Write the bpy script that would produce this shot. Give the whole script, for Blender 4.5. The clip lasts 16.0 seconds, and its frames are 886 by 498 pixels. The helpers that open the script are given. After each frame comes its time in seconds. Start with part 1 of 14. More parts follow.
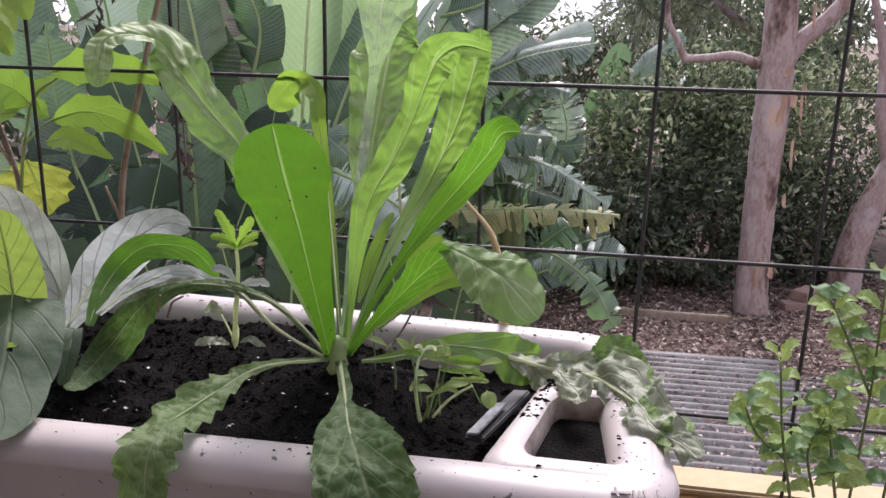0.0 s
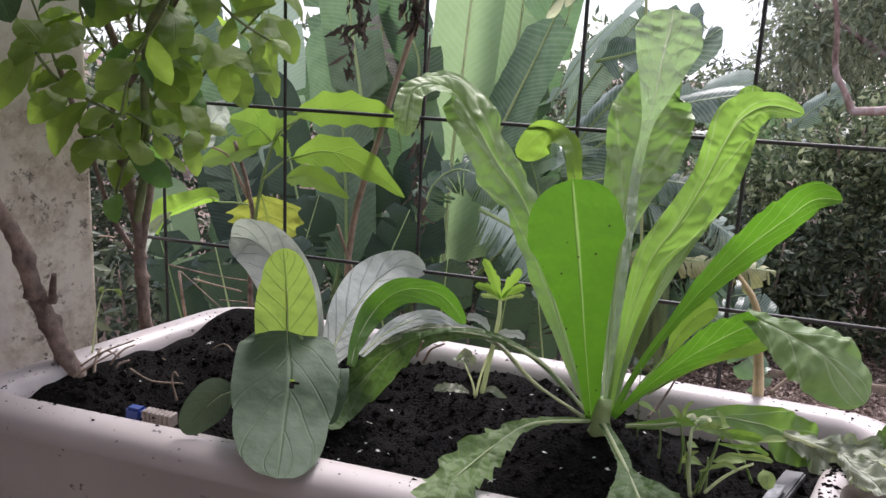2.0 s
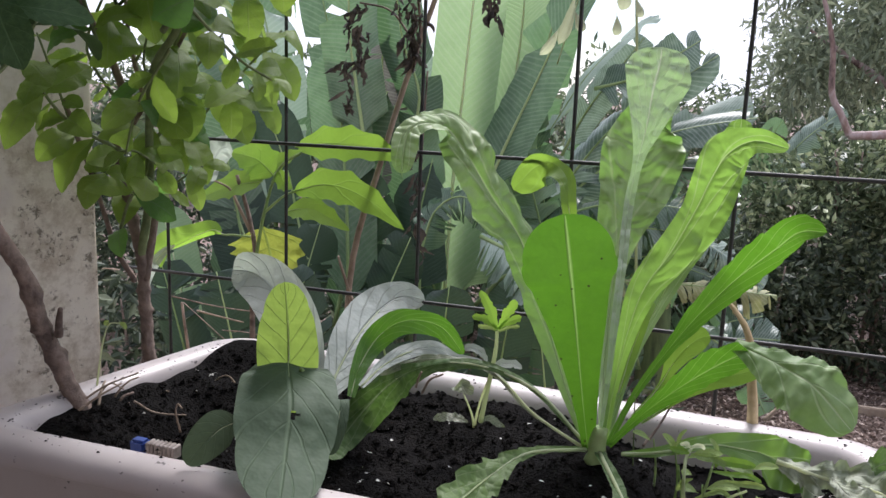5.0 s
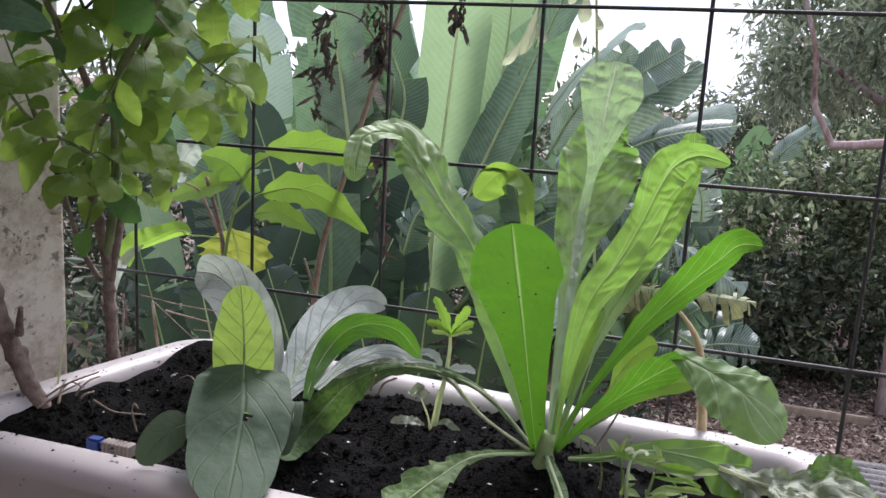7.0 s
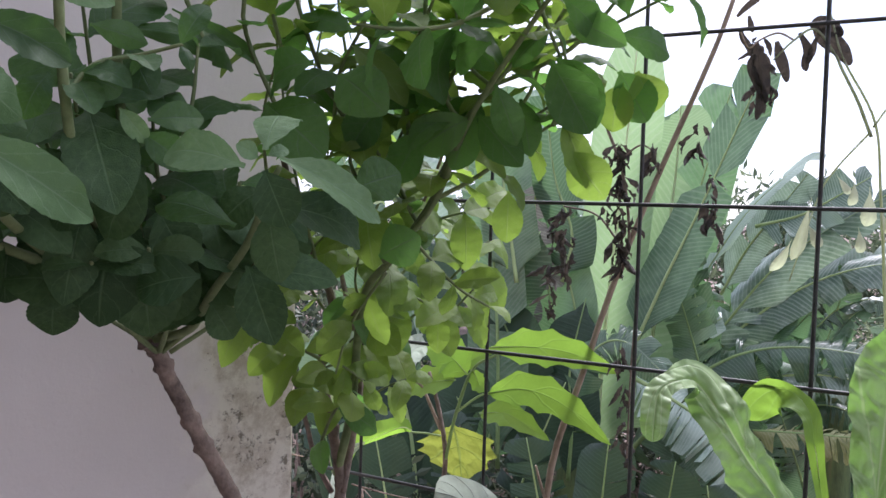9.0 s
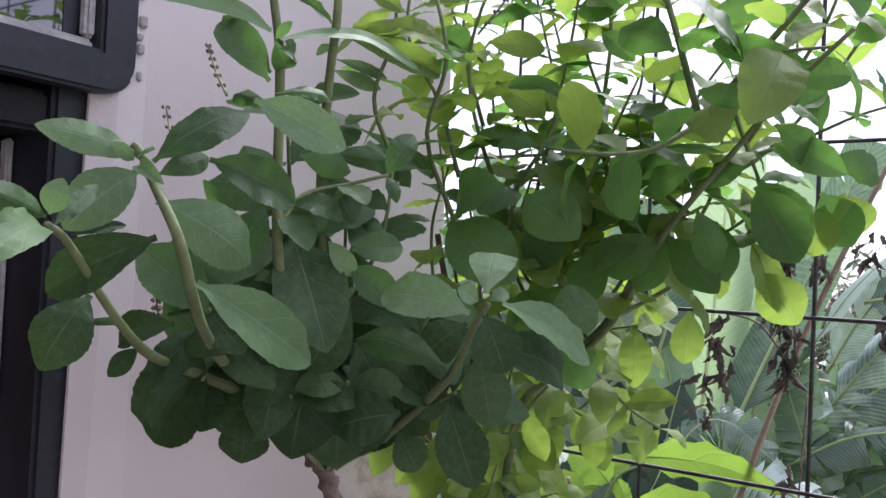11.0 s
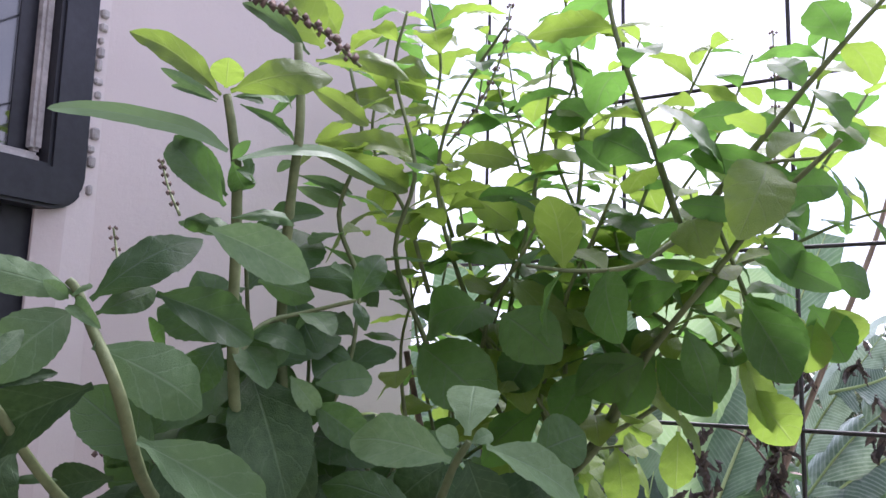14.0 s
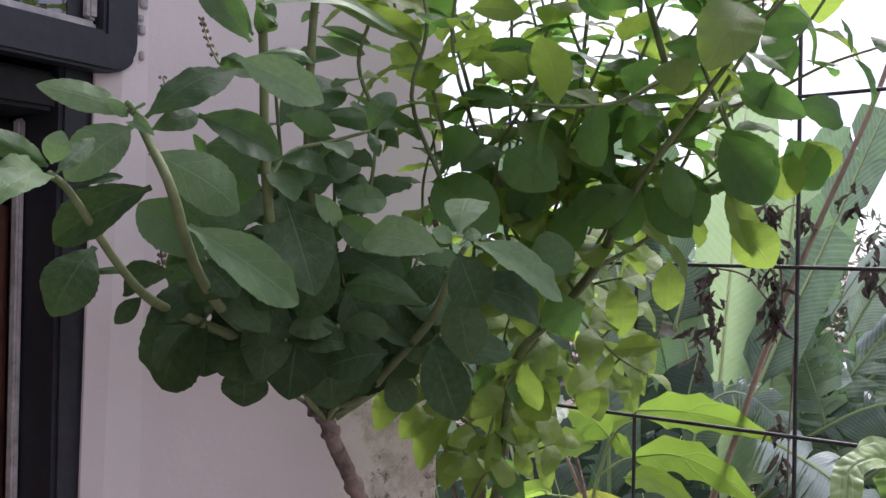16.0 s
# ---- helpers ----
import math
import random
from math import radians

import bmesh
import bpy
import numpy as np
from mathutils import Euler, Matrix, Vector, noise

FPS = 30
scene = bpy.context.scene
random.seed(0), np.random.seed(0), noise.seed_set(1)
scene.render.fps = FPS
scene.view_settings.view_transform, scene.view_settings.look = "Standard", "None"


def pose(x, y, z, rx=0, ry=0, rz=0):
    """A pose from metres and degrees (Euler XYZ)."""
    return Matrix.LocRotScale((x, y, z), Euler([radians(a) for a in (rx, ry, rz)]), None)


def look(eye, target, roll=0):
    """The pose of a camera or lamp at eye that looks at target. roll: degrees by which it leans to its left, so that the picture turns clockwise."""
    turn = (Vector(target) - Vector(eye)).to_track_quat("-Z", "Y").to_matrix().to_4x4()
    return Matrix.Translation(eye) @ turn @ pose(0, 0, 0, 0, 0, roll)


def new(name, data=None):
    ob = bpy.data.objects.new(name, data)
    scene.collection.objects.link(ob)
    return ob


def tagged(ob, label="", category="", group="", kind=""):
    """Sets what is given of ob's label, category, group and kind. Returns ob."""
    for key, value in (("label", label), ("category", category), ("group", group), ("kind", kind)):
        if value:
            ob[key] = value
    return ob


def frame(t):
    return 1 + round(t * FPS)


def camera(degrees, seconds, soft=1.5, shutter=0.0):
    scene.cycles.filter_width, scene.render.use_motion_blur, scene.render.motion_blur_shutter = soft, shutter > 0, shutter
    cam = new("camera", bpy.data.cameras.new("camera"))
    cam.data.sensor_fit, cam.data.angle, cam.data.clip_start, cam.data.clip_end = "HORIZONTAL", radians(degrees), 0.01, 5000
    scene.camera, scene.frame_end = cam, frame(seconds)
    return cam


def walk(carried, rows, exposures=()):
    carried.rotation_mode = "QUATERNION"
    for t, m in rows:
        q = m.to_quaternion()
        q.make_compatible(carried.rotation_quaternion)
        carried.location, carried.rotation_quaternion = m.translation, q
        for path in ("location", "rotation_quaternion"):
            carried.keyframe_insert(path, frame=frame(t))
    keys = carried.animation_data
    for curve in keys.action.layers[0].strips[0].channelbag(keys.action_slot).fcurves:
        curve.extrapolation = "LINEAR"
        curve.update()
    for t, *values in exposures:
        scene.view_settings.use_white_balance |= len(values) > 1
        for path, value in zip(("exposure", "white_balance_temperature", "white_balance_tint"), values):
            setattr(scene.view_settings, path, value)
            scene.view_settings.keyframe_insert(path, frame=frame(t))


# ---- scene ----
cam = camera(56.1, 16.0, 1.5)
PATH = [
    (0, (0.092, -0.752, 1.548), (-0.226, 1.154, 1.031), 1.3),
    (0.5, (0.094, -0.754, 1.542), (-0.287, 1.146, 1.045), 2.0),
    (1, (0.068, -0.755, 1.546), (-0.327, 1.150, 1.083), 2.8),
    (1.5, (0.024, -0.761, 1.550), (-0.484, 1.118, 1.091), 2.9),
    (2, (-0.019, -0.763, 1.553), (-0.631, 1.090, 1.117), 2.7),
    (2.5, (-0.050, -0.766, 1.557), (-0.710, 1.074, 1.135), 3.0),
    (3, (-0.068, -0.767, 1.563), (-0.818, 1.049, 1.188), 3.2),
    (3.5, (-0.073, -0.770, 1.574), (-0.843, 1.047, 1.247), 3.3),
    (4, (-0.069, -0.769, 1.566), (-0.845, 1.033, 1.183), 3.0),
    (4.5, (-0.041, -0.775, 1.564), (-0.721, 1.066, 1.178), 1.9),
    (4.7, (-0.026, -0.775, 1.561), (-0.665, 1.082, 1.185), 1.7),
    (7, (0.016, -0.778, 1.569), (-0.579, 1.095, 1.198), 3.3),
    (7.5, (-0.019, -0.774, 1.571), (-0.734, 1.063, 1.234), 2.7),
    (8, (-0.058, -0.772, 1.591), (-0.888, 1.034, 1.364), 2.1),
    (8.5, (-0.080, -0.765, 1.620), (-0.893, 1.055, 1.457), 2.3),
    (9, (-0.093, -0.757, 1.641), (-1.043, 1.000, 1.548), 1.7),
    (9.5, (-0.096, -0.756, 1.664), (-1.067, 0.992, 1.628), 1.8),
    (10, (-0.123, -0.764, 1.681), (-1.221, 0.907, 1.677), 2.7),
    (10.2, (-0.136, -0.766, 1.679), (-1.272, 0.880, 1.683), 2.6),
    (12.3, (-0.181, -0.789, 1.679), (-1.234, 0.908, 1.779), 2.2),
    (12.5, (-0.187, -0.784, 1.676), (-1.239, 0.915, 1.769), 1.9),
    (13, (-0.202, -0.768, 1.673), (-1.259, 0.927, 1.758), 2.0),
    (13.5, (-0.205, -0.749, 1.689), (-1.236, 0.953, 1.890), 1.6),
    (14, (-0.188, -0.751, 1.697), (-1.227, 0.936, 1.974), 1.5),
    (14.5, (-0.165, -0.765, 1.690), (-1.218, 0.923, 1.891), 1.5),
    (15, (-0.137, -0.794, 1.684), (-1.254, 0.856, 1.856), 1.5),
    (15.5, (-0.120, -0.797, 1.666), (-1.322, 0.799, 1.747), 1.0),
    (16, (-0.129, -0.788, 1.658), (-1.282, 0.845, 1.668), 1.1),
]
walk(cam, [(t, look(eye, target, roll)) for t, eye, target, roll in PATH], ((0.0, 0.58, 6300, 26), (2.0, 0.57, 6250, 22), (3.5, 0.52, 6200, 17), (7.0, 0.59, 6000, 20), (8.5, 0.71, 5900, 21), (10.0, 0.96, 5850, 24), (12.5, 1.10, 5900, 28), (13.0, 1.12, 5900, 28), (14.0, 1.09, 5850, 29), (14.7, 0.73, 5900, 29), (16.0, 0.76, 6050, 29)))

# ---- light ----
world = bpy.data.worlds.new("sky")
scene.world = world
world.use_nodes = True
wn = world.node_tree
sky = wn.nodes.new("ShaderNodeTexSky")
sky.sky_type, sky.sun_disc = "NISHITA", False
SUN_UP, SUN_TURN = 51.0, 0.0            # degrees above the horizon, degrees right of straight out
sky.sun_elevation, sky.sun_rotation = radians(SUN_UP), radians(-SUN_TURN)
sky.air_density, sky.dust_density, sky.ozone_density = 1.0, 0.6, 1.5
cloud = wn.nodes.new("ShaderNodeTexNoise")
cloud.inputs["Scale"].default_value, cloud.inputs["Detail"].default_value = 2.4, 7.0
way = wn.nodes.new("ShaderNodeTexCoord")
wn.links.new(way.outputs["Generated"], cloud.inputs["Vector"])
cover = wn.nodes.new("ShaderNodeValToRGB")
cover.color_ramp.elements[0].position, cover.color_ramp.elements[1].position = 0.34, 0.52
wn.links.new(cloud.outputs["Fac"], cover.inputs["Fac"])
veil = wn.nodes.new("ShaderNodeMix")
veil.data_type = "RGBA"
veil.inputs[7].default_value = (7.8, 8.0, 8.6, 1)      # bright broken cloud
wn.links.new(cover.outputs["Color"], veil.inputs[0])
wn.links.new(sky.outputs["Color"], veil.inputs[6])
wn.links.new(veil.outputs[2], wn.nodes["Background"].inputs["Color"])
wn.nodes["Background"].inputs["Strength"].default_value = 0.12
sun = new("sun", bpy.data.lights.new("sun", "SUN"))
sun.data.energy, sun.data.angle, sun.data.color = 4.4, radians(26), (1.0, 0.96, 0.9)
sun_from = Vector((math.sin(radians(SUN_TURN)) * math.cos(radians(SUN_UP)), math.cos(radians(SUN_TURN)) * math.cos(radians(SUN_UP)), math.sin(radians(SUN_UP))))
sun.matrix_world = look(sun_from * 20, (0, 0, 0))


# ---- materials ----
def nodes_of(name):
    m = bpy.data.materials.new(name)
    m.use_nodes = True
    t = m.node_tree
    return m, t, t.nodes["Principled BSDF"], t.nodes["Material Output"]


def link(t, a, b):
    t.links.new(a, b)


def noise_tex(t, scale, detail=4.0, rough=0.55, source="Object"):
    co = t.nodes.new("ShaderNodeTexCoord")
    n = t.nodes.new("ShaderNodeTexNoise")
    n.inputs["Scale"].default_value, n.inputs["Detail"].default_value, n.inputs["Roughness"].default_value = scale, detail, rough
    link(t, co.outputs[source], n.inputs["Vector"])
    return n


def ramp(t, fac, stops):
    r = t.nodes.new("ShaderNodeValToRGB")
    el = r.color_ramp.elements
    while len(el) < len(stops):
        el.new(0.5)
    for e, (p, c) in zip(el, stops):
        e.position, e.color = p, (*c, 1) if len(c) == 3 else c
    link(t, fac, r.inputs["Fac"])
    return r


def mix_rgb(t, fac, a, b, mode="MIX"):
    m = t.nodes.new("ShaderNodeMix")
    m.data_type, m.blend_type = "RGBA", mode
    for value, socket in ((fac, m.inputs[0]), (a, m.inputs[6]), (b, m.inputs[7])):
        if isinstance(value, (int, float)):
            socket.default_value = value
        elif isinstance(value, tuple):
            socket.default_value = (*value, 1)
        else:
            link(t, value, socket)
    return m.outputs[2]


def math_node(t, op, a, b=0.0):
    m = t.nodes.new("ShaderNodeMath")
    m.operation = op
    for value, socket in ((a, m.inputs[0]), (b, m.inputs[1])):
        if isinstance(value, (int, float)):
            socket.default_value = value
        else:
            link(t, value, socket)
    return m.outputs[0]


def bump(t, height, strength, distance, bsdf):
    b = t.nodes.new("ShaderNodeBump")
    b.inputs["Strength"].default_value, b.inputs["Distance"].default_value = strength, distance
    link(t, height, b.inputs["Height"])
    link(t, b.outputs["Normal"], bsdf.inputs["Normal"])
    return b


def plain(name, dark, light, scale=8.0, rough=0.6, bumps=0.2, dist=0.002, fine=60.0, spec=0.4):
    """Surface with broad stains and a fine grain."""
    m, t, p, _ = nodes_of(name)
    a, b = noise_tex(t, scale), noise_tex(t, fine, 6)
    f = math_node(t, "ADD", math_node(t, "MULTIPLY", a.outputs["Fac"], 0.6), math_node(t, "MULTIPLY", b.outputs["Fac"], 0.4))
    r = ramp(t, f, [(0.35, dark), (0.65, light)])
    link(t, r.outputs["Color"], p.inputs["Base Color"])
    p.inputs["Roughness"].default_value, p.inputs["Specular IOR Level"].default_value = rough, spec
    bump(t, b.outputs["Fac"], bumps, dist, p)
    return m


def leaf_material(name, dark, light, glow, vein, through_light=0.4, rough=0.5, veins=9.0, vein_force=0.6, spots=0.0, spec=0.3, slant=0.55, net=0.0, relief=0.8):
    """Leaf: midrib and side veins from the leaf's own coordinates, grain, and light that shines through."""
    m, t, p, out = nodes_of(name)
    uv = t.nodes.new("ShaderNodeUVMap")
    sep = t.nodes.new("ShaderNodeSeparateXYZ")
    link(t, uv.outputs["UV"], sep.inputs[0])
    off = math_node(t, "ABSOLUTE", math_node(t, "SUBTRACT", sep.outputs["X"], 0.5))
    rib = ramp(t, off, [(0.006, (1, 1, 1)), (0.028, (0, 0, 0))])
    bend = noise_tex(t, 25.0, 2)
    run = math_node(t, "SUBTRACT", sep.outputs["Y"], math_node(t, "MULTIPLY", off, slant))
    run = math_node(t, "ADD", run, math_node(t, "MULTIPLY", bend.outputs["Fac"], 0.008 if slant < 0.2 else 0.06))
    wave = math_node(t, "SINE", math_node(t, "MULTIPLY", run, veins * 6.283))
    side = ramp(t, wave, [(0.1 if slant < 0.2 else 0.93, (0, 0, 0)), (1.0, (1, 1, 1))])
    vein_f = math_node(t, "MAXIMUM", rib.outputs["Color"], math_node(t, "MULTIPLY", side.outputs["Color"], 0.55))
    grain, broad = noise_tex(t, 220.0, 5), noise_tex(t, 14.0, 3)
    info = t.nodes.new("ShaderNodeObjectInfo")
    f = math_node(t, "ADD", math_node(t, "MULTIPLY", broad.outputs["Fac"], 0.7), math_node(t, "MULTIPLY", grain.outputs["Fac"], 0.3))
    f = math_node(t, "ADD", f, math_node(t, "MULTIPLY", math_node(t, "SUBTRACT", info.outputs["Random"], 0.5), 0.5))
    base = ramp(t, f, [(0.3, dark), (0.7, light)]).outputs["Color"]
    if net:
        # blisters between a net of sunken veins
        warp = noise_tex(t, 60.0, 2)
        co2 = t.nodes.new("ShaderNodeTexCoord")
        push = mix_rgb(t, 0.012, co2.outputs["Object"], warp.outputs["Color"], "ADD")
        cell = t.nodes.new("ShaderNodeTexVoronoi")
        cell.feature = "SMOOTH_F1"
        cell.inputs["Scale"].default_value, cell.inputs["Smoothness"].default_value = net, 0.35
        link(t, push, cell.inputs["Vector"])
        edge = ramp(t, cell.outputs["Distance"], [(0.30, (0, 0, 0)), (0.62, (1, 1, 1))]).outputs["Color"]
        base = mix_rgb(t, math_node(t, "MULTIPLY", edge, 0.18), base, vein)
    base = mix_rgb(t, math_node(t, "MULTIPLY", vein_f, vein_force), base, vein)
    own = math_node(t, "ADD", math_node(t, "MULTIPLY", info.outputs["Random"], 0.7), math_node(t, "MULTIPLY", grain.outputs["Fac"], 0.3))
    lit = mix_rgb(t, math_node(t, "MULTIPLY", vein_f, 0.75), mix_rgb(t, own, tuple(c * 0.7 for c in glow), tuple(min(0.95, c * 1.2) for c in glow)), vein)
    if spots:
        v = t.nodes.new("ShaderNodeTexVoronoi")
        v.inputs["Scale"].default_value = spots
        co = t.nodes.new("ShaderNodeTexCoord")
        link(t, co.outputs["Object"], v.inputs["Vector"])
        hole = ramp(t, v.outputs["Distance"], [(0.085, (1, 1, 1)), (0.125, (0, 0, 0))]).outputs["Color"]
        base = mix_rgb(t, hole, base, (0.03, 0.03, 0.015))
        lit = mix_rgb(t, hole, lit, (0.03, 0.03, 0.015))
    link(t, base, p.inputs["Base Color"])
    p.inputs["Roughness"].default_value, p.inputs["Specular IOR Level"].default_value = rough, spec
    quilt = noise_tex(t, 95.0, 2)
    h = math_node(t, "SUBTRACT", math_node(t, "MULTIPLY", quilt.outputs["Fac"], 0.9), math_node(t, "MULTIPLY", vein_f, 0.8))
    if net:
        h = math_node(t, "ADD", h, math_node(t, "MULTIPLY", wave, 0.07))
        h = math_node(t, "SUBTRACT", h, math_node(t, "MULTIPLY", math_node(t, "POWER", cell.outputs["Distance"], 1.6), 3.2))
    bump(t, h, relief, 0.0026 if net else 0.002, p)
    tr = t.nodes.new("ShaderNodeBsdfTranslucent")
    link(t, lit, tr.inputs["Color"])
    bump(t, h, relief, 0.0016 if net else 0.002, tr)
    mx = t.nodes.new("ShaderNodeMixShader")
    mx.inputs[0].default_value = through_light
    link(t, p.outputs[0], mx.inputs[1])
    link(t, tr.outputs[0], mx.inputs[2])
    link(t, mx.outputs[0], out.inputs["Surface"])
    return m


def cloud_leaf(name, dark, light, glow, through_light=0.3, rough=0.5):
    """Leaves of joined foliage, varied leaf by leaf."""
    m, t, p, out = nodes_of(name)
    g = t.nodes.new("ShaderNodeNewGeometry")
    c = ramp(t, g.outputs["Random Per Island"], [(0.0, dark), (0.7, light), (1.0, glow)])
    link(t, c.outputs["Color"], p.inputs["Base Color"])
    p.inputs["Roughness"].default_value, p.inputs["Specular IOR Level"].default_value = rough, 0.35
    tr = t.nodes.new("ShaderNodeBsdfTranslucent")
    link(t, c.outputs["Color"], tr.inputs["Color"])
    mx = t.nodes.new("ShaderNodeMixShader")
    mx.inputs[0].default_value = through_light
    link(t, p.outputs[0], mx.inputs[1])
    link(t, tr.outputs[0], mx.inputs[2])
    link(t, mx.outputs[0], out.inputs["Surface"])
    return m


def bark_material(name, stops, scale=3.0, stretch=6.0, rough=0.85, dist=0.01):
    m, t, p, _ = nodes_of(name)
    co = t.nodes.new("ShaderNodeTexCoord")
    mp = t.nodes.new("ShaderNodeMapping")
    mp.inputs["Scale"].default_value = (stretch, stretch, 1)
    link(t, co.outputs["Object"], mp.inputs["Vector"])
    a, b = t.nodes.new("ShaderNodeTexNoise"), t.nodes.new("ShaderNodeTexNoise")
    for n, s, d in ((a, scale, 5), (b, scale * 9, 6)):
        n.inputs["Scale"].default_value, n.inputs["Detail"].default_value = s, d
        link(t, mp.outputs[0], n.inputs["Vector"])
    f = math_node(t, "ADD", math_node(t, "MULTIPLY", a.outputs["Fac"], 0.78), math_node(t, "MULTIPLY", b.outputs["Fac"], 0.22))
    link(t, ramp(t, f, stops).outputs["Color"], p.inputs["Base Color"])
    p.inputs["Roughness"].default_value = rough
    bump(t, f, 0.6, dist, p)
    return m


CHICORY = leaf_material("chicory leaf", (0.12, 0.22, 0.05), (0.23, 0.34, 0.10), (0.30, 0.55, 0.08), (0.55, 0.70, 0.32), 0.44, 0.42, 3, 0.22, 0.0, 0.5, 0.8, 0.0, 0.4)
CHICORY_PALE = leaf_material("pale crinkled chicory leaf", (0.22, 0.31, 0.19), (0.40, 0.48, 0.35), (0.34, 0.54, 0.21), (0.75, 0.82, 0.62), 0.36, 0.45, 9, 0.4, 0.0, 0.5, 0.8, 90.0)
CHICORY_SPOT = leaf_material("spotted chicory leaf", (0.05, 0.13, 0.015), (0.085, 0.19, 0.02), (0.105, 0.28, 0.016), (0.38, 0.58, 0.17), 0.48, 0.38, 0.0, 0.12, 105.0, 0.4)
CHICORY_BRIGHT = leaf_material("bright chicory leaf", (0.05, 0.13, 0.015), (0.09, 0.20, 0.025), (0.115, 0.30, 0.018), (0.36, 0.56, 0.16), 0.46, 0.38, 7, 0.35, 0.0, 0.4, 0.7, 0.0, 0.6)
CHICORY_OLD = leaf_material("old chicory leaf", (0.05, 0.10, 0.028), (0.13, 0.20, 0.068), (0.14, 0.27, 0.05), (0.30, 0.37, 0.21), 0.3, 0.55, 7, 0.35, 0.0, 0.28, 0.55, 150.0, 0.35)
CHICORY_CRISP = leaf_material("crinkled chicory leaf", (0.13, 0.23, 0.07), (0.28, 0.37, 0.17), (0.23, 0.45, 0.08), (0.60, 0.70, 0.44), 0.28, 0.50, 3, 0.25, 0.0, 0.45, 0.8, 0.0, 0.35)
WITHERED = leaf_material("withered leaf", (0.19, 0.225, 0.15), (0.45, 0.47, 0.38), (0.30, 0.38, 0.18), (0.55, 0.56, 0.47), 0.25, 0.6, 9, 0.4, 0.0, 0.35, 0.55, 70.0)
COMFREY = leaf_material("broad leaf", (0.055, 0.085, 0.05), (0.095, 0.135, 0.08), (0.20, 0.31, 0.10), (0.17, 0.235, 0.14), 0.10, 0.66, 6, 0.3, 0.0, 0.25, 0.55, 0.0, 0.6)
COMFREY_PALE = leaf_material("pale leaf", (0.36, 0.40, 0.37), (0.55, 0.58, 0.55), (0.50, 0.58, 0.46), (0.40, 0.44, 0.40), 0.4, 0.58, 7, 0.25, 0.0, 0.3, 0.55, 0.0, 1.0)
# lit copy of COMFREY; light from behind is put into its colour
COMFREY_LIT = leaf_material("backlit yellow-green leaf", (0.17, 0.27, 0.06), (0.25, 0.37, 0.09), (0.36, 0.52, 0.09), (0.20, 0.29, 0.08), 0.5, 0.55, 7, 0.5)
BASIL = leaf_material("basil leaf", (0.034, 0.076, 0.026), (0.082, 0.150, 0.056), (0.17, 0.37, 0.07), (0.15, 0.24, 0.12), 0.34, 0.52, 5, 0.4, 0.0, 0.29, 0.55, 0.0, 0.25)
# brighter copy of BASIL: basil_b's light from behind is put into the colour
BASIL_HALFLIT = leaf_material("half-lit green basil leaf", (0.048, 0.098, 0.034), (0.10, 0.175, 0.066), (0.19, 0.43, 0.07), (0.17, 0.27, 0.11), 0.46, 0.52, 5, 0.4, 0.0, 0.26, 0.55, 0.0, 0.25)
# copy of BASIL with shade put into its colour, for low leaves
BASIL_SHADED = leaf_material("shaded basil leaf", (0.026, 0.060, 0.020), (0.06, 0.112, 0.04), (0.10, 0.22, 0.04), (0.11, 0.18, 0.08), 0.10, 0.55, 5, 0.4, 0.0, 0.26, 0.55, 0.0, 0.25)
BASIL_YOUNG = leaf_material("young basil leaf", (0.105, 0.185, 0.08), (0.185, 0.29, 0.14), (0.20, 0.36, 0.11), (0.22, 0.33, 0.18), 0.3, 0.52, 5, 0.45, 0.0, 0.26, 0.55, 0.0, 0.25)
# palest copy of BASIL, its colour raised as if the sun shone through
BASIL_LIT = leaf_material("backlit basil leaf", (0.13, 0.20, 0.06), (0.20, 0.28, 0.08), (0.30, 0.465, 0.06), (0.30, 0.40, 0.12), 0.52, 0.5, 5, 0.2, 0.0, 0.3, 0.55, 0.0, 0.35)
EGGPLANT_OLD = leaf_material("yellowing lobed leaf", (0.20, 0.25, 0.05), (0.30, 0.33, 0.08), (0.23, 0.275, 0.04), (0.16, 0.22, 0.05), 0.5, 0.6, 3, 0.6, 0.0, 0.3, 0.55, 60.0)
EGGPLANT = leaf_material("lobed leaf", (0.13, 0.24, 0.05), (0.20, 0.33, 0.07), (0.28, 0.48, 0.055), (0.26, 0.42, 0.08), 0.55, 0.55, 3, 0.2, 0.0, 0.3, 0.55, 0.0, 0.22)
MINT = leaf_material("mint leaf", (0.18, 0.27, 0.09), (0.29, 0.40, 0.14), (0.46, 0.60, 0.16), (0.38, 0.48, 0.25), 0.42, 0.5, 6, 0.35)
BANANA = leaf_material("banana leaf", (0.022, 0.055, 0.032), (0.15, 0.24, 0.14), (0.17, 0.34, 0.12), (0.26, 0.35, 0.22), 0.30, 0.34, 46, 0.38, 0.0, 0.75, 0.12)
# shade from the leaves above is put into this darker banana colour
BANANA_SHADED = leaf_material("shaded banana leaf", (0.012, 0.028, 0.019), (0.034, 0.062, 0.039), (0.07, 0.14, 0.055), (0.06, 0.10, 0.055), 0.2, 0.45, 40, 0.3, 0.0, 0.35, 0.12)
BANANA_PALE = leaf_material("pale banana leaf", (0.17, 0.27, 0.15), (0.27, 0.39, 0.22), (0.38, 0.56, 0.26), (0.45, 0.56, 0.36), 0.42, 0.4, 52, 0.2, 0.0, 0.4, 0.1)
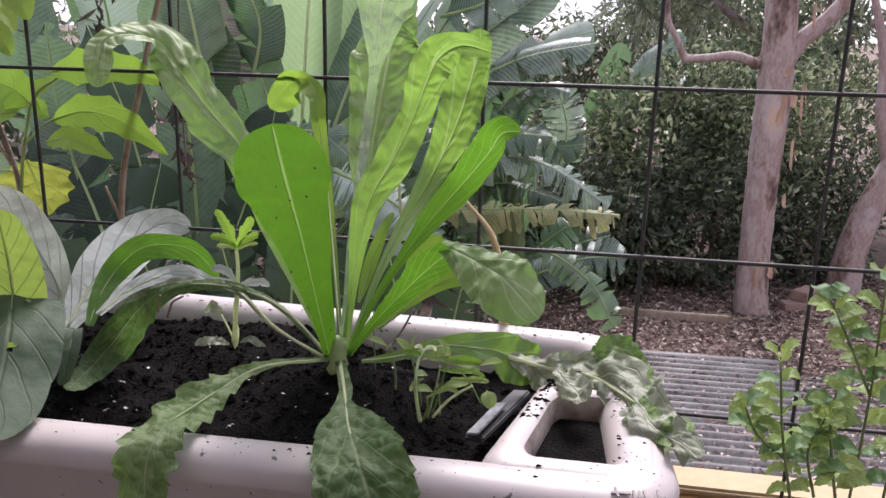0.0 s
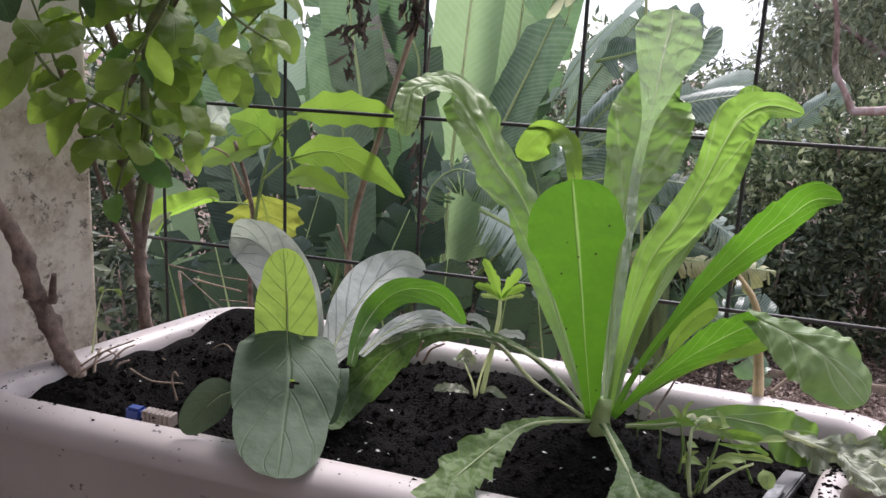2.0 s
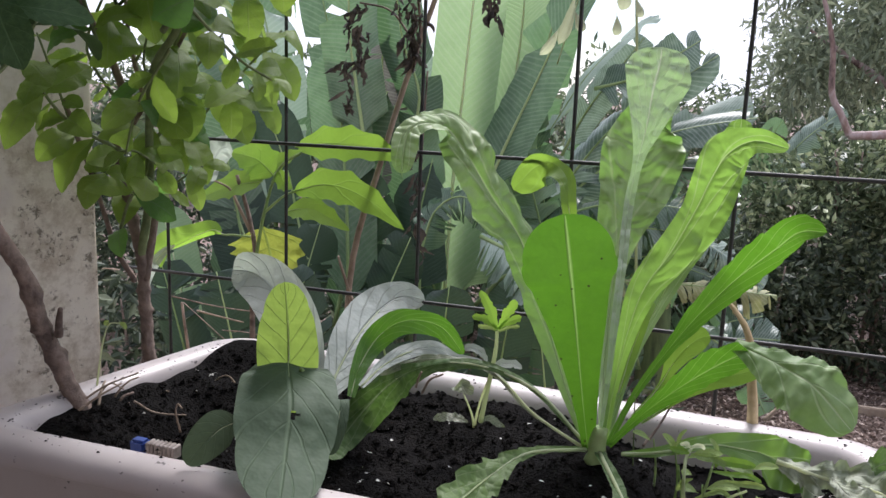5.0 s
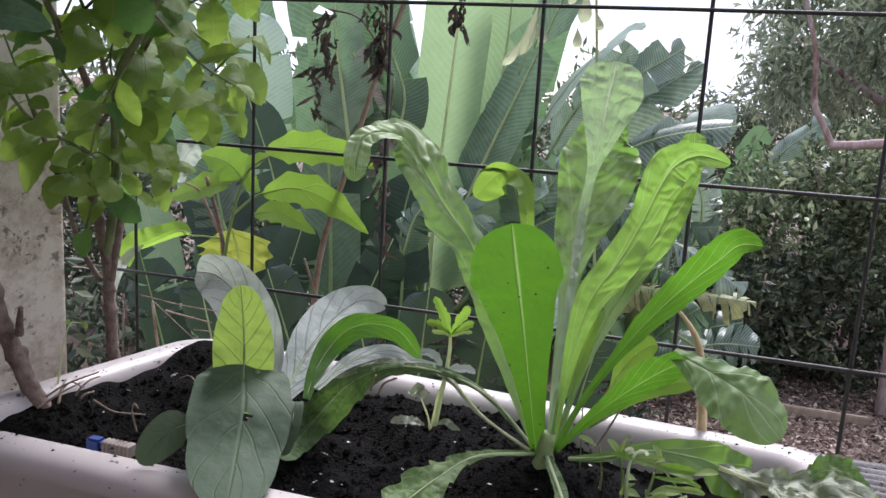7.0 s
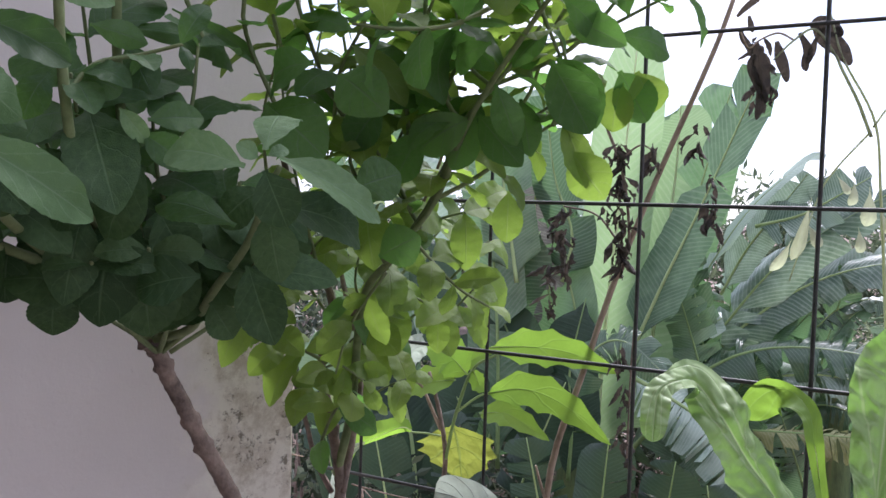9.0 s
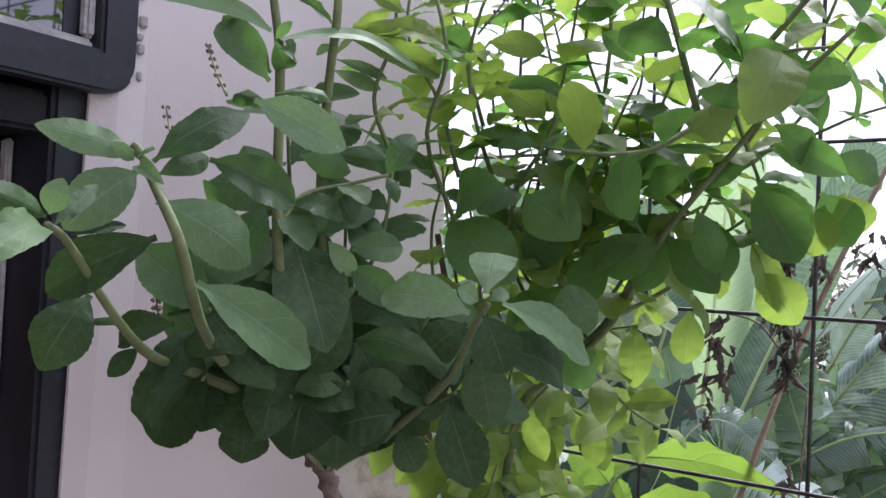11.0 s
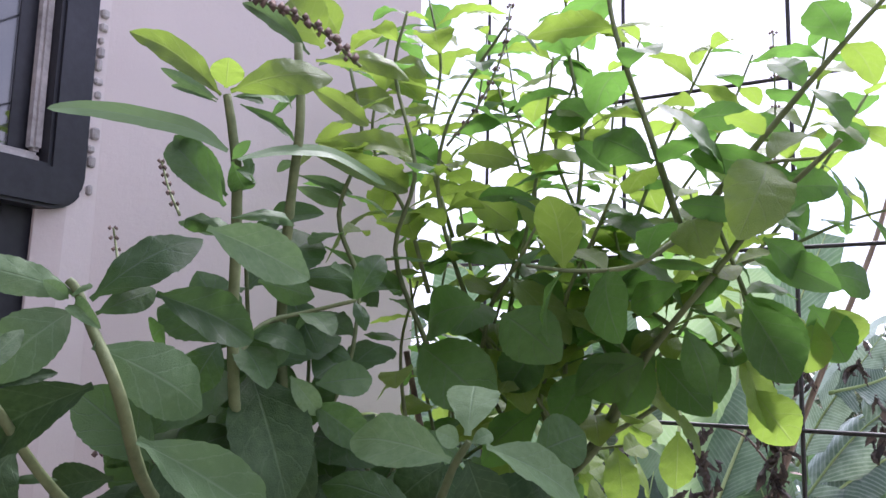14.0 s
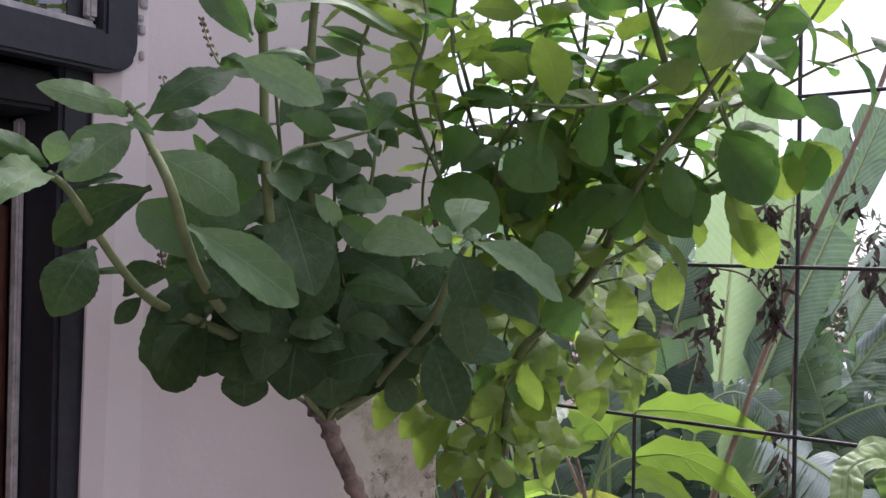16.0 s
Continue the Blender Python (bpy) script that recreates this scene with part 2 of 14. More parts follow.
BANANA_GREY = leaf_material("waxy banana leaf", (0.055, 0.10, 0.075), (0.36, 0.45, 0.38), (0.26, 0.40, 0.22), (0.50, 0.58, 0.49), 0.28, 0.36, 42, 0.5, 0.0, 0.55, 0.12)
BANANA_DRYING = leaf_material("drying banana leaf", (0.12, 0.15, 0.06), (0.40, 0.40, 0.20), (0.36, 0.40, 0.14), (0.48, 0.48, 0.30), 0.3, 0.55, 42, 0.4, 0.0, 0.4, 0.12)
DEAD_BANANA = leaf_material("dead banana leaf", (0.17, 0.165, 0.15), (0.42, 0.41, 0.38), (0.26, 0.25, 0.20), (0.44, 0.43, 0.38), 0.2, 0.7, 40, 0.4, 0.0, 0.3, 0.12)
DRY_LEAF = leaf_material("dried leaf", (0.030, 0.026, 0.023), (0.085, 0.073, 0.064), (0.11, 0.09, 0.07), (0.10, 0.085, 0.07), 0.2, 0.8, 4, 0.3)
VINE_LEAF = leaf_material("pale vine leaf", (0.32, 0.35, 0.25), (0.48, 0.51, 0.38), (0.55, 0.60, 0.36), (0.5, 0.54, 0.38), 0.5, 0.6, 5, 0.2, 0.0, 0.3, 0.55, 0.0, 0.4)
STALK = leaf_material("green stalk", (0.20, 0.30, 0.11), (0.34, 0.44, 0.20), (0.45, 0.60, 0.22), (0.45, 0.55, 0.30), 0.25, 0.45, 3, 0.1)
STALK_PALE = leaf_material("pale stalk", (0.50, 0.58, 0.38), (0.68, 0.74, 0.54), (0.80, 0.90, 0.55), (0.7, 0.75, 0.55), 0.6, 0.5, 3, 0.1)
TWIG = plain("woody stem", (0.09, 0.066, 0.054), (0.30, 0.225, 0.185), 40, 0.85, 0.8, 0.004, 130)
TWIG_GREEN = plain("green twig", (0.10, 0.14, 0.055), (0.21, 0.25, 0.11), 25, 0.7, 0.5, 0.002, 150)
TWIG_DRY = plain("dry stem", (0.20, 0.15, 0.11), (0.38, 0.30, 0.23), 25, 0.85, 0.6, 0.002, 120)
PSEUDOSTEM = bark_material("banana stem", [(0.3, (0.04, 0.06, 0.025)), (0.55, (0.12, 0.17, 0.06)), (0.75, (0.20, 0.16, 0.08))], 4, 5, 0.6, 0.006)
EUCALYPT = bark_material("smooth mottled bark", [(0.36, (0.07, 0.045, 0.04)), (0.43, (0.22, 0.15, 0.13)), (0.49, (0.34, 0.28, 0.27)), (0.55, (0.27, 0.19, 0.175)), (0.62, (0.36, 0.31, 0.31)), (0.72, (0.46, 0.34, 0.28))], 2.4, 2.2, 0.85, 0.02)
BARK_STRIP = bark_material("peeling bark", [(0.3, (0.20, 0.11, 0.07)), (0.7, (0.46, 0.32, 0.24))], 5, 6, 0.85, 0.006)
SOIL = plain("potting soil", (0.003, 0.0029, 0.0028), (0.013, 0.0118, 0.011), 60, 0.95, 1.0, 0.006, 400, 0.08)
FLECK = plain("pale fleck", (0.55, 0.55, 0.50), (0.80, 0.80, 0.76), 60, 0.8, 0.3, 0.001, 200)
WIRE = plain("dark fence wire", (0.012, 0.012, 0.012), (0.045, 0.045, 0.042), 60, 0.55, 0.3, 0.0006, 300)
YELLOW = plain("yellow wall paint", (0.44, 0.285, 0.13), (0.53, 0.355, 0.17), 9, 0.7, 0.3, 0.001, 90)
MARKER = plain("faded marker ink", (0.19, 0.175, 0.175), (0.36, 0.33, 0.32), 200, 0.8, 0.2, 0.0005, 300)
CREAM = plain("cream paint", (0.37, 0.27, 0.15), (0.46, 0.355, 0.21), 9, 0.7, 0.3, 0.001, 90)
CONCRETE = plain("plain concrete", (0.20, 0.19, 0.18), (0.32, 0.305, 0.285), 5, 0.9, 0.5, 0.003, 90)
ZINC = plain("weathered corrugated iron", (0.08, 0.077, 0.074), (0.22, 0.215, 0.21), 5, 0.65, 0.3, 0.002, 60)
WOOD = bark_material("weathered board", [(0.3, (0.16, 0.12, 0.09)), (0.7, (0.34, 0.28, 0.22))], 6, 3, 0.85, 0.003)
BRICK = plain("old weathered brick", (0.15, 0.10, 0.085), (0.27, 0.19, 0.16), 12, 0.9, 0.7, 0.004, 90)
FRAME_GREY = plain("dark grey frame paint", (0.013, 0.014, 0.019), (0.028, 0.030, 0.0380), 14, 0.45, 0.3, 0.0008, 120)
DOOR_DARK = plain("near-black door and backing", (0.006, 0.006, 0.007), (0.016, 0.016, 0.018), 14, 0.6, 0.3, 0.0008, 120, 0.25)
PUTTY = plain("worn pale putty", (0.24, 0.23, 0.22), (0.52, 0.50, 0.48), 30, 0.8, 0.7, 0.002, 160)
DARK_WOOD = plain("dark brown door wood", (0.035, 0.014, 0.008), (0.11, 0.04, 0.022), 10, 0.5, 0.4, 0.002, 80)
BLACK_PLASTIC = plain("black plastic", (0.02, 0.02, 0.022), (0.06, 0.06, 0.065), 30, 0.5, 0.3, 0.001, 150)
PALE_PLASTIC = plain("scuffed pale plastic", (0.07, 0.075, 0.08), (0.26, 0.27, 0.285), 90, 0.6, 0.4, 0.001, 260)
DIRTY_PLASTIC = plain("soil-stained plastic", (0.16, 0.125, 0.105), (0.46, 0.41, 0.37), 30, 0.6, 0.3, 0.001, 110)
BLUE_PLASTIC = plain("blue plastic", (0.01, 0.03, 0.16), (0.03, 0.07, 0.28), 30, 0.4, 0.2, 0.001, 150)
TAN_STICK = plain("tan dry stick", (0.50, 0.38, 0.20), (0.72, 0.58, 0.36), 30, 0.75, 0.5, 0.002, 140)


def planter_plastic():
    """White moulded plastic with soil smears, scratches and grey weathering."""
    m, t, p, _ = nodes_of("white planter plastic")
    broad, fine, spk = noise_tex(t, 6.0, 4), noise_tex(t, 40.0, 6, 0.65), noise_tex(t, 150.0, 4, 0.6)
    base = ramp(t, broad.outputs["Fac"], [(0.3, (0.37, 0.33, 0.32)), (0.7, (0.475, 0.435, 0.42))]).outputs["Color"]
    dirt = ramp(t, fine.outputs["Fac"], [(0.60, (0, 0, 0)), (0.72, (1, 1, 1))]).outputs["Color"]
    base = mix_rgb(t, math_node(t, "MULTIPLY", dirt, 0.22), base, (0.36, 0.29, 0.24))
    specks = ramp(t, math_node(t, "MULTIPLY", spk.outputs["Fac"], math_node(t, "ADD", fine.outputs["Fac"], 0.5)), [(0.695, (0, 0, 0)), (0.73, (1, 1, 1))]).outputs["Color"]
    base = mix_rgb(t, math_node(t, "MULTIPLY", specks, 0.85), base, (0.035, 0.028, 0.024))
    link(t, base, p.inputs["Base Color"])
    p.inputs["Roughness"].default_value = 0.42
    bump(t, fine.outputs["Fac"], 0.12, 0.001, p)
    return m


def wall_plaster():
    """White-washed plaster, stained, flaking towards its outer edge."""
    m, t, p, _ = nodes_of("old white plaster")
    broad, fine, zone, mid = noise_tex(t, 3.0, 4), noise_tex(t, 170.0, 7, 0.72), noise_tex(t, 22.0, 4), noise_tex(t, 62.0, 6, 0.7)
    co = t.nodes.new("ShaderNodeTexCoord")
    sep = t.nodes.new("ShaderNodeSeparateXYZ")
    link(t, co.outputs["Object"], sep.inputs[0])
    base = ramp(t, broad.outputs["Fac"], [(0.3, (0.60, 0.547, 0.522)), (0.7, (0.71, 0.66, 0.63))]).outputs["Color"]
    # flaked patch: low on the wall, next to its end
    edge = ramp(t, math_node(t, "ADD", sep.outputs["Y"], math_node(t, "ADD", 0.105, math_node(t, "MULTIPLY", zone.outputs["Fac"], 0.1))), [(0.0, (0, 0, 0)), (0.03, (1, 1, 1))]).outputs["Color"]
    low = ramp(t, sep.outputs["Z"], [(0.78, (1, 1, 1)), (0.98, (0, 0, 0))])
    low.inputs["Fac"].default_value = 0
    zz = math_node(t, "MULTIPLY", math_node(t, "SUBTRACT", sep.outputs["Z"], 0.8), 1.15)
    link(t, zz, low.inputs["Fac"])
    patch = math_node(t, "MULTIPLY", edge, low.outputs["Color"])
    lime = mix_rgb(t, math_node(t, "MULTIPLY", patch, 1.0), base, (0.74, 0.70, 0.61))
    worn = ramp(t, noise_tex(t, 34.0, 8, 0.75).outputs["Fac"], [(0.44, (0, 0, 0)), (0.62, (1, 1, 1))]).outputs["Color"]
    lime = mix_rgb(t, math_node(t, "MULTIPLY", math_node(t, "MULTIPLY", patch, worn), 0.75), lime, (0.40, 0.335, 0.25))
    rough = math_node(t, "ADD", math_node(t, "MULTIPLY", fine.outputs["Fac"], 0.45), math_node(t, "MULTIPLY", mid.outputs["Fac"], 0.55))
    pits = ramp(t, math_node(t, "ADD", rough, math_node(t, "MULTIPLY", math_node(t, "MULTIPLY", patch, zone.outputs["Fac"]), 0.22)), [(0.66, (0, 0, 0)), (0.715, (1, 1, 1))]).outputs["Color"]
    base = mix_rgb(t, math_node(t, "MULTIPLY", pits, 0.85), lime, (0.17, 0.145, 0.11))
    link(t, base, p.inputs["Base Color"])
    p.inputs["Roughness"].default_value = 0.85
    h = math_node(t, "SUBTRACT", math_node(t, "MULTIPLY", fine.outputs["Fac"], 0.3), pits)
    bump(t, h, 0.5, 0.003, p)
    return m


def litter_ground():
    m, t, p, _ = nodes_of("leaf litter ground")
    a, b = noise_tex(t, 1.3, 4), noise_tex(t, 38.0, 6, 0.7)
    f = math_node(t, "ADD", math_node(t, "MULTIPLY", a.outputs["Fac"], 0.4), math_node(t, "MULTIPLY", b.outputs["Fac"], 0.6))
    link(t, ramp(t, f, [(0.35, (0.045, 0.03, 0.024)), (0.5, (0.15, 0.105, 0.085)), (0.68, (0.29, 0.215, 0.18))]).outputs["Color"], p.inputs["Base Color"])
    p.inputs["Roughness"].default_value = 0.95
    bump(t, b.outputs["Fac"], 1.0, 0.03, p)
    return m


def glass_pane():
    m, t, p, _ = nodes_of("window glass")
    n = noise_tex(t, 9.0, 3)
    link(t, ramp(t, n.outputs["Fac"], [(0.3, (0.006, 0.007, 0.009)), (0.7, (0.016, 0.017, 0.02))]).outputs["Color"], p.inputs["Base Color"])
    p.inputs["Roughness"].default_value, p.inputs["IOR"].default_value, p.inputs["Specular IOR Level"].default_value = 0.03, 1.7, 0.9
    return m


PLANTER, PLASTER, LITTER, GLASS = planter_plastic(), wall_plaster(), litter_ground(), glass_pane()
SHRUB = cloud_leaf("shrub leaves", (0.035, 0.055, 0.032), (0.15, 0.195, 0.10), (0.42, 0.47, 0.28), 0.36)
# darker copy of SHRUB; the undergrowth's shade is put into the leaf colour
SHRUB_SHADED = cloud_leaf("shaded shrub leaves", (0.022, 0.034, 0.022), (0.065, 0.09, 0.05), (0.20, 0.23, 0.14), 0.25)
GUM_LEAF = cloud_leaf("hanging gum leaves", (0.12, 0.15, 0.10), (0.26, 0.31, 0.20), (0.40, 0.44, 0.29), 0.4)
FAR_LEAF = cloud_leaf("far tree leaves", (0.06, 0.09, 0.055), (0.15, 0.20, 0.11), (0.27, 0.32, 0.17), 0.3)
CHIP = cloud_leaf("fallen leaves", (0.065, 0.047, 0.038), (0.23, 0.168, 0.14), (0.56, 0.47, 0.41), 0.1, 0.9)
CLOD = plain("soil clod", (0.004, 0.0037, 0.0035), (0.018, 0.016, 0.0145), 120, 0.95, 1.0, 0.004, 500, 0.08)


# ---- mesh helpers ----
def mesh_of(name, verts, faces, material, smooth=True, uvs=None):
    me = bpy.data.meshes.new(name)
    me.from_pydata([tuple(v) for v in verts], [], [tuple(f) for f in faces])
    if uvs is not None:
        layer = me.uv_layers.new(name="UVMap")
        flat = np.array([uvs[l.vertex_index] for l in me.loops], dtype=np.float32)
        layer.data.foreach_set("uv", flat.ravel())
    me.polygons.foreach_set("use_smooth", [smooth] * len(me.polygons))
    me.materials.append(material)
    me.update()
    return me


def thing(name, label, category, at=(0, 0, 0), group="", kind=""):
    ob = new(name)
    ob.location = at
    ob.empty_display_size = 0.05
    return tagged(ob, label, category, group, kind)


def put(name, me, parent=None, label=""):
    """Mesh in world places, as a part of its thing."""
    ob = new(name, me)
    if parent is not None:
        ob.parent = parent
        ob.matrix_parent_inverse = Matrix.Translation(-parent.location) if parent.parent is None else Matrix.Identity(4)
    if label:
        ob["label"] = label
    return ob


def bm_mesh(name, bm, material, smooth=True):
    me = bpy.data.meshes.new(name)
    bmesh.ops.recalc_face_normals(bm, faces=bm.faces)
    bm.to_mesh(me)
    bm.free()
    me.polygons.foreach_set("use_smooth", [smooth] * len(me.polygons))
    me.materials.append(material)
    return me


def box(name, lo, hi, material, bevel=0.004, segs=2):
    bm = bmesh.new()
    bmesh.ops.create_cube(bm, size=1)
    for v in bm.verts:
        v.co = [lo[i] + (v.co[i] + 0.5) * (hi[i] - lo[i]) for i in range(3)]
    if bevel:
        bmesh.ops.bevel(bm, geom=bm.edges[:], offset=bevel, segments=segs, affect="EDGES")
    return bm_mesh(name, bm, material, False)


def spline(points, n):
    """n places along a smooth line through the points."""
    p = [Vector(q) for q in points]
    if len(p) == 2:
        p = [p[0], (p[0] + p[1]) / 2, p[1]]
    p = [p[0] * 2 - p[1]] + p + [p[-1] * 2 - p[-2]]
    out, spans = [], len(p) - 3
    for i in range(n):
        u = i / (n - 1) * spans
        k = min(int(u), spans - 1)
        f = u - k
        a, b, c, d = p[k:k + 4]
        out.append(0.5 * (2 * b + (c - a) * f + (2 * a - 5 * b + 4 * c - d) * f * f + (3 * b - a - 3 * c + d) * f ** 3))
    return out


def tube(name, points, radii, material, sides=7, n=0, rough=0.0, seed=0, knots=0):
    """Round stem along a smooth line; radii run from start to end; knots: swollen rings with leaf scars."""
    n = n or max(4, 4 * len(points))
    line = spline(points, n)
    rnd = random.Random(seed)
    verts, faces = [], []
    up = Vector((0.13, 0.2, 1)).normalized()
    for i, c in enumerate(line):
        tan = (line[min(i + 1, n - 1)] - line[max(i - 1, 0)]).normalized()
        if abs(tan.dot(up)) > 0.97:
            up = Vector((1, 0.1, 0.1)).normalized()
        a = tan.cross(up).normalized()
        b = a.cross(tan)
        up = b
        f = i / (n - 1) * (len(radii) - 1)
        k = min(int(f), len(radii) - 2)
        r = radii[k] + (radii[k + 1] - radii[k]) * (f - k)
        if knots:
            g = (i / (n - 1) * knots + 0.35 * math.sin(i * 0.21)) % 1.0
            r *= 0.94 + 0.34 * math.exp(-((g - 0.5) / 0.11) ** 2)
            c = c + a * (0.10 * r * math.sin(i * 0.37)) + b * (0.12 * r * math.cos(i * 0.29))
        for s in range(sides):
            an = 6.28318 * s / sides
            rr = r * (1 + rough * (rnd.random() - 0.5))
            verts.append(c + (a * math.cos(an) + b * math.sin(an)) * rr)
    for i in range(n - 1):
        for s in range(sides):
            q = (s + 1) % sides
            faces.append((i * sides + s, i * sides + q, (i + 1) * sides + q, (i + 1) * sides + s))
    faces.append(tuple(range(sides))[::-1])
    faces.append(tuple((n - 1) * sides + s for s in range(sides)))
    return mesh_of(name, verts, faces, material)


def oval(v):
    """Half-width of a short-stalked leaf, broadest past its middle, with a blunt end."""
    if v < 0.13:
        return 0.05
    w = (v - 0.13) / 0.87
    return max(0.05 * (1 - w), math.sin(math.pi * w ** 1.12) ** 0.68)


def ellipse(v):
    """Half-width of an almost stalkless leaf with a wedge base and a blunt end."""
    if v < 0.035:
        return 0.13
    w = (v - 0.035) / 0.965
    return max(0.13 * (1 - w), math.sin(math.pi * w ** 1.08) ** 0.74)


def lance(v):
    if v < 0.06:
        return 0.07
    w = (v - 0.06) / 0.94
    return max(0.05 * (1 - w), (math.sin(math.pi * w ** 0.8)) ** 0.85)


def lobed(v):
    """Half-width of a pointed leaf with scalloped lobes."""
    if v < 0.03:
        return 0.06
    w = (v - 0.03) / 0.97
    return max(0.02, math.sin(math.pi * w ** 0.72) ** 0.8 * (1 - 0.22 * abs(math.sin(4.2 * math.pi * w))))


def strap(v):
    w = min(1, v / 0.12)
    e = max(0.0, 1 - max(0.0, (v - 0.8) / 0.2) ** 2)
    return (0.12 + 0.88 * w * w * (3 - 2 * w)) * math.sqrt(e)


def blade(points, width, face, shape, material, fold=0.15, wave=0.0, waves=5.0, teeth=0.0, tooth=14, crinkle=0.0, curl=0.0, nv=22, nu=8, seed=0, name="leaf"):
    """Leaf blade along a line, width metres across, its upper side towards face.
    fold: keel depth; wave: rippled edges; teeth: notched edge; crinkle: blisters; curl: edges rolled down."""
    line = spline(points, nv + 1)
    length = sum((line[i + 1] - line[i]).length for i in range(nv))
    face = Vector(face).normalized()
    rnd = random.Random(seed)
    ph = [rnd.random() * 6.28 for _ in range(4)]
    verts, uvs, faces = [], [], []
    for i, c in enumerate(line):
        v = i / nv
        tan = (line[min(i + 1, nv)] - line[max(i - 1, 0)]).normalized()
        side = tan.cross(face)
        if side.length < 0.05:
            side = tan.cross(Vector((0.3, 0.2, 1)))
        side.normalize()
        nor = side.cross(tan).normalized()
        w = shape(v) * width / 2
        for j in range(nu + 1):
            u = j / nu * 2 - 1
            au = abs(u)
            ww = w
            if teeth and au > 0.6:
                saw = (v * tooth + (0.37 if u > 0 else 0)) % 1.0
                ww = w * (1 + teeth * (au - 0.6) / 0.4 * (saw - 0.5))
            h = fold * au * w - curl * au ** 3 * w * 1.5
            sg = 0 if u > 0 else 1
            h += wave * w * au ** 1.5 * (math.sin(waves * 6.28 * v + ph[sg] + 1.1 * math.sin(9 * v + ph[2 + sg])) + 0.45 * math.sin(waves * 14.7 * v + ph[1 - sg]) * au)
            if crinkle:
                h += 0.45 * crinkle * w * noise.noise(Vector((u * w * 90 + seed, v * length * 90, seed * 1.7))) * min(1, au * 4)
            shrink = math.sqrt(max(0.2, 1 - (fold * 0.7) ** 2))
            verts.append(c + side * (u * ww * shrink) + nor * h)
            uvs.append((u / 2 + 0.5, v))
    for i in range(nv):
        for j in range(nu):
            a = i * (nu + 1) + j
            faces.append((a, a + 1, a + nu + 2, a + nu + 1))
    return mesh_of(name, verts, faces, material, True, uvs)


def stiff_bar(a, b, wide, thick, material):
    """Straight bevelled bar from a to b."""
    a, b = Vector(a), Vector(b)
    me = box("bar", (-wide / 2, 0, -thick / 2), (wide / 2, (b - a).length, thick / 2), material, thick * 0.25)
    y = (b - a).normalized()
    x = y.cross(Vector((-0.4, -0.5, 1))).normalized()
    m = Matrix((x, y, x.cross(y))).transposed().to_4x4()
    m.translation = a
    me.transform(m)
    return me


def rib(points, r0, r1, material, upto=0.92):
    line = spline(points, 20)
    k = int(20 * upto)
    return tube("midrib", [line[0], line[k // 3], line[2 * k // 3], line[k]], [r0, (r0 + r1) / 2, r1], material, 6, 14)


def foliage(name, blobs, count, size, material, seed, slim=0.4, droop=0.0, shell=0.55, tilt=1.0):
    """Joined mesh of many small pointed leaves filling ellipsoids ((x, y, z), (rx, ry, rz))."""
    r = np.random.default_rng(seed)
    vol = np.array([b[1][0] * b[1][1] * b[1][2] for b in blobs]) ** 0.67
    pick = r.choice(len(blobs), count, p=vol / vol.sum())
    cen, rad = np.array([b[0] for b in blobs], float)[pick], np.array([b[1] for b in blobs], float)[pick]
    d = r.normal(size=(count, 3))
    d /= np.linalg.norm(d, axis=1)[:, None]
    lump = 0.85 + 0.3 * np.sin(d[:, 0] * 7 + cen[:, 0]) * np.sin(d[:, 2] * 6 + cen[:, 1])
    p = cen + d * rad * ((shell + (1 - shell) * r.random(count)) * lump)[:, None]
    ax = d * 0.6 + r.normal(size=(count, 3)) * tilt
    ax[:, 2] -= droop
    ax /= np.linalg.norm(ax, axis=1)[:, None]
    sd = np.cross(ax, r.normal(size=(count, 3)))
    sd /= np.linalg.norm(sd, axis=1)[:, None]
    nn = np.cross(sd, ax)
    s = size * (0.6 + 0.8 * r.random(count))[:, None]
    quad = np.stack([p, p + ax * s * 0.5 + sd * s * slim / 2 + nn * s * 0.06, p + ax * s, p + ax * s * 0.5 - sd * s * slim / 2 + nn * s * 0.06], 1)
    verts = quad.reshape(-1, 3)
    faces = np.arange(count * 4).reshape(-1, 4)
    me = bpy.data.meshes.new(name)
    me.from_pydata(verts.tolist(), [], faces.tolist())
    me.materials.append(material)
    me.update()
    return me


# ---- ground and house ----
def ground_height(x, y):
    z = -0.32 + 0.03 * math.sin(x * 1.3 + 0.4) * math.sin(y * 0.9) + 0.05 * max(0.0, math.sin(x * 0.5 + y * 0.4))
    if y > 5.2:
        z -= 0.05 * min(y - 5.2, 30.0)
    return z


def build_ground():
    xs = [-400, -150, -60, -30, -18] + [-12 + 0.4 * i for i in range(61)] + [18, 30, 60, 150, 400]
    ys = [-400, -100, -30, -12, -5, -2] + [0.2 + 0.3 * i for i in range(50)] + [18, 24, 40, 80, 160, 400]
    verts = [(x, y, ground_height(x, y)) for y in ys for x in xs]
    w = len(xs)
    faces = [(j * w + i, j * w + i + 1, (j + 1) * w + i + 1, (j + 1) * w + i) for j in range(len(ys) - 1) for i in range(w - 1)]
    ob = new("ground", mesh_of("ground", verts, faces, LITTER))
    tagged(ob, "brown leaf litter and mulch over bare garden soil", "ground", kind="structure")


build_ground()


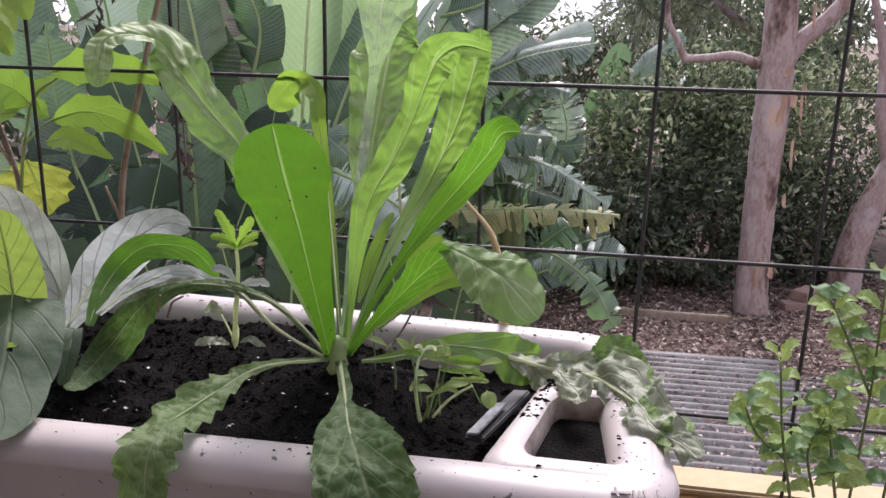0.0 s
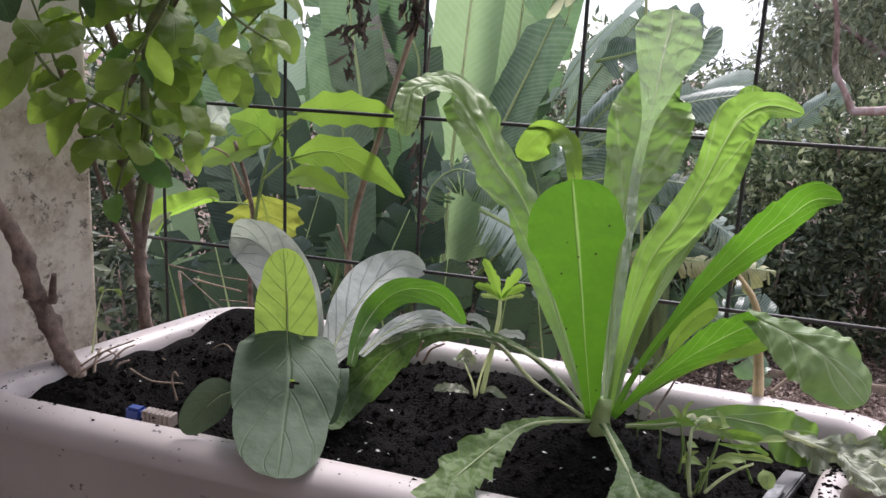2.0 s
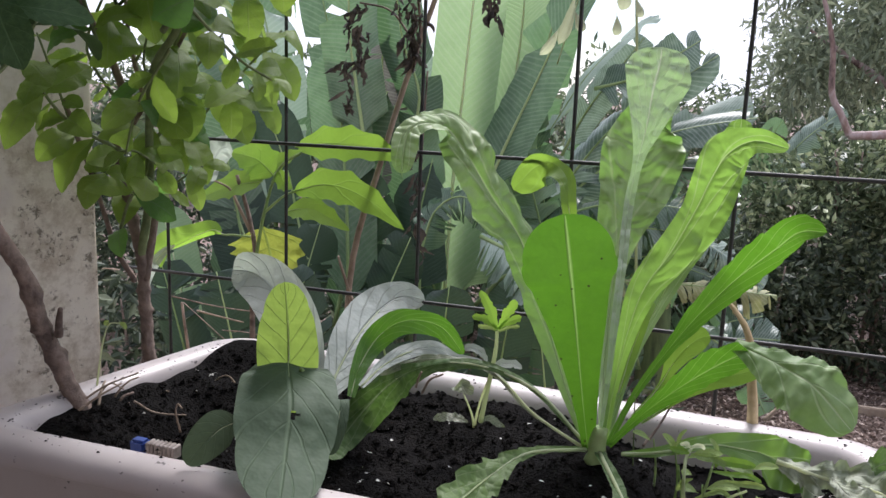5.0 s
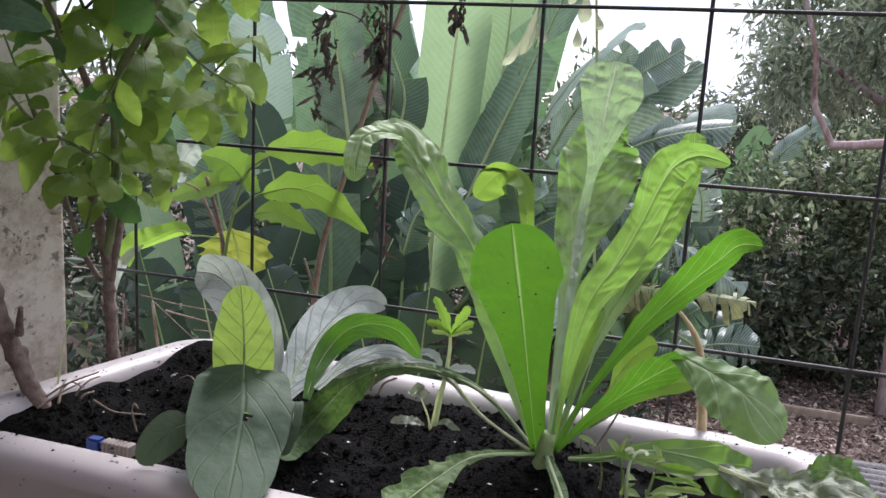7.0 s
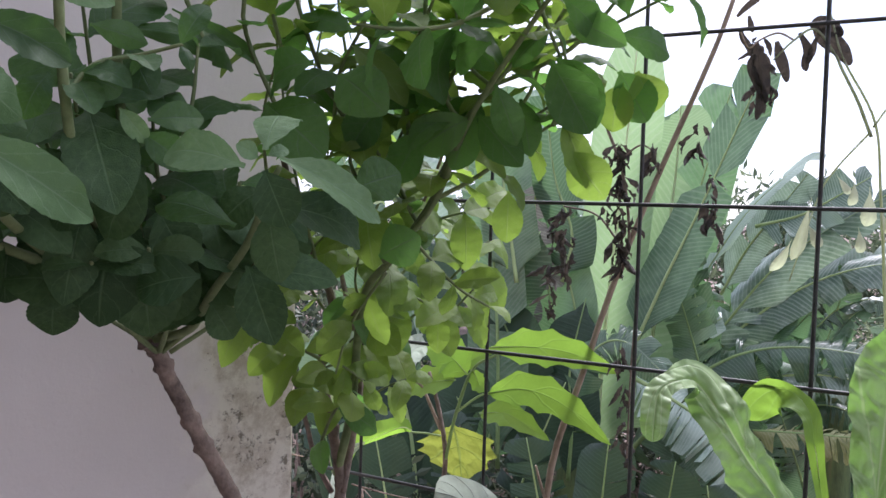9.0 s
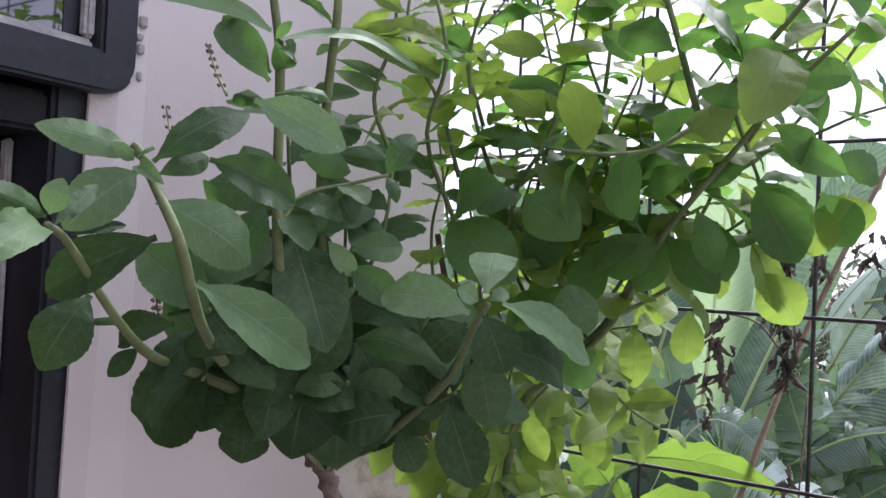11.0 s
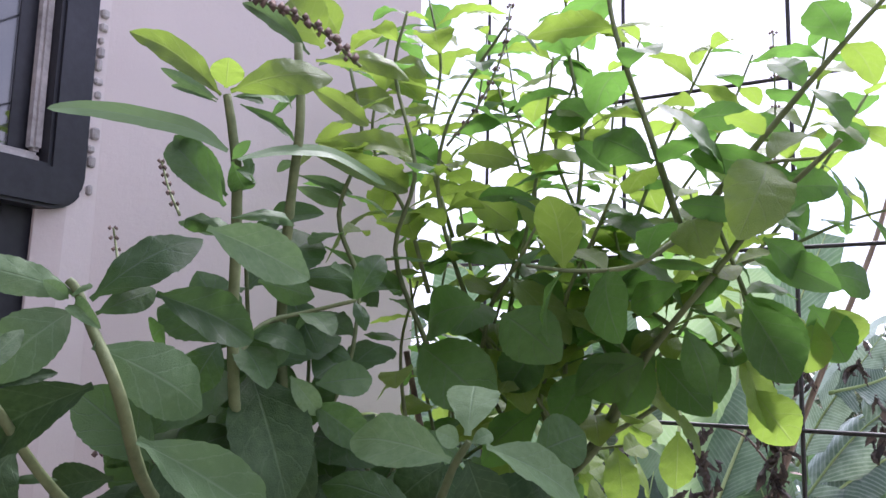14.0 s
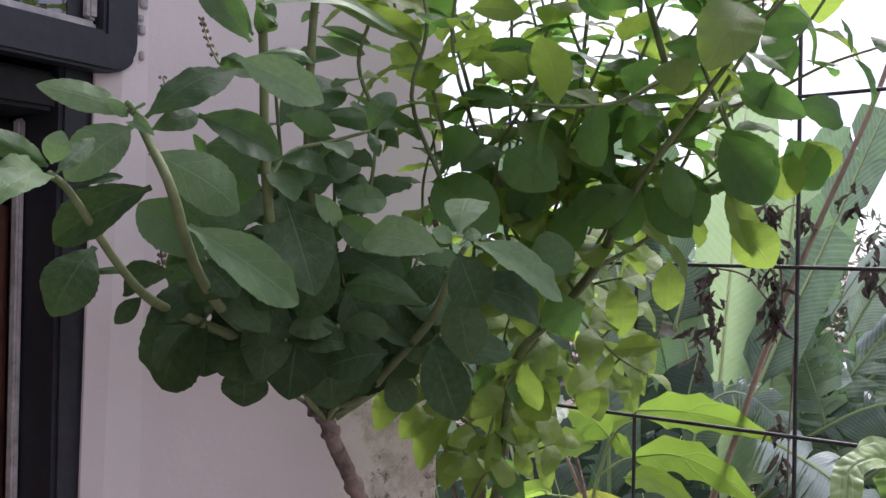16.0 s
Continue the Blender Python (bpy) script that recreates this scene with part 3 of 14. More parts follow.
def build_litter():
    """Fallen leaves and bark chips, loose on the ground."""
    r = np.random.default_rng(4)
    n = 90000
    x, y = r.uniform(-0.6, 4.2, n), 1.9 + 4.3 * r.random(n) ** 0.8
    z = np.array([ground_height(a, b) for a, b in zip(x, y)]) + 0.004 + 0.02 * r.random(n)
    bare = (y < 3.8) & (r.random(n) < 0.06 + (3.8 - y) * 0.36)
    x, y, z = x[~bare], y[~bare], z[~bare]
    z = z + np.where(y < 3.8, 0.035, 0.0)
    n = len(x)
    an, ti = r.uniform(0, 6.28, n), r.normal(0, 0.35, n)
    s = r.uniform(0.007, 0.027, n) * np.where(y < 3.8, 0.8, 1.0)
    wd = s * r.uniform(0.2, 0.55, n)
    ax = np.stack([np.cos(an), np.sin(an), ti], 1)
    sd = np.stack([-np.sin(an), np.cos(an), r.normal(0, 0.35, n)], 1)
    p = np.stack([x, y, z], 1)
    up = np.array([0, 0, 1.0])
    q = np.stack([p - ax * s[:, None], p + sd * wd[:, None] + up * 0.004, p + ax * s[:, None], p - sd * wd[:, None] + up * 0.006], 1)
    me = bpy.data.meshes.new("leaf_litter")
    me.from_pydata(q.reshape(-1, 3).tolist(), [], np.arange(n * 4).reshape(-1, 4).tolist())
    me.materials.append(CHIP)
    tagged(new("leaf_litter", me), "scattered dry brown fallen leaves and bark chips", "leaf litter", kind="stuff")


build_litter()


def build_corrugated(x0, x1, y0, y1, turn, label):
    """Sheet of corrugated iron lying on the ground, its ridges running across."""
    pitch, amp = 0.076, 0.016
    rows = int((y1 - y0) / pitch * 8)
    verts, faces = [], []
    for j in range(rows + 1):
        y = y0 + (y1 - y0) * j / rows
        for i in range(7):
            x = x0 + (x1 - x0) * i / 6
            z = ground_height((x0 + x1) / 2, y) + 0.045 + amp * math.sin((y - y0) / pitch * 6.283) + 0.006 * math.sin(x * 2.1)
            verts.append((x, y + turn * (x - x0), z))
    for j in range(rows):
        for i in range(6):
            a = j * 7 + i
            faces.append((a, a + 1, a + 8, a + 7))
    ob = new("corrugated_sheet", mesh_of("corrugated_sheet", verts, faces, ZINC))
    so = ob.modifiers.new("thickness", "SOLIDIFY")
    so.thickness = 0.0012
    tagged(ob, label, "roofing sheet", "corrugated sheets")


build_corrugated(-0.2, 1.25, 2.1, 3.85, 0.02, "weathered grey corrugated iron sheet strewn with leaves")
build_corrugated(1.2, 2.9, 2.05, 3.7, 0.03, "grey corrugated iron sheet lying on the littered ground")

tagged(new("parapet_wall", box("parapet_wall", (-1.06, 0.018, -0.3), (4.2, 0.058, 1.104), YELLOW, 0.004)), "yellow-painted low parapet wall below the wire fence", "wall", kind="structure")
tagged(new("parapet_coping", box("parapet_coping", (-1.06, 0.0165, 1.104), (4.2, 0.060, 1.112), CREAM, 0.003)), "cream-painted top edge of the yellow parapet", "coping", kind="structure")
tagged(new("floor", box("floor", (-0.9, -4.0, -0.12), (4.2, 0.014, 0.0), CONCRETE, 0)), "plain grey concrete veranda floor", "floor", kind="structure")
tagged(new("planter_ledge", box("planter_ledge", (-0.655, -0.33, 0.004), (0.12, 0.0, 1.06), CONCRETE, 0.006)), "plain concrete ledge that carries the planter", "ledge", kind="structure")

WX = -0.82      # plane of the recessed door
WALL_END, WALL_RIDGE = Vector((-0.65, -0.045)), Vector((-0.785, -0.296))      # plan of the house wall's face


def build_house():
    y0, y1 = -1.30, -0.345
    # the wall stands forward of the door; a rounded ridge and a splayed reveal lead back to the frame
    plan = [WALL_END, (WALL_END.x - 0.40, WALL_END.y), (WALL_END.x - 0.40, y1 + 0.001), (WX - 0.001, y1 + 0.001), (WX - 0.001, -0.345), (WX + 0.002, -0.345)]
    a, b = WALL_RIDGE.lerp(Vector((WX + 0.002, -0.345)), 0.45), WALL_RIDGE.lerp(WALL_END, 0.06)
    for k in range(9):
        f = k / 8
        plan.append(a.lerp(WALL_RIDGE, f).lerp(WALL_RIDGE.lerp(b, f), f))
    bm = bmesh.new()
    # the plaster runs out over the foot of the door frame
    low = [bm.verts.new((p, q - (0.05 if k in (3, 4, 5) else 0.0), -0.32)) for k, (p, q) in enumerate(plan)]
    high = [bm.verts.new((p, q, 2.70)) for p, q in plan]
    for k in range(len(plan)):
        n = (k + 1) % len(plan)
        bm.faces.new((low[k], low[n], high[n], high[k]))
    bm.faces.new(low)
    bm.faces.new(high)
    bmesh.ops.bevel(bm, geom=[e for e in bm.edges if all((v.co.xy - WALL_END).length < 1e-4 for v in e.verts)], offset=0.008, segments=3, affect="EDGES")
    wall = new("wall_west", bm_mesh("wall_west", bm, PLASTER, False))
    tagged(wall, "stained off-white plastered house wall, flaking near its end", "wall", kind="structure")
    tagged(new("wall_west_2", box("wall_west_2", (WX - 0.24, -4.0, -0.32), (WX, y0, 2.70), PLASTER, 0)), "off-white plastered house wall behind the door", "wall", kind="structure")
    tagged(new("wall_lintel", box("wall_lintel", (WX - 0.24, y0 + 0.001, 2.45), (WX - 0.002, y1, 2.70), PLASTER, 0)), "plastered wall above the door", "wall", kind="structure")
    tagged(new("wall_south", box("wall_south", (-1.1, -4.2, -0.32), (4.2, -4.004, 2.70), PLASTER, 0)), "off-white plastered veranda wall", "wall", kind="structure")
    # unseen slab, added to cut the skylight from above and behind
    tagged(new("ceiling", box("ceiling", (-1.3, -4.2, 2.704), (4.2, -1.35, 2.76), CREAM, 0)), "unseen plain cream slab added overhead to hold back skylight", "ceiling", kind="structure")
    # door: jamb, dark panel with a brown lower part, upper light with rounded sash
    door = thing("door_1", "dark grey framed house door with a glazed upper light", "door", (WX - 0.05, -0.8, 0.0), kind="structure")
    jx = WX - 0.004
    put("jamb", box("jamb", (WX - 0.12, -0.388, 0.0), (jx, y1 - 0.001, 2.449), FRAME_GREY, 0.004), door)
    put("jamb", box("jamb", (WX - 0.12, y0 + 0.002, 0.0), (jx, y0 + 0.05, 2.449), FRAME_GREY, 0.004), door)
    # added near-black slab, stands in for the unlit space behind the door
    put("backing", box("backing", (WX - 0.20, y0 + 0.001, 0.0), (WX - 0.125, y1 - 0.002, 2.449), DOOR_DARK, 0), door, "added near-black backing behind the door")
    put("transom", box("transom", (WX - 0.12, y0 + 0.051, 1.776), (jx - 0.004, -0.389, 1.810), DOOR_DARK, 0.004), door)
    put("door_panel", box("door_panel", (WX - 0.115, y0 + 0.055, 0.02), (WX - 0.075, -0.392, 1.70), DARK_WOOD, 0.006), door, "dark reddish brown wooden lower panel")
    put("door_head", box("door_head", (WX - 0.115, y0 + 0.055, 1.702), (WX - 0.070, -0.392, 1.774), DOOR_DARK, 0.005), door)
    put("bead", box("bead", (WX - 0.070, -0.396, 0.02), (WX - 0.058, -0.3895, 1.773), PUTTY, 0.002), door, "worn pale edge")
    # sash with rounded outer corner
    sy0, sy1, sz0, sz1, th = y0 + 0.01, -0.3265, 1.814, 2.44, 0.024
    gy1, gz0 = -0.362, 1.850
    bm = bmesh.new()
    outer, inner = [], []
    for k in range(9):
        a = math.pi / 2 * k / 8
        outer.append((sy1 - 0.03 + 0.03 * math.sin(a), sz0 + 0.03 - 0.03 * math.cos(a)))
    outer = [(sy0, sz0)] + outer + [(sy1, sz1), (sy0, sz1)]
    vo = [bm.verts.new((jx + th, p, q)) for p, q in outer]
    hole = [(sy0 + 0.05, gz0), (gy1, gz0), (gy1, sz1 - 0.05), (sy0 + 0.05, sz1 - 0.05)]
    n = len(outer)
    vi = [bm.verts.new((jx + th, p, q)) for p, q in hole]
    own = [0] + [1] * 9 + [2, 3]
    for k in range(n):
        q = (k + 1) % n
        if own[k] == own[q]:
            bm.faces.new((vo[k], vo[q], vi[own[k]]))
        else:
            bm.faces.new((vo[k], vo[q], vi[own[q]], vi[own[k]]))
    ex = bmesh.ops.extrude_face_region(bm, geom=bm.faces[:])
    for v in [g for g in ex["geom"] if isinstance(g, bmesh.types.BMVert)]:
        v.co.x -= th
    bmesh.ops.bevel(bm, geom=[e for e in bm.edges if len(e.link_faces) == 2 and e.calc_face_angle(0) > 1.0], offset=0.003, segments=2, affect="EDGES")
    sash = put("sash", bm_mesh("sash", bm, FRAME_GREY, False), door)
    put("pane", box("pane", (jx - 0.006, sy0 + 0.05, gz0), (jx - 0.001, gy1, sz1 - 0.05), GLASS, 0), sash, "dark reflecting glass pane")
    put("putty", box("putty", (jx, sy0 + 0.05, gz0 - 0.002), (jx + 0.012, gy1, gz0 + 0.009), PUTTY, 0.003), sash, "worn pale putty strip")
    put("putty", box("putty", (jx, gy1 - 0.009, gz0 + 0.010), (jx + 0.012, gy1 + 0.002, sz1 - 0.05), PUTTY, 0.003), sash, "worn pale putty strip")
    # caulk line along the frame and a small hook on the wall
    for k in range(26):
        r = random.Random(k)
        z = 1.818 + 0.012 * k
        if r.random() < 0.75:
            put("caulk", box("caulk", (WX + 0.012, -0.3285 + r.uniform(-0.001, 0.002), z), (WX + 0.0215 + r.uniform(0, 0.002), -0.322 + r.uniform(-0.002, 0.002), z + r.uniform(0.006, 0.0118)), PUTTY, 0.0015, 1), door, "crumbling pale caulk")
    # flat cable trunking that ends half way up the wall, with a small wire clip
    d = (WALL_END - WALL_RIDGE).normalized()
    n = Vector((d.y, -d.x))
    trunk = thing("cable_trunking", "flat off-white plastic trunking on the plaster wall", "trunking", (-0.755, -0.245, 0.0))
    bm = bmesh.new()
    rows = []
    for z, drop in ((0.0, 0.0), (1.300, 0.0), (1.318, 0.0006), (1.328, 0.002), (1.333, 0.005)):
        row = []
        for s, h in ((-0.056, -0.004), (-0.056, 0.0035), (-0.054, 0.005), (-0.004, 0.005), (0.0, 0.003), (0.0, -0.004)):
            p = Vector((-0.7445, -0.2200)) + d * (s * (1 - drop * 12)) + n * (h - drop)
            row.append(bm.verts.new((p.x, p.y, z)))
        rows.append(row)
    for a, b in zip(rows, rows[1:]):
        for k in range(6):
            bm.faces.new((a[k], a[(k + 1) % 6], b[(k + 1) % 6], b[k]))
    bm.faces.new(rows[-1])
    put("cover", bm_mesh("cover", bm, PLASTER, False), trunk)
    q = Vector((-0.7425, -0.2165))
    put("clip", tube("clip", [(q.x + n.x * 0.002, q.y + n.y * 0.002, 1.338), (q.x + n.x * 0.008, q.y + n.y * 0.008, 1.342), (q.x + d.x * 0.008 + n.x * 0.006, q.y + d.y * 0.008 + n.y * 0.006, 1.347), (q.x + d.x * 0.010, q.y + d.y * 0.010, 1.352)], [0.0016, 0.002, 0.0012], PUTTY, 8, 10), trunk, "bent wire clip")


build_house()


# ---- wire fence ----
def build_fence():
    f = thing("wire_fence", "dark welded wire mesh fence with square openings", "fence", (0.5, 0.0, 1.1))
    r = random.Random(3)
    for k in range(-4, 18):
        x = 0.15 * k
        put("wire", tube("wire", [(x + r.uniform(-.001, .001), 0.004, 0.9 + 0.0), (x + r.uniform(-.002, .002), 0.003, 1.5), (x + r.uniform(-.002, .002), 0.002, 2.45)], [0.0019] * 3, WIRE, 8, 14), f)
    for z in (1.044, 1.196, 1.348, 1.5, 1.651, 1.803, 1.955, 2.106, 2.258, 2.41):
        pts = [(-0.655 + 0.6 * i, -0.001 + r.uniform(-.001, .001), z + r.uniform(-.0015, .0015)) for i in range(6)]
        put("wire", tube("wire", pts, [0.0019, 0.0019], WIRE, 8, 30), f)


build_fence()


# ---- planter ----
RIM = 1.290
FL, FR, BR, BL = Vector((-0.580, -0.330)), Vector((0.166, -0.322)), Vector((0.146, -0.042)), Vector((-0.512, -0.006))


def ring(inset, radius, n=7):
    """Rounded outline of the planter, inset from its outer edge."""
    cs = [FL, FR, BR, BL]
    out = []
    for i in range(4):
        p, a, b = cs[i], cs[i - 1], cs[(i + 1) % 4]
        da, db = (a - p).normalized(), (b - p).normalized()
        q = p + (da + db) * inset
        r = max(radius - inset * 0.6, 0.008)
        c = q + (da + db) * r
        for k in range(n + 1):
            f = k / n
            d = (-db * (1 - f) - da * f)
            d = (-db * math.cos(f * math.pi / 2) - da * math.sin(f * math.pi / 2))
            out.append(c + d * r)
    # order runs from the side next to a to the side next to b
    fixed = []
    for i in range(4):
        fixed += out[i * (n + 1):(i + 1) * (n + 1)]
    return fixed


def build_planter():
    pl = thing("planter_box", "white moulded plastic planter trough smeared with soil", "planter", (-0.2, -0.17, 1.06))
    prof = [(0.048, -0.228), (0.044, -0.222), (0.0155, -0.024), (0.013, -0.0205), (0.0125, -0.0195), (0.002, -0.0190), (0.0004, -0.0178), (0.0, -0.016), (0.0, -0.010), (0.0035, -0.0035), (0.011, 0.0), (0.021, 0.0012), (0.031, -0.001), (0.037, -0.007), (0.040, -0.016), (0.046, -0.06), (0.055, -0.2)]
    rings = [ring(i, 0.045) for i, _ in prof]
    n = len(rings[0])
    verts, faces = [], []
    for (i, dz), rg in zip(prof, rings):
        verts += [(p.x, p.y, RIM + dz) for p in rg]
    for k in range(len(prof) - 1):
        for s in range(n):
            q = (s + 1) % n
            faces.append((k * n + s, k * n + q, (k + 1) * n + q, (k + 1) * n + s))
    faces.append(tuple(range(n)))
    faces.append(tuple((len(prof) - 1) * n + s for s in range(n))[::-1])
    put("trough", mesh_of("trough", verts, faces, PLANTER), pl)
    # water filling pocket at the front corner: wall, lip, floor
    x0, x1, y0, y1 = 0.040, 0.152, -0.297, -0.160
    def sq(i, r=0.016):
        pts = []
        for cx, cy, a0 in ((x0 + i + r, y0 + i + r, 180), (x1 - i - r, y0 + i + r, 270), (x1 - i - r, y1 - i - r, 0), (x0 + i + r, y1 - i - r, 90)):
            for k in range(6):
                a = radians(a0 + 18 * k)
                px, py = cx + r * math.cos(a), cy + r * math.sin(a)
                pts.append((px + 0.034 * max(0.0, (x1 - px) / (x1 - x0)) * (py - y0) / (y1 - y0), py))
        return pts
    pp = [(-0.004, -0.07), (-0.003, -0.010), (0.0, -0.003), (0.006, 0.0), (0.015, 0.0), (0.0195, -0.003), (0.022, -0.010), (0.025, -0.034)]
    verts, faces = [], []
    for i, dz in pp:
        verts += [(a, b, RIM + dz + 0.001) for a, b in sq(i)]
    n = 24
    for k in range(len(pp) - 1):
        for s in range(n):
            q = (s + 1) % n
            faces.append((k * n + s, k * n + q, (k + 1) * n + q, (k + 1) * n + s))
    lip = 5 * n
    put("filling_pocket", mesh_of("filling_pocket", verts[:lip + n], faces[:lip], PLANTER), pl, "square water filling pocket with dark residue")
    inner = [tuple(i - lip for i in f) for f in faces[lip:]] + [tuple((len(pp) - 6) * n + s for s in range(n))[::-1]]
    put("pocket_lining", mesh_of("pocket_lining", verts[lip:], inner, DIRTY_PLASTIC), pl, "soil-stained inner wall of the pocket")
    # faded marker writing, no longer legible, on the rounded rim: plain bars
    for k, (x, w, h, lean) in enumerate(((0.0, 0.011, 0.0022, 0.1), (-0.003, 0.0014, 0.0085, 0.2), (0.010, 0.0016, 0.0075, 0.1), (0.014, 0.0014, 0.006, 0.0), (0.0185, 0.0014, 0.0078, 0.2), (0.0235, 0.0022, 0.006, -0.2), (0.0285, 0.0014, 0.0098, 0.1), (0.0315, 0.003, 0.0016, 0.5))):
        bm = bmesh.new()
        bmesh.ops.create_cube(bm, size=1.0, matrix=Matrix.Translation((0.126 + 0.75 * x, -0.3125 + 0.0006 * math.sin(k * 2.3), RIM + 0.0002)) @ Matrix.Rotation(0.16, 4, "X") @ Matrix.Rotation(lean, 4, "Z") @ Matrix.Diagonal((w, h, 0.0012, 1)))
        put("writing", bm_mesh("writing", bm, MARKER, False), pl, "faded grey marker writing")
    put("residue", box("residue", (x0 + 0.0245, y0 + 0.0245, RIM - 0.033), (x1 - 0.0245, y1 - 0.0245, RIM - 0.018), SOIL, 0.003), pl, "wet black residue")


build_planter()


def soil_height(x, y):
    z = 1.262 + 0.016 * noise.noise(Vector((x * 9, y * 9, 0.3))) + 0.007 * noise.noise(Vector((x * 34, y * 34, 1.3)))
    z += 0.020 * math.exp(-((x + 0.42) ** 2 / 0.014 + (y + 0.05) ** 2 / 0.006))
    z += 0.024 * math.exp(-((x + 0.083) ** 2 / 0.004 + (y + 0.18) ** 2 / 0.003))
    z += 0.016 * math.exp(-((x + 0.22) ** 2 / 0.01 + (y + 0.06) ** 2 / 0.003))
    rise = max(0.0, min(1.0, (-0.36 - x) / 0.10)) * max(0.0, min(1.0, (y + 0.285) / 0.03))
    z += 0.016 * rise
    z -= 0.012 * math.exp(-((x + 0.25) ** 2 / 0.05 + (y + 0.24) ** 2 / 0.003))
    return z


def build_soil():
    rg = ring(0.041, 0.045)
    nx, ny = 150, 60
    verts, faces = [], []
    for j in range(ny + 1):
        v = j / ny
        for i in range(nx + 1):
            u = i / nx
            a = FL.lerp(FR, u) + Vector((0, 0.0405))
            b = BL.lerp(BR, u) - Vector((0, 0.0405))
            p = a.lerp(b, v)
            p.x = (-0.538 + 0.064 * v) * (1 - u) + (0.110 - 0.010 * v) * u
            verts.append((p.x, p.y, soil_height(p.x, p.y)))
    w = nx + 1
    for j in range(ny):
        for i in range(nx):
            a = j * w + i
            c = verts[a]
            if c[0] > 0.046 and c[1] < -0.165:
                continue
            faces.append((a, a + 1, a + w + 1, a + w))
    soil = new("potting_soil", mesh_of("potting_soil", verts, faces, SOIL))
    tagged(soil, "loose black potting soil filling the planter", "soil", kind="stuff")
    # clods and crumbs
    r = random.Random(12)
    verts, faces = [], []
    for _ in range(4200):
        x, y = r.uniform(-0.52, 0.10), r.uniform(-0.285, -0.06)
        if x < -0.535 + 0.23 * (y + 0.29) + 0.01:
            continue
        if x > 0.04 and y < -0.16:
            continue
        s = 0.0010 + 0.0040 * r.random() ** 4
        z = soil_height(x, y) + s * 0.3
        b = len(verts)
        for dx, dy, dz in ((1, 0, 0), (-1, 0, 0), (0, 1, 0), (0, -1, 0), (0, 0, 1), (0, 0, -1)):
            q = s * r.uniform(0.6, 1.3)
            verts.append((x + dx * q + r.uniform(-s, s) * .3, y + dy * q, z + dz * q * 0.8))
        faces += [(b + f[0], b + f[1], b + f[2]) for f in ((0, 2, 4), (2, 1, 4), (1, 3, 4), (3, 0, 4), (2, 0, 5), (1, 2, 5), (3, 1, 5), (0, 3, 5))]
    tagged(new("soil_crumbs", mesh_of("soil_crumbs", verts, faces, CLOD, False)), "black soil clods and crumbs on the planter", "soil", kind="stuff")
    # spilled crumbs on the rim
    verts, faces = [], []
    outer, inner = ring(0.004, 0.045), ring(0.036, 0.045)
    lengths = [(outer[(k + 1) % len(outer)] - outer[k]).length for k in range(len(outer))]
    for _ in range(620):
        k = r.choices(range(len(outer)), lengths)[0]
        f = r.random()
        a = outer[k].lerp(outer[(k + 1) % len(outer)], f)
        b = inner[k].lerp(inner[(k + 1) % len(outer)], f)
        p = a.lerp(b, r.random() ** 0.5)
        s = 0.0005 + 0.0015 * r.random() ** 4
        z = RIM + 0.0008
        c = len(verts)
        for dx, dy, dz in ((1, 0, 0), (-.5, .8, 0), (-.5, -.8, 0), (0, 0, 0.7)):
            verts.append((p.x + dx * s * r.uniform(.6, 1.8), p.y + dy * s, z + dz * s))
        faces += [(c, c + 1, c + 3), (c + 1, c + 2, c + 3), (c + 2, c, c + 3), (c, c + 2, c + 1)]
    for _ in range(150):
        if r.random() < 0.5:
            y = r.uniform(-0.23, -0.165)
            x = 0.050 + 0.031 * (y + 0.297) / 0.137 + r.gauss(0, 0.003)
        else:
            x, y = r.uniform(0.078, 0.118), r.gauss(-0.170, 0.003)
        s = 0.0008 + 0.0028 * r.random() ** 2
        z = RIM + 0.0005
        c = len(verts)
        for dx, dy, dz in ((1, 0, 0), (-.5, .8, 0), (-.5, -.8, 0), (0, 0, 0.7)):
            verts.append((x + dx * s * r.uniform(.6, 1.8), y + dy * s, z + dz * s))
        faces += [(c, c + 1, c + 3), (c + 1, c + 2, c + 3), (c + 2, c, c + 3), (c, c + 2, c + 1)]
    tagged(new("rim_crumbs", mesh_of("rim_crumbs", verts, faces, CLOD, False)), "soil crumbs spilled on the white rim", "soil", kind="stuff")
    # pale flecks among the soil
    verts, faces = [], []
    for _ in range(80):
        x, y = r.uniform(-0.49, 0.04), r.uniform(-0.285, -0.06)
        s, z = r.uniform(0.0006, 0.0018), soil_height(x, y) + 0.0022
        c = len(verts)
        for dx, dy in ((1, 0), (-.4, .8), (-.9, -.2), (0, -.7)):
            verts.append((x + dx * s * r.uniform(.6, 1.8), y + dy * s, z + r.uniform(-.0006, .0008)))
        faces += [(c, c + 1, c + 2), (c, c + 2, c + 3)]
    tagged(new("soil_flecks", mesh_of("soil_flecks", verts, faces, FLECK, False)), "tiny pale flecks scattered over the black soil", "soil", kind="stuff")
    # tiny fallen star-shaped flowers
    bm_v, bm_f = [], []
    for k in range(5):
        a0 = 1.2566 * k
        b = len(bm_v)
        for rr, da, h in ((0.0008, -0.5, 0.0004), (0.0022, -0.22, 0.0012), (0.0046, 0, 0.0004), (0.0022, 0.22, 0.0012), (0.0008, 0.5, 0.0004)):
            bm_v.append((rr * math.cos(a0 + da), rr * math.sin(a0 + da), h))
        bm_f.append((b, b + 1, b + 2, b + 3, b + 4))
    me = mesh_of("fallen_flower", bm_v, bm_f, FLECK, False)
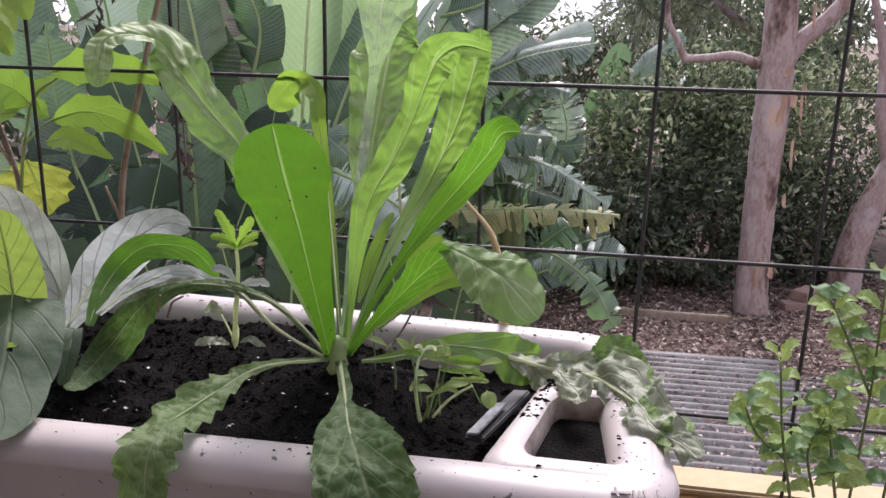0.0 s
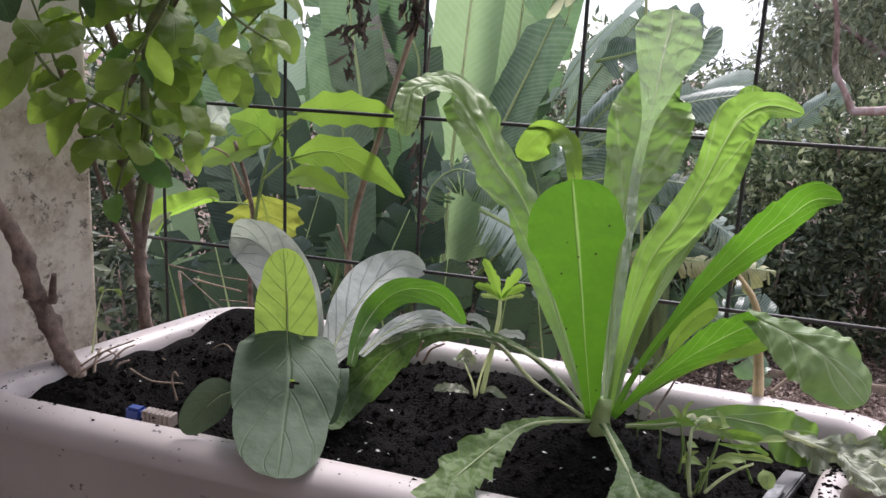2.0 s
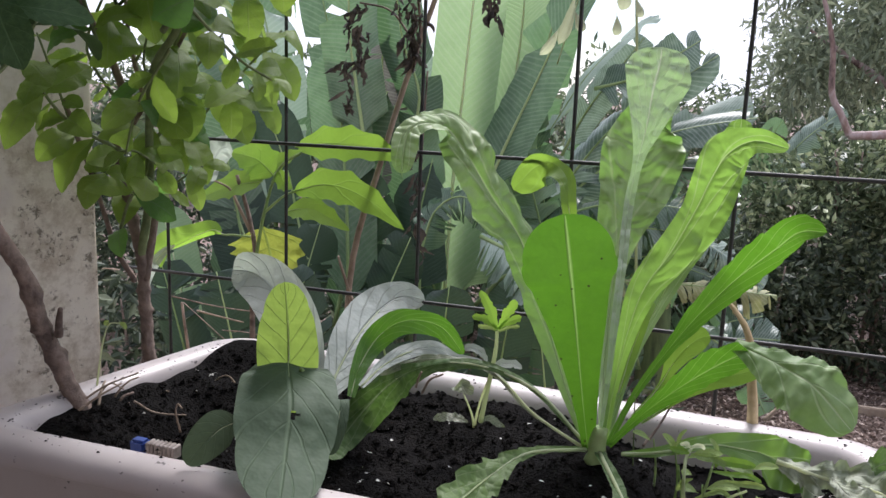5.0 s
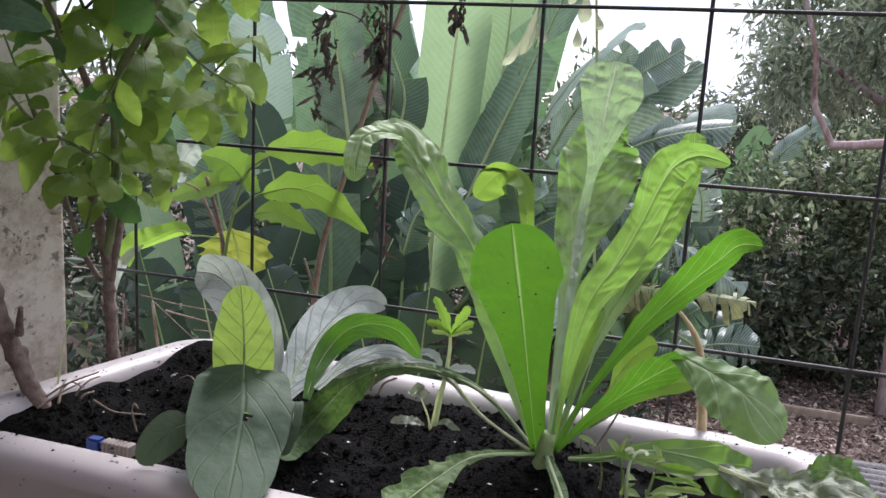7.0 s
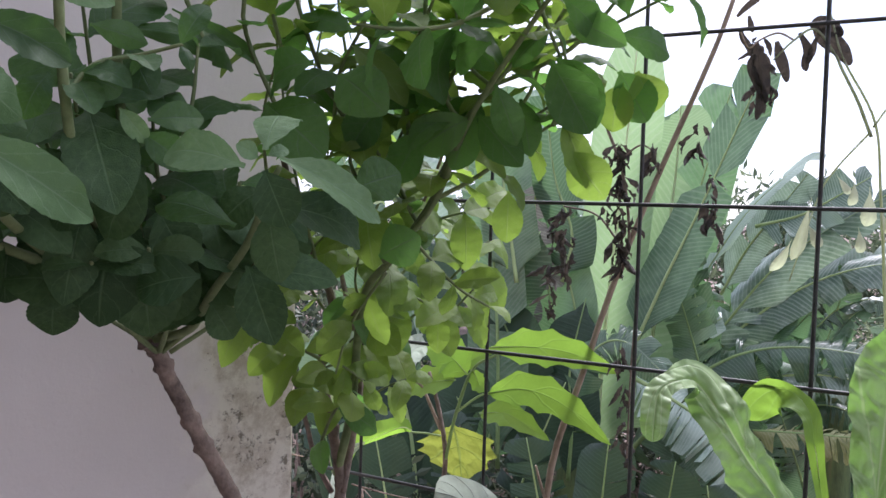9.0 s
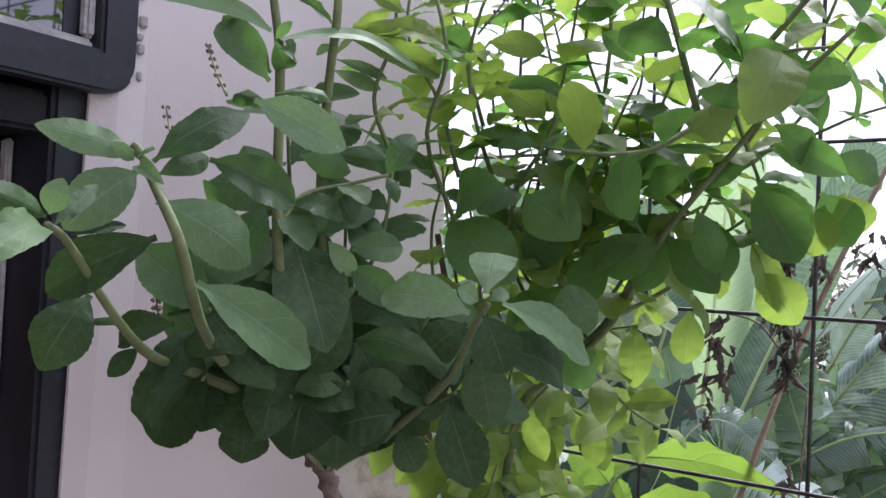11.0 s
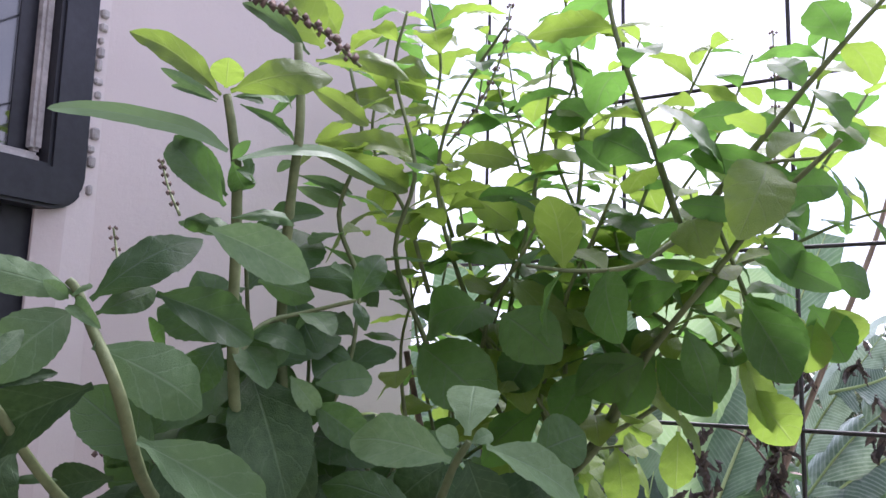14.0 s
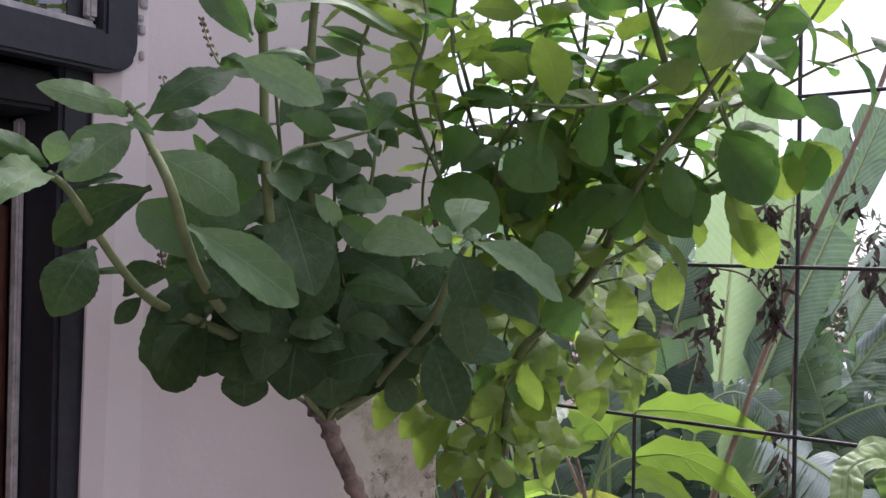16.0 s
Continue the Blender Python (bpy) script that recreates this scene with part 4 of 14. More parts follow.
    for x, y in ((-0.33, -0.135), (-0.262, -0.21), (-0.232, -0.245), (-0.20, -0.175), (-0.30, -0.255), (-0.15, -0.23), (-0.275, -0.165), (-0.13, -0.26), (-0.46, -0.12), (-0.43, -0.18), (-0.37, -0.10), (-0.05, -0.22), (-0.175, -0.262), (-0.34, -0.21), (-0.085, -0.165)):
        ob = new("fallen_flower", me)
        ob.matrix_world = pose(x, y, soil_height(x, y) + 0.004, r.uniform(-35, 35), r.uniform(-35, 35), r.uniform(0, 360)) @ Matrix.Scale(r.uniform(0.7, 1.3), 4)
        tagged(ob, "tiny white star-shaped fallen flower on black soil", "flower", "fallen flowers")


build_soil()


# ---- plants in and behind the planter ----
def leaf_part(plant, points, width, face, shape, material, midrib=0.0, rib_mat=None, label="", seed=0, **opts):
    if "nv" not in opts:
        opts["nv"], opts["nu"] = 84, 20
    ob = put("leaf", blade(points, width, face, shape, material, seed=seed, **opts), plant, label)
    if midrib:
        put("midrib", rib(points, midrib * 0.8, midrib * 0.10, rib_mat, 0.42), ob)
    return ob


def leaf_sheet(plant, points, widths, face, material, fold=0.15, wave=0.0, waves=5.0, teeth=0.0, tooth=14, crinkle=0.0, pillow=0.0, tip=2.2, midrib=0.0, hole=None, nv=84, nu=20, seed=0, label=""):
    """Leaf along a line; widths: millimetres to the left and right of it at each point.
    pillow: millimetres that the blade swells between its side veins; tip: 2 rounded, 1 pointed, 0 cut; hole: (u, v, radius) eaten through the blade."""
    line, spans = spline(points, nv + 1), len(points) - 1
    face = Vector(face).normalized()
    wide = spline([(a, b, 0) for a, b in widths], nv + 1)
    rnd = random.Random(seed)
    ph = [rnd.random() * 6.28 for _ in range(4)]
    length = sum((line[i + 1] - line[i]).length for i in range(nv))
    verts, uvs, faces, side = [], [], [], None
    for i, c in enumerate(line):
        v = i / nv
        tan = (line[min(i + 1, nv)] - line[max(i - 1, 0)]).normalized()
        across = tan.cross(face)
        if across.length > 0.12 or side is None:
            side = across
        side = (side - tan * side.dot(tan)).normalized()
        nor = side.cross(tan).normalized()
        f = v * spans - (spans - 1)
        both = [max(0.0, wide[i].x), max(0.0, wide[i].y)]
        if tip and f > 0:
            e = max(0.0, 1 - f ** tip) ** 0.5
            both = [q * e for q in widths[-2]]
        mean = (both[0] + both[1]) / 2000
        for j in range(nu + 1):
            u = j / nu * 2 - 1
            au, sg = abs(u), 0 if u > 0 else 1
            w = both[1 - sg] / 1000
            ww = w
            if teeth and au > 0.5:
                saw = (v * tooth + (0.37 if u > 0 else 0) + 0.25 * math.sin(v * 17 + ph[sg])) % 1.0
                ww = w * (1 + teeth * (au - 0.5) / 0.5 * (saw - 0.6))
            h = fold * au * mean
            h += wave * mean * au ** 1.5 * (math.sin(waves * 6.28 * v + ph[sg] + 1.1 * math.sin(9 * v + ph[2 + sg])) + 0.45 * math.sin(waves * 14.7 * v + ph[1 - sg]) * au)
            if crinkle:
                h += 0.45 * crinkle * mean * noise.noise(Vector((u * w * 90 + seed, v * length * 90, seed * 1.7))) * min(1, au * 4)
            if pillow:
                run = v * length * 75 - au * w * 55 + 0.5 * sg + 1.1 * noise.noise(Vector((u * w * 60, v * length * 60, seed)))
                h += pillow * 0.001 * min(1, mean * 60) * (abs(math.sin(math.pi * run)) ** 0.7 * min(1, au * 5) * (0.5 + 0.5 * abs(math.sin(math.pi * (au * w * 110 + 0.3 * math.floor(run))))) - 0.6 * max(0, 1 - au * 9))
            verts.append(c + side * (u * ww) + nor * h)
            uvs.append((u / 2 + 0.5, v))
    gone = None
    if hole:
        k = int(hole[1] * nv) * (nu + 1) + int(hole[0] * nu)
        gone = verts[k]
    for i in range(nv):
        for j in range(nu):
            a = i * (nu + 1) + j
            if gone is not None and (verts[a] - gone).length < hole[2] * (0.6 + 0.5 * math.sin(i * 2.1 + j * 1.7)):
                continue
            faces.append((a, a + 1, a + nu + 2, a + nu + 1))
    ob = put("leaf", mesh_of("leaf", verts, faces, material, True, uvs), plant, label)
    if midrib:
        put("midrib", rib(points, midrib * 0.8, midrib * 0.15, STALK_PALE, 0.62), ob)
    return ob


chicory = thing("chicory_plant", "tall chicory plant with long wavy bright green leaves", "leafy plant", (-0.083, -0.182, 1.262))
broad_plant = thing("broad_leaved_plant", "low plant with broad matte grey-green leaves", "leafy plant", (-0.35, -0.17, 1.255))
seedling = thing("seedling", "small hairy seedling with lobed light green leaves", "seedling", (-0.205, -0.13, 1.265))
weed = thing("weed_clump", "thin weeds with small pale green leaves", "weed", (-0.02, -0.17, 1.26))
eggplant = thing("lobed_plant", "woody plant with lobed yellow-green backlit leaves", "shrub", (-0.50, 0.10, -0.3))
dead_plant = thing("dead_plant", "dead plant with shrivelled dark leaves on a tan stem", "dead plant", (-0.36, 0.09, -0.3))
vine = thing("thin_vine", "thin pale vine with curled drying leaves", "vine", (-0.15, 0.03, 1.1))
mint_plant = thing("mint_plant", "bushy mint with small toothed light green leaves", "herb", (0.32, -0.08, 1.0))
dry_grass = thing("dry_grass", "thin dry grass stems and roots on black soil", "dry grass", (-0.47, -0.19, 1.262))
brush = thing("dead_branches", "bare grey dead branches behind the planter", "dead branch", (-0.6, 0.25, -0.3))
put('crown', tube('crown', [(-0.083, -0.182, 1.262), (-0.083, -0.181, 1.290), (-0.081, -0.180, 1.318)], [0.009, 0.008, 0.005], STALK, 12, 12, 0.3, 5), chicory)
put('stalk', tube('stalk', [(-0.300, -0.190, 1.262), (-0.300, -0.205, 1.320), (-0.304, -0.232, 1.347)], [0.003, 0.0025, 0.0018], STALK, 8, 14), broad_plant)
leaf_sheet(chicory, [(-0.081, -0.180, 1.304), (-0.079, -0.170, 1.342), (-0.080, -0.150, 1.390), (-0.081, -0.120, 1.434), (-0.083, -0.088, 1.475), (-0.079, -0.086, 1.511), (-0.074, -0.090, 1.538), (-0.071, -0.090, 1.569), (-0.068, -0.090, 1.585), (-0.067, -0.088, 1.601)], [(2.6, 2.6), (2.6, 2.6), (3.0, 3.0), (3.6, 3.6), (4.1, 4.1), (4.1, 5.0), (11.6, 12.5), (21.2, 25.2), (24.6, 23.7), (0.0, 0.0)], (0.15, -0.98, 0.11), CHICORY_PALE, wave=0.1, crinkle=0.3, fold=0.12, midrib=0, seed=2)
leaf_sheet(chicory, [(-0.081, -0.170, 1.300), (-0.090, -0.110, 1.341), (-0.095, -0.060, 1.392), (-0.094, -0.040, 1.434), (-0.092, -0.020, 1.473), (-0.088, -0.005, 1.512), (-0.082, 0.000, 1.543), (-0.064, 0.000, 1.559)], [(2.6, 2.6), (3.7, 3.7), (6.9, 6.9), (19.0, 15.0), (25.3, 34.4), (31.5, 40.6), (20.2, 29.3), (0.0, 0.0)], (0.15, -0.98, 0.15), CHICORY_CRISP, wave=0.24, waves=6, crinkle=0.25, pillow=3.2, fold=0.2, nv=190, nu=40, midrib=0, tip=1.3, seed=1)
leaf_sheet(chicory, [(-0.078, -0.180, 1.305), (-0.074, -0.170, 1.352), (-0.067, -0.176, 1.394), (-0.058, -0.178, 1.427), (-0.042, -0.178, 1.455), (-0.028, -0.174, 1.486), (-0.019, -0.175, 1.510), (-0.010, -0.178, 1.527), (0.006, -0.180, 1.536), (0.027, -0.180, 1.532)], [(2.6, 2.6), (3.4, 3.4), (7.4, 6.6), (11.4, 10.5), (12.4, 14.3), (10.2, 12.6), (13.6, 13.2), (15.3, 13.0), (8.3, 8.3), (0.0, 0.0)], (0.10, -0.98, 0.06), CHICORY, wave=0.22, waves=5, crinkle=0.25, pillow=2.0, fold=0.12, nv=170, nu=32, midrib=0, tip=1.4, seed=6)
leaf_sheet(chicory, [(-0.078, -0.170, 1.301), (-0.067, -0.100, 1.355), (-0.044, -0.020, 1.413), (-0.024, -0.010, 1.459), (-0.011, -0.010, 1.500), (-0.003, -0.015, 1.532), (-0.002, -0.020, 1.547)], [(2.2, 2.2), (3.7, 3.7), (11.1, 11.1), (18.1, 17.1), (20.7, 15.8), (13.1, 10.6), (0.0, 0.0)], (0.08, -0.99, 0.15), CHICORY, wave=0.15, fold=0.15, crinkle=0.15, pillow=1.8, nv=150, nu=32, midrib=0, seed=5)
leaf_sheet(chicory, [(-0.075, -0.180, 1.305), (-0.060, -0.165, 1.341), (-0.039, -0.155, 1.377), (-0.018, -0.147, 1.407), (0.005, -0.144, 1.435), (0.026, -0.170, 1.462), (0.038, -0.200, 1.480), (0.052, -0.217, 1.484)], [(2.1, 2.1), (2.6, 2.6), (4.2, 4.2), (9.3, 8.4), (12.5, 11.2), (14.8, 9.4), (11.7, 6.6), (0.0, 0.0)], (0.05, -0.97, 0.13), CHICORY_BRIGHT, wave=0.08, fold=0.15, teeth=0.10, tooth=9, midrib=0, tip=1.2, seed=7)
leaf_sheet(chicory, [(-0.074, -0.180, 1.305), (-0.051, -0.190, 1.337), (-0.027, -0.205, 1.366), (-0.005, -0.225, 1.391), (0.013, -0.245, 1.410)], [(2.1, 2.1), (4.5, 3.7), (8.6, 7.9), (12.7, 8.9), (8.5, 10.6)], (0.09, -0.94, 0.07), CHICORY_BRIGHT, wave=0.08, fold=0.1, teeth=0.1, tooth=9, midrib=0, tip=0, seed=8)
leaf_sheet(chicory, [(0.004, -0.236, 1.411), (0.018, -0.248, 1.410), (0.034, -0.258, 1.406), (0.050, -0.268, 1.400), (0.072, -0.272, 1.378)], [(5.0, 3.6), (7.7, 10.5), (13.0, 19.2), (19.4, 22.0), (0.0, 0.0)], (0.08, -0.96, 0.83), CHICORY_CRISP, wave=0.12, fold=-0.2, crinkle=0.4, pillow=1.2, midrib=0, seed=9)
leaf_sheet(chicory, [(-0.061, -0.150, 1.319), (-0.043, -0.130, 1.341), (-0.032, -0.130, 1.366), (-0.019, -0.130, 1.381), (-0.010, -0.130, 1.385)], [(1.3, 1.3), (2.2, 2.2), (8.8, 7.9), (8.7, 8.7), (0.0, 0.0)], (0.09, -0.95, 0.29), EGGPLANT, fold=0.1, midrib=0.0008, seed=23)
leaf_sheet(chicory, [(-0.052, -0.180, 1.327), (-0.025, -0.180, 1.351), (-0.004, -0.188, 1.370), (0.013, -0.190, 1.378), (0.027, -0.190, 1.385)], [(1.3, 1.3), (2.5, 2.5), (5.6, 6.4), (7.1, 7.1), (0.0, 0.0)], (0.05, -0.95, 0.31), EGGPLANT, fold=0.15, midrib=0.0008, seed=24)
leaf_sheet(chicory, [(-0.072, -0.160, 1.340), (-0.069, -0.150, 1.355), (-0.066, -0.140, 1.371), (-0.059, -0.130, 1.393), (-0.054, -0.120, 1.404)], [(1.3, 1.3), (4.4, 3.9), (5.3, 5.3), (3.5, 3.5), (0.0, 0.0)], (0.14, -0.95, 0.27), EGGPLANT, fold=0.2, midrib=0.0008, seed=25)
leaf_sheet(chicory, [(-0.063, -0.160, 1.318), (-0.044, -0.150, 1.335), (-0.032, -0.150, 1.343), (-0.021, -0.150, 1.349)], [(1.3, 1.3), (3.5, 3.5), (5.6, 5.6), (0.0, 0.0)], (0.10, -0.94, 0.33), CHICORY, fold=0.2, midrib=0.0008, seed=26)
leaf_sheet(chicory, [(-0.092, -0.170, 1.299), (-0.111, -0.165, 1.340), (-0.128, -0.172, 1.394), (-0.139, -0.178, 1.429), (-0.150, -0.188, 1.460), (-0.167, -0.197, 1.485), (-0.181, -0.212, 1.513), (-0.201, -0.205, 1.534), (-0.208, -0.235, 1.539), (-0.214, -0.250, 1.534), (-0.214, -0.260, 1.520), (-0.214, -0.262, 1.506)], [(2.2, 2.2), (6.0, 5.5), (12.5, 11.5), (15.0, 13.0), (16.0, 12.0), (19.9, 14.1), (15.8, 17.9), (12.5, 15.7), (6.5, 8.3), (7.9, 8.5), (8.4, 8.2), (0.0, 0.0)], (0.30, -0.80, 0.55), CHICORY_CRISP, wave=0.2, waves=7, crinkle=0.25, pillow=2.6, fold=-0.15, nv=220, nu=34, midrib=0, seed=3)
leaf_sheet(chicory, [(-0.086, -0.160, 1.296), (-0.117, -0.080, 1.369), (-0.134, -0.050, 1.437), (-0.140, -0.045, 1.467), (-0.146, -0.030, 1.488), (-0.163, -0.010, 1.499), (-0.182, 0.000, 1.493), (-0.202, 0.000, 1.470)], [(1.8, 1.8), (2.9, 2.9), (5.0, 5.0), (6.5, 7.0), (9.1, 7.1), (20.8, 5.2), (20.2, 11.7), (0.0, 0.0)], (0.23, -0.96, 0.15), EGGPLANT, wave=0.12, crinkle=0.2, fold=0.15, midrib=0.0010, seed=4)
leaf_sheet(chicory, [(-0.089, -0.180, 1.299), (-0.093, -0.185, 1.327), (-0.097, -0.197, 1.366), (-0.100, -0.209, 1.402), (-0.102, -0.222, 1.431), (-0.104, -0.231, 1.454), (-0.108, -0.238, 1.485)], [(4.3, 5.2), (5.9, 9.3), (11.1, 14.7), (19.1, 20.6), (26.9, 25.4), (31.5, 30.0), (0.0, 0.0)], (0.21, -0.94, 0.26), CHICORY_SPOT, wave=0.03, fold=0.05, crinkle=0.04, midrib=0, label='bright green rounded leaf with small dark spots', seed=10)
leaf_sheet(chicory, [(-0.091, -0.180, 1.303), (-0.117, -0.172, 1.323), (-0.142, -0.165, 1.338), (-0.172, -0.168, 1.349), (-0.205, -0.170, 1.348), (-0.236, -0.165, 1.336), (-0.263, -0.155, 1.315), (-0.289, -0.150, 1.284), (-0.293, -0.182, 1.272), (-0.286, -0.222, 1.273)], [(1.7, 1.7), (2.2, 2.2), (2.7, 2.7), (4.0, 3.6), (6.3, 4.5), (11.9, 6.4), (18.0, 14.2), (17.5, 16.5), (11.2, 9.4), (0.0, 0.0)], (0.55, -0.87, 0.85), CHICORY_OLD, wave=0.12, fold=-0.2, crinkle=0.3, teeth=0.14, tooth=9, midrib=0.0020, seed=11)
leaf_sheet(chicory, [(-0.093, -0.180, 1.300), (-0.122, -0.175, 1.312), (-0.145, -0.170, 1.324), (-0.164, -0.165, 1.340), (-0.184, -0.160, 1.347), (-0.212, -0.150, 1.344), (-0.242, -0.150, 1.338), (-0.271, -0.160, 1.325)], [(1.3, 1.3), (1.3, 1.3), (1.8, 1.8), (2.2, 2.2), (3.6, 3.6), (4.6, 4.2), (5.2, 4.2), (0.0, 0.0)], (0.30, -0.89, 0.93), WITHERED, wave=0.4, fold=-0.3, crinkle=0.6, midrib=0.0018, seed=12)
leaf_sheet(chicory, [(-0.090, -0.185, 1.301), (-0.113, -0.210, 1.307), (-0.129, -0.235, 1.310), (-0.139, -0.259, 1.307), (-0.148, -0.285, 1.305), (-0.152, -0.315, 1.306), (-0.151, -0.338, 1.301), (-0.152, -0.345, 1.286), (-0.154, -0.345, 1.264)], [(1.7, 1.7), (2.5, 3.3), (4.0, 5.6), (8.5, 11.6), (15.6, 13.4), (14.8, 14.1), (17.0, 18.3), (15.2, 18.5), (0.0, 0.0)], (0.28, -0.85, 0.84), CHICORY_OLD, wave=0.3, waves=4, fold=0.12, crinkle=0.4, teeth=0.34, tooth=11, midrib=0.0018, seed=13)
leaf_sheet(chicory, [(-0.080, -0.185, 1.301), (-0.061, -0.235, 1.302), (-0.054, -0.262, 1.304), (-0.042, -0.292, 1.302), (-0.026, -0.326, 1.299), (-0.016, -0.340, 1.285), (-0.009, -0.345, 1.268), (-0.006, -0.343, 1.250)], [(3.9, 3.9), (5.1, 4.7), (6.0, 6.8), (22.8, 21.3), (27.9, 28.6), (28.6, 31.2), (22.7, 24.3), (0.0, 0.0)], (0.24, -0.85, 0.78), CHICORY_OLD, wave=0.06, fold=0.12, crinkle=0.3, teeth=0.10, tooth=12, midrib=0.0020, seed=14)
leaf_sheet(chicory, [(-0.064, -0.180, 1.300), (-0.038, -0.180, 1.306), (-0.006, -0.165, 1.312), (0.027, -0.150, 1.307), (0.049, -0.145, 1.300), (0.067, -0.145, 1.295)], [(1.7, 1.7), (4.3, 3.4), (6.9, 5.2), (13.2, 10.5), (16.8, 22.1), (13.2, 17.6)], (0.13, -0.92, 0.68), CHICORY, wave=0.15, fold=0.15, crinkle=0.2, midrib=0.0020, tip=0, seed=21)
leaf_sheet(chicory, [(0.045, -0.150, 1.302), (0.065, -0.152, 1.299), (0.082, -0.155, 1.296), (0.102, -0.159, 1.297), (0.123, -0.171, 1.296), (0.139, -0.202, 1.297), (0.150, -0.238, 1.297), (0.165, -0.260, 1.298), (0.174, -0.274, 1.297)], [(3.5, 3.5), (8.7, 14.8), (15.5, 19.0), (21.4, 20.5), (28.4, 16.7), (23.7, 14.2), (17.1, 14.8), (10.6, 9.9), (0.0, 0.0)], (-0.04, -0.91, 0.91), WITHERED, wave=0.45, waves=5, fold=-0.15, crinkle=1.0, teeth=0.3, tooth=13, midrib=0.0026, label='limp withered grey-green leaf', seed=15)
leaf_sheet(chicory, [(0.106, -0.140, 1.299), (0.118, -0.135, 1.307), (0.133, -0.130, 1.308), (0.145, -0.130, 1.299), (0.151, -0.169, 1.298), (0.153, -0.193, 1.297)], [(2.6, 2.6), (9.7, 10.5), (11.5, 12.3), (6.2, 7.9), (4.2, 5.8), (0.0, 0.0)], (-0.06, -0.92, 0.78), CHICORY_OLD, wave=0.4, waves=4, crinkle=1.2, teeth=0.3, tooth=8, midrib=0, seed=16)
leaf_sheet(chicory, [(0.082, -0.158, 1.300), (0.089, -0.174, 1.297), (0.098, -0.194, 1.298), (0.102, -0.212, 1.298)], [(2.6, 2.6), (10.9, 7.5), (12.1, 12.1), (0.0, 0.0)], (-0.00, -0.92, 0.80), WITHERED, wave=0.4, waves=3, crinkle=1.4, teeth=0.3, tooth=6, midrib=0, seed=17)
leaf_sheet(chicory, [(0.138, -0.180, 1.297), (0.143, -0.211, 1.296), (0.152, -0.241, 1.297), (0.166, -0.244, 1.296), (0.174, -0.220, 1.297)], [(2.5, 2.5), (7.8, 7.8), (11.1, 8.8), (8.8, 7.3), (0.0, 0.0)], (-0.11, -0.90, 0.72), CHICORY_OLD, wave=0.4, waves=3, crinkle=1.2, teeth=0.3, tooth=6, midrib=0, seed=18)
leaf_sheet(broad_plant, [(-0.325, -0.170, 1.297), (-0.345, -0.135, 1.321), (-0.365, -0.128, 1.352), (-0.394, -0.118, 1.375), (-0.422, -0.108, 1.386), (-0.450, -0.098, 1.384)], [(4.8, 5.7), (25.0, 11.0), (29.1, 20.1), (25.5, 23.5), (20.8, 17.7), (0.0, 0.0)], (0.52, -0.81, 0.25), COMFREY_PALE, fold=0.3, crinkle=0.15, midrib=0.0014, seed=25)
leaf_sheet(broad_plant, [(-0.302, -0.190, 1.311), (-0.307, -0.160, 1.324), (-0.310, -0.120, 1.339), (-0.316, -0.060, 1.348), (-0.307, -0.020, 1.356), (-0.288, 0.000, 1.350)], [(4.6, 6.4), (13.3, 19.0), (22.0, 25.0), (23.7, 24.7), (15.7, 16.8), (0.0, 0.0)], (0.42, -0.86, 0.47), COMFREY_PALE, fold=0.15, crinkle=0.1, midrib=0.0016, tip=1.4, seed=26)
leaf_sheet(broad_plant, [(-0.268, -0.200, 1.328), (-0.263, -0.170, 1.336), (-0.252, -0.140, 1.341), (-0.234, -0.120, 1.342), (-0.219, -0.100, 1.328), (-0.195, -0.100, 1.328)], [(2.7, 2.7), (5.5, 4.6), (8.1, 6.7), (6.3, 7.3), (5.0, 5.0), (0.0, 0.0)], (0.37, -0.88, 1.00), COMFREY_PALE, fold=0.1, crinkle=0.3, midrib=0.0012, seed=27)
leaf_sheet(broad_plant, [(-0.277, -0.200, 1.318), (-0.280, -0.180, 1.333), (-0.279, -0.155, 1.349), (-0.265, -0.140, 1.364), (-0.249, -0.125, 1.366), (-0.231, -0.110, 1.357), (-0.214, -0.100, 1.333)], [(2.7, 3.6), (6.4, 6.4), (10.4, 10.4), (11.4, 11.4), (8.7, 11.6), (7.8, 9.8), (0.0, 0.0)], (0.40, -0.87, 0.19), CHICORY_BRIGHT, fold=0.1, crinkle=0.05, wave=0.05, midrib=0.0008, tip=1.5, seed=28)
leaf_sheet(broad_plant, [(-0.320, -0.225, 1.307), (-0.317, -0.228, 1.343), (-0.316, -0.230, 1.372), (-0.315, -0.234, 1.395), (-0.315, -0.238, 1.416)], [(16.7, 16.7), (23.3, 22.4), (23.8, 21.3), (17.6, 15.9), (0.0, 0.0)], (0.52, -0.81, 0.28), COMFREY_LIT, fold=0.12, crinkle=0.12, midrib=0.0012, tip=1.6, seed=29)
leaf_sheet(broad_plant, [(-0.318, -0.226, 1.350), (-0.315, -0.232, 1.349), (-0.310, -0.240, 1.346), (-0.290, -0.272, 1.335), (-0.280, -0.297, 1.316), (-0.259, -0.344, 1.296)], [(9.0, 9.0), (25.0, 26.0), (33.5, 36.0), (34.5, 39.5), (30.6, 34.0), (0.0, 0.0)], (0.51, -0.78, 0.37), COMFREY, fold=-0.10, crinkle=0.08, midrib=0.0006, hole=(0.47, 0.66, 0.004), seed=30, label='broad grey-green leaf with a small hole')
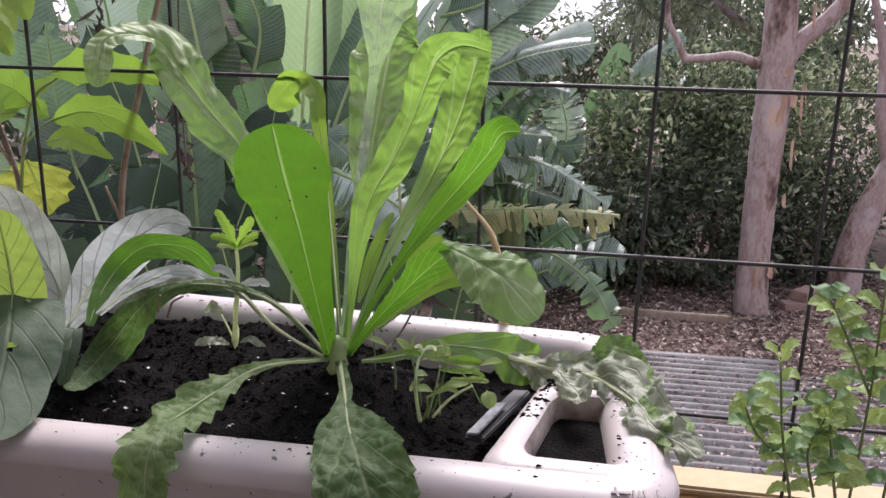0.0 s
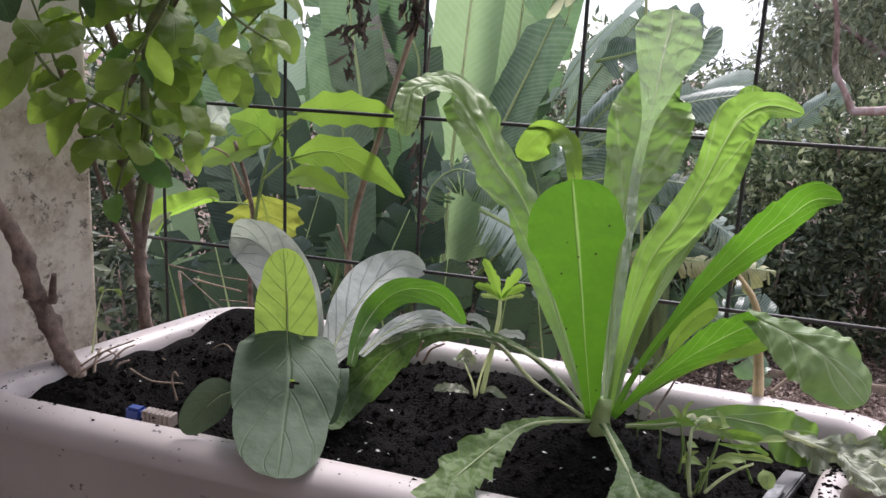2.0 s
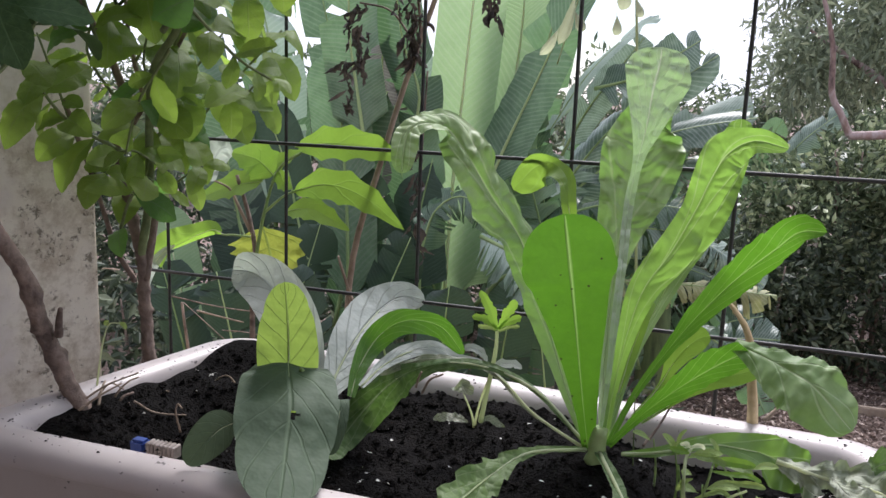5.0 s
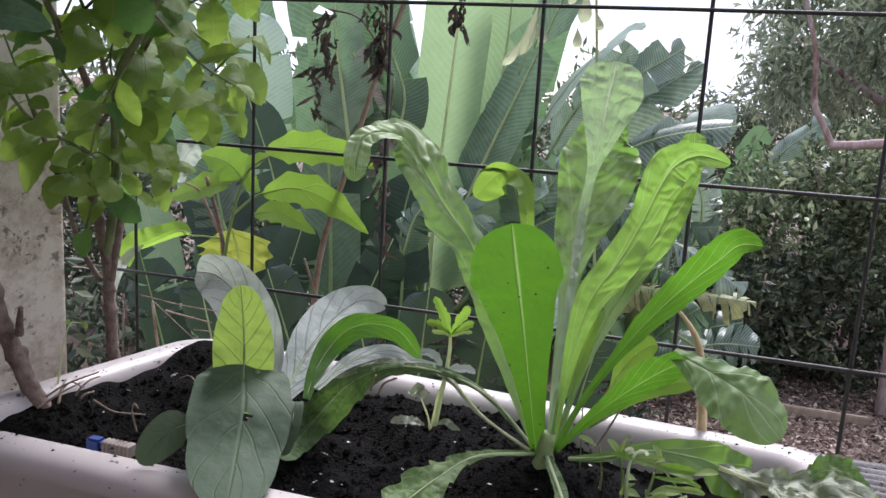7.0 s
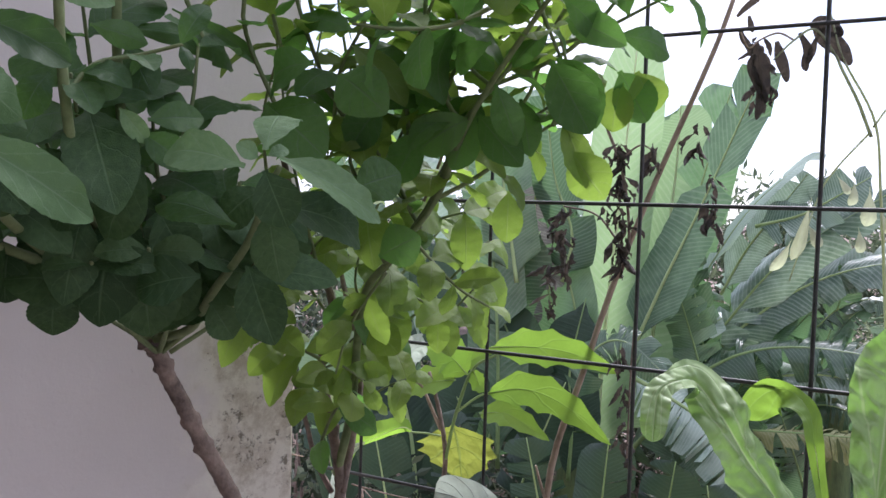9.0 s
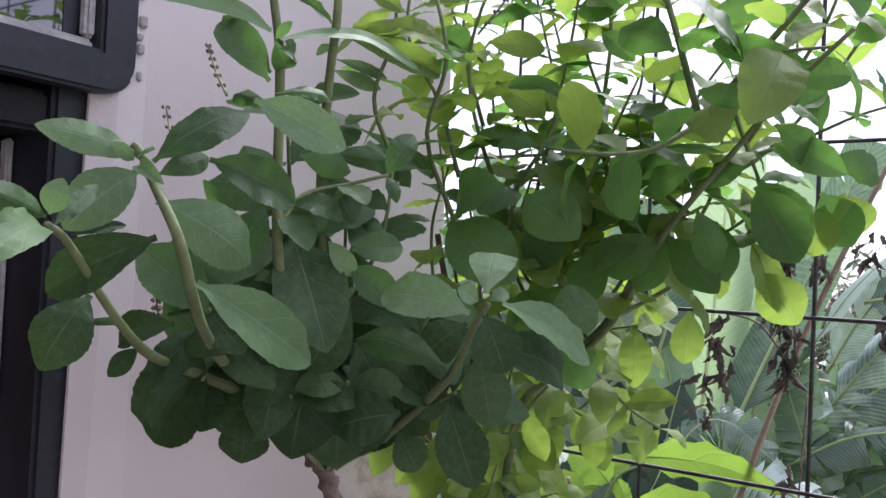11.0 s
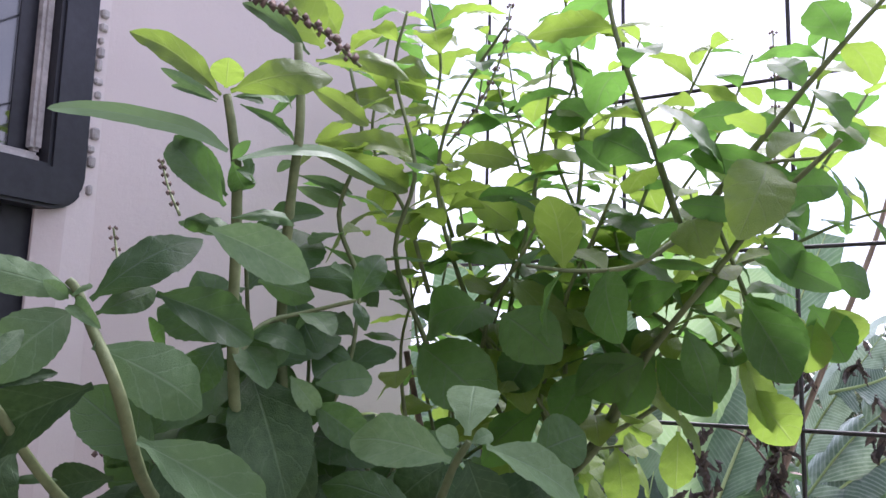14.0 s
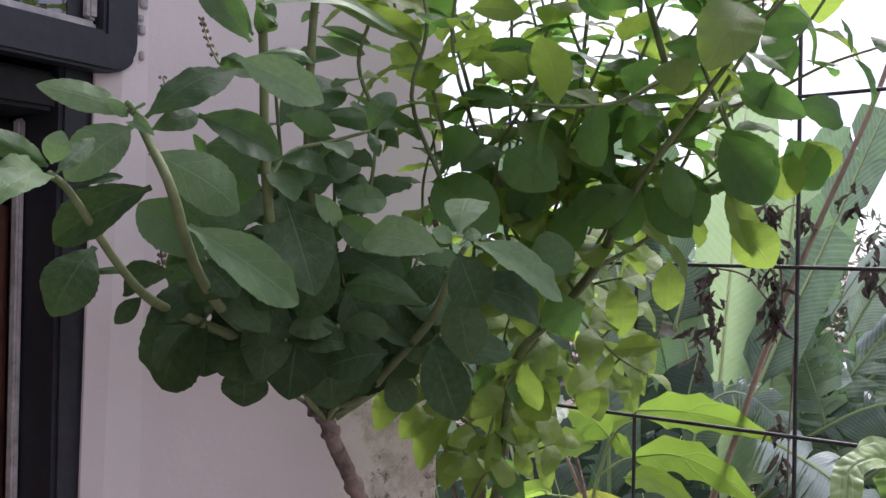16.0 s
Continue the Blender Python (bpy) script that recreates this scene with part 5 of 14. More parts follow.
leaf_sheet(broad_plant, [(-0.327, -0.282, 1.320), (-0.339, -0.292, 1.314), (-0.353, -0.310, 1.294)], [(4.8, 4.0), (14.4, 15.2), (0.0, 0.0)], (0.45, -0.60, 0.70), COMFREY, fold=0.1, midrib=0.0006, seed=31)
leaf_sheet(broad_plant, [(-0.289, -0.200, 1.303), (-0.276, -0.220, 1.323), (-0.270, -0.235, 1.314), (-0.269, -0.245, 1.299), (-0.271, -0.250, 1.291)], [(2.7, 2.7), (6.1, 5.2), (6.8, 5.9), (5.0, 4.2), (0.0, 0.0)], (0.46, -0.81, 0.37), COMFREY, fold=0.2, midrib=0.0006, seed=32)
leaf_sheet(seedling, [(-0.168, -0.166, 1.378), (-0.173, -0.166, 1.391), (-0.178, -0.166, 1.401), (-0.183, -0.166, 1.409)], [(0.9, 0.9), (3.9, 3.9), (3.9, 3.5), (0.0, 0.0)], (0.31, -0.92, 0.44), EGGPLANT, fold=0.15, teeth=0.5, tooth=4, midrib=0, nv=14, nu=6, seed=40)
leaf_sheet(seedling, [(-0.168, -0.166, 1.378), (-0.162, -0.166, 1.390), (-0.157, -0.166, 1.398), (-0.155, -0.166, 1.405)], [(0.9, 0.9), (3.5, 3.1), (4.3, 3.9), (0.0, 0.0)], (0.29, -0.93, 0.44), EGGPLANT, fold=0.15, teeth=0.5, tooth=4, midrib=0, nv=14, nu=6, seed=41)
leaf_sheet(seedling, [(-0.168, -0.166, 1.380), (-0.175, -0.166, 1.385), (-0.182, -0.166, 1.387), (-0.189, -0.166, 1.387)], [(0.9, 0.9), (3.1, 3.1), (3.1, 3.1), (0.0, 0.0)], (0.31, -0.92, 0.45), EGGPLANT, fold=0.15, teeth=0.5, tooth=4, midrib=0, nv=14, nu=6, seed=42)
leaf_sheet(seedling, [(-0.167, -0.166, 1.380), (-0.160, -0.166, 1.386), (-0.154, -0.166, 1.389), (-0.149, -0.166, 1.392)], [(0.9, 0.9), (3.1, 3.1), (3.1, 3.1), (0.0, 0.0)], (0.28, -0.93, 0.45), EGGPLANT, fold=0.15, teeth=0.5, tooth=4, midrib=0, nv=14, nu=6, seed=43)
leaf_sheet(seedling, [(-0.168, -0.166, 1.378), (-0.174, -0.166, 1.380), (-0.180, -0.166, 1.380), (-0.184, -0.166, 1.380)], [(0.9, 0.9), (1.8, 1.8), (1.8, 1.8), (0.0, 0.0)], (0.31, -0.91, 0.46), MINT, fold=0.15, teeth=0.5, tooth=4, midrib=0, nv=14, nu=6, seed=44)
leaf_sheet(seedling, [(-0.167, -0.166, 1.378), (-0.158, -0.166, 1.382), (-0.153, -0.166, 1.383), (-0.150, -0.166, 1.384)], [(0.9, 0.9), (1.3, 1.3), (1.7, 1.3), (0.0, 0.0)], (0.28, -0.92, 0.46), MINT, fold=0.15, teeth=0.5, tooth=4, midrib=0, nv=14, nu=6, seed=45)
leaf_sheet(seedling, [(-0.181, -0.140, 1.337), (-0.172, -0.140, 1.342), (-0.160, -0.140, 1.344), (-0.152, -0.140, 1.341)], [(0.9, 0.9), (3.7, 3.7), (3.7, 3.7), (0.0, 0.0)], (0.28, -0.91, 0.91), COMFREY_PALE, fold=0.15, teeth=0.45, tooth=4, midrib=0, nv=14, nu=6, seed=54)
leaf_sheet(seedling, [(-0.182, -0.140, 1.343), (-0.187, -0.140, 1.350), (-0.196, -0.140, 1.353), (-0.202, -0.140, 1.351)], [(0.9, 0.9), (3.2, 3.7), (3.7, 3.7), (0.0, 0.0)], (0.31, -0.90, 0.89), COMFREY_PALE, fold=0.15, teeth=0.45, tooth=4, midrib=0, nv=14, nu=6, seed=55)
put('stem', tube('stem', [(-0.185, -0.140, 1.290), (-0.177, -0.150, 1.326), (-0.170, -0.160, 1.359), (-0.168, -0.166, 1.379)], [0.0022, 0.0018, 0.0013], STALK_PALE, 8, 20, 0.12, 33), seedling, '')
put('stem', tube('stem', [(-0.024, -0.170, 1.259), (-0.023, -0.175, 1.287), (-0.027, -0.180, 1.313)], [0.001, 0.0008, 0.0006], STALK, 8, 15, 0.12, 46), weed, '')
put('stem', tube('stem', [(-0.019, -0.170, 1.241), (-0.019, -0.175, 1.271), (-0.023, -0.180, 1.299)], [0.001, 0.0008, 0.0006], STALK, 8, 15, 0.12, 47), weed, '')
put('stem', tube('stem', [(-0.013, -0.170, 1.251), (-0.004, -0.175, 1.279), (0.001, -0.180, 1.306)], [0.001, 0.0008, 0.0006], STALK, 8, 15, 0.12, 48), weed, '')
put('stem', tube('stem', [(-0.008, -0.170, 1.232), (-0.004, -0.175, 1.261), (-0.005, -0.180, 1.287)], [0.001, 0.0008, 0.0006], STALK, 8, 15, 0.12, 49), weed, '')
put('stem', tube('stem', [(0.027, -0.170, 1.269), (0.018, -0.175, 1.289), (0.005, -0.180, 1.306)], [0.001, 0.0008, 0.0006], STALK, 8, 15, 0.12, 50), weed, '')
put('stem', tube('stem', [(-0.040, -0.170, 1.263), (-0.039, -0.175, 1.290), (-0.042, -0.180, 1.316)], [0.001, 0.0008, 0.0006], STALK, 8, 15, 0.12, 51), weed, '')
leaf_part(weed, [(-0.023, -0.180, 1.304), (-0.029, -0.185, 1.317), (-0.036, -0.190, 1.325)], 0.008, (0, -0.6, 1), oval, MINT, nv=10, nu=4, fold=0.2, midrib=0.0, rib_mat=STALK_PALE, label='', seed=52)
leaf_part(weed, [(-0.020, -0.180, 1.304), (-0.007, -0.185, 1.313), (0.007, -0.190, 1.317)], 0.008, (0, -0.6, 1), oval, MINT, nv=10, nu=4, fold=0.2, midrib=0.0, rib_mat=STALK_PALE, label='', seed=53)
leaf_part(weed, [(0.001, -0.180, 1.306), (0.015, -0.185, 1.308), (0.028, -0.190, 1.306)], 0.009, (0, -0.6, 1), oval, MINT, nv=10, nu=4, fold=0.2, midrib=0.0, rib_mat=STALK_PALE, label='', seed=54)
leaf_part(weed, [(-0.005, -0.180, 1.283), (0.008, -0.185, 1.291), (0.020, -0.190, 1.294)], 0.010, (0, -0.6, 1), oval, MINT, nv=10, nu=4, fold=0.2, midrib=0.0, rib_mat=STALK_PALE, label='', seed=55)
leaf_part(weed, [(-0.007, -0.180, 1.280), (-0.014, -0.185, 1.285), (-0.020, -0.190, 1.285)], 0.008, (0, -0.6, 1), oval, MINT, nv=10, nu=4, fold=0.2, midrib=0.0, rib_mat=STALK_PALE, label='', seed=56)
leaf_part(weed, [(0.005, -0.180, 1.306), (0.001, -0.185, 1.319), (-0.004, -0.190, 1.327)], 0.007, (0, -0.6, 1), oval, MINT, nv=10, nu=4, fold=0.2, midrib=0.0, rib_mat=STALK_PALE, label='', seed=57)
leaf_part(weed, [(0.032, -0.180, 1.286), (0.034, -0.185, 1.283), (0.037, -0.190, 1.275)], 0.012, (0, -0.6, 1), oval, MINT, nv=10, nu=4, fold=0.2, midrib=0.0, rib_mat=STALK_PALE, label='', seed=58)
leaf_part(weed, [(-0.012, -0.180, 1.293), (-0.016, -0.185, 1.297), (-0.020, -0.190, 1.297)], 0.007, (0, -0.6, 1), oval, MINT, nv=10, nu=4, fold=0.2, midrib=0.0, rib_mat=STALK_PALE, label='', seed=59)
leaf_part(weed, [(-0.042, -0.180, 1.313), (-0.050, -0.185, 1.320), (-0.057, -0.190, 1.323)], 0.006, (0, -0.6, 1), oval, MINT, nv=10, nu=4, fold=0.2, midrib=0.0, rib_mat=STALK_PALE, label='', seed=60)
leaf_part(weed, [(0.025, -0.180, 1.304), (0.034, -0.185, 1.311), (0.044, -0.190, 1.314)], 0.007, (0, -0.6, 1), oval, MINT, nv=10, nu=4, fold=0.2, midrib=0.0, rib_mat=STALK_PALE, label='', seed=61)
leaf_part(weed, [(-0.027, -0.180, 1.310), (-0.023, -0.185, 1.323), (-0.019, -0.190, 1.331)], 0.006, (0, -0.6, 1), oval, MINT, nv=10, nu=4, fold=0.2, midrib=0.0, rib_mat=STALK_PALE, label='', seed=62)
put('stem', tube('stem', [(-0.515, 0.110, 0.580), (-0.542, 0.100, 1.072), (-0.545, 0.090, 1.267), (-0.537, 0.085, 1.354), (-0.547, 0.085, 1.408), (-0.559, 0.080, 1.453)], [0.0045, 0.0033, 0.0022], TWIG, 8, 30, 0.12, 63), eggplant, '')
put('branch', tube('branch', [(-0.538, 0.085, 1.347), (-0.522, 0.080, 1.411), (-0.500, 0.075, 1.464), (-0.467, 0.070, 1.486)], [0.0022, 0.0018, 0.0013], STALK, 8, 20, 0.12, 64), eggplant, '')
put('branch', tube('branch', [(-0.522, 0.080, 1.411), (-0.491, 0.075, 1.435), (-0.471, 0.070, 1.441)], [0.0016, 0.0013, 0.001], STALK, 8, 15, 0.12, 65), eggplant, '')
leaf_part(eggplant, [(-0.476, 0.070, 1.492), (-0.425, 0.060, 1.499), (-0.378, 0.055, 1.498), (-0.325, 0.050, 1.484)], 0.044, (0, -1, 0.3), lobed, EGGPLANT, wave=0.05, waves=2, fold=0.12, nv=60, nu=10, midrib=0.001, rib_mat=STALK, label='', seed=67)
leaf_part(eggplant, [(-0.480, 0.070, 1.440), (-0.429, 0.060, 1.453), (-0.379, 0.050, 1.443), (-0.329, 0.040, 1.414)], 0.043, (0, -1, 0.3), lobed, EGGPLANT, wave=0.05, waves=2, fold=0.12, nv=60, nu=10, midrib=0.001, rib_mat=STALK, label='', seed=68)
leaf_part(eggplant, [(-0.488, 0.070, 1.417), (-0.448, 0.060, 1.423), (-0.397, 0.050, 1.405)], 0.035, (0, -0.8, 0.7), lobed, EGGPLANT, wave=0.05, waves=2, fold=0.12, nv=60, nu=10, midrib=0.001, rib_mat=STALK, label='', seed=69)
leaf_part(eggplant, [(-0.536, 0.100, 1.390), (-0.532, 0.110, 1.357), (-0.530, 0.115, 1.321)], 0.112, (0, -1, 0.2), lobed, EGGPLANT_OLD, wave=0.05, waves=2, fold=0.12, nv=60, nu=10, midrib=0.001, rib_mat=STALK, label='', seed=70)
leaf_part(eggplant, [(-0.524, 0.080, 1.448), (-0.565, 0.080, 1.440), (-0.619, 0.080, 1.419)], 0.046, (0.1, -0.8, 0.7), lobed, EGGPLANT, wave=0.05, waves=2, fold=0.12, nv=60, nu=10, midrib=0.001, rib_mat=STALK, label='', seed=71)
leaf_part(eggplant, [(-0.509, 0.080, 1.456), (-0.535, 0.085, 1.473), (-0.573, 0.090, 1.479)], 0.052, (0, -0.9, 0.4), lobed, EGGPLANT, wave=0.05, waves=2, fold=0.12, nv=60, nu=10, midrib=0.001, rib_mat=STALK, label='', seed=72)
leaf_part(eggplant, [(-0.500, 0.075, 1.464), (-0.489, 0.070, 1.449), (-0.474, 0.060, 1.445)], 0.022, (0, -1, 0.4), lobed, EGGPLANT, wave=0.05, waves=2, fold=0.12, nv=60, nu=10, midrib=0.001, rib_mat=STALK, label='', seed=74)
leaf_part(eggplant, [(-0.544, 0.090, 1.445), (-0.513, 0.100, 1.470), (-0.481, 0.100, 1.486)], 0.030, (0, -0.8, 0.6), lobed, EGGPLANT, wave=0.05, waves=2, fold=0.12, nv=60, nu=10, midrib=0.001, rib_mat=STALK, label='', seed=75)
leaf_sheet(eggplant, [(-0.579, 0.060, 1.446), (-0.578, 0.055, 1.463), (-0.562, 0.050, 1.484), (-0.547, 0.050, 1.490)], [(3.9, 3.9), (12.9, 12.9), (14.0, 14.0), (0.0, 0.0)], (0.55, -0.83, 0.08), COMFREY_PALE, fold=-0.4, wave=0.3, crinkle=0.8, label='pale crumpled underside of a young leaf', nv=30, nu=8, seed=749)
put('branch', tube('branch', [(-0.544, 0.085, 1.386), (-0.559, 0.080, 1.420), (-0.566, 0.075, 1.437), (-0.582, 0.065, 1.447)], [0.0022, 0.0016, 0.001], TWIG_DRY, 8, 24, 0.12, 750), eggplant)
put('stem', tube('stem', [(-0.411, 0.090, 0.662), (-0.412, 0.080, 1.089), (-0.405, 0.070, 1.343), (-0.366, 0.060, 1.481), (-0.332, 0.060, 1.590), (-0.294, 0.055, 1.688), (-0.249, 0.050, 1.795), (-0.227, 0.050, 1.862)], [0.0042, 0.0031, 0.002], TWIG_DRY, 8, 40, 0.12, 76), dead_plant, '')
put('stub', tube('stub', [(-0.398, 0.070, 1.313), (-0.411, 0.065, 1.353), (-0.415, 0.060, 1.373)], [0.002, 0.0016, 0.0012], TWIG_DRY, 8, 15, 0.12, 77), dead_plant, '')
put('twig', tube('twig', [(-0.349, 0.050, 1.730), (-0.330, 0.050, 1.681), (-0.323, 0.055, 1.619), (-0.332, 0.060, 1.578)], [0.0016, 0.0015, 0.0014], TWIG, 8, 20, 0.12, 78), dead_plant, '')
put('twig', tube('twig', [(-0.331, 0.050, 1.698), (-0.314, 0.050, 1.710), (-0.300, 0.050, 1.704)], [0.001, 0.0009, 0.0008], TWIG, 8, 15, 0.12, 79), dead_plant, '')
put('twig', tube('twig', [(-0.394, 0.060, 1.649), (-0.359, 0.060, 1.641), (-0.334, 0.060, 1.613)], [0.001, 0.0011, 0.0012], TWIG, 8, 15, 0.12, 80), dead_plant, '')
put('twig', tube('twig', [(-0.308, 0.040, 1.580), (-0.313, 0.045, 1.488), (-0.315, 0.050, 1.393)], [0.001, 0.0009, 0.0008], TWIG, 8, 15, 0.12, 81), dead_plant, '')
leaf_part(dead_plant, [(-0.338, 0.050, 1.616), (-0.339, 0.039, 1.604), (-0.346, 0.049, 1.592)], 0.008, (0.3, -0.6, 0.4), lance, DRY_LEAF, wave=0.6, crinkle=0.8, curl=0.5, nv=10, nu=4, midrib=0.0, rib_mat=STALK_PALE, label='', seed=82)
leaf_part(dead_plant, [(-0.348, 0.050, 1.701), (-0.343, 0.052, 1.693), (-0.344, 0.040, 1.684)], 0.004, (-0.44, -0.6, 0.42), lance, DRY_LEAF, wave=0.6, crinkle=0.8, curl=0.5, nv=10, nu=4, midrib=0.0, rib_mat=STALK_PALE, label='', seed=83)
leaf_part(dead_plant, [(-0.331, 0.050, 1.616), (-0.331, 0.038, 1.610), (-0.337, 0.057, 1.603)], 0.004, (-0.57, -0.6, 0.48), lance, DRY_LEAF, wave=0.6, crinkle=0.8, curl=0.5, nv=10, nu=4, midrib=0.0, rib_mat=STALK_PALE, label='', seed=84)
leaf_part(dead_plant, [(-0.333, 0.050, 1.606), (-0.330, 0.054, 1.599), (-0.320, 0.044, 1.593)], 0.008, (0.38, -0.6, 0.47), lance, DRY_LEAF, wave=0.6, crinkle=0.8, curl=0.5, nv=10, nu=4, midrib=0.0, rib_mat=STALK_PALE, label='', seed=85)
leaf_part(dead_plant, [(-0.331, 0.050, 1.670), (-0.330, 0.045, 1.664), (-0.335, 0.052, 1.658)], 0.003, (0.36, -0.6, -0.16), lance, DRY_LEAF, wave=0.6, crinkle=0.8, curl=0.5, nv=10, nu=4, midrib=0.0, rib_mat=STALK_PALE, label='', seed=86)
leaf_part(dead_plant, [(-0.333, 0.050, 1.677), (-0.335, 0.050, 1.666), (-0.340, 0.054, 1.655)], 0.004, (0.95, -0.6, -0.48), lance, DRY_LEAF, wave=0.6, crinkle=0.8, curl=0.5, nv=10, nu=4, midrib=0.0, rib_mat=STALK_PALE, label='', seed=87)
leaf_part(dead_plant, [(-0.336, 0.050, 1.713), (-0.343, 0.038, 1.701), (-0.348, 0.041, 1.691)], 0.004, (0.91, -0.6, -0.3), lance, DRY_LEAF, wave=0.6, crinkle=0.8, curl=0.5, nv=10, nu=4, midrib=0.0, rib_mat=STALK_PALE, label='', seed=88)
leaf_part(dead_plant, [(-0.326, 0.050, 1.621), (-0.322, 0.047, 1.610), (-0.318, 0.050, 1.599)], 0.007, (-0.78, -0.6, 0.25), lance, DRY_LEAF, wave=0.6, crinkle=0.8, curl=0.5, nv=10, nu=4, midrib=0.0, rib_mat=STALK_PALE, label='', seed=89)
leaf_part(dead_plant, [(-0.333, 0.050, 1.711), (-0.338, 0.053, 1.700), (-0.350, 0.058, 1.688)], 0.005, (0.85, -0.6, 0.05), lance, DRY_LEAF, wave=0.6, crinkle=0.8, curl=0.5, nv=10, nu=4, midrib=0.0, rib_mat=STALK_PALE, label='', seed=90)
leaf_part(dead_plant, [(-0.332, 0.050, 1.676), (-0.327, 0.042, 1.669), (-0.331, 0.054, 1.662)], 0.008, (-0.68, -0.6, -0.45), lance, DRY_LEAF, wave=0.6, crinkle=0.8, curl=0.5, nv=10, nu=4, midrib=0.0, rib_mat=STALK_PALE, label='', seed=91)
leaf_part(dead_plant, [(-0.327, 0.050, 1.665), (-0.332, 0.049, 1.658), (-0.327, 0.048, 1.651)], 0.004, (0.83, -0.6, -0.47), lance, DRY_LEAF, wave=0.6, crinkle=0.8, curl=0.5, nv=10, nu=4, midrib=0.0, rib_mat=STALK_PALE, label='', seed=92)
leaf_part(dead_plant, [(-0.339, 0.050, 1.654), (-0.333, 0.061, 1.643), (-0.329, 0.053, 1.632)], 0.007, (-0.79, -0.6, -0.07), lance, DRY_LEAF, wave=0.6, crinkle=0.8, curl=0.5, nv=10, nu=4, midrib=0.0, rib_mat=STALK_PALE, label='', seed=93)
leaf_part(dead_plant, [(-0.328, 0.050, 1.679), (-0.318, 0.061, 1.671), (-0.314, 0.049, 1.663)], 0.006, (0.46, -0.6, -0.02), lance, DRY_LEAF, wave=0.6, crinkle=0.8, curl=0.5, nv=10, nu=4, midrib=0.0, rib_mat=STALK_PALE, label='', seed=94)
leaf_part(dead_plant, [(-0.335, 0.050, 1.679), (-0.333, 0.062, 1.672), (-0.332, 0.059, 1.664)], 0.006, (-0.0, -0.6, -0.16), lance, DRY_LEAF, wave=0.6, crinkle=0.8, curl=0.5, nv=10, nu=4, midrib=0.0, rib_mat=STALK_PALE, label='', seed=95)
leaf_part(dead_plant, [(-0.328, 0.050, 1.618), (-0.331, 0.057, 1.607), (-0.324, 0.054, 1.596)], 0.007, (0.52, -0.6, -0.14), lance, DRY_LEAF, wave=0.6, crinkle=0.8, curl=0.5, nv=10, nu=4, midrib=0.0, rib_mat=STALK_PALE, label='', seed=96)
leaf_part(dead_plant, [(-0.325, 0.050, 1.628), (-0.332, 0.055, 1.620), (-0.337, 0.046, 1.613)], 0.008, (0.3, -0.6, 0.08), lance, DRY_LEAF, wave=0.6, crinkle=0.8, curl=0.5, nv=10, nu=4, midrib=0.0, rib_mat=STALK_PALE, label='', seed=97)
leaf_part(dead_plant, [(-0.328, 0.050, 1.684), (-0.335, 0.054, 1.675), (-0.328, 0.056, 1.665)], 0.005, (0.29, -0.6, 0.24), lance, DRY_LEAF, wave=0.6, crinkle=0.8, curl=0.5, nv=10, nu=4, midrib=0.0, rib_mat=STALK_PALE, label='', seed=98)
leaf_part(dead_plant, [(-0.329, 0.050, 1.612), (-0.331, 0.055, 1.604), (-0.322, 0.060, 1.597)], 0.008, (0.04, -0.6, 0.03), lance, DRY_LEAF, wave=0.6, crinkle=0.8, curl=0.5, nv=10, nu=4, midrib=0.0, rib_mat=STALK_PALE, label='', seed=99)
leaf_part(dead_plant, [(-0.325, 0.050, 1.598), (-0.322, 0.056, 1.590), (-0.309, 0.043, 1.583)], 0.007, (0.16, -0.6, 0.17), lance, DRY_LEAF, wave=0.6, crinkle=0.8, curl=0.5, nv=10, nu=4, midrib=0.0, rib_mat=STALK_PALE, label='', seed=100)
leaf_part(dead_plant, [(-0.342, 0.050, 1.663), (-0.347, 0.055, 1.654), (-0.336, 0.041, 1.644)], 0.004, (-0.12, -0.6, 0.15), lance, DRY_LEAF, wave=0.6, crinkle=0.8, curl=0.5, nv=10, nu=4, midrib=0.0, rib_mat=STALK_PALE, label='', seed=101)
leaf_part(dead_plant, [(-0.331, 0.050, 1.637), (-0.324, 0.039, 1.631), (-0.316, 0.043, 1.626)], 0.005, (-0.64, -0.6, -0.31), lance, DRY_LEAF, wave=0.6, crinkle=0.8, curl=0.5, nv=10, nu=4, midrib=0.0, rib_mat=STALK_PALE, label='', seed=102)
leaf_part(dead_plant, [(-0.335, 0.050, 1.711), (-0.337, 0.052, 1.703), (-0.341, 0.045, 1.694)], 0.008, (-1.0, -0.6, -0.09), lance, DRY_LEAF, wave=0.6, crinkle=0.8, curl=0.5, nv=10, nu=4, midrib=0.0, rib_mat=STALK_PALE, label='', seed=103)
leaf_part(dead_plant, [(-0.337, 0.050, 1.701), (-0.333, 0.053, 1.691), (-0.325, 0.042, 1.679)], 0.006, (-0.32, -0.6, 0.08), lance, DRY_LEAF, wave=0.6, crinkle=0.8, curl=0.5, nv=10, nu=4, midrib=0.0, rib_mat=STALK_PALE, label='', seed=104)
leaf_part(dead_plant, [(-0.329, 0.050, 1.596), (-0.333, 0.053, 1.584), (-0.341, 0.047, 1.573)], 0.004, (0.19, -0.6, 0.06), lance, DRY_LEAF, wave=0.6, crinkle=0.8, curl=0.5, nv=10, nu=4, midrib=0.0, rib_mat=STALK_PALE, label='', seed=105)
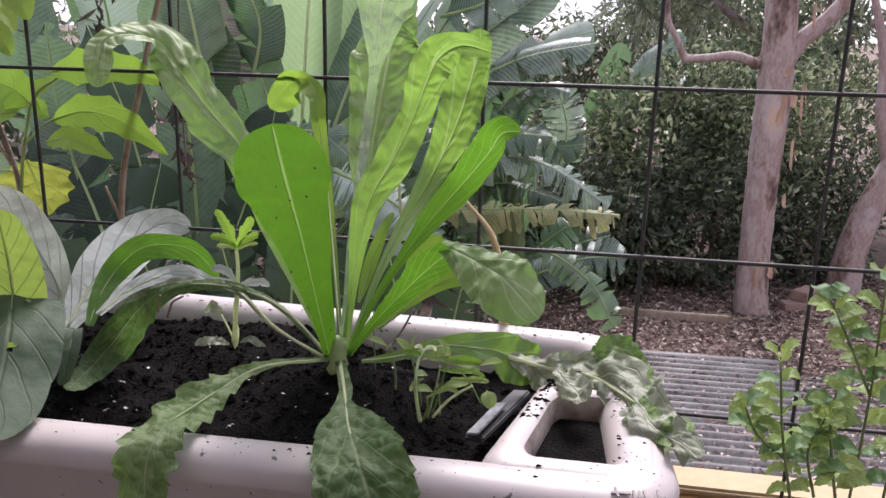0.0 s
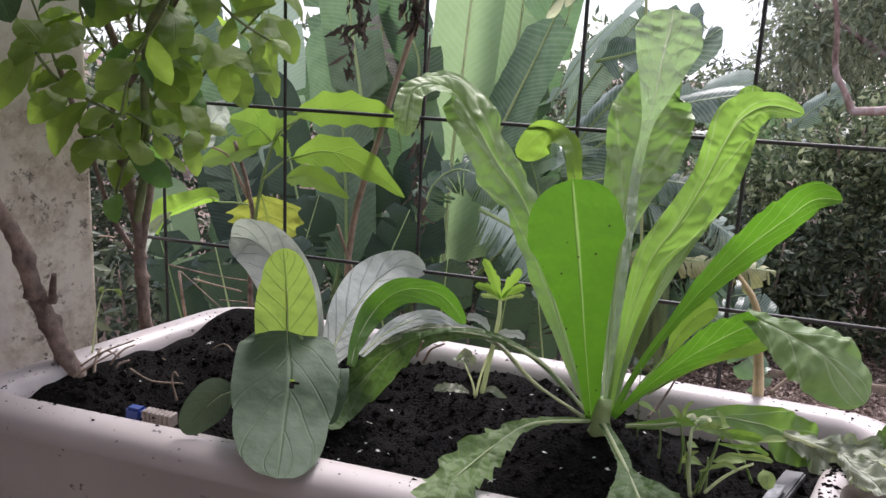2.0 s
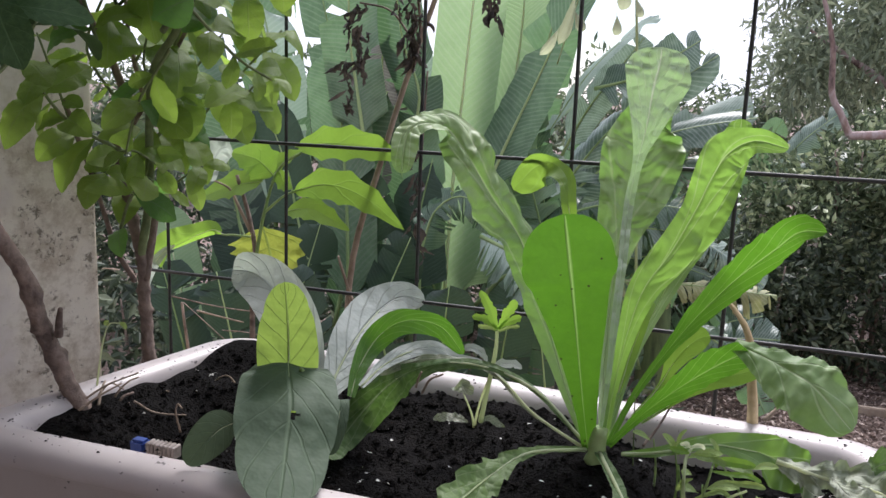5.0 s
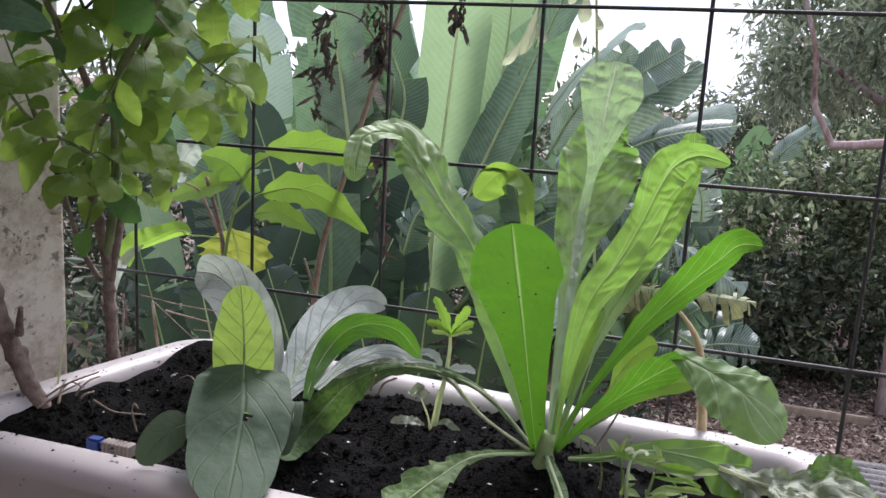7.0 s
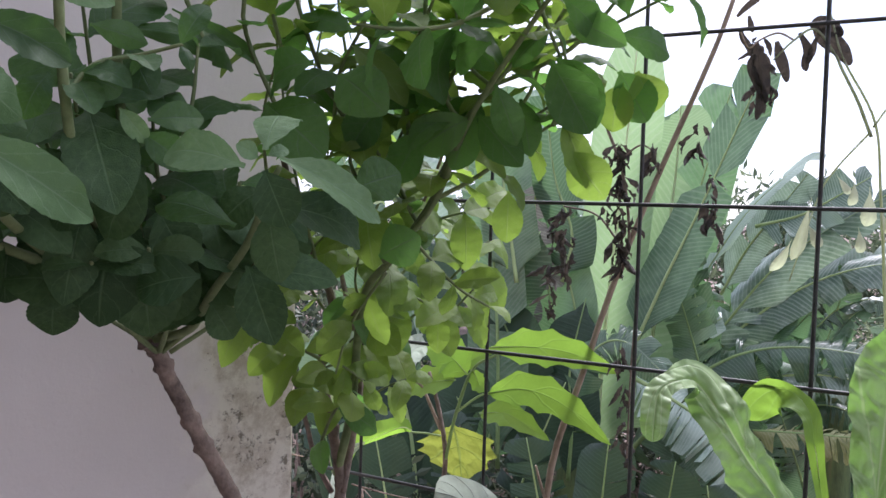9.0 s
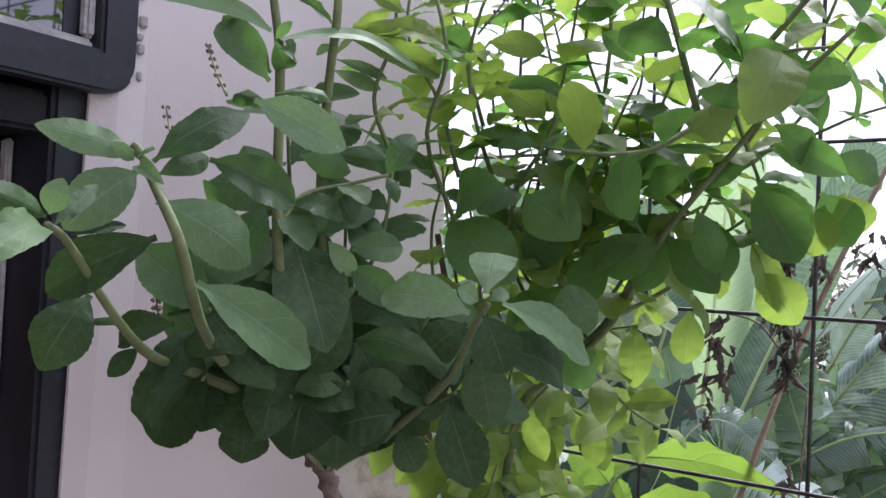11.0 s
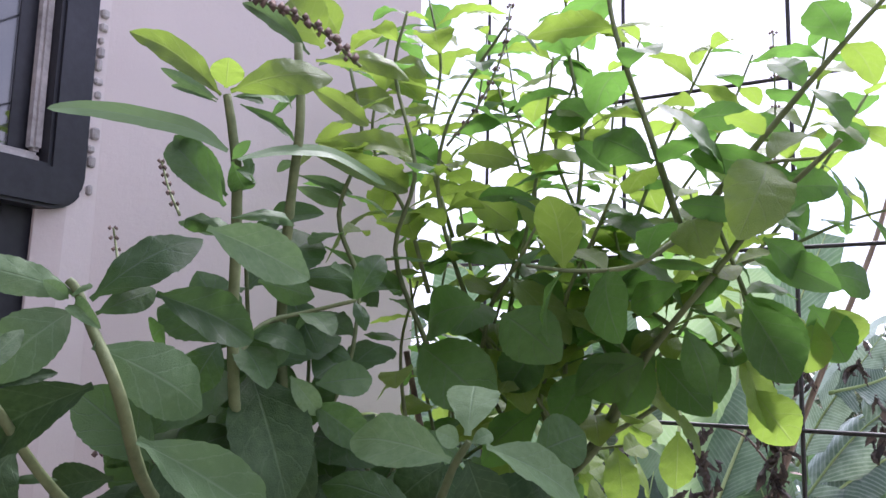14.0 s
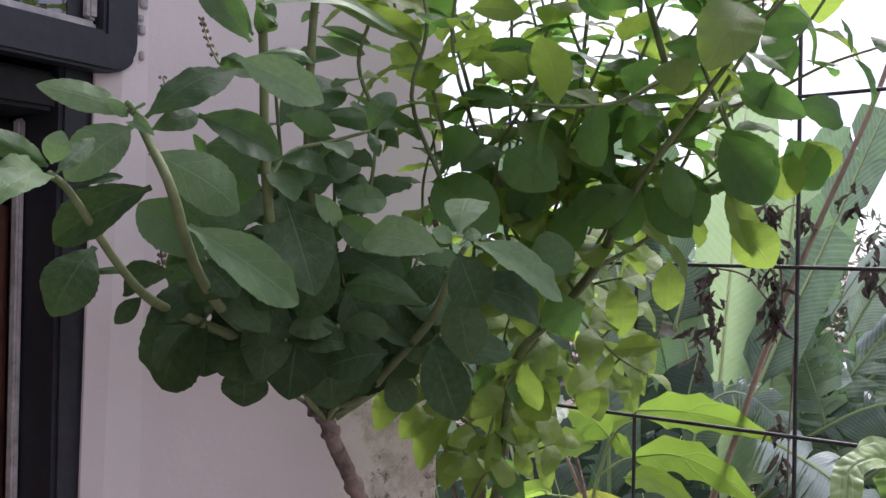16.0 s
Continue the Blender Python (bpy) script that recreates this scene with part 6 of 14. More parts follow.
leaf_part(dead_plant, [(-0.319, 0.050, 1.640), (-0.319, 0.041, 1.632), (-0.324, 0.051, 1.625)], 0.006, (-0.72, -0.6, 0.13), lance, DRY_LEAF, wave=0.6, crinkle=0.8, curl=0.5, nv=10, nu=4, midrib=0.0, rib_mat=STALK_PALE, label='', seed=106)
leaf_part(dead_plant, [(-0.331, 0.050, 1.604), (-0.330, 0.045, 1.596), (-0.338, 0.059, 1.588)], 0.005, (0.92, -0.6, 0.41), lance, DRY_LEAF, wave=0.6, crinkle=0.8, curl=0.5, nv=10, nu=4, midrib=0.0, rib_mat=STALK_PALE, label='', seed=107)
leaf_part(dead_plant, [(-0.333, 0.050, 1.592), (-0.341, 0.062, 1.583), (-0.336, 0.050, 1.575)], 0.005, (-0.05, -0.6, -0.38), lance, DRY_LEAF, wave=0.6, crinkle=0.8, curl=0.5, nv=10, nu=4, midrib=0.0, rib_mat=STALK_PALE, label='', seed=108)
leaf_part(dead_plant, [(-0.330, 0.050, 1.638), (-0.328, 0.058, 1.630), (-0.330, 0.040, 1.621)], 0.006, (-0.45, -0.6, 0.44), lance, DRY_LEAF, wave=0.6, crinkle=0.8, curl=0.5, nv=10, nu=4, midrib=0.0, rib_mat=STALK_PALE, label='', seed=109)
leaf_part(dead_plant, [(-0.334, 0.050, 1.682), (-0.334, 0.053, 1.676), (-0.339, 0.049, 1.670)], 0.006, (0.21, -0.6, 0.24), lance, DRY_LEAF, wave=0.6, crinkle=0.8, curl=0.5, nv=10, nu=4, midrib=0.0, rib_mat=STALK_PALE, label='', seed=110)
leaf_part(dead_plant, [(-0.336, 0.050, 1.701), (-0.332, 0.046, 1.690), (-0.337, 0.046, 1.680)], 0.006, (-0.07, -0.6, -0.14), lance, DRY_LEAF, wave=0.6, crinkle=0.8, curl=0.5, nv=10, nu=4, midrib=0.0, rib_mat=STALK_PALE, label='', seed=111)
leaf_part(dead_plant, [(-0.336, 0.050, 1.711), (-0.352, 0.059, 1.705), (-0.347, 0.051, 1.697)], 0.004, (0.56, -0.6, -0.07), lance, DRY_LEAF, wave=0.6, crinkle=0.8, curl=0.5, nv=10, nu=4, midrib=0.0, rib_mat=STALK_PALE, label='', seed=112)
leaf_part(dead_plant, [(-0.329, 0.050, 1.644), (-0.338, 0.060, 1.634), (-0.334, 0.048, 1.623)], 0.005, (0.7, -0.6, -0.3), lance, DRY_LEAF, wave=0.6, crinkle=0.8, curl=0.5, nv=10, nu=4, midrib=0.0, rib_mat=STALK_PALE, label='', seed=113)
leaf_part(dead_plant, [(-0.339, 0.050, 1.707), (-0.331, 0.045, 1.696), (-0.325, 0.056, 1.686)], 0.008, (-0.71, -0.6, -0.02), lance, DRY_LEAF, wave=0.6, crinkle=0.8, curl=0.5, nv=10, nu=4, midrib=0.0, rib_mat=STALK_PALE, label='', seed=114)
leaf_part(dead_plant, [(-0.338, 0.050, 1.647), (-0.338, 0.052, 1.638), (-0.342, 0.056, 1.630)], 0.004, (-0.54, -0.6, 0.32), lance, DRY_LEAF, wave=0.6, crinkle=0.8, curl=0.5, nv=10, nu=4, midrib=0.0, rib_mat=STALK_PALE, label='', seed=115)
leaf_part(dead_plant, [(-0.334, 0.050, 1.712), (-0.328, 0.055, 1.703), (-0.342, 0.041, 1.691)], 0.007, (-0.56, -0.6, 0.15), lance, DRY_LEAF, wave=0.6, crinkle=0.8, curl=0.5, nv=10, nu=4, midrib=0.0, rib_mat=STALK_PALE, label='', seed=116)
leaf_part(dead_plant, [(-0.333, 0.050, 1.596), (-0.331, 0.060, 1.586), (-0.325, 0.043, 1.577)], 0.006, (-0.17, -0.6, -0.34), lance, DRY_LEAF, wave=0.6, crinkle=0.8, curl=0.5, nv=10, nu=4, midrib=0.0, rib_mat=STALK_PALE, label='', seed=117)
leaf_part(dead_plant, [(-0.337, 0.050, 1.702), (-0.337, 0.052, 1.694), (-0.339, 0.055, 1.687)], 0.007, (-0.73, -0.6, -0.07), lance, DRY_LEAF, wave=0.6, crinkle=0.8, curl=0.5, nv=10, nu=4, midrib=0.0, rib_mat=STALK_PALE, label='', seed=118)
leaf_part(dead_plant, [(-0.334, 0.050, 1.676), (-0.341, 0.047, 1.667), (-0.349, 0.041, 1.657)], 0.007, (-0.7, -0.6, 0.13), lance, DRY_LEAF, wave=0.6, crinkle=0.8, curl=0.5, nv=10, nu=4, midrib=0.0, rib_mat=STALK_PALE, label='', seed=119)
leaf_part(dead_plant, [(-0.345, 0.050, 1.646), (-0.343, 0.044, 1.636), (-0.346, 0.055, 1.627)], 0.006, (-0.73, -0.6, -0.27), lance, DRY_LEAF, wave=0.6, crinkle=0.8, curl=0.5, nv=10, nu=4, midrib=0.0, rib_mat=STALK_PALE, label='', seed=120)
leaf_part(dead_plant, [(-0.327, 0.050, 1.669), (-0.320, 0.054, 1.659), (-0.318, 0.042, 1.649)], 0.006, (-0.82, -0.6, -0.38), lance, DRY_LEAF, wave=0.6, crinkle=0.8, curl=0.5, nv=10, nu=4, midrib=0.0, rib_mat=STALK_PALE, label='', seed=121)
leaf_part(dead_plant, [(-0.334, 0.050, 1.606), (-0.335, 0.039, 1.597), (-0.338, 0.055, 1.588)], 0.004, (-0.7, -0.6, 0.45), lance, DRY_LEAF, wave=0.6, crinkle=0.8, curl=0.5, nv=10, nu=4, midrib=0.0, rib_mat=STALK_PALE, label='', seed=122)
leaf_part(dead_plant, [(-0.323, 0.050, 1.631), (-0.310, 0.054, 1.625), (-0.308, 0.056, 1.618)], 0.004, (0.25, -0.6, -0.15), lance, DRY_LEAF, wave=0.6, crinkle=0.8, curl=0.5, nv=10, nu=4, midrib=0.0, rib_mat=STALK_PALE, label='', seed=123)
leaf_part(dead_plant, [(-0.332, 0.050, 1.639), (-0.332, 0.058, 1.631), (-0.325, 0.053, 1.624)], 0.007, (-0.13, -0.6, 0.35), lance, DRY_LEAF, wave=0.6, crinkle=0.8, curl=0.5, nv=10, nu=4, midrib=0.0, rib_mat=STALK_PALE, label='', seed=124)
leaf_part(dead_plant, [(-0.331, 0.050, 1.651), (-0.339, 0.047, 1.641), (-0.340, 0.042, 1.632)], 0.004, (-0.6, -0.6, -0.46), lance, DRY_LEAF, wave=0.6, crinkle=0.8, curl=0.5, nv=10, nu=4, midrib=0.0, rib_mat=STALK_PALE, label='', seed=125)
leaf_part(dead_plant, [(-0.327, 0.050, 1.621), (-0.338, 0.053, 1.615), (-0.332, 0.049, 1.610)], 0.006, (-0.8, -0.6, -0.35), lance, DRY_LEAF, wave=0.6, crinkle=0.8, curl=0.5, nv=10, nu=4, midrib=0.0, rib_mat=STALK_PALE, label='', seed=126)
leaf_part(dead_plant, [(-0.333, 0.050, 1.696), (-0.332, 0.042, 1.687), (-0.344, 0.045, 1.680)], 0.005, (-0.68, -0.6, -0.21), lance, DRY_LEAF, wave=0.6, crinkle=0.8, curl=0.5, nv=10, nu=4, midrib=0.0, rib_mat=STALK_PALE, label='', seed=127)
leaf_part(dead_plant, [(-0.336, 0.050, 1.711), (-0.337, 0.055, 1.700), (-0.326, 0.053, 1.689)], 0.006, (0.89, -0.6, -0.38), lance, DRY_LEAF, wave=0.6, crinkle=0.8, curl=0.5, nv=10, nu=4, midrib=0.0, rib_mat=STALK_PALE, label='', seed=128)
leaf_part(dead_plant, [(-0.323, 0.050, 1.632), (-0.328, 0.042, 1.625), (-0.326, 0.044, 1.618)], 0.004, (-0.54, -0.6, -0.42), lance, DRY_LEAF, wave=0.6, crinkle=0.8, curl=0.5, nv=10, nu=4, midrib=0.0, rib_mat=STALK_PALE, label='', seed=129)
leaf_part(dead_plant, [(-0.346, 0.050, 1.670), (-0.344, 0.056, 1.663), (-0.333, 0.054, 1.656)], 0.004, (-0.52, -0.6, 0.17), lance, DRY_LEAF, wave=0.6, crinkle=0.8, curl=0.5, nv=10, nu=4, midrib=0.0, rib_mat=STALK_PALE, label='', seed=130)
leaf_part(dead_plant, [(-0.329, 0.050, 1.598), (-0.331, 0.038, 1.588), (-0.346, 0.041, 1.578)], 0.007, (-0.18, -0.6, -0.46), lance, DRY_LEAF, wave=0.6, crinkle=0.8, curl=0.5, nv=10, nu=4, midrib=0.0, rib_mat=STALK_PALE, label='', seed=131)
leaf_part(dead_plant, [(-0.349, 0.050, 1.650), (-0.354, 0.060, 1.643), (-0.355, 0.050, 1.635)], 0.008, (-0.89, -0.6, -0.26), lance, DRY_LEAF, wave=0.6, crinkle=0.8, curl=0.5, nv=10, nu=4, midrib=0.0, rib_mat=STALK_PALE, label='', seed=132)
leaf_part(dead_plant, [(-0.335, 0.050, 1.709), (-0.330, 0.048, 1.701), (-0.327, 0.046, 1.693)], 0.004, (-0.92, -0.6, 0.47), lance, DRY_LEAF, wave=0.6, crinkle=0.8, curl=0.5, nv=10, nu=4, midrib=0.0, rib_mat=STALK_PALE, label='', seed=133)
leaf_part(dead_plant, [(-0.331, 0.050, 1.665), (-0.321, 0.041, 1.656), (-0.321, 0.051, 1.648)], 0.008, (0.2, -0.6, 0.36), lance, DRY_LEAF, wave=0.6, crinkle=0.8, curl=0.5, nv=10, nu=4, midrib=0.0, rib_mat=STALK_PALE, label='', seed=134)
leaf_part(dead_plant, [(-0.333, 0.050, 1.689), (-0.339, 0.052, 1.684), (-0.341, 0.048, 1.678)], 0.006, (0.45, -0.6, 0.41), lance, DRY_LEAF, wave=0.6, crinkle=0.8, curl=0.5, nv=10, nu=4, midrib=0.0, rib_mat=STALK_PALE, label='', seed=135)
leaf_part(dead_plant, [(-0.333, 0.050, 1.612), (-0.323, 0.040, 1.606), (-0.326, 0.055, 1.599)], 0.007, (-0.37, -0.6, -0.37), lance, DRY_LEAF, wave=0.6, crinkle=0.8, curl=0.5, nv=10, nu=4, midrib=0.0, rib_mat=STALK_PALE, label='', seed=136)
leaf_part(dead_plant, [(-0.333, 0.050, 1.705), (-0.327, 0.052, 1.699), (-0.323, 0.045, 1.691)], 0.004, (0.4, -0.6, -0.45), lance, DRY_LEAF, wave=0.6, crinkle=0.8, curl=0.5, nv=10, nu=4, midrib=0.0, rib_mat=STALK_PALE, label='', seed=137)
leaf_part(dead_plant, [(-0.333, 0.050, 1.669), (-0.334, 0.056, 1.663), (-0.326, 0.051, 1.657)], 0.008, (0.31, -0.6, 0.26), lance, DRY_LEAF, wave=0.6, crinkle=0.8, curl=0.5, nv=10, nu=4, midrib=0.0, rib_mat=STALK_PALE, label='', seed=138)
leaf_part(dead_plant, [(-0.330, 0.050, 1.644), (-0.336, 0.061, 1.636), (-0.326, 0.055, 1.628)], 0.007, (-0.46, -0.6, 0.31), lance, DRY_LEAF, wave=0.6, crinkle=0.8, curl=0.5, nv=10, nu=4, midrib=0.0, rib_mat=STALK_PALE, label='', seed=139)
leaf_part(dead_plant, [(-0.393, 0.050, 1.647), (-0.390, 0.045, 1.640), (-0.386, 0.041, 1.634)], 0.007, (0.11, -0.6, -0.47), lance, DRY_LEAF, wave=0.6, crinkle=0.8, curl=0.5, nv=10, nu=4, midrib=0.0, rib_mat=STALK_PALE, label='', seed=140)
leaf_part(dead_plant, [(-0.385, 0.050, 1.648), (-0.388, 0.061, 1.642), (-0.396, 0.052, 1.636)], 0.005, (-0.14, -0.6, -0.14), lance, DRY_LEAF, wave=0.6, crinkle=0.8, curl=0.5, nv=10, nu=4, midrib=0.0, rib_mat=STALK_PALE, label='', seed=141)
leaf_part(dead_plant, [(-0.390, 0.050, 1.611), (-0.390, 0.051, 1.599), (-0.385, 0.043, 1.589)], 0.007, (-0.11, -0.6, 0.44), lance, DRY_LEAF, wave=0.6, crinkle=0.8, curl=0.5, nv=10, nu=4, midrib=0.0, rib_mat=STALK_PALE, label='', seed=142)
leaf_part(dead_plant, [(-0.391, 0.050, 1.596), (-0.387, 0.049, 1.590), (-0.398, 0.049, 1.583)], 0.006, (0.54, -0.6, 0.44), lance, DRY_LEAF, wave=0.6, crinkle=0.8, curl=0.5, nv=10, nu=4, midrib=0.0, rib_mat=STALK_PALE, label='', seed=143)
leaf_part(dead_plant, [(-0.402, 0.050, 1.609), (-0.398, 0.039, 1.603), (-0.410, 0.060, 1.597)], 0.004, (0.15, -0.6, -0.02), lance, DRY_LEAF, wave=0.6, crinkle=0.8, curl=0.5, nv=10, nu=4, midrib=0.0, rib_mat=STALK_PALE, label='', seed=144)
leaf_part(dead_plant, [(-0.393, 0.050, 1.589), (-0.386, 0.043, 1.582), (-0.391, 0.051, 1.573)], 0.005, (0.5, -0.6, -0.26), lance, DRY_LEAF, wave=0.6, crinkle=0.8, curl=0.5, nv=10, nu=4, midrib=0.0, rib_mat=STALK_PALE, label='', seed=145)
leaf_part(dead_plant, [(-0.391, 0.050, 1.582), (-0.383, 0.048, 1.572), (-0.381, 0.043, 1.561)], 0.007, (-0.02, -0.6, -0.46), lance, DRY_LEAF, wave=0.6, crinkle=0.8, curl=0.5, nv=10, nu=4, midrib=0.0, rib_mat=STALK_PALE, label='', seed=146)
leaf_part(dead_plant, [(-0.396, 0.050, 1.640), (-0.403, 0.043, 1.633), (-0.402, 0.056, 1.628)], 0.005, (0.37, -0.6, 0.36), lance, DRY_LEAF, wave=0.6, crinkle=0.8, curl=0.5, nv=10, nu=4, midrib=0.0, rib_mat=STALK_PALE, label='', seed=147)
leaf_part(dead_plant, [(-0.396, 0.050, 1.625), (-0.404, 0.042, 1.619), (-0.406, 0.048, 1.614)], 0.005, (-0.95, -0.6, -0.19), lance, DRY_LEAF, wave=0.6, crinkle=0.8, curl=0.5, nv=10, nu=4, midrib=0.0, rib_mat=STALK_PALE, label='', seed=148)
leaf_part(dead_plant, [(-0.391, 0.050, 1.625), (-0.400, 0.062, 1.616), (-0.395, 0.056, 1.607)], 0.008, (0.39, -0.6, 0.17), lance, DRY_LEAF, wave=0.6, crinkle=0.8, curl=0.5, nv=10, nu=4, midrib=0.0, rib_mat=STALK_PALE, label='', seed=149)
leaf_part(dead_plant, [(-0.399, 0.050, 1.626), (-0.400, 0.045, 1.616), (-0.398, 0.042, 1.607)], 0.004, (-0.29, -0.6, 0.08), lance, DRY_LEAF, wave=0.6, crinkle=0.8, curl=0.5, nv=10, nu=4, midrib=0.0, rib_mat=STALK_PALE, label='', seed=150)
leaf_part(dead_plant, [(-0.394, 0.050, 1.598), (-0.387, 0.045, 1.588), (-0.402, 0.054, 1.577)], 0.004, (0.51, -0.6, 0.17), lance, DRY_LEAF, wave=0.6, crinkle=0.8, curl=0.5, nv=10, nu=4, midrib=0.0, rib_mat=STALK_PALE, label='', seed=151)
leaf_part(dead_plant, [(-0.380, 0.050, 1.604), (-0.380, 0.043, 1.593), (-0.384, 0.050, 1.581)], 0.008, (-0.52, -0.6, 0.47), lance, DRY_LEAF, wave=0.6, crinkle=0.8, curl=0.5, nv=10, nu=4, midrib=0.0, rib_mat=STALK_PALE, label='', seed=152)
leaf_part(dead_plant, [(-0.396, 0.050, 1.613), (-0.388, 0.042, 1.605), (-0.388, 0.053, 1.597)], 0.008, (0.82, -0.6, 0.11), lance, DRY_LEAF, wave=0.6, crinkle=0.8, curl=0.5, nv=10, nu=4, midrib=0.0, rib_mat=STALK_PALE, label='', seed=153)
leaf_part(dead_plant, [(-0.391, 0.050, 1.603), (-0.394, 0.059, 1.594), (-0.385, 0.044, 1.585)], 0.005, (-0.46, -0.6, 0.12), lance, DRY_LEAF, wave=0.6, crinkle=0.8, curl=0.5, nv=10, nu=4, midrib=0.0, rib_mat=STALK_PALE, label='', seed=154)
leaf_part(dead_plant, [(-0.393, 0.050, 1.588), (-0.400, 0.043, 1.582), (-0.399, 0.041, 1.575)], 0.006, (0.66, -0.6, 0.38), lance, DRY_LEAF, wave=0.6, crinkle=0.8, curl=0.5, nv=10, nu=4, midrib=0.0, rib_mat=STALK_PALE, label='', seed=155)
leaf_part(dead_plant, [(-0.391, 0.050, 1.622), (-0.390, 0.045, 1.613), (-0.400, 0.052, 1.603)], 0.008, (-0.63, -0.6, -0.47), lance, DRY_LEAF, wave=0.6, crinkle=0.8, curl=0.5, nv=10, nu=4, midrib=0.0, rib_mat=STALK_PALE, label='', seed=156)
leaf_part(dead_plant, [(-0.394, 0.050, 1.644), (-0.394, 0.043, 1.634), (-0.398, 0.052, 1.625)], 0.007, (0.38, -0.6, 0.23), lance, DRY_LEAF, wave=0.6, crinkle=0.8, curl=0.5, nv=10, nu=4, midrib=0.0, rib_mat=STALK_PALE, label='', seed=157)
leaf_part(dead_plant, [(-0.384, 0.050, 1.593), (-0.386, 0.053, 1.581), (-0.382, 0.059, 1.569)], 0.005, (0.39, -0.6, 0.34), lance, DRY_LEAF, wave=0.6, crinkle=0.8, curl=0.5, nv=10, nu=4, midrib=0.0, rib_mat=STALK_PALE, label='', seed=158)
leaf_part(dead_plant, [(-0.382, 0.050, 1.618), (-0.375, 0.040, 1.613), (-0.377, 0.043, 1.607)], 0.006, (-0.79, -0.6, 0.26), lance, DRY_LEAF, wave=0.6, crinkle=0.8, curl=0.5, nv=10, nu=4, midrib=0.0, rib_mat=STALK_PALE, label='', seed=159)
leaf_part(dead_plant, [(-0.390, 0.050, 1.595), (-0.390, 0.053, 1.585), (-0.409, 0.059, 1.573)], 0.004, (-0.79, -0.6, -0.44), lance, DRY_LEAF, wave=0.6, crinkle=0.8, curl=0.5, nv=10, nu=4, midrib=0.0, rib_mat=STALK_PALE, label='', seed=160)
leaf_part(dead_plant, [(-0.396, 0.050, 1.637), (-0.403, 0.056, 1.629), (-0.405, 0.042, 1.621)], 0.006, (0.09, -0.6, -0.12), lance, DRY_LEAF, wave=0.6, crinkle=0.8, curl=0.5, nv=10, nu=4, midrib=0.0, rib_mat=STALK_PALE, label='', seed=161)
leaf_part(dead_plant, [(-0.386, 0.050, 1.626), (-0.395, 0.061, 1.615), (-0.374, 0.041, 1.606)], 0.007, (0.44, -0.6, -0.2), lance, DRY_LEAF, wave=0.6, crinkle=0.8, curl=0.5, nv=10, nu=4, midrib=0.0, rib_mat=STALK_PALE, label='', seed=162)
leaf_part(dead_plant, [(-0.391, 0.050, 1.644), (-0.394, 0.060, 1.635), (-0.398, 0.048, 1.626)], 0.005, (-0.0, -0.6, 0.2), lance, DRY_LEAF, wave=0.6, crinkle=0.8, curl=0.5, nv=10, nu=4, midrib=0.0, rib_mat=STALK_PALE, label='', seed=163)
leaf_part(dead_plant, [(-0.402, 0.050, 1.587), (-0.400, 0.039, 1.579), (-0.412, 0.048, 1.571)], 0.005, (0.33, -0.6, -0.43), lance, DRY_LEAF, wave=0.6, crinkle=0.8, curl=0.5, nv=10, nu=4, midrib=0.0, rib_mat=STALK_PALE, label='', seed=164)
leaf_part(dead_plant, [(-0.406, 0.050, 1.588), (-0.417, 0.051, 1.581), (-0.430, 0.048, 1.574)], 0.008, (-0.82, -0.6, -0.14), lance, DRY_LEAF, wave=0.6, crinkle=0.8, curl=0.5, nv=10, nu=4, midrib=0.0, rib_mat=STALK_PALE, label='', seed=165)
leaf_part(dead_plant, [(-0.401, 0.050, 1.559), (-0.398, 0.049, 1.551), (-0.400, 0.048, 1.543)], 0.006, (-0.89, -0.6, -0.28), lance, DRY_LEAF, wave=0.6, crinkle=0.8, curl=0.5, nv=10, nu=4, midrib=0.0, rib_mat=STALK_PALE, label='', seed=166)
leaf_part(dead_plant, [(-0.401, 0.050, 1.546), (-0.400, 0.045, 1.538), (-0.407, 0.059, 1.528)], 0.007, (0.02, -0.6, -0.45), lance, DRY_LEAF, wave=0.6, crinkle=0.8, curl=0.5, nv=10, nu=4, midrib=0.0, rib_mat=STALK_PALE, label='', seed=167)
leaf_part(dead_plant, [(-0.406, 0.050, 1.578), (-0.398, 0.053, 1.569), (-0.392, 0.041, 1.560)], 0.004, (0.54, -0.6, -0.09), lance, DRY_LEAF, wave=0.6, crinkle=0.8, curl=0.5, nv=10, nu=4, midrib=0.0, rib_mat=STALK_PALE, label='', seed=168)
leaf_part(dead_plant, [(-0.404, 0.050, 1.552), (-0.406, 0.062, 1.540), (-0.397, 0.055, 1.529)], 0.008, (-0.7, -0.6, 0.28), lance, DRY_LEAF, wave=0.6, crinkle=0.8, curl=0.5, nv=10, nu=4, midrib=0.0, rib_mat=STALK_PALE, label='', seed=169)
leaf_part(dead_plant, [(-0.408, 0.050, 1.544), (-0.404, 0.049, 1.538), (-0.394, 0.046, 1.532)], 0.007, (-0.75, -0.6, -0.33), lance, DRY_LEAF, wave=0.6, crinkle=0.8, curl=0.5, nv=10, nu=4, midrib=0.0, rib_mat=STALK_PALE, label='', seed=170)
leaf_part(dead_plant, [(-0.401, 0.050, 1.577), (-0.406, 0.059, 1.571), (-0.412, 0.044, 1.565)], 0.004, (0.66, -0.6, 0.46), lance, DRY_LEAF, wave=0.6, crinkle=0.8, curl=0.5, nv=10, nu=4, midrib=0.0, rib_mat=STALK_PALE, label='', seed=171)
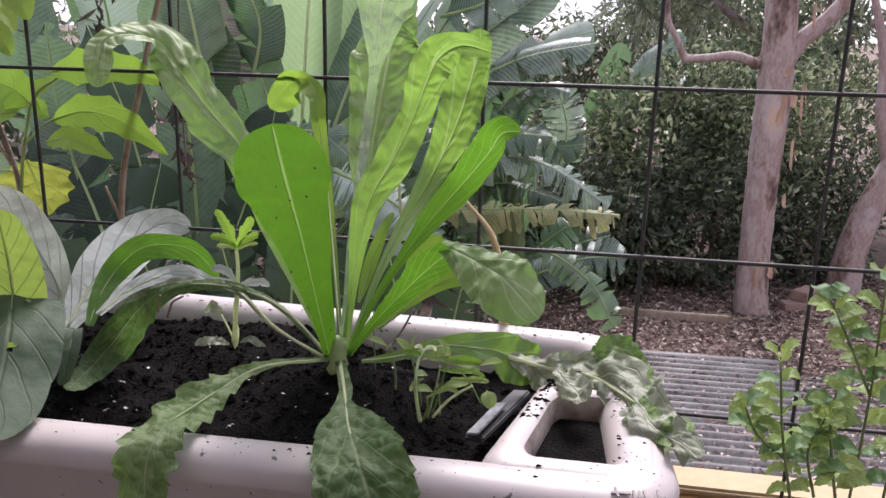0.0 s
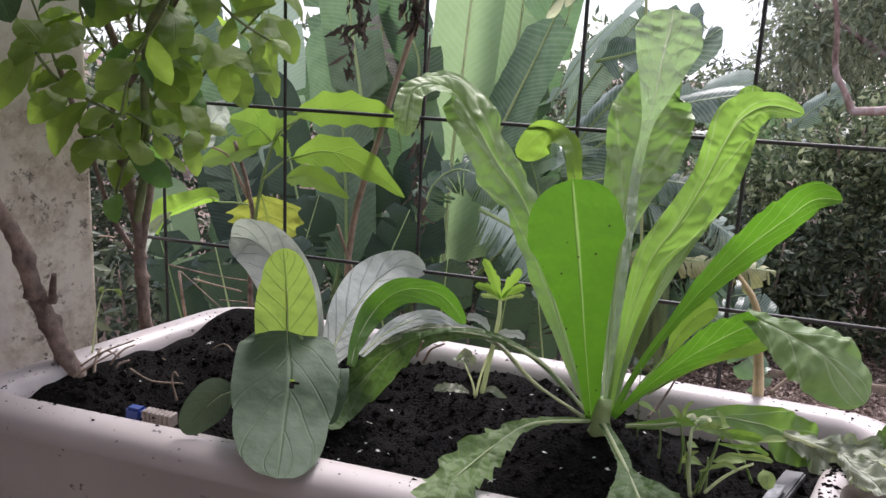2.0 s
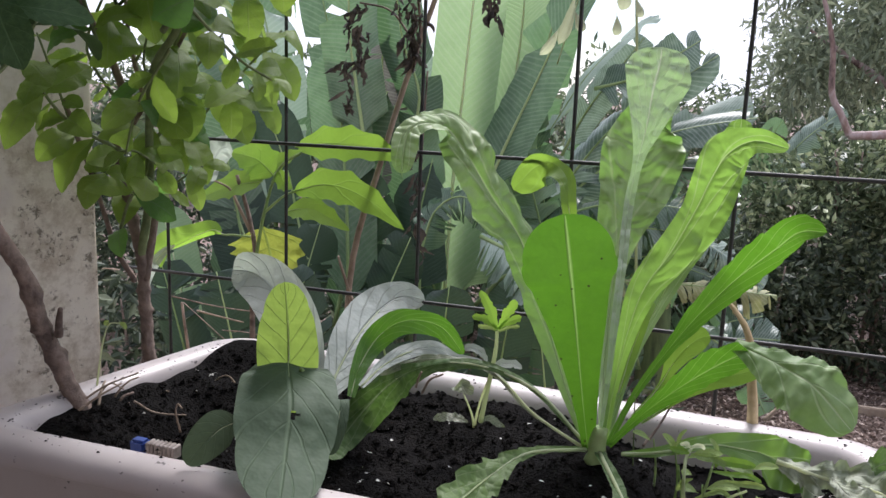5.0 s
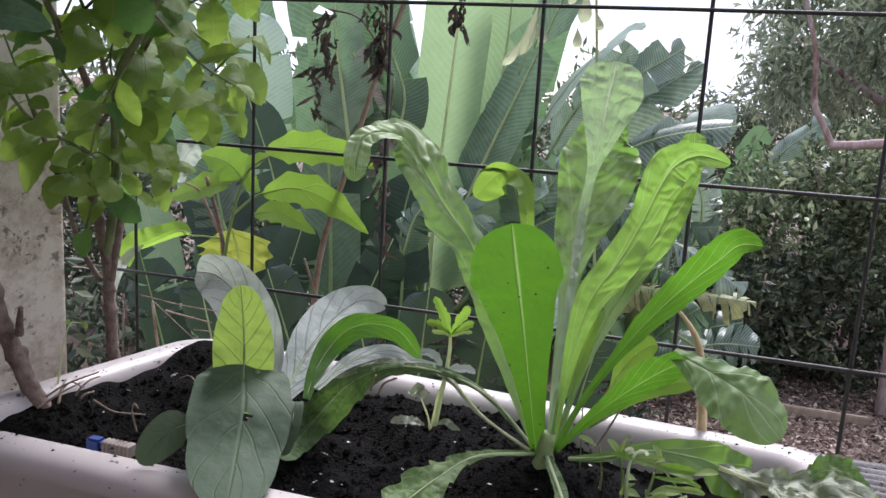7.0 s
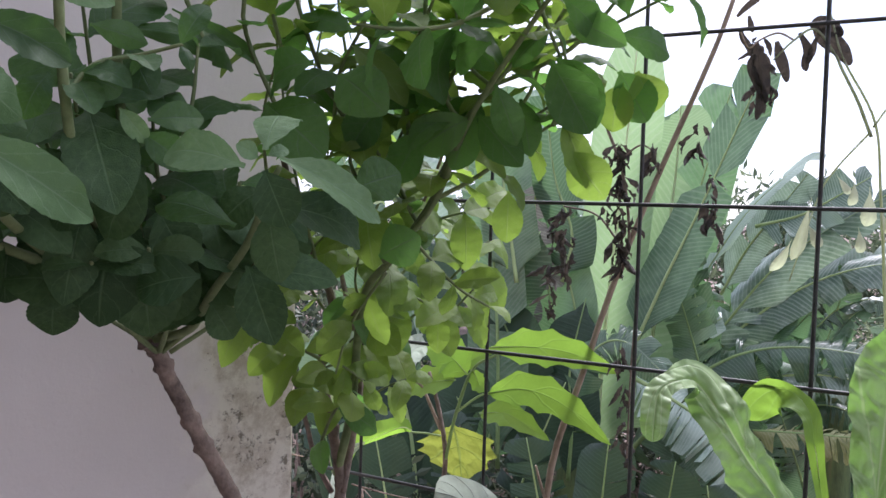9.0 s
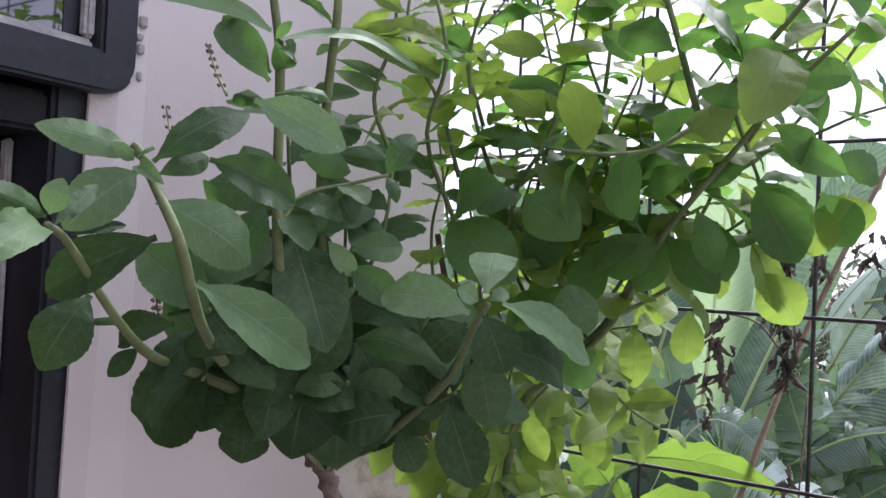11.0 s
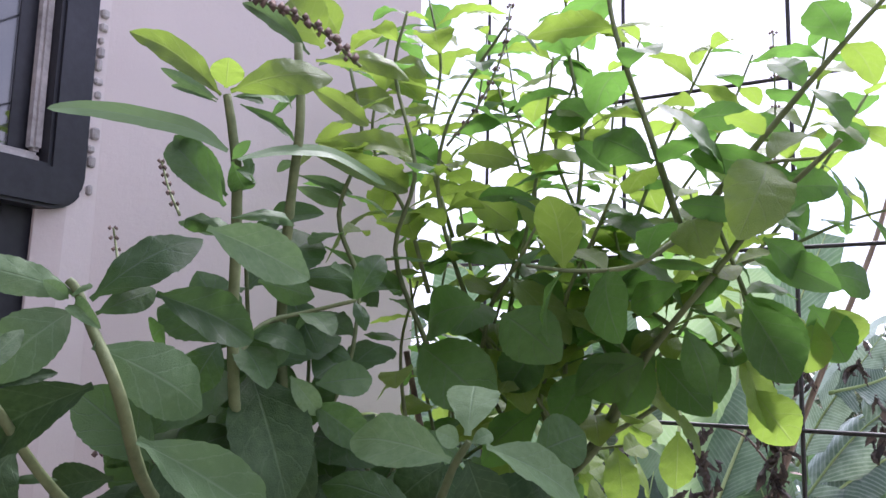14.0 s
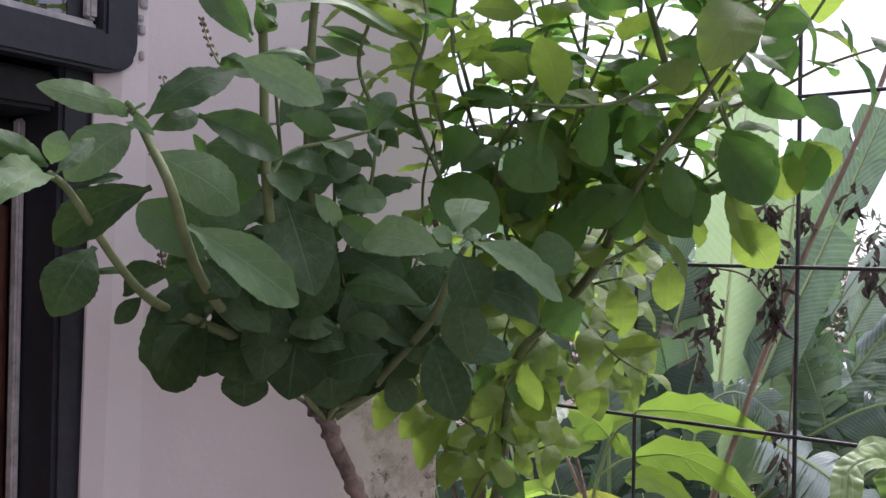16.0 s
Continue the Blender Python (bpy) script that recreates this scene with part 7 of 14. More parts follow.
leaf_part(dead_plant, [(-0.404, 0.050, 1.590), (-0.401, 0.042, 1.579), (-0.405, 0.049, 1.566)], 0.005, (0.51, -0.6, -0.13), lance, DRY_LEAF, wave=0.6, crinkle=0.8, curl=0.5, nv=10, nu=4, midrib=0.0, rib_mat=STALK_PALE, label='', seed=172)
leaf_part(dead_plant, [(-0.402, 0.050, 1.558), (-0.417, 0.055, 1.550), (-0.422, 0.042, 1.544)], 0.004, (0.29, -0.6, -0.13), lance, DRY_LEAF, wave=0.6, crinkle=0.8, curl=0.5, nv=10, nu=4, midrib=0.0, rib_mat=STALK_PALE, label='', seed=173)
leaf_part(dead_plant, [(-0.404, 0.050, 1.569), (-0.397, 0.044, 1.558), (-0.396, 0.051, 1.545)], 0.007, (-0.73, -0.6, -0.02), lance, DRY_LEAF, wave=0.6, crinkle=0.8, curl=0.5, nv=10, nu=4, midrib=0.0, rib_mat=STALK_PALE, label='', seed=174)
leaf_part(dead_plant, [(-0.398, 0.050, 1.562), (-0.401, 0.050, 1.557), (-0.397, 0.052, 1.552)], 0.007, (-0.89, -0.6, 0.0), lance, DRY_LEAF, wave=0.6, crinkle=0.8, curl=0.5, nv=10, nu=4, midrib=0.0, rib_mat=STALK_PALE, label='', seed=175)
leaf_part(dead_plant, [(-0.242, 0.050, 1.669), (-0.242, 0.054, 1.664), (-0.241, 0.058, 1.659)], 0.005, (0.06, -0.6, 0.21), lance, DRY_LEAF, wave=0.6, crinkle=0.8, curl=0.5, nv=10, nu=4, midrib=0.0, rib_mat=STALK_PALE, label='', seed=176)
leaf_part(dead_plant, [(-0.239, 0.050, 1.637), (-0.234, 0.042, 1.626), (-0.233, 0.059, 1.615)], 0.004, (-0.1, -0.6, 0.24), lance, DRY_LEAF, wave=0.6, crinkle=0.8, curl=0.5, nv=10, nu=4, midrib=0.0, rib_mat=STALK_PALE, label='', seed=177)
leaf_part(dead_plant, [(-0.246, 0.050, 1.637), (-0.250, 0.041, 1.630), (-0.246, 0.047, 1.623)], 0.005, (0.13, -0.6, -0.29), lance, DRY_LEAF, wave=0.6, crinkle=0.8, curl=0.5, nv=10, nu=4, midrib=0.0, rib_mat=STALK_PALE, label='', seed=178)
leaf_part(dead_plant, [(-0.246, 0.050, 1.663), (-0.240, 0.041, 1.657), (-0.242, 0.059, 1.653)], 0.004, (-0.45, -0.6, 0.28), lance, DRY_LEAF, wave=0.6, crinkle=0.8, curl=0.5, nv=10, nu=4, midrib=0.0, rib_mat=STALK_PALE, label='', seed=179)
leaf_part(dead_plant, [(-0.243, 0.050, 1.643), (-0.248, 0.044, 1.633), (-0.247, 0.045, 1.624)], 0.007, (-0.12, -0.6, 0.4), lance, DRY_LEAF, wave=0.6, crinkle=0.8, curl=0.5, nv=10, nu=4, midrib=0.0, rib_mat=STALK_PALE, label='', seed=180)
leaf_part(dead_plant, [(-0.242, 0.050, 1.678), (-0.235, 0.051, 1.672), (-0.228, 0.040, 1.666)], 0.003, (0.65, -0.6, -0.01), lance, DRY_LEAF, wave=0.6, crinkle=0.8, curl=0.5, nv=10, nu=4, midrib=0.0, rib_mat=STALK_PALE, label='', seed=181)
leaf_part(dead_plant, [(-0.243, 0.050, 1.656), (-0.245, 0.053, 1.650), (-0.243, 0.044, 1.644)], 0.007, (-0.78, -0.6, -0.44), lance, DRY_LEAF, wave=0.6, crinkle=0.8, curl=0.5, nv=10, nu=4, midrib=0.0, rib_mat=STALK_PALE, label='', seed=182)
leaf_part(dead_plant, [(-0.248, 0.050, 1.650), (-0.243, 0.054, 1.645), (-0.241, 0.058, 1.640)], 0.006, (-0.86, -0.6, 0.14), lance, DRY_LEAF, wave=0.6, crinkle=0.8, curl=0.5, nv=10, nu=4, midrib=0.0, rib_mat=STALK_PALE, label='', seed=183)
leaf_part(dead_plant, [(-0.242, 0.050, 1.647), (-0.245, 0.056, 1.640), (-0.245, 0.050, 1.633)], 0.007, (-0.07, -0.6, -0.34), lance, DRY_LEAF, wave=0.6, crinkle=0.8, curl=0.5, nv=10, nu=4, midrib=0.0, rib_mat=STALK_PALE, label='', seed=184)
leaf_part(dead_plant, [(-0.245, 0.050, 1.676), (-0.241, 0.040, 1.669), (-0.239, 0.047, 1.663)], 0.004, (-0.15, -0.6, 0.12), lance, DRY_LEAF, wave=0.6, crinkle=0.8, curl=0.5, nv=10, nu=4, midrib=0.0, rib_mat=STALK_PALE, label='', seed=185)
leaf_part(dead_plant, [(-0.247, 0.050, 1.680), (-0.250, 0.052, 1.672), (-0.251, 0.058, 1.664)], 0.004, (-0.46, -0.6, -0.01), lance, DRY_LEAF, wave=0.6, crinkle=0.8, curl=0.5, nv=10, nu=4, midrib=0.0, rib_mat=STALK_PALE, label='', seed=186)
leaf_part(dead_plant, [(-0.247, 0.050, 1.658), (-0.253, 0.048, 1.647), (-0.258, 0.056, 1.637)], 0.007, (-0.41, -0.6, -0.39), lance, DRY_LEAF, wave=0.6, crinkle=0.8, curl=0.5, nv=10, nu=4, midrib=0.0, rib_mat=STALK_PALE, label='', seed=187)
leaf_part(dead_plant, [(-0.243, 0.050, 1.639), (-0.245, 0.061, 1.633), (-0.234, 0.042, 1.626)], 0.007, (-0.33, -0.6, -0.4), lance, DRY_LEAF, wave=0.6, crinkle=0.8, curl=0.5, nv=10, nu=4, midrib=0.0, rib_mat=STALK_PALE, label='', seed=188)
leaf_part(dead_plant, [(-0.247, 0.050, 1.653), (-0.251, 0.061, 1.643), (-0.248, 0.048, 1.632)], 0.006, (0.45, -0.6, -0.24), lance, DRY_LEAF, wave=0.6, crinkle=0.8, curl=0.5, nv=10, nu=4, midrib=0.0, rib_mat=STALK_PALE, label='', seed=189)
leaf_part(dead_plant, [(-0.248, 0.050, 1.682), (-0.248, 0.059, 1.678), (-0.242, 0.041, 1.671)], 0.005, (-0.64, -0.6, 0.44), lance, DRY_LEAF, wave=0.6, crinkle=0.8, curl=0.5, nv=10, nu=4, midrib=0.0, rib_mat=STALK_PALE, label='', seed=190)
leaf_part(dead_plant, [(-0.247, 0.050, 1.645), (-0.247, 0.048, 1.634), (-0.248, 0.045, 1.623)], 0.003, (0.13, -0.6, -0.21), lance, DRY_LEAF, wave=0.6, crinkle=0.8, curl=0.5, nv=10, nu=4, midrib=0.0, rib_mat=STALK_PALE, label='', seed=191)
leaf_part(dead_plant, [(-0.240, 0.050, 1.637), (-0.239, 0.056, 1.626), (-0.231, 0.042, 1.615)], 0.006, (-0.83, -0.6, 0.49), lance, DRY_LEAF, wave=0.6, crinkle=0.8, curl=0.5, nv=10, nu=4, midrib=0.0, rib_mat=STALK_PALE, label='', seed=192)
leaf_part(dead_plant, [(-0.244, 0.050, 1.658), (-0.242, 0.061, 1.651), (-0.244, 0.049, 1.643)], 0.004, (0.03, -0.6, 0.42), lance, DRY_LEAF, wave=0.6, crinkle=0.8, curl=0.5, nv=10, nu=4, midrib=0.0, rib_mat=STALK_PALE, label='', seed=193)
leaf_part(dead_plant, [(-0.209, 0.050, 1.751), (-0.203, 0.041, 1.743), (-0.200, 0.041, 1.736)], 0.007, (-0.07, -0.6, -0.06), lance, DRY_LEAF, wave=0.6, crinkle=0.8, curl=0.5, nv=10, nu=4, midrib=0.0, rib_mat=STALK_PALE, label='', seed=194)
leaf_part(dead_plant, [(-0.210, 0.050, 1.751), (-0.213, 0.056, 1.744), (-0.214, 0.045, 1.734)], 0.005, (0.52, -0.6, 0.1), lance, DRY_LEAF, wave=0.6, crinkle=0.8, curl=0.5, nv=10, nu=4, midrib=0.0, rib_mat=STALK_PALE, label='', seed=195)
leaf_part(dead_plant, [(-0.204, 0.050, 1.765), (-0.191, 0.041, 1.754), (-0.198, 0.043, 1.745)], 0.004, (-0.11, -0.6, 0.12), lance, DRY_LEAF, wave=0.6, crinkle=0.8, curl=0.5, nv=10, nu=4, midrib=0.0, rib_mat=STALK_PALE, label='', seed=196)
leaf_part(dead_plant, [(-0.196, 0.050, 1.755), (-0.198, 0.052, 1.749), (-0.195, 0.045, 1.742)], 0.005, (-0.9, -0.6, 0.22), lance, DRY_LEAF, wave=0.6, crinkle=0.8, curl=0.5, nv=10, nu=4, midrib=0.0, rib_mat=STALK_PALE, label='', seed=197)
leaf_part(dead_plant, [(-0.202, 0.050, 1.787), (-0.200, 0.059, 1.780), (-0.193, 0.058, 1.772)], 0.004, (-0.33, -0.6, 0.38), lance, DRY_LEAF, wave=0.6, crinkle=0.8, curl=0.5, nv=10, nu=4, midrib=0.0, rib_mat=STALK_PALE, label='', seed=198)
leaf_part(dead_plant, [(-0.212, 0.050, 1.800), (-0.214, 0.041, 1.791), (-0.228, 0.053, 1.787)], 0.006, (0.46, -0.6, -0.5), lance, DRY_LEAF, wave=0.6, crinkle=0.8, curl=0.5, nv=10, nu=4, midrib=0.0, rib_mat=STALK_PALE, label='', seed=199)
leaf_part(dead_plant, [(-0.201, 0.050, 1.755), (-0.208, 0.054, 1.747), (-0.202, 0.047, 1.737)], 0.006, (0.01, -0.6, 0.21), lance, DRY_LEAF, wave=0.6, crinkle=0.8, curl=0.5, nv=10, nu=4, midrib=0.0, rib_mat=STALK_PALE, label='', seed=200)
leaf_part(dead_plant, [(-0.202, 0.050, 1.770), (-0.194, 0.038, 1.758), (-0.197, 0.056, 1.751)], 0.006, (0.67, -0.6, -0.46), lance, DRY_LEAF, wave=0.6, crinkle=0.8, curl=0.5, nv=10, nu=4, midrib=0.0, rib_mat=STALK_PALE, label='', seed=201)
leaf_part(dead_plant, [(-0.213, 0.050, 1.801), (-0.206, 0.044, 1.794), (-0.215, 0.057, 1.791)], 0.006, (-0.23, -0.6, 0.14), lance, DRY_LEAF, wave=0.6, crinkle=0.8, curl=0.5, nv=10, nu=4, midrib=0.0, rib_mat=STALK_PALE, label='', seed=202)
leaf_part(dead_plant, [(-0.209, 0.050, 1.794), (-0.203, 0.052, 1.788), (-0.198, 0.055, 1.782)], 0.005, (-0.13, -0.6, -0.19), lance, DRY_LEAF, wave=0.6, crinkle=0.8, curl=0.5, nv=10, nu=4, midrib=0.0, rib_mat=STALK_PALE, label='', seed=203)
leaf_part(dead_plant, [(-0.206, 0.050, 1.771), (-0.212, 0.039, 1.760), (-0.211, 0.045, 1.752)], 0.007, (-0.71, -0.6, -0.44), lance, DRY_LEAF, wave=0.6, crinkle=0.8, curl=0.5, nv=10, nu=4, midrib=0.0, rib_mat=STALK_PALE, label='', seed=204)
leaf_part(dead_plant, [(-0.206, 0.050, 1.807), (-0.200, 0.049, 1.797), (-0.199, 0.056, 1.789)], 0.005, (0.04, -0.6, -0.48), lance, DRY_LEAF, wave=0.6, crinkle=0.8, curl=0.5, nv=10, nu=4, midrib=0.0, rib_mat=STALK_PALE, label='', seed=205)
leaf_part(dead_plant, [(-0.204, 0.050, 1.769), (-0.214, 0.058, 1.761), (-0.215, 0.052, 1.750)], 0.003, (0.77, -0.6, 0.49), lance, DRY_LEAF, wave=0.6, crinkle=0.8, curl=0.5, nv=10, nu=4, midrib=0.0, rib_mat=STALK_PALE, label='', seed=206)
leaf_part(dead_plant, [(-0.212, 0.050, 1.796), (-0.211, 0.047, 1.790), (-0.212, 0.042, 1.784)], 0.004, (-0.99, -0.6, -0.07), lance, DRY_LEAF, wave=0.6, crinkle=0.8, curl=0.5, nv=10, nu=4, midrib=0.0, rib_mat=STALK_PALE, label='', seed=207)
leaf_part(dead_plant, [(-0.209, 0.050, 1.784), (-0.197, 0.055, 1.779), (-0.196, 0.044, 1.771)], 0.005, (-0.1, -0.6, -0.09), lance, DRY_LEAF, wave=0.6, crinkle=0.8, curl=0.5, nv=10, nu=4, midrib=0.0, rib_mat=STALK_PALE, label='', seed=208)
leaf_part(dead_plant, [(-0.211, 0.050, 1.807), (-0.216, 0.059, 1.802), (-0.209, 0.054, 1.793)], 0.006, (0.74, -0.6, 0.42), lance, DRY_LEAF, wave=0.6, crinkle=0.8, curl=0.5, nv=10, nu=4, midrib=0.0, rib_mat=STALK_PALE, label='', seed=209)
leaf_part(dead_plant, [(-0.204, 0.050, 1.767), (-0.204, 0.049, 1.758), (-0.210, 0.044, 1.749)], 0.005, (-0.5, -0.6, 0.18), lance, DRY_LEAF, wave=0.6, crinkle=0.8, curl=0.5, nv=10, nu=4, midrib=0.0, rib_mat=STALK_PALE, label='', seed=210)
leaf_part(dead_plant, [(-0.210, 0.050, 1.760), (-0.217, 0.047, 1.754), (-0.221, 0.042, 1.748)], 0.006, (-0.28, -0.6, -0.36), lance, DRY_LEAF, wave=0.6, crinkle=0.8, curl=0.5, nv=10, nu=4, midrib=0.0, rib_mat=STALK_PALE, label='', seed=211)
leaf_part(dead_plant, [(-0.324, 0.050, 1.502), (-0.323, 0.051, 1.494), (-0.325, 0.059, 1.484)], 0.007, (-0.35, -0.6, 0.42), lance, DRY_LEAF, wave=0.6, crinkle=0.8, curl=0.5, nv=10, nu=4, midrib=0.0, rib_mat=STALK_PALE, label='', seed=212)
leaf_part(dead_plant, [(-0.324, 0.050, 1.511), (-0.323, 0.052, 1.505), (-0.322, 0.055, 1.498)], 0.006, (0.61, -0.6, -0.05), lance, DRY_LEAF, wave=0.6, crinkle=0.8, curl=0.5, nv=10, nu=4, midrib=0.0, rib_mat=STALK_PALE, label='', seed=213)
leaf_part(dead_plant, [(-0.318, 0.050, 1.453), (-0.326, 0.058, 1.444), (-0.321, 0.045, 1.440)], 0.005, (0.63, -0.6, -0.43), lance, DRY_LEAF, wave=0.6, crinkle=0.8, curl=0.5, nv=10, nu=4, midrib=0.0, rib_mat=STALK_PALE, label='', seed=214)
leaf_part(dead_plant, [(-0.320, 0.050, 1.453), (-0.324, 0.040, 1.447), (-0.327, 0.055, 1.437)], 0.005, (-0.36, -0.6, 0.36), lance, DRY_LEAF, wave=0.6, crinkle=0.8, curl=0.5, nv=10, nu=4, midrib=0.0, rib_mat=STALK_PALE, label='', seed=215)
leaf_part(dead_plant, [(-0.320, 0.050, 1.434), (-0.326, 0.053, 1.427), (-0.329, 0.058, 1.419)], 0.006, (-0.92, -0.6, 0.01), lance, DRY_LEAF, wave=0.6, crinkle=0.8, curl=0.5, nv=10, nu=4, midrib=0.0, rib_mat=STALK_PALE, label='', seed=216)
leaf_part(dead_plant, [(-0.322, 0.050, 1.461), (-0.317, 0.049, 1.453), (-0.315, 0.041, 1.447)], 0.007, (-0.51, -0.6, -0.21), lance, DRY_LEAF, wave=0.6, crinkle=0.8, curl=0.5, nv=10, nu=4, midrib=0.0, rib_mat=STALK_PALE, label='', seed=217)
leaf_part(dead_plant, [(-0.317, 0.050, 1.402), (-0.315, 0.061, 1.392), (-0.310, 0.042, 1.390)], 0.005, (-0.58, -0.6, 0.18), lance, DRY_LEAF, wave=0.6, crinkle=0.8, curl=0.5, nv=10, nu=4, midrib=0.0, rib_mat=STALK_PALE, label='', seed=218)
leaf_part(dead_plant, [(-0.320, 0.050, 1.462), (-0.322, 0.054, 1.455), (-0.315, 0.049, 1.451)], 0.008, (-0.88, -0.6, -0.27), lance, DRY_LEAF, wave=0.6, crinkle=0.8, curl=0.5, nv=10, nu=4, midrib=0.0, rib_mat=STALK_PALE, label='', seed=219)
leaf_part(dead_plant, [(-0.320, 0.050, 1.416), (-0.321, 0.058, 1.405), (-0.313, 0.051, 1.398)], 0.006, (0.31, -0.6, 0.12), lance, DRY_LEAF, wave=0.6, crinkle=0.8, curl=0.5, nv=10, nu=4, midrib=0.0, rib_mat=STALK_PALE, label='', seed=220)
leaf_part(dead_plant, [(-0.320, 0.050, 1.470), (-0.316, 0.059, 1.460), (-0.312, 0.046, 1.455)], 0.005, (0.21, -0.6, 0.09), lance, DRY_LEAF, wave=0.6, crinkle=0.8, curl=0.5, nv=10, nu=4, midrib=0.0, rib_mat=STALK_PALE, label='', seed=221)
leaf_part(dead_plant, [(-0.319, 0.050, 1.427), (-0.312, 0.060, 1.421), (-0.308, 0.041, 1.419)], 0.004, (0.25, -0.6, -0.22), lance, DRY_LEAF, wave=0.6, crinkle=0.8, curl=0.5, nv=10, nu=4, midrib=0.0, rib_mat=STALK_PALE, label='', seed=222)
leaf_part(dead_plant, [(-0.318, 0.050, 1.437), (-0.318, 0.046, 1.433), (-0.323, 0.054, 1.425)], 0.006, (0.71, -0.6, 0.34), lance, DRY_LEAF, wave=0.6, crinkle=0.8, curl=0.5, nv=10, nu=4, midrib=0.0, rib_mat=STALK_PALE, label='', seed=223)
leaf_part(dead_plant, [(-0.328, 0.050, 1.498), (-0.332, 0.041, 1.490), (-0.341, 0.058, 1.478)], 0.005, (0.57, -0.6, 0.44), lance, DRY_LEAF, wave=0.6, crinkle=0.8, curl=0.5, nv=10, nu=4, midrib=0.0, rib_mat=STALK_PALE, label='', seed=224)
leaf_part(dead_plant, [(-0.315, 0.050, 1.401), (-0.313, 0.041, 1.395), (-0.298, 0.055, 1.386)], 0.007, (-0.08, -0.6, -0.22), lance, DRY_LEAF, wave=0.6, crinkle=0.8, curl=0.5, nv=10, nu=4, midrib=0.0, rib_mat=STALK_PALE, label='', seed=225)
leaf_part(dead_plant, [(-0.317, 0.050, 1.402), (-0.313, 0.048, 1.394), (-0.310, 0.052, 1.386)], 0.006, (-0.43, -0.6, -0.46), lance, DRY_LEAF, wave=0.6, crinkle=0.8, curl=0.5, nv=10, nu=4, midrib=0.0, rib_mat=STALK_PALE, label='', seed=226)
leaf_part(dead_plant, [(-0.316, 0.050, 1.417), (-0.311, 0.052, 1.407), (-0.314, 0.050, 1.397)], 0.008, (0.56, -0.6, -0.19), lance, DRY_LEAF, wave=0.6, crinkle=0.8, curl=0.5, nv=10, nu=4, midrib=0.0, rib_mat=STALK_PALE, label='', seed=227)
leaf_part(dead_plant, [(-0.326, 0.050, 1.500), (-0.315, 0.045, 1.490), (-0.315, 0.051, 1.478)], 0.004, (-0.55, -0.6, 0.49), lance, DRY_LEAF, wave=0.6, crinkle=0.8, curl=0.5, nv=10, nu=4, midrib=0.0, rib_mat=STALK_PALE, label='', seed=228)
leaf_part(dead_plant, [(-0.319, 0.050, 1.420), (-0.317, 0.041, 1.416), (-0.318, 0.044, 1.408)], 0.008, (-0.38, -0.6, -0.25), lance, DRY_LEAF, wave=0.6, crinkle=0.8, curl=0.5, nv=10, nu=4, midrib=0.0, rib_mat=STALK_PALE, label='', seed=229)
leaf_part(dead_plant, [(-0.317, 0.050, 1.393), (-0.312, 0.057, 1.382), (-0.313, 0.045, 1.374)], 0.004, (-0.46, -0.6, -0.43), lance, DRY_LEAF, wave=0.6, crinkle=0.8, curl=0.5, nv=10, nu=4, midrib=0.0, rib_mat=STALK_PALE, label='', seed=230)
leaf_part(dead_plant, [(-0.327, 0.050, 1.499), (-0.325, 0.045, 1.489), (-0.329, 0.057, 1.477)], 0.007, (0.46, -0.6, 0.23), lance, DRY_LEAF, wave=0.6, crinkle=0.8, curl=0.5, nv=10, nu=4, midrib=0.0, rib_mat=STALK_PALE, label='', seed=231)
leaf_part(dead_plant, [(-0.319, 0.050, 1.473), (-0.320, 0.044, 1.464), (-0.324, 0.049, 1.454)], 0.004, (-0.84, -0.6, -0.25), lance, DRY_LEAF, wave=0.6, crinkle=0.8, curl=0.5, nv=10, nu=4, midrib=0.0, rib_mat=STALK_PALE, label='', seed=232)
leaf_part(dead_plant, [(-0.322, 0.050, 1.474), (-0.330, 0.056, 1.460), (-0.337, 0.052, 1.448)], 0.005, (-0.21, -0.6, -0.18), lance, DRY_LEAF, wave=0.6, crinkle=0.8, curl=0.5, nv=10, nu=4, midrib=0.0, rib_mat=STALK_PALE, label='', seed=233)
leaf_part(dead_plant, [(-0.324, 0.050, 1.419), (-0.330, 0.052, 1.410), (-0.334, 0.045, 1.404)], 0.004, (-0.4, -0.6, -0.27), lance, DRY_LEAF, wave=0.6, crinkle=0.8, curl=0.5, nv=10, nu=4, midrib=0.0, rib_mat=STALK_PALE, label='', seed=234)
leaf_part(dead_plant, [(-0.323, 0.050, 1.495), (-0.329, 0.056, 1.484), (-0.326, 0.044, 1.476)], 0.008, (-0.76, -0.6, 0.09), lance, DRY_LEAF, wave=0.6, crinkle=0.8, curl=0.5, nv=10, nu=4, midrib=0.0, rib_mat=STALK_PALE, label='', seed=235)
leaf_part(dead_plant, [(-0.301, 0.050, 1.699), (-0.307, 0.040, 1.687), (-0.311, 0.044, 1.677)], 0.005, (0.09, -0.6, -0.4), lance, DRY_LEAF, wave=0.6, crinkle=0.8, curl=0.5, nv=10, nu=4, midrib=0.0, rib_mat=STALK_PALE, label='', seed=236)
leaf_part(dead_plant, [(-0.303, 0.050, 1.692), (-0.309, 0.058, 1.685), (-0.311, 0.046, 1.677)], 0.006, (0.21, -0.6, 0.16), lance, DRY_LEAF, wave=0.6, crinkle=0.8, curl=0.5, nv=10, nu=4, midrib=0.0, rib_mat=STALK_PALE, label='', seed=237)
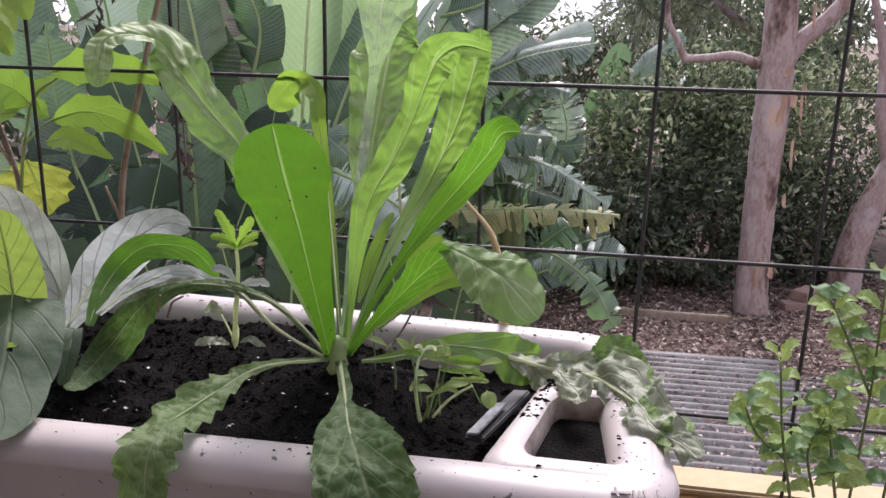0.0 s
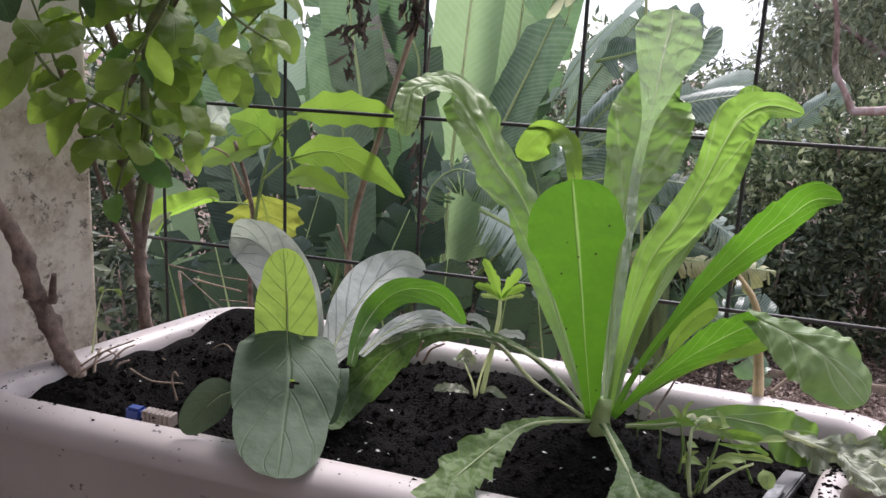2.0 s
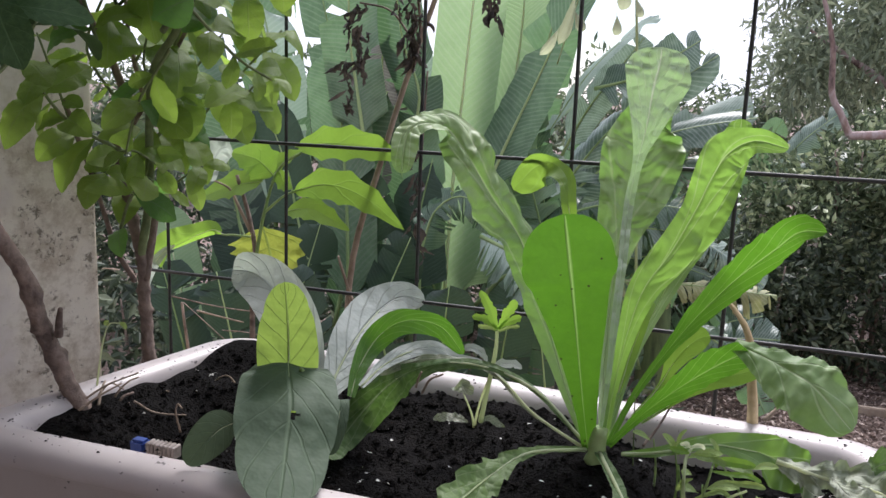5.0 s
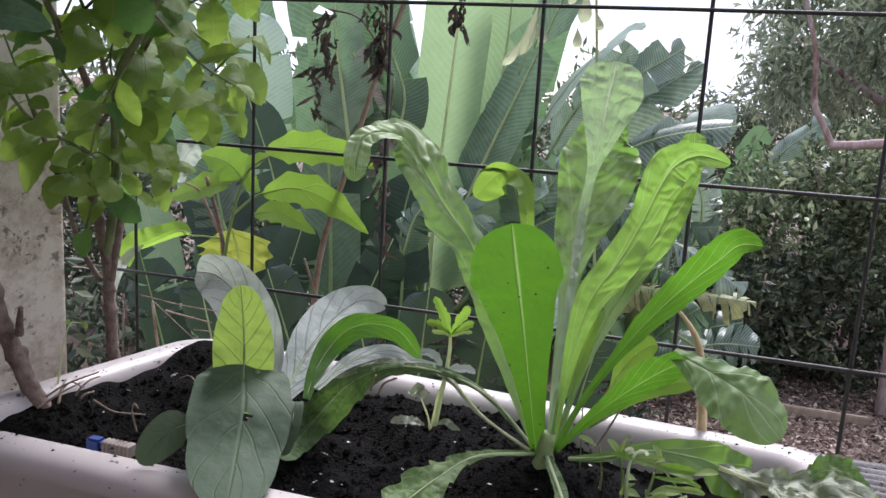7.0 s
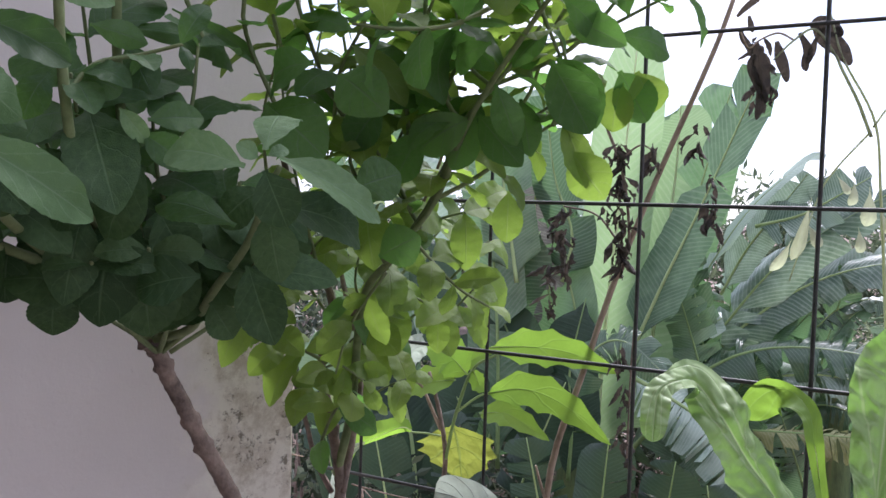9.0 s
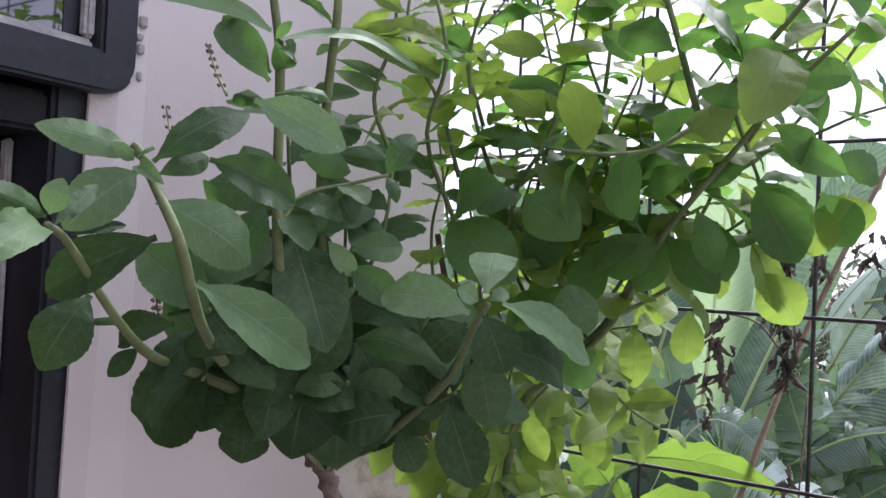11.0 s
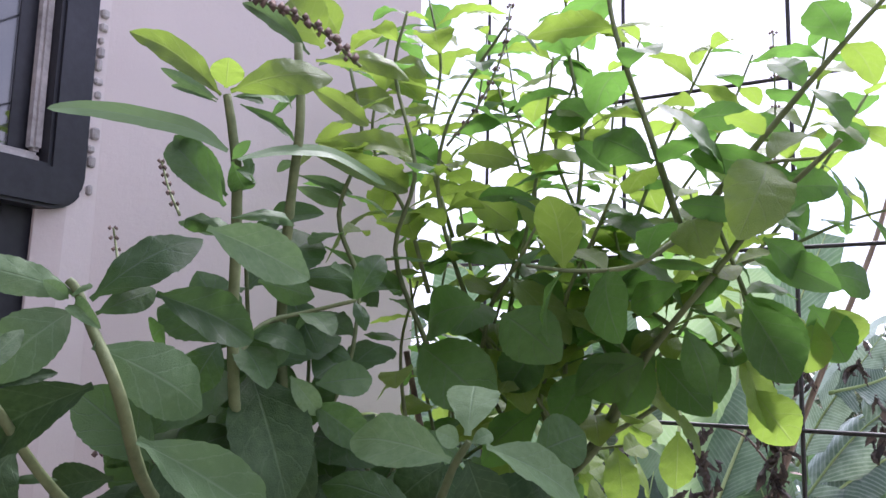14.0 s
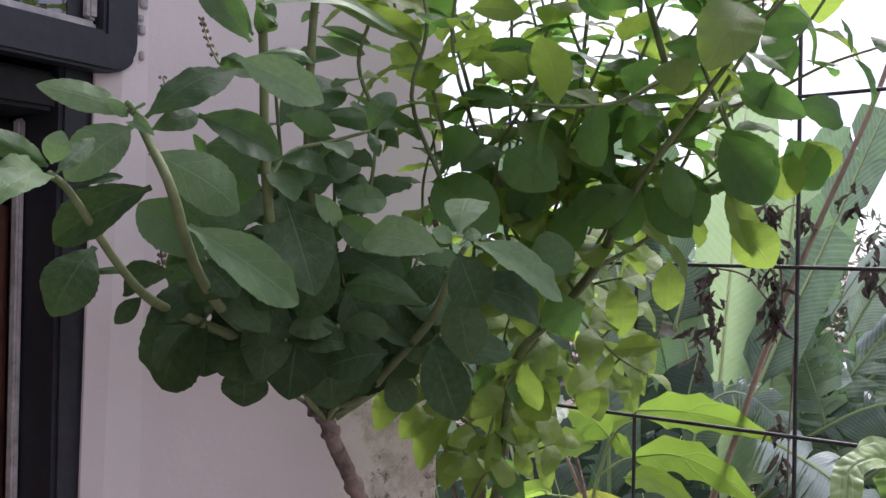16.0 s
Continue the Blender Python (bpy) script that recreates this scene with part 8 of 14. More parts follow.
leaf_part(dead_plant, [(-0.301, 0.050, 1.699), (-0.298, 0.049, 1.690), (-0.294, 0.051, 1.681)], 0.004, (-0.8, -0.6, 0.43), lance, DRY_LEAF, wave=0.6, crinkle=0.8, curl=0.5, nv=10, nu=4, midrib=0.0, rib_mat=STALK_PALE, label='', seed=238)
leaf_part(dead_plant, [(-0.302, 0.050, 1.712), (-0.299, 0.044, 1.703), (-0.299, 0.043, 1.694)], 0.005, (0.82, -0.6, -0.42), lance, DRY_LEAF, wave=0.6, crinkle=0.8, curl=0.5, nv=10, nu=4, midrib=0.0, rib_mat=STALK_PALE, label='', seed=239)
leaf_part(dead_plant, [(-0.302, 0.050, 1.695), (-0.299, 0.059, 1.691), (-0.292, 0.049, 1.685)], 0.005, (-0.04, -0.6, -0.01), lance, DRY_LEAF, wave=0.6, crinkle=0.8, curl=0.5, nv=10, nu=4, midrib=0.0, rib_mat=STALK_PALE, label='', seed=240)
leaf_part(dead_plant, [(-0.297, 0.050, 1.708), (-0.302, 0.051, 1.699), (-0.299, 0.055, 1.690)], 0.008, (0.23, -0.6, -0.46), lance, DRY_LEAF, wave=0.6, crinkle=0.8, curl=0.5, nv=10, nu=4, midrib=0.0, rib_mat=STALK_PALE, label='', seed=241)
leaf_part(dead_plant, [(-0.305, 0.050, 1.703), (-0.308, 0.053, 1.694), (-0.305, 0.053, 1.684)], 0.008, (0.42, -0.6, 0.21), lance, DRY_LEAF, wave=0.6, crinkle=0.8, curl=0.5, nv=10, nu=4, midrib=0.0, rib_mat=STALK_PALE, label='', seed=242)
leaf_part(dead_plant, [(-0.296, 0.050, 1.693), (-0.300, 0.039, 1.685), (-0.305, 0.055, 1.680)], 0.004, (-0.02, -0.6, 0.02), lance, DRY_LEAF, wave=0.6, crinkle=0.8, curl=0.5, nv=10, nu=4, midrib=0.0, rib_mat=STALK_PALE, label='', seed=243)
leaf_part(dead_plant, [(-0.262, 0.050, 1.722), (-0.275, 0.062, 1.712), (-0.273, 0.046, 1.699)], 0.007, (0.91, -0.6, -0.42), lance, DRY_LEAF, wave=0.6, crinkle=0.8, curl=0.5, nv=10, nu=4, midrib=0.0, rib_mat=STALK_PALE, label='', seed=244)
leaf_part(dead_plant, [(-0.259, 0.050, 1.708), (-0.269, 0.059, 1.700), (-0.270, 0.043, 1.689)], 0.006, (0.23, -0.6, 0.2), lance, DRY_LEAF, wave=0.6, crinkle=0.8, curl=0.5, nv=10, nu=4, midrib=0.0, rib_mat=STALK_PALE, label='', seed=245)
leaf_part(dead_plant, [(-0.256, 0.050, 1.706), (-0.266, 0.061, 1.702), (-0.260, 0.055, 1.696)], 0.005, (0.54, -0.6, 0.03), lance, DRY_LEAF, wave=0.6, crinkle=0.8, curl=0.5, nv=10, nu=4, midrib=0.0, rib_mat=STALK_PALE, label='', seed=246)
leaf_part(dead_plant, [(-0.258, 0.050, 1.713), (-0.260, 0.061, 1.705), (-0.249, 0.050, 1.695)], 0.006, (0.31, -0.6, 0.06), lance, DRY_LEAF, wave=0.6, crinkle=0.8, curl=0.5, nv=10, nu=4, midrib=0.0, rib_mat=STALK_PALE, label='', seed=247)
leaf_part(dead_plant, [(-0.255, 0.050, 1.728), (-0.252, 0.060, 1.721), (-0.248, 0.046, 1.711)], 0.005, (0.62, -0.6, -0.26), lance, DRY_LEAF, wave=0.6, crinkle=0.8, curl=0.5, nv=10, nu=4, midrib=0.0, rib_mat=STALK_PALE, label='', seed=248)
leaf_part(dead_plant, [(-0.260, 0.050, 1.713), (-0.258, 0.046, 1.704), (-0.252, 0.045, 1.695)], 0.005, (-1.0, -0.6, -0.38), lance, DRY_LEAF, wave=0.6, crinkle=0.8, curl=0.5, nv=10, nu=4, midrib=0.0, rib_mat=STALK_PALE, label='', seed=249)
leaf_part(dead_plant, [(-0.259, 0.050, 1.708), (-0.256, 0.045, 1.697), (-0.253, 0.053, 1.687)], 0.005, (-0.76, -0.6, 0.02), lance, DRY_LEAF, wave=0.6, crinkle=0.8, curl=0.5, nv=10, nu=4, midrib=0.0, rib_mat=STALK_PALE, label='', seed=250)
leaf_part(dead_plant, [(-0.260, 0.050, 1.730), (-0.261, 0.049, 1.724), (-0.260, 0.055, 1.719)], 0.006, (0.75, -0.6, -0.18), lance, DRY_LEAF, wave=0.6, crinkle=0.8, curl=0.5, nv=10, nu=4, midrib=0.0, rib_mat=STALK_PALE, label='', seed=251)
put('stem', tube('stem', [(-0.512, -0.200, 1.265), (-0.506, -0.200, 1.283), (-0.501, -0.190, 1.293), (-0.497, -0.180, 1.295)], [0.0012, 0.0010, 0.0007199999999999999], TWIG_DRY, 8, 20, 0.12, 252), dry_grass, '')
put('stem', tube('stem', [(-0.520, -0.210, 1.281), (-0.512, -0.200, 1.293), (-0.497, -0.200, 1.290)], [0.001, 0.0008, 0.0006], TWIG_DRY, 8, 15, 0.12, 253), dry_grass, '')
put('stem', tube('stem', [(-0.501, -0.210, 1.265), (-0.500, -0.200, 1.281), (-0.495, -0.190, 1.284)], [0.0018, 0.0014, 0.00108], TWIG, 8, 15, 0.12, 254), dry_grass, '')
put('stem', tube('stem', [(-0.477, -0.190, 1.270), (-0.497, -0.200, 1.277), (-0.507, -0.210, 1.268)], [0.001, 0.0008, 0.0006], TWIG_DRY, 8, 15, 0.12, 255), dry_grass, '')
put('stem', tube('stem', [(-0.394, -0.260, 1.291), (-0.398, -0.260, 1.306), (-0.396, -0.260, 1.314), (-0.392, -0.260, 1.311)], [0.0009, 0.0007, 0.00054], TWIG_DRY, 8, 20, 0.12, 256), dry_grass, '')
put('stem', tube('stem', [(-0.508, -0.220, 1.279), (-0.513, -0.210, 1.290), (-0.517, -0.200, 1.295)], [0.0014, 0.0011, 0.0008399999999999999], TWIG_DRY, 8, 15, 0.12, 257), dry_grass, '')
put('stem', tube('stem', [(-0.510, -0.170, 1.260), (-0.499, -0.160, 1.276), (-0.480, -0.160, 1.277)], [0.0009, 0.0007, 0.00054], TWIG_DRY, 8, 15, 0.12, 258), dry_grass, '')
put('stem', tube('stem', [(-0.432, -0.120, 1.276), (-0.444, -0.120, 1.285), (-0.463, -0.120, 1.274)], [0.0009, 0.0007, 0.00054], TWIG_DRY, 8, 15, 0.12, 259), dry_grass, '')
put('stem', tube('stem', [(-0.700, 0.240, -0.36), (-0.735, 0.225, 0.45), (-0.715, 0.215, 1.0), (-0.728, 0.200, 1.249)], [0.006, 0.004, 0.0018], TWIG, 8, 30, 0.12, 259), brush)
put('branch', tube('branch', [(-0.718, 0.160, 1.269), (-0.668, 0.200, 1.250), (-0.619, 0.250, 1.234)], [0.0011, 0.0008, 0.0006], TWIG, 8, 15, 0.12, 260), brush, '')
put('branch', tube('branch', [(-0.725, 0.200, 1.249), (-0.667, 0.200, 1.209), (-0.629, 0.200, 1.183), (-0.609, 0.200, 1.129)], [0.0008, 0.0006, 0.0004], TWIG, 8, 20, 0.12, 261), brush, '')
put('branch', tube('branch', [(-0.728, 0.300, 1.181), (-0.668, 0.300, 1.182), (-0.590, 0.300, 1.161)], [0.0008, 0.0006, 0.0004], TWIG, 8, 15, 0.12, 262), brush, '')
put('branch', tube('branch', [(-0.747, 0.150, 1.297), (-0.771, 0.150, 1.297), (-0.790, 0.150, 1.293)], [0.0004, 0.0003, 0.0002], TWIG, 8, 15, 0.12, 263), brush, '')
put('stem', tube('stem', [(-0.079, 0.030, 1.340), (-0.097, 0.025, 1.583), (-0.104, 0.020, 1.667), (-0.111, 0.020, 1.725), (-0.137, 0.020, 1.778), (-0.149, 0.020, 1.818)], [0.0014, 0.0011, 0.0008], VINE_LEAF, 8, 30, 0.12, 264), vine, '')
put('stem', tube('stem', [(-0.112, 0.020, 1.720), (-0.096, 0.020, 1.741), (-0.070, 0.020, 1.738), (-0.060, 0.020, 1.714)], [0.0009, 0.0008, 0.0006], VINE_LEAF, 8, 20, 0.12, 265), vine, '')
put('stem', tube('stem', [(-0.113, 0.020, 1.717), (-0.138, 0.020, 1.686), (-0.151, 0.020, 1.661), (-0.170, 0.015, 1.589)], [0.0009, 0.0008, 0.0006], VINE_LEAF, 8, 20, 0.12, 266), vine, '')
leaf_part(vine, [(-0.112, 0.020, 1.671), (-0.111, 0.012, 1.649), (-0.114, 0.010, 1.638)], 0.013, (0.3, -1, 0.2), oval, VINE_LEAF, nv=12, nu=5, curl=0.3, wave=0.15, midrib=0.0, rib_mat=STALK_PALE, label='', seed=267)
leaf_part(vine, [(-0.060, 0.020, 1.714), (-0.054, 0.012, 1.694), (-0.055, 0.010, 1.684)], 0.010, (0.3, -1, 0.2), oval, VINE_LEAF, nv=12, nu=5, curl=0.3, wave=0.15, midrib=0.0, rib_mat=STALK_PALE, label='', seed=268)
leaf_part(vine, [(-0.104, 0.020, 1.652), (-0.097, 0.012, 1.638), (-0.098, 0.010, 1.632)], 0.008, (0.3, -1, 0.2), oval, VINE_LEAF, nv=12, nu=5, curl=0.3, wave=0.15, midrib=0.0, rib_mat=STALK_PALE, label='', seed=269)
leaf_part(vine, [(-0.156, 0.020, 1.661), (-0.162, 0.012, 1.625), (-0.169, 0.010, 1.607)], 0.011, (0.3, -1, 0.2), oval, VINE_LEAF, nv=12, nu=5, curl=0.3, wave=0.15, midrib=0.0, rib_mat=STALK_PALE, label='', seed=270)
leaf_part(vine, [(-0.159, 0.020, 1.640), (-0.150, 0.012, 1.626), (-0.149, 0.010, 1.618)], 0.010, (0.3, -1, 0.2), oval, VINE_LEAF, nv=12, nu=5, curl=0.3, wave=0.15, midrib=0.0, rib_mat=STALK_PALE, label='', seed=271)
leaf_part(vine, [(-0.124, 0.020, 1.676), (-0.123, 0.012, 1.662), (-0.127, 0.010, 1.655)], 0.008, (0.3, -1, 0.2), oval, VINE_LEAF, nv=12, nu=5, curl=0.3, wave=0.15, midrib=0.0, rib_mat=STALK_PALE, label='', seed=272)
leaf_part(vine, [(-0.138, 0.020, 1.681), (-0.129, 0.012, 1.669), (-0.129, 0.010, 1.664)], 0.007, (0.3, -1, 0.2), oval, VINE_LEAF, nv=12, nu=5, curl=0.3, wave=0.15, midrib=0.0, rib_mat=STALK_PALE, label='', seed=273)
leaf_part(vine, [(-0.119, 0.020, 1.637), (-0.116, 0.012, 1.623), (-0.118, 0.010, 1.616)], 0.009, (0.3, -1, 0.2), oval, VINE_LEAF, nv=12, nu=5, curl=0.3, wave=0.15, midrib=0.0, rib_mat=STALK_PALE, label='', seed=274)
leaf_part(vine, [(-0.170, 0.020, 1.625), (-0.177, 0.012, 1.607), (-0.186, 0.010, 1.597)], 0.009, (0.3, -1, 0.2), oval, VINE_LEAF, nv=12, nu=5, curl=0.3, wave=0.15, midrib=0.0, rib_mat=STALK_PALE, label='', seed=275)
put('petiole', tube('petiole', [(-0.544, 0.085, 1.379), (-0.564, 0.082, 1.380), (-0.579, 0.078, 1.380), (-0.588, 0.072, 1.388)], [0.0012, 0.001], STALK, 8, 24, 0.12, 701), eggplant)
leaf_sheet(eggplant, [(-0.578, 0.075, 1.383), (-0.587, 0.070, 1.386), (-0.603, 0.062, 1.379), (-0.622, 0.055, 1.368), (-0.637, 0.050, 1.359), (-0.644, 0.046, 1.338)], [(2.7, 2.7), (6.1, 11.5), (5.4, 14.8), (3.4, 20.2), (2.7, 20.3), (4.1, 2.0)], (0.58, -0.80, 0.18), EGGPLANT, fold=-0.5, wave=0.15, crinkle=0.3, midrib=0.0010, tip=1.4, nv=30, nu=8, seed=702)
leaf_sheet(eggplant, [(-0.625, 0.048, 1.367), (-0.638, 0.044, 1.358), (-0.650, 0.042, 1.342), (-0.660, 0.042, 1.325), (-0.664, 0.040, 1.305), (-0.665, 0.040, 1.289), (-0.661, 0.040, 1.279)], [(1.3, 1.3), (4.7, 4.7), (5.4, 6.8), (5.4, 4.8), (4.1, 3.1), (3.1, 2.7), (0.0, 0.0)], (0.60, -0.77, 0.22), COMFREY_PALE, fold=-0.3, wave=0.2, crinkle=0.4, midrib=0.0008, tip=1.2, label='pale underside of the drooping leaf', nv=30, nu=8, seed=703)
put('stem', tube('stem', [(-0.527, -0.201, 1.281), (-0.522, -0.201, 1.309), (-0.517, -0.201, 1.331), (-0.510, -0.201, 1.348), (-0.498, -0.201, 1.351)], [0.0009, 0.0007, 0.0005], STALK_PALE, 8, 30, 0.12, 780), dry_grass)
leaf_sheet(dry_grass, [(-0.510, -0.201, 1.348), (-0.513, -0.201, 1.349), (-0.510, -0.201, 1.352)], [(0.7, 0.7), (2.0, 2.0), (0.0, 0.0)], (0.59, -0.76, 0.29), MINT, fold=0.2, nv=12, nu=4, seed=781)
leaf_sheet(dry_grass, [(-0.499, -0.201, 1.351), (-0.494, -0.201, 1.350), (-0.492, -0.201, 1.346)], [(0.7, 0.7), (2.0, 2.0), (0.0, 0.0)], (0.57, -0.77, 0.29), MINT, fold=0.2, nv=12, nu=4, seed=782)
put('stem', tube('stem', [(-0.511, -0.231, 1.290), (-0.499, -0.219, 1.300), (-0.475, -0.207, 1.311)], [0.001, 0.0007], TWIG_DRY, 8, 18, 0.12, 795), dry_grass)
put('stem', tube('stem', [(-0.498, -0.254, 1.290), (-0.484, -0.242, 1.302), (-0.474, -0.230, 1.309)], [0.001, 0.0007], TWIG_DRY, 8, 18, 0.12, 796), dry_grass)
put('stem', tube('stem', [(-0.471, -0.219, 1.290), (-0.459, -0.207, 1.277), (-0.436, -0.195, 1.274)], [0.001, 0.0007], TWIG_DRY, 8, 18, 0.12, 797), dry_grass)
put('branch', tube('branch', [(-0.795, 0.120, 1.307), (-0.783, 0.120, 1.308), (-0.769, 0.120, 1.308)], [0.0008, 0.0006], TWIG_DRY, 8, 18, 0.12, 706), brush)
put('branch', tube('branch', [(-0.632, 0.100, 1.273), (-0.607, 0.100, 1.270), (-0.564, 0.100, 1.266)], [0.0013, 0.0009], TWIG_DRY, 8, 18, 0.12, 707), brush)
put('stem', tube('stem', [(-0.014, -0.201, 1.265), (-0.017, -0.201, 1.283), (-0.018, -0.201, 1.298), (-0.018, -0.191, 1.310), (-0.015, -0.186, 1.316)], [0.0016, 0.0013, 0.001], STALK_PALE, 8, 30, 0.12, 709), weed)
put('stem', tube('stem', [(-0.009, -0.201, 1.269), (-0.006, -0.201, 1.281), (-0.002, -0.201, 1.299), (-0.000, -0.201, 1.311)], [0.001, 0.0007], STALK, 8, 24, 0.12, 710), weed)
put('stem', tube('stem', [(-0.005, -0.201, 1.270), (0.005, -0.201, 1.283), (0.015, -0.201, 1.292), (0.024, -0.201, 1.298)], [0.0011, 0.0008], STALK_PALE, 8, 24, 0.12, 711), weed)
put('stem', tube('stem', [(-0.012, -0.201, 1.267), (-0.009, -0.201, 1.277), (-0.009, -0.201, 1.286)], [0.0009, 0.0006], STALK, 8, 18, 0.12, 712), weed)
put('stem', tube('stem', [(-0.056, -0.170, 1.288), (-0.057, -0.170, 1.309), (-0.059, -0.165, 1.341)], [0.0007, 0.0004], TWIG_GREEN, 8, 18, 0.12, 713), weed)
put('stem', tube('stem', [(-0.050, -0.165, 1.303), (-0.041, -0.150, 1.314), (-0.032, -0.140, 1.332)], [0.0012, 0.0007], TWIG, 8, 18, 0.12, 714), weed)
leaf_sheet(weed, [(-0.010, -0.201, 1.285), (0.000, -0.201, 1.291), (0.007, -0.201, 1.294), (0.015, -0.201, 1.291)], [(0.6, 0.6), (1.6, 1.8), (1.8, 2.0), (0.0, 0.0)], (-0.04, -0.91, 0.92), MINT, fold=0.3, wave=0.15, crinkle=0.3, nv=30, nu=8, seed=715)
leaf_sheet(weed, [(0.008, -0.201, 1.302), (0.018, -0.201, 1.302), (0.028, -0.201, 1.303), (0.036, -0.201, 1.302)], [(0.8, 0.8), (1.8, 2.0), (2.3, 2.5), (0.0, 0.0)], (-0.07, -0.91, 0.71), MINT, fold=0.3, wave=0.15, crinkle=0.3, nv=30, nu=8, seed=716)
leaf_sheet(weed, [(-0.016, -0.191, 1.314), (-0.021, -0.191, 1.315), (-0.025, -0.191, 1.315), (-0.030, -0.191, 1.316)], [(0.6, 0.6), (2.8, 2.8), (2.4, 2.4), (0.0, 0.0)], (0.01, -0.92, 0.78), EGGPLANT, fold=0.2, wave=0.1, crinkle=0.2, nv=30, nu=8, seed=717)
leaf_sheet(weed, [(-0.015, -0.191, 1.314), (-0.008, -0.191, 1.313), (0.001, -0.191, 1.313), (0.010, -0.191, 1.309)], [(0.6, 0.6), (2.8, 2.8), (3.0, 3.0), (0.0, 0.0)], (-0.03, -0.92, 0.79), MINT, fold=0.2, wave=0.15, crinkle=0.3, nv=30, nu=8, seed=718)
leaf_sheet(weed, [(-0.000, -0.201, 1.308), (0.011, -0.201, 1.308), (0.024, -0.201, 1.309), (0.033, -0.201, 1.306)], [(0.6, 0.6), (1.6, 2.0), (1.7, 2.3), (0.0, 0.0)], (-0.06, -0.91, 1.00), EGGPLANT, fold=0.25, wave=0.15, crinkle=0.3, nv=30, nu=8, seed=719)
leaf_sheet(weed, [(0.002, -0.191, 1.307), (0.005, -0.189, 1.311), (0.017, -0.187, 1.311), (0.029, -0.185, 1.310)], [(0.6, 0.6), (2.8, 2.8), (3.6, 3.2), (0.0, 0.0)], (-0.05, -0.92, 0.39), EGGPLANT, fold=0.15, wave=0.1, crinkle=0.3, nv=30, nu=8, seed=720)
leaf_sheet(weed, [(-0.012, -0.201, 1.300), (-0.017, -0.201, 1.297), (-0.020, -0.201, 1.293), (-0.022, -0.201, 1.289)], [(0.4, 0.4), (1.8, 1.8), (1.8, 1.8), (0.0, 0.0)], (-0.00, -0.91, 0.72), MINT, fold=0.2, crinkle=0.2, nv=30, nu=8, seed=721)
leaf_sheet(weed, [(-0.018, -0.201, 1.298), (-0.019, -0.201, 1.296), (-0.018, -0.201, 1.292), (-0.017, -0.201, 1.288)], [(0.4, 0.4), (1.8, 1.8), (1.6, 1.6), (0.0, 0.0)], (-0.00, -0.91, 0.42), MINT, fold=0.2, crinkle=0.2, nv=30, nu=8, seed=722)
leaf_sheet(weed, [(-0.016, -0.186, 1.316), (-0.018, -0.185, 1.318), (-0.020, -0.184, 1.318), (-0.023, -0.183, 1.316)], [(0.4, 0.4), (1.8, 1.8), (1.4, 1.4), (0.0, 0.0)], (0.00, -0.93, 0.38), STALK_PALE, fold=0.2, crinkle=0.2, nv=30, nu=8, seed=723)
leaf_sheet(weed, [(-0.015, -0.186, 1.316), (-0.012, -0.185, 1.318), (-0.008, -0.184, 1.318), (-0.006, -0.183, 1.315)], [(0.4, 0.4), (1.6, 1.6), (1.4, 1.4), (0.0, 0.0)], (-0.01, -0.93, 0.38), STALK_PALE, fold=0.2, crinkle=0.2, nv=30, nu=8, seed=724)
put('stick', tube('stick', [(0.040, -0.060, 1.299), (0.054, -0.050, 1.312), (0.067, -0.040, 1.322)], [0.0017, 0.0015, 0.0018], TWIG_DRY, 8, 18, 0.12, 725), weed)
put('stem', tube('stem', [(-0.201, -0.102, 1.263), (-0.203, -0.102, 1.277), (-0.208, -0.102, 1.289), (-0.213, -0.102, 1.299)], [0.0011, 0.0007], STALK_PALE, 8, 24, 0.12, 726), seedling)
put('stem', tube('stem', [(-0.201, -0.102, 1.266), (-0.198, -0.102, 1.285), (-0.182, -0.145, 1.319), (-0.174, -0.152, 1.340)], [0.0012, 0.0010, 0.0008], STALK_PALE, 8, 24, 0.12, 727), seedling)
leaf_sheet(seedling, [(-0.207, -0.102, 1.271), (-0.216, -0.102, 1.273), (-0.228, -0.102, 1.273), (-0.240, -0.102, 1.269)], [(1.1, 1.1), (3.5, 4.2), (4.6, 3.9), (0.0, 0.0)], (0.27, -0.89, 0.78), WITHERED, fold=0.15, wave=0.2, crinkle=0.5, teeth=0.4, tooth=5, nv=30, nu=8, seed=728)
leaf_sheet(seedling, [(-0.220, -0.102, 1.266), (-0.214, -0.102, 1.264), (-0.208, -0.102, 1.262), (-0.205, -0.102, 1.256)], [(1.4, 1.4), (3.9, 4.6), (4.2, 4.2), (0.0, 0.0)], (0.26, -0.88, 0.39), COMFREY_PALE, fold=0.15, wave=0.1, crinkle=0.4, teeth=0.3, tooth=4, nv=30, nu=8, seed=729)
leaf_sheet(seedling, [(-0.197, -0.102, 1.274), (-0.187, -0.102, 1.278), (-0.179, -0.102, 1.274), (-0.171, -0.102, 1.267)], [(0.9, 0.9), (3.1, 3.1), (3.1, 3.1), (0.0, 0.0)], (0.22, -0.90, 0.78), WITHERED, fold=0.15, wave=0.1, crinkle=0.3, teeth=0.3, tooth=5, nv=30, nu=8, seed=730)
leaf_sheet(seedling, [(-0.213, -0.102, 1.299), (-0.218, -0.102, 1.303), (-0.200, -0.150, 1.323), (-0.188, -0.155, 1.319)], [(1.1, 1.1), (4.9, 4.2), (6.5, 5.5), (0.0, 0.0)], (0.26, -0.90, 0.34), WITHERED, fold=0.15, wave=0.2, crinkle=0.5, teeth=0.4, tooth=5, nv=30, nu=8, seed=731)
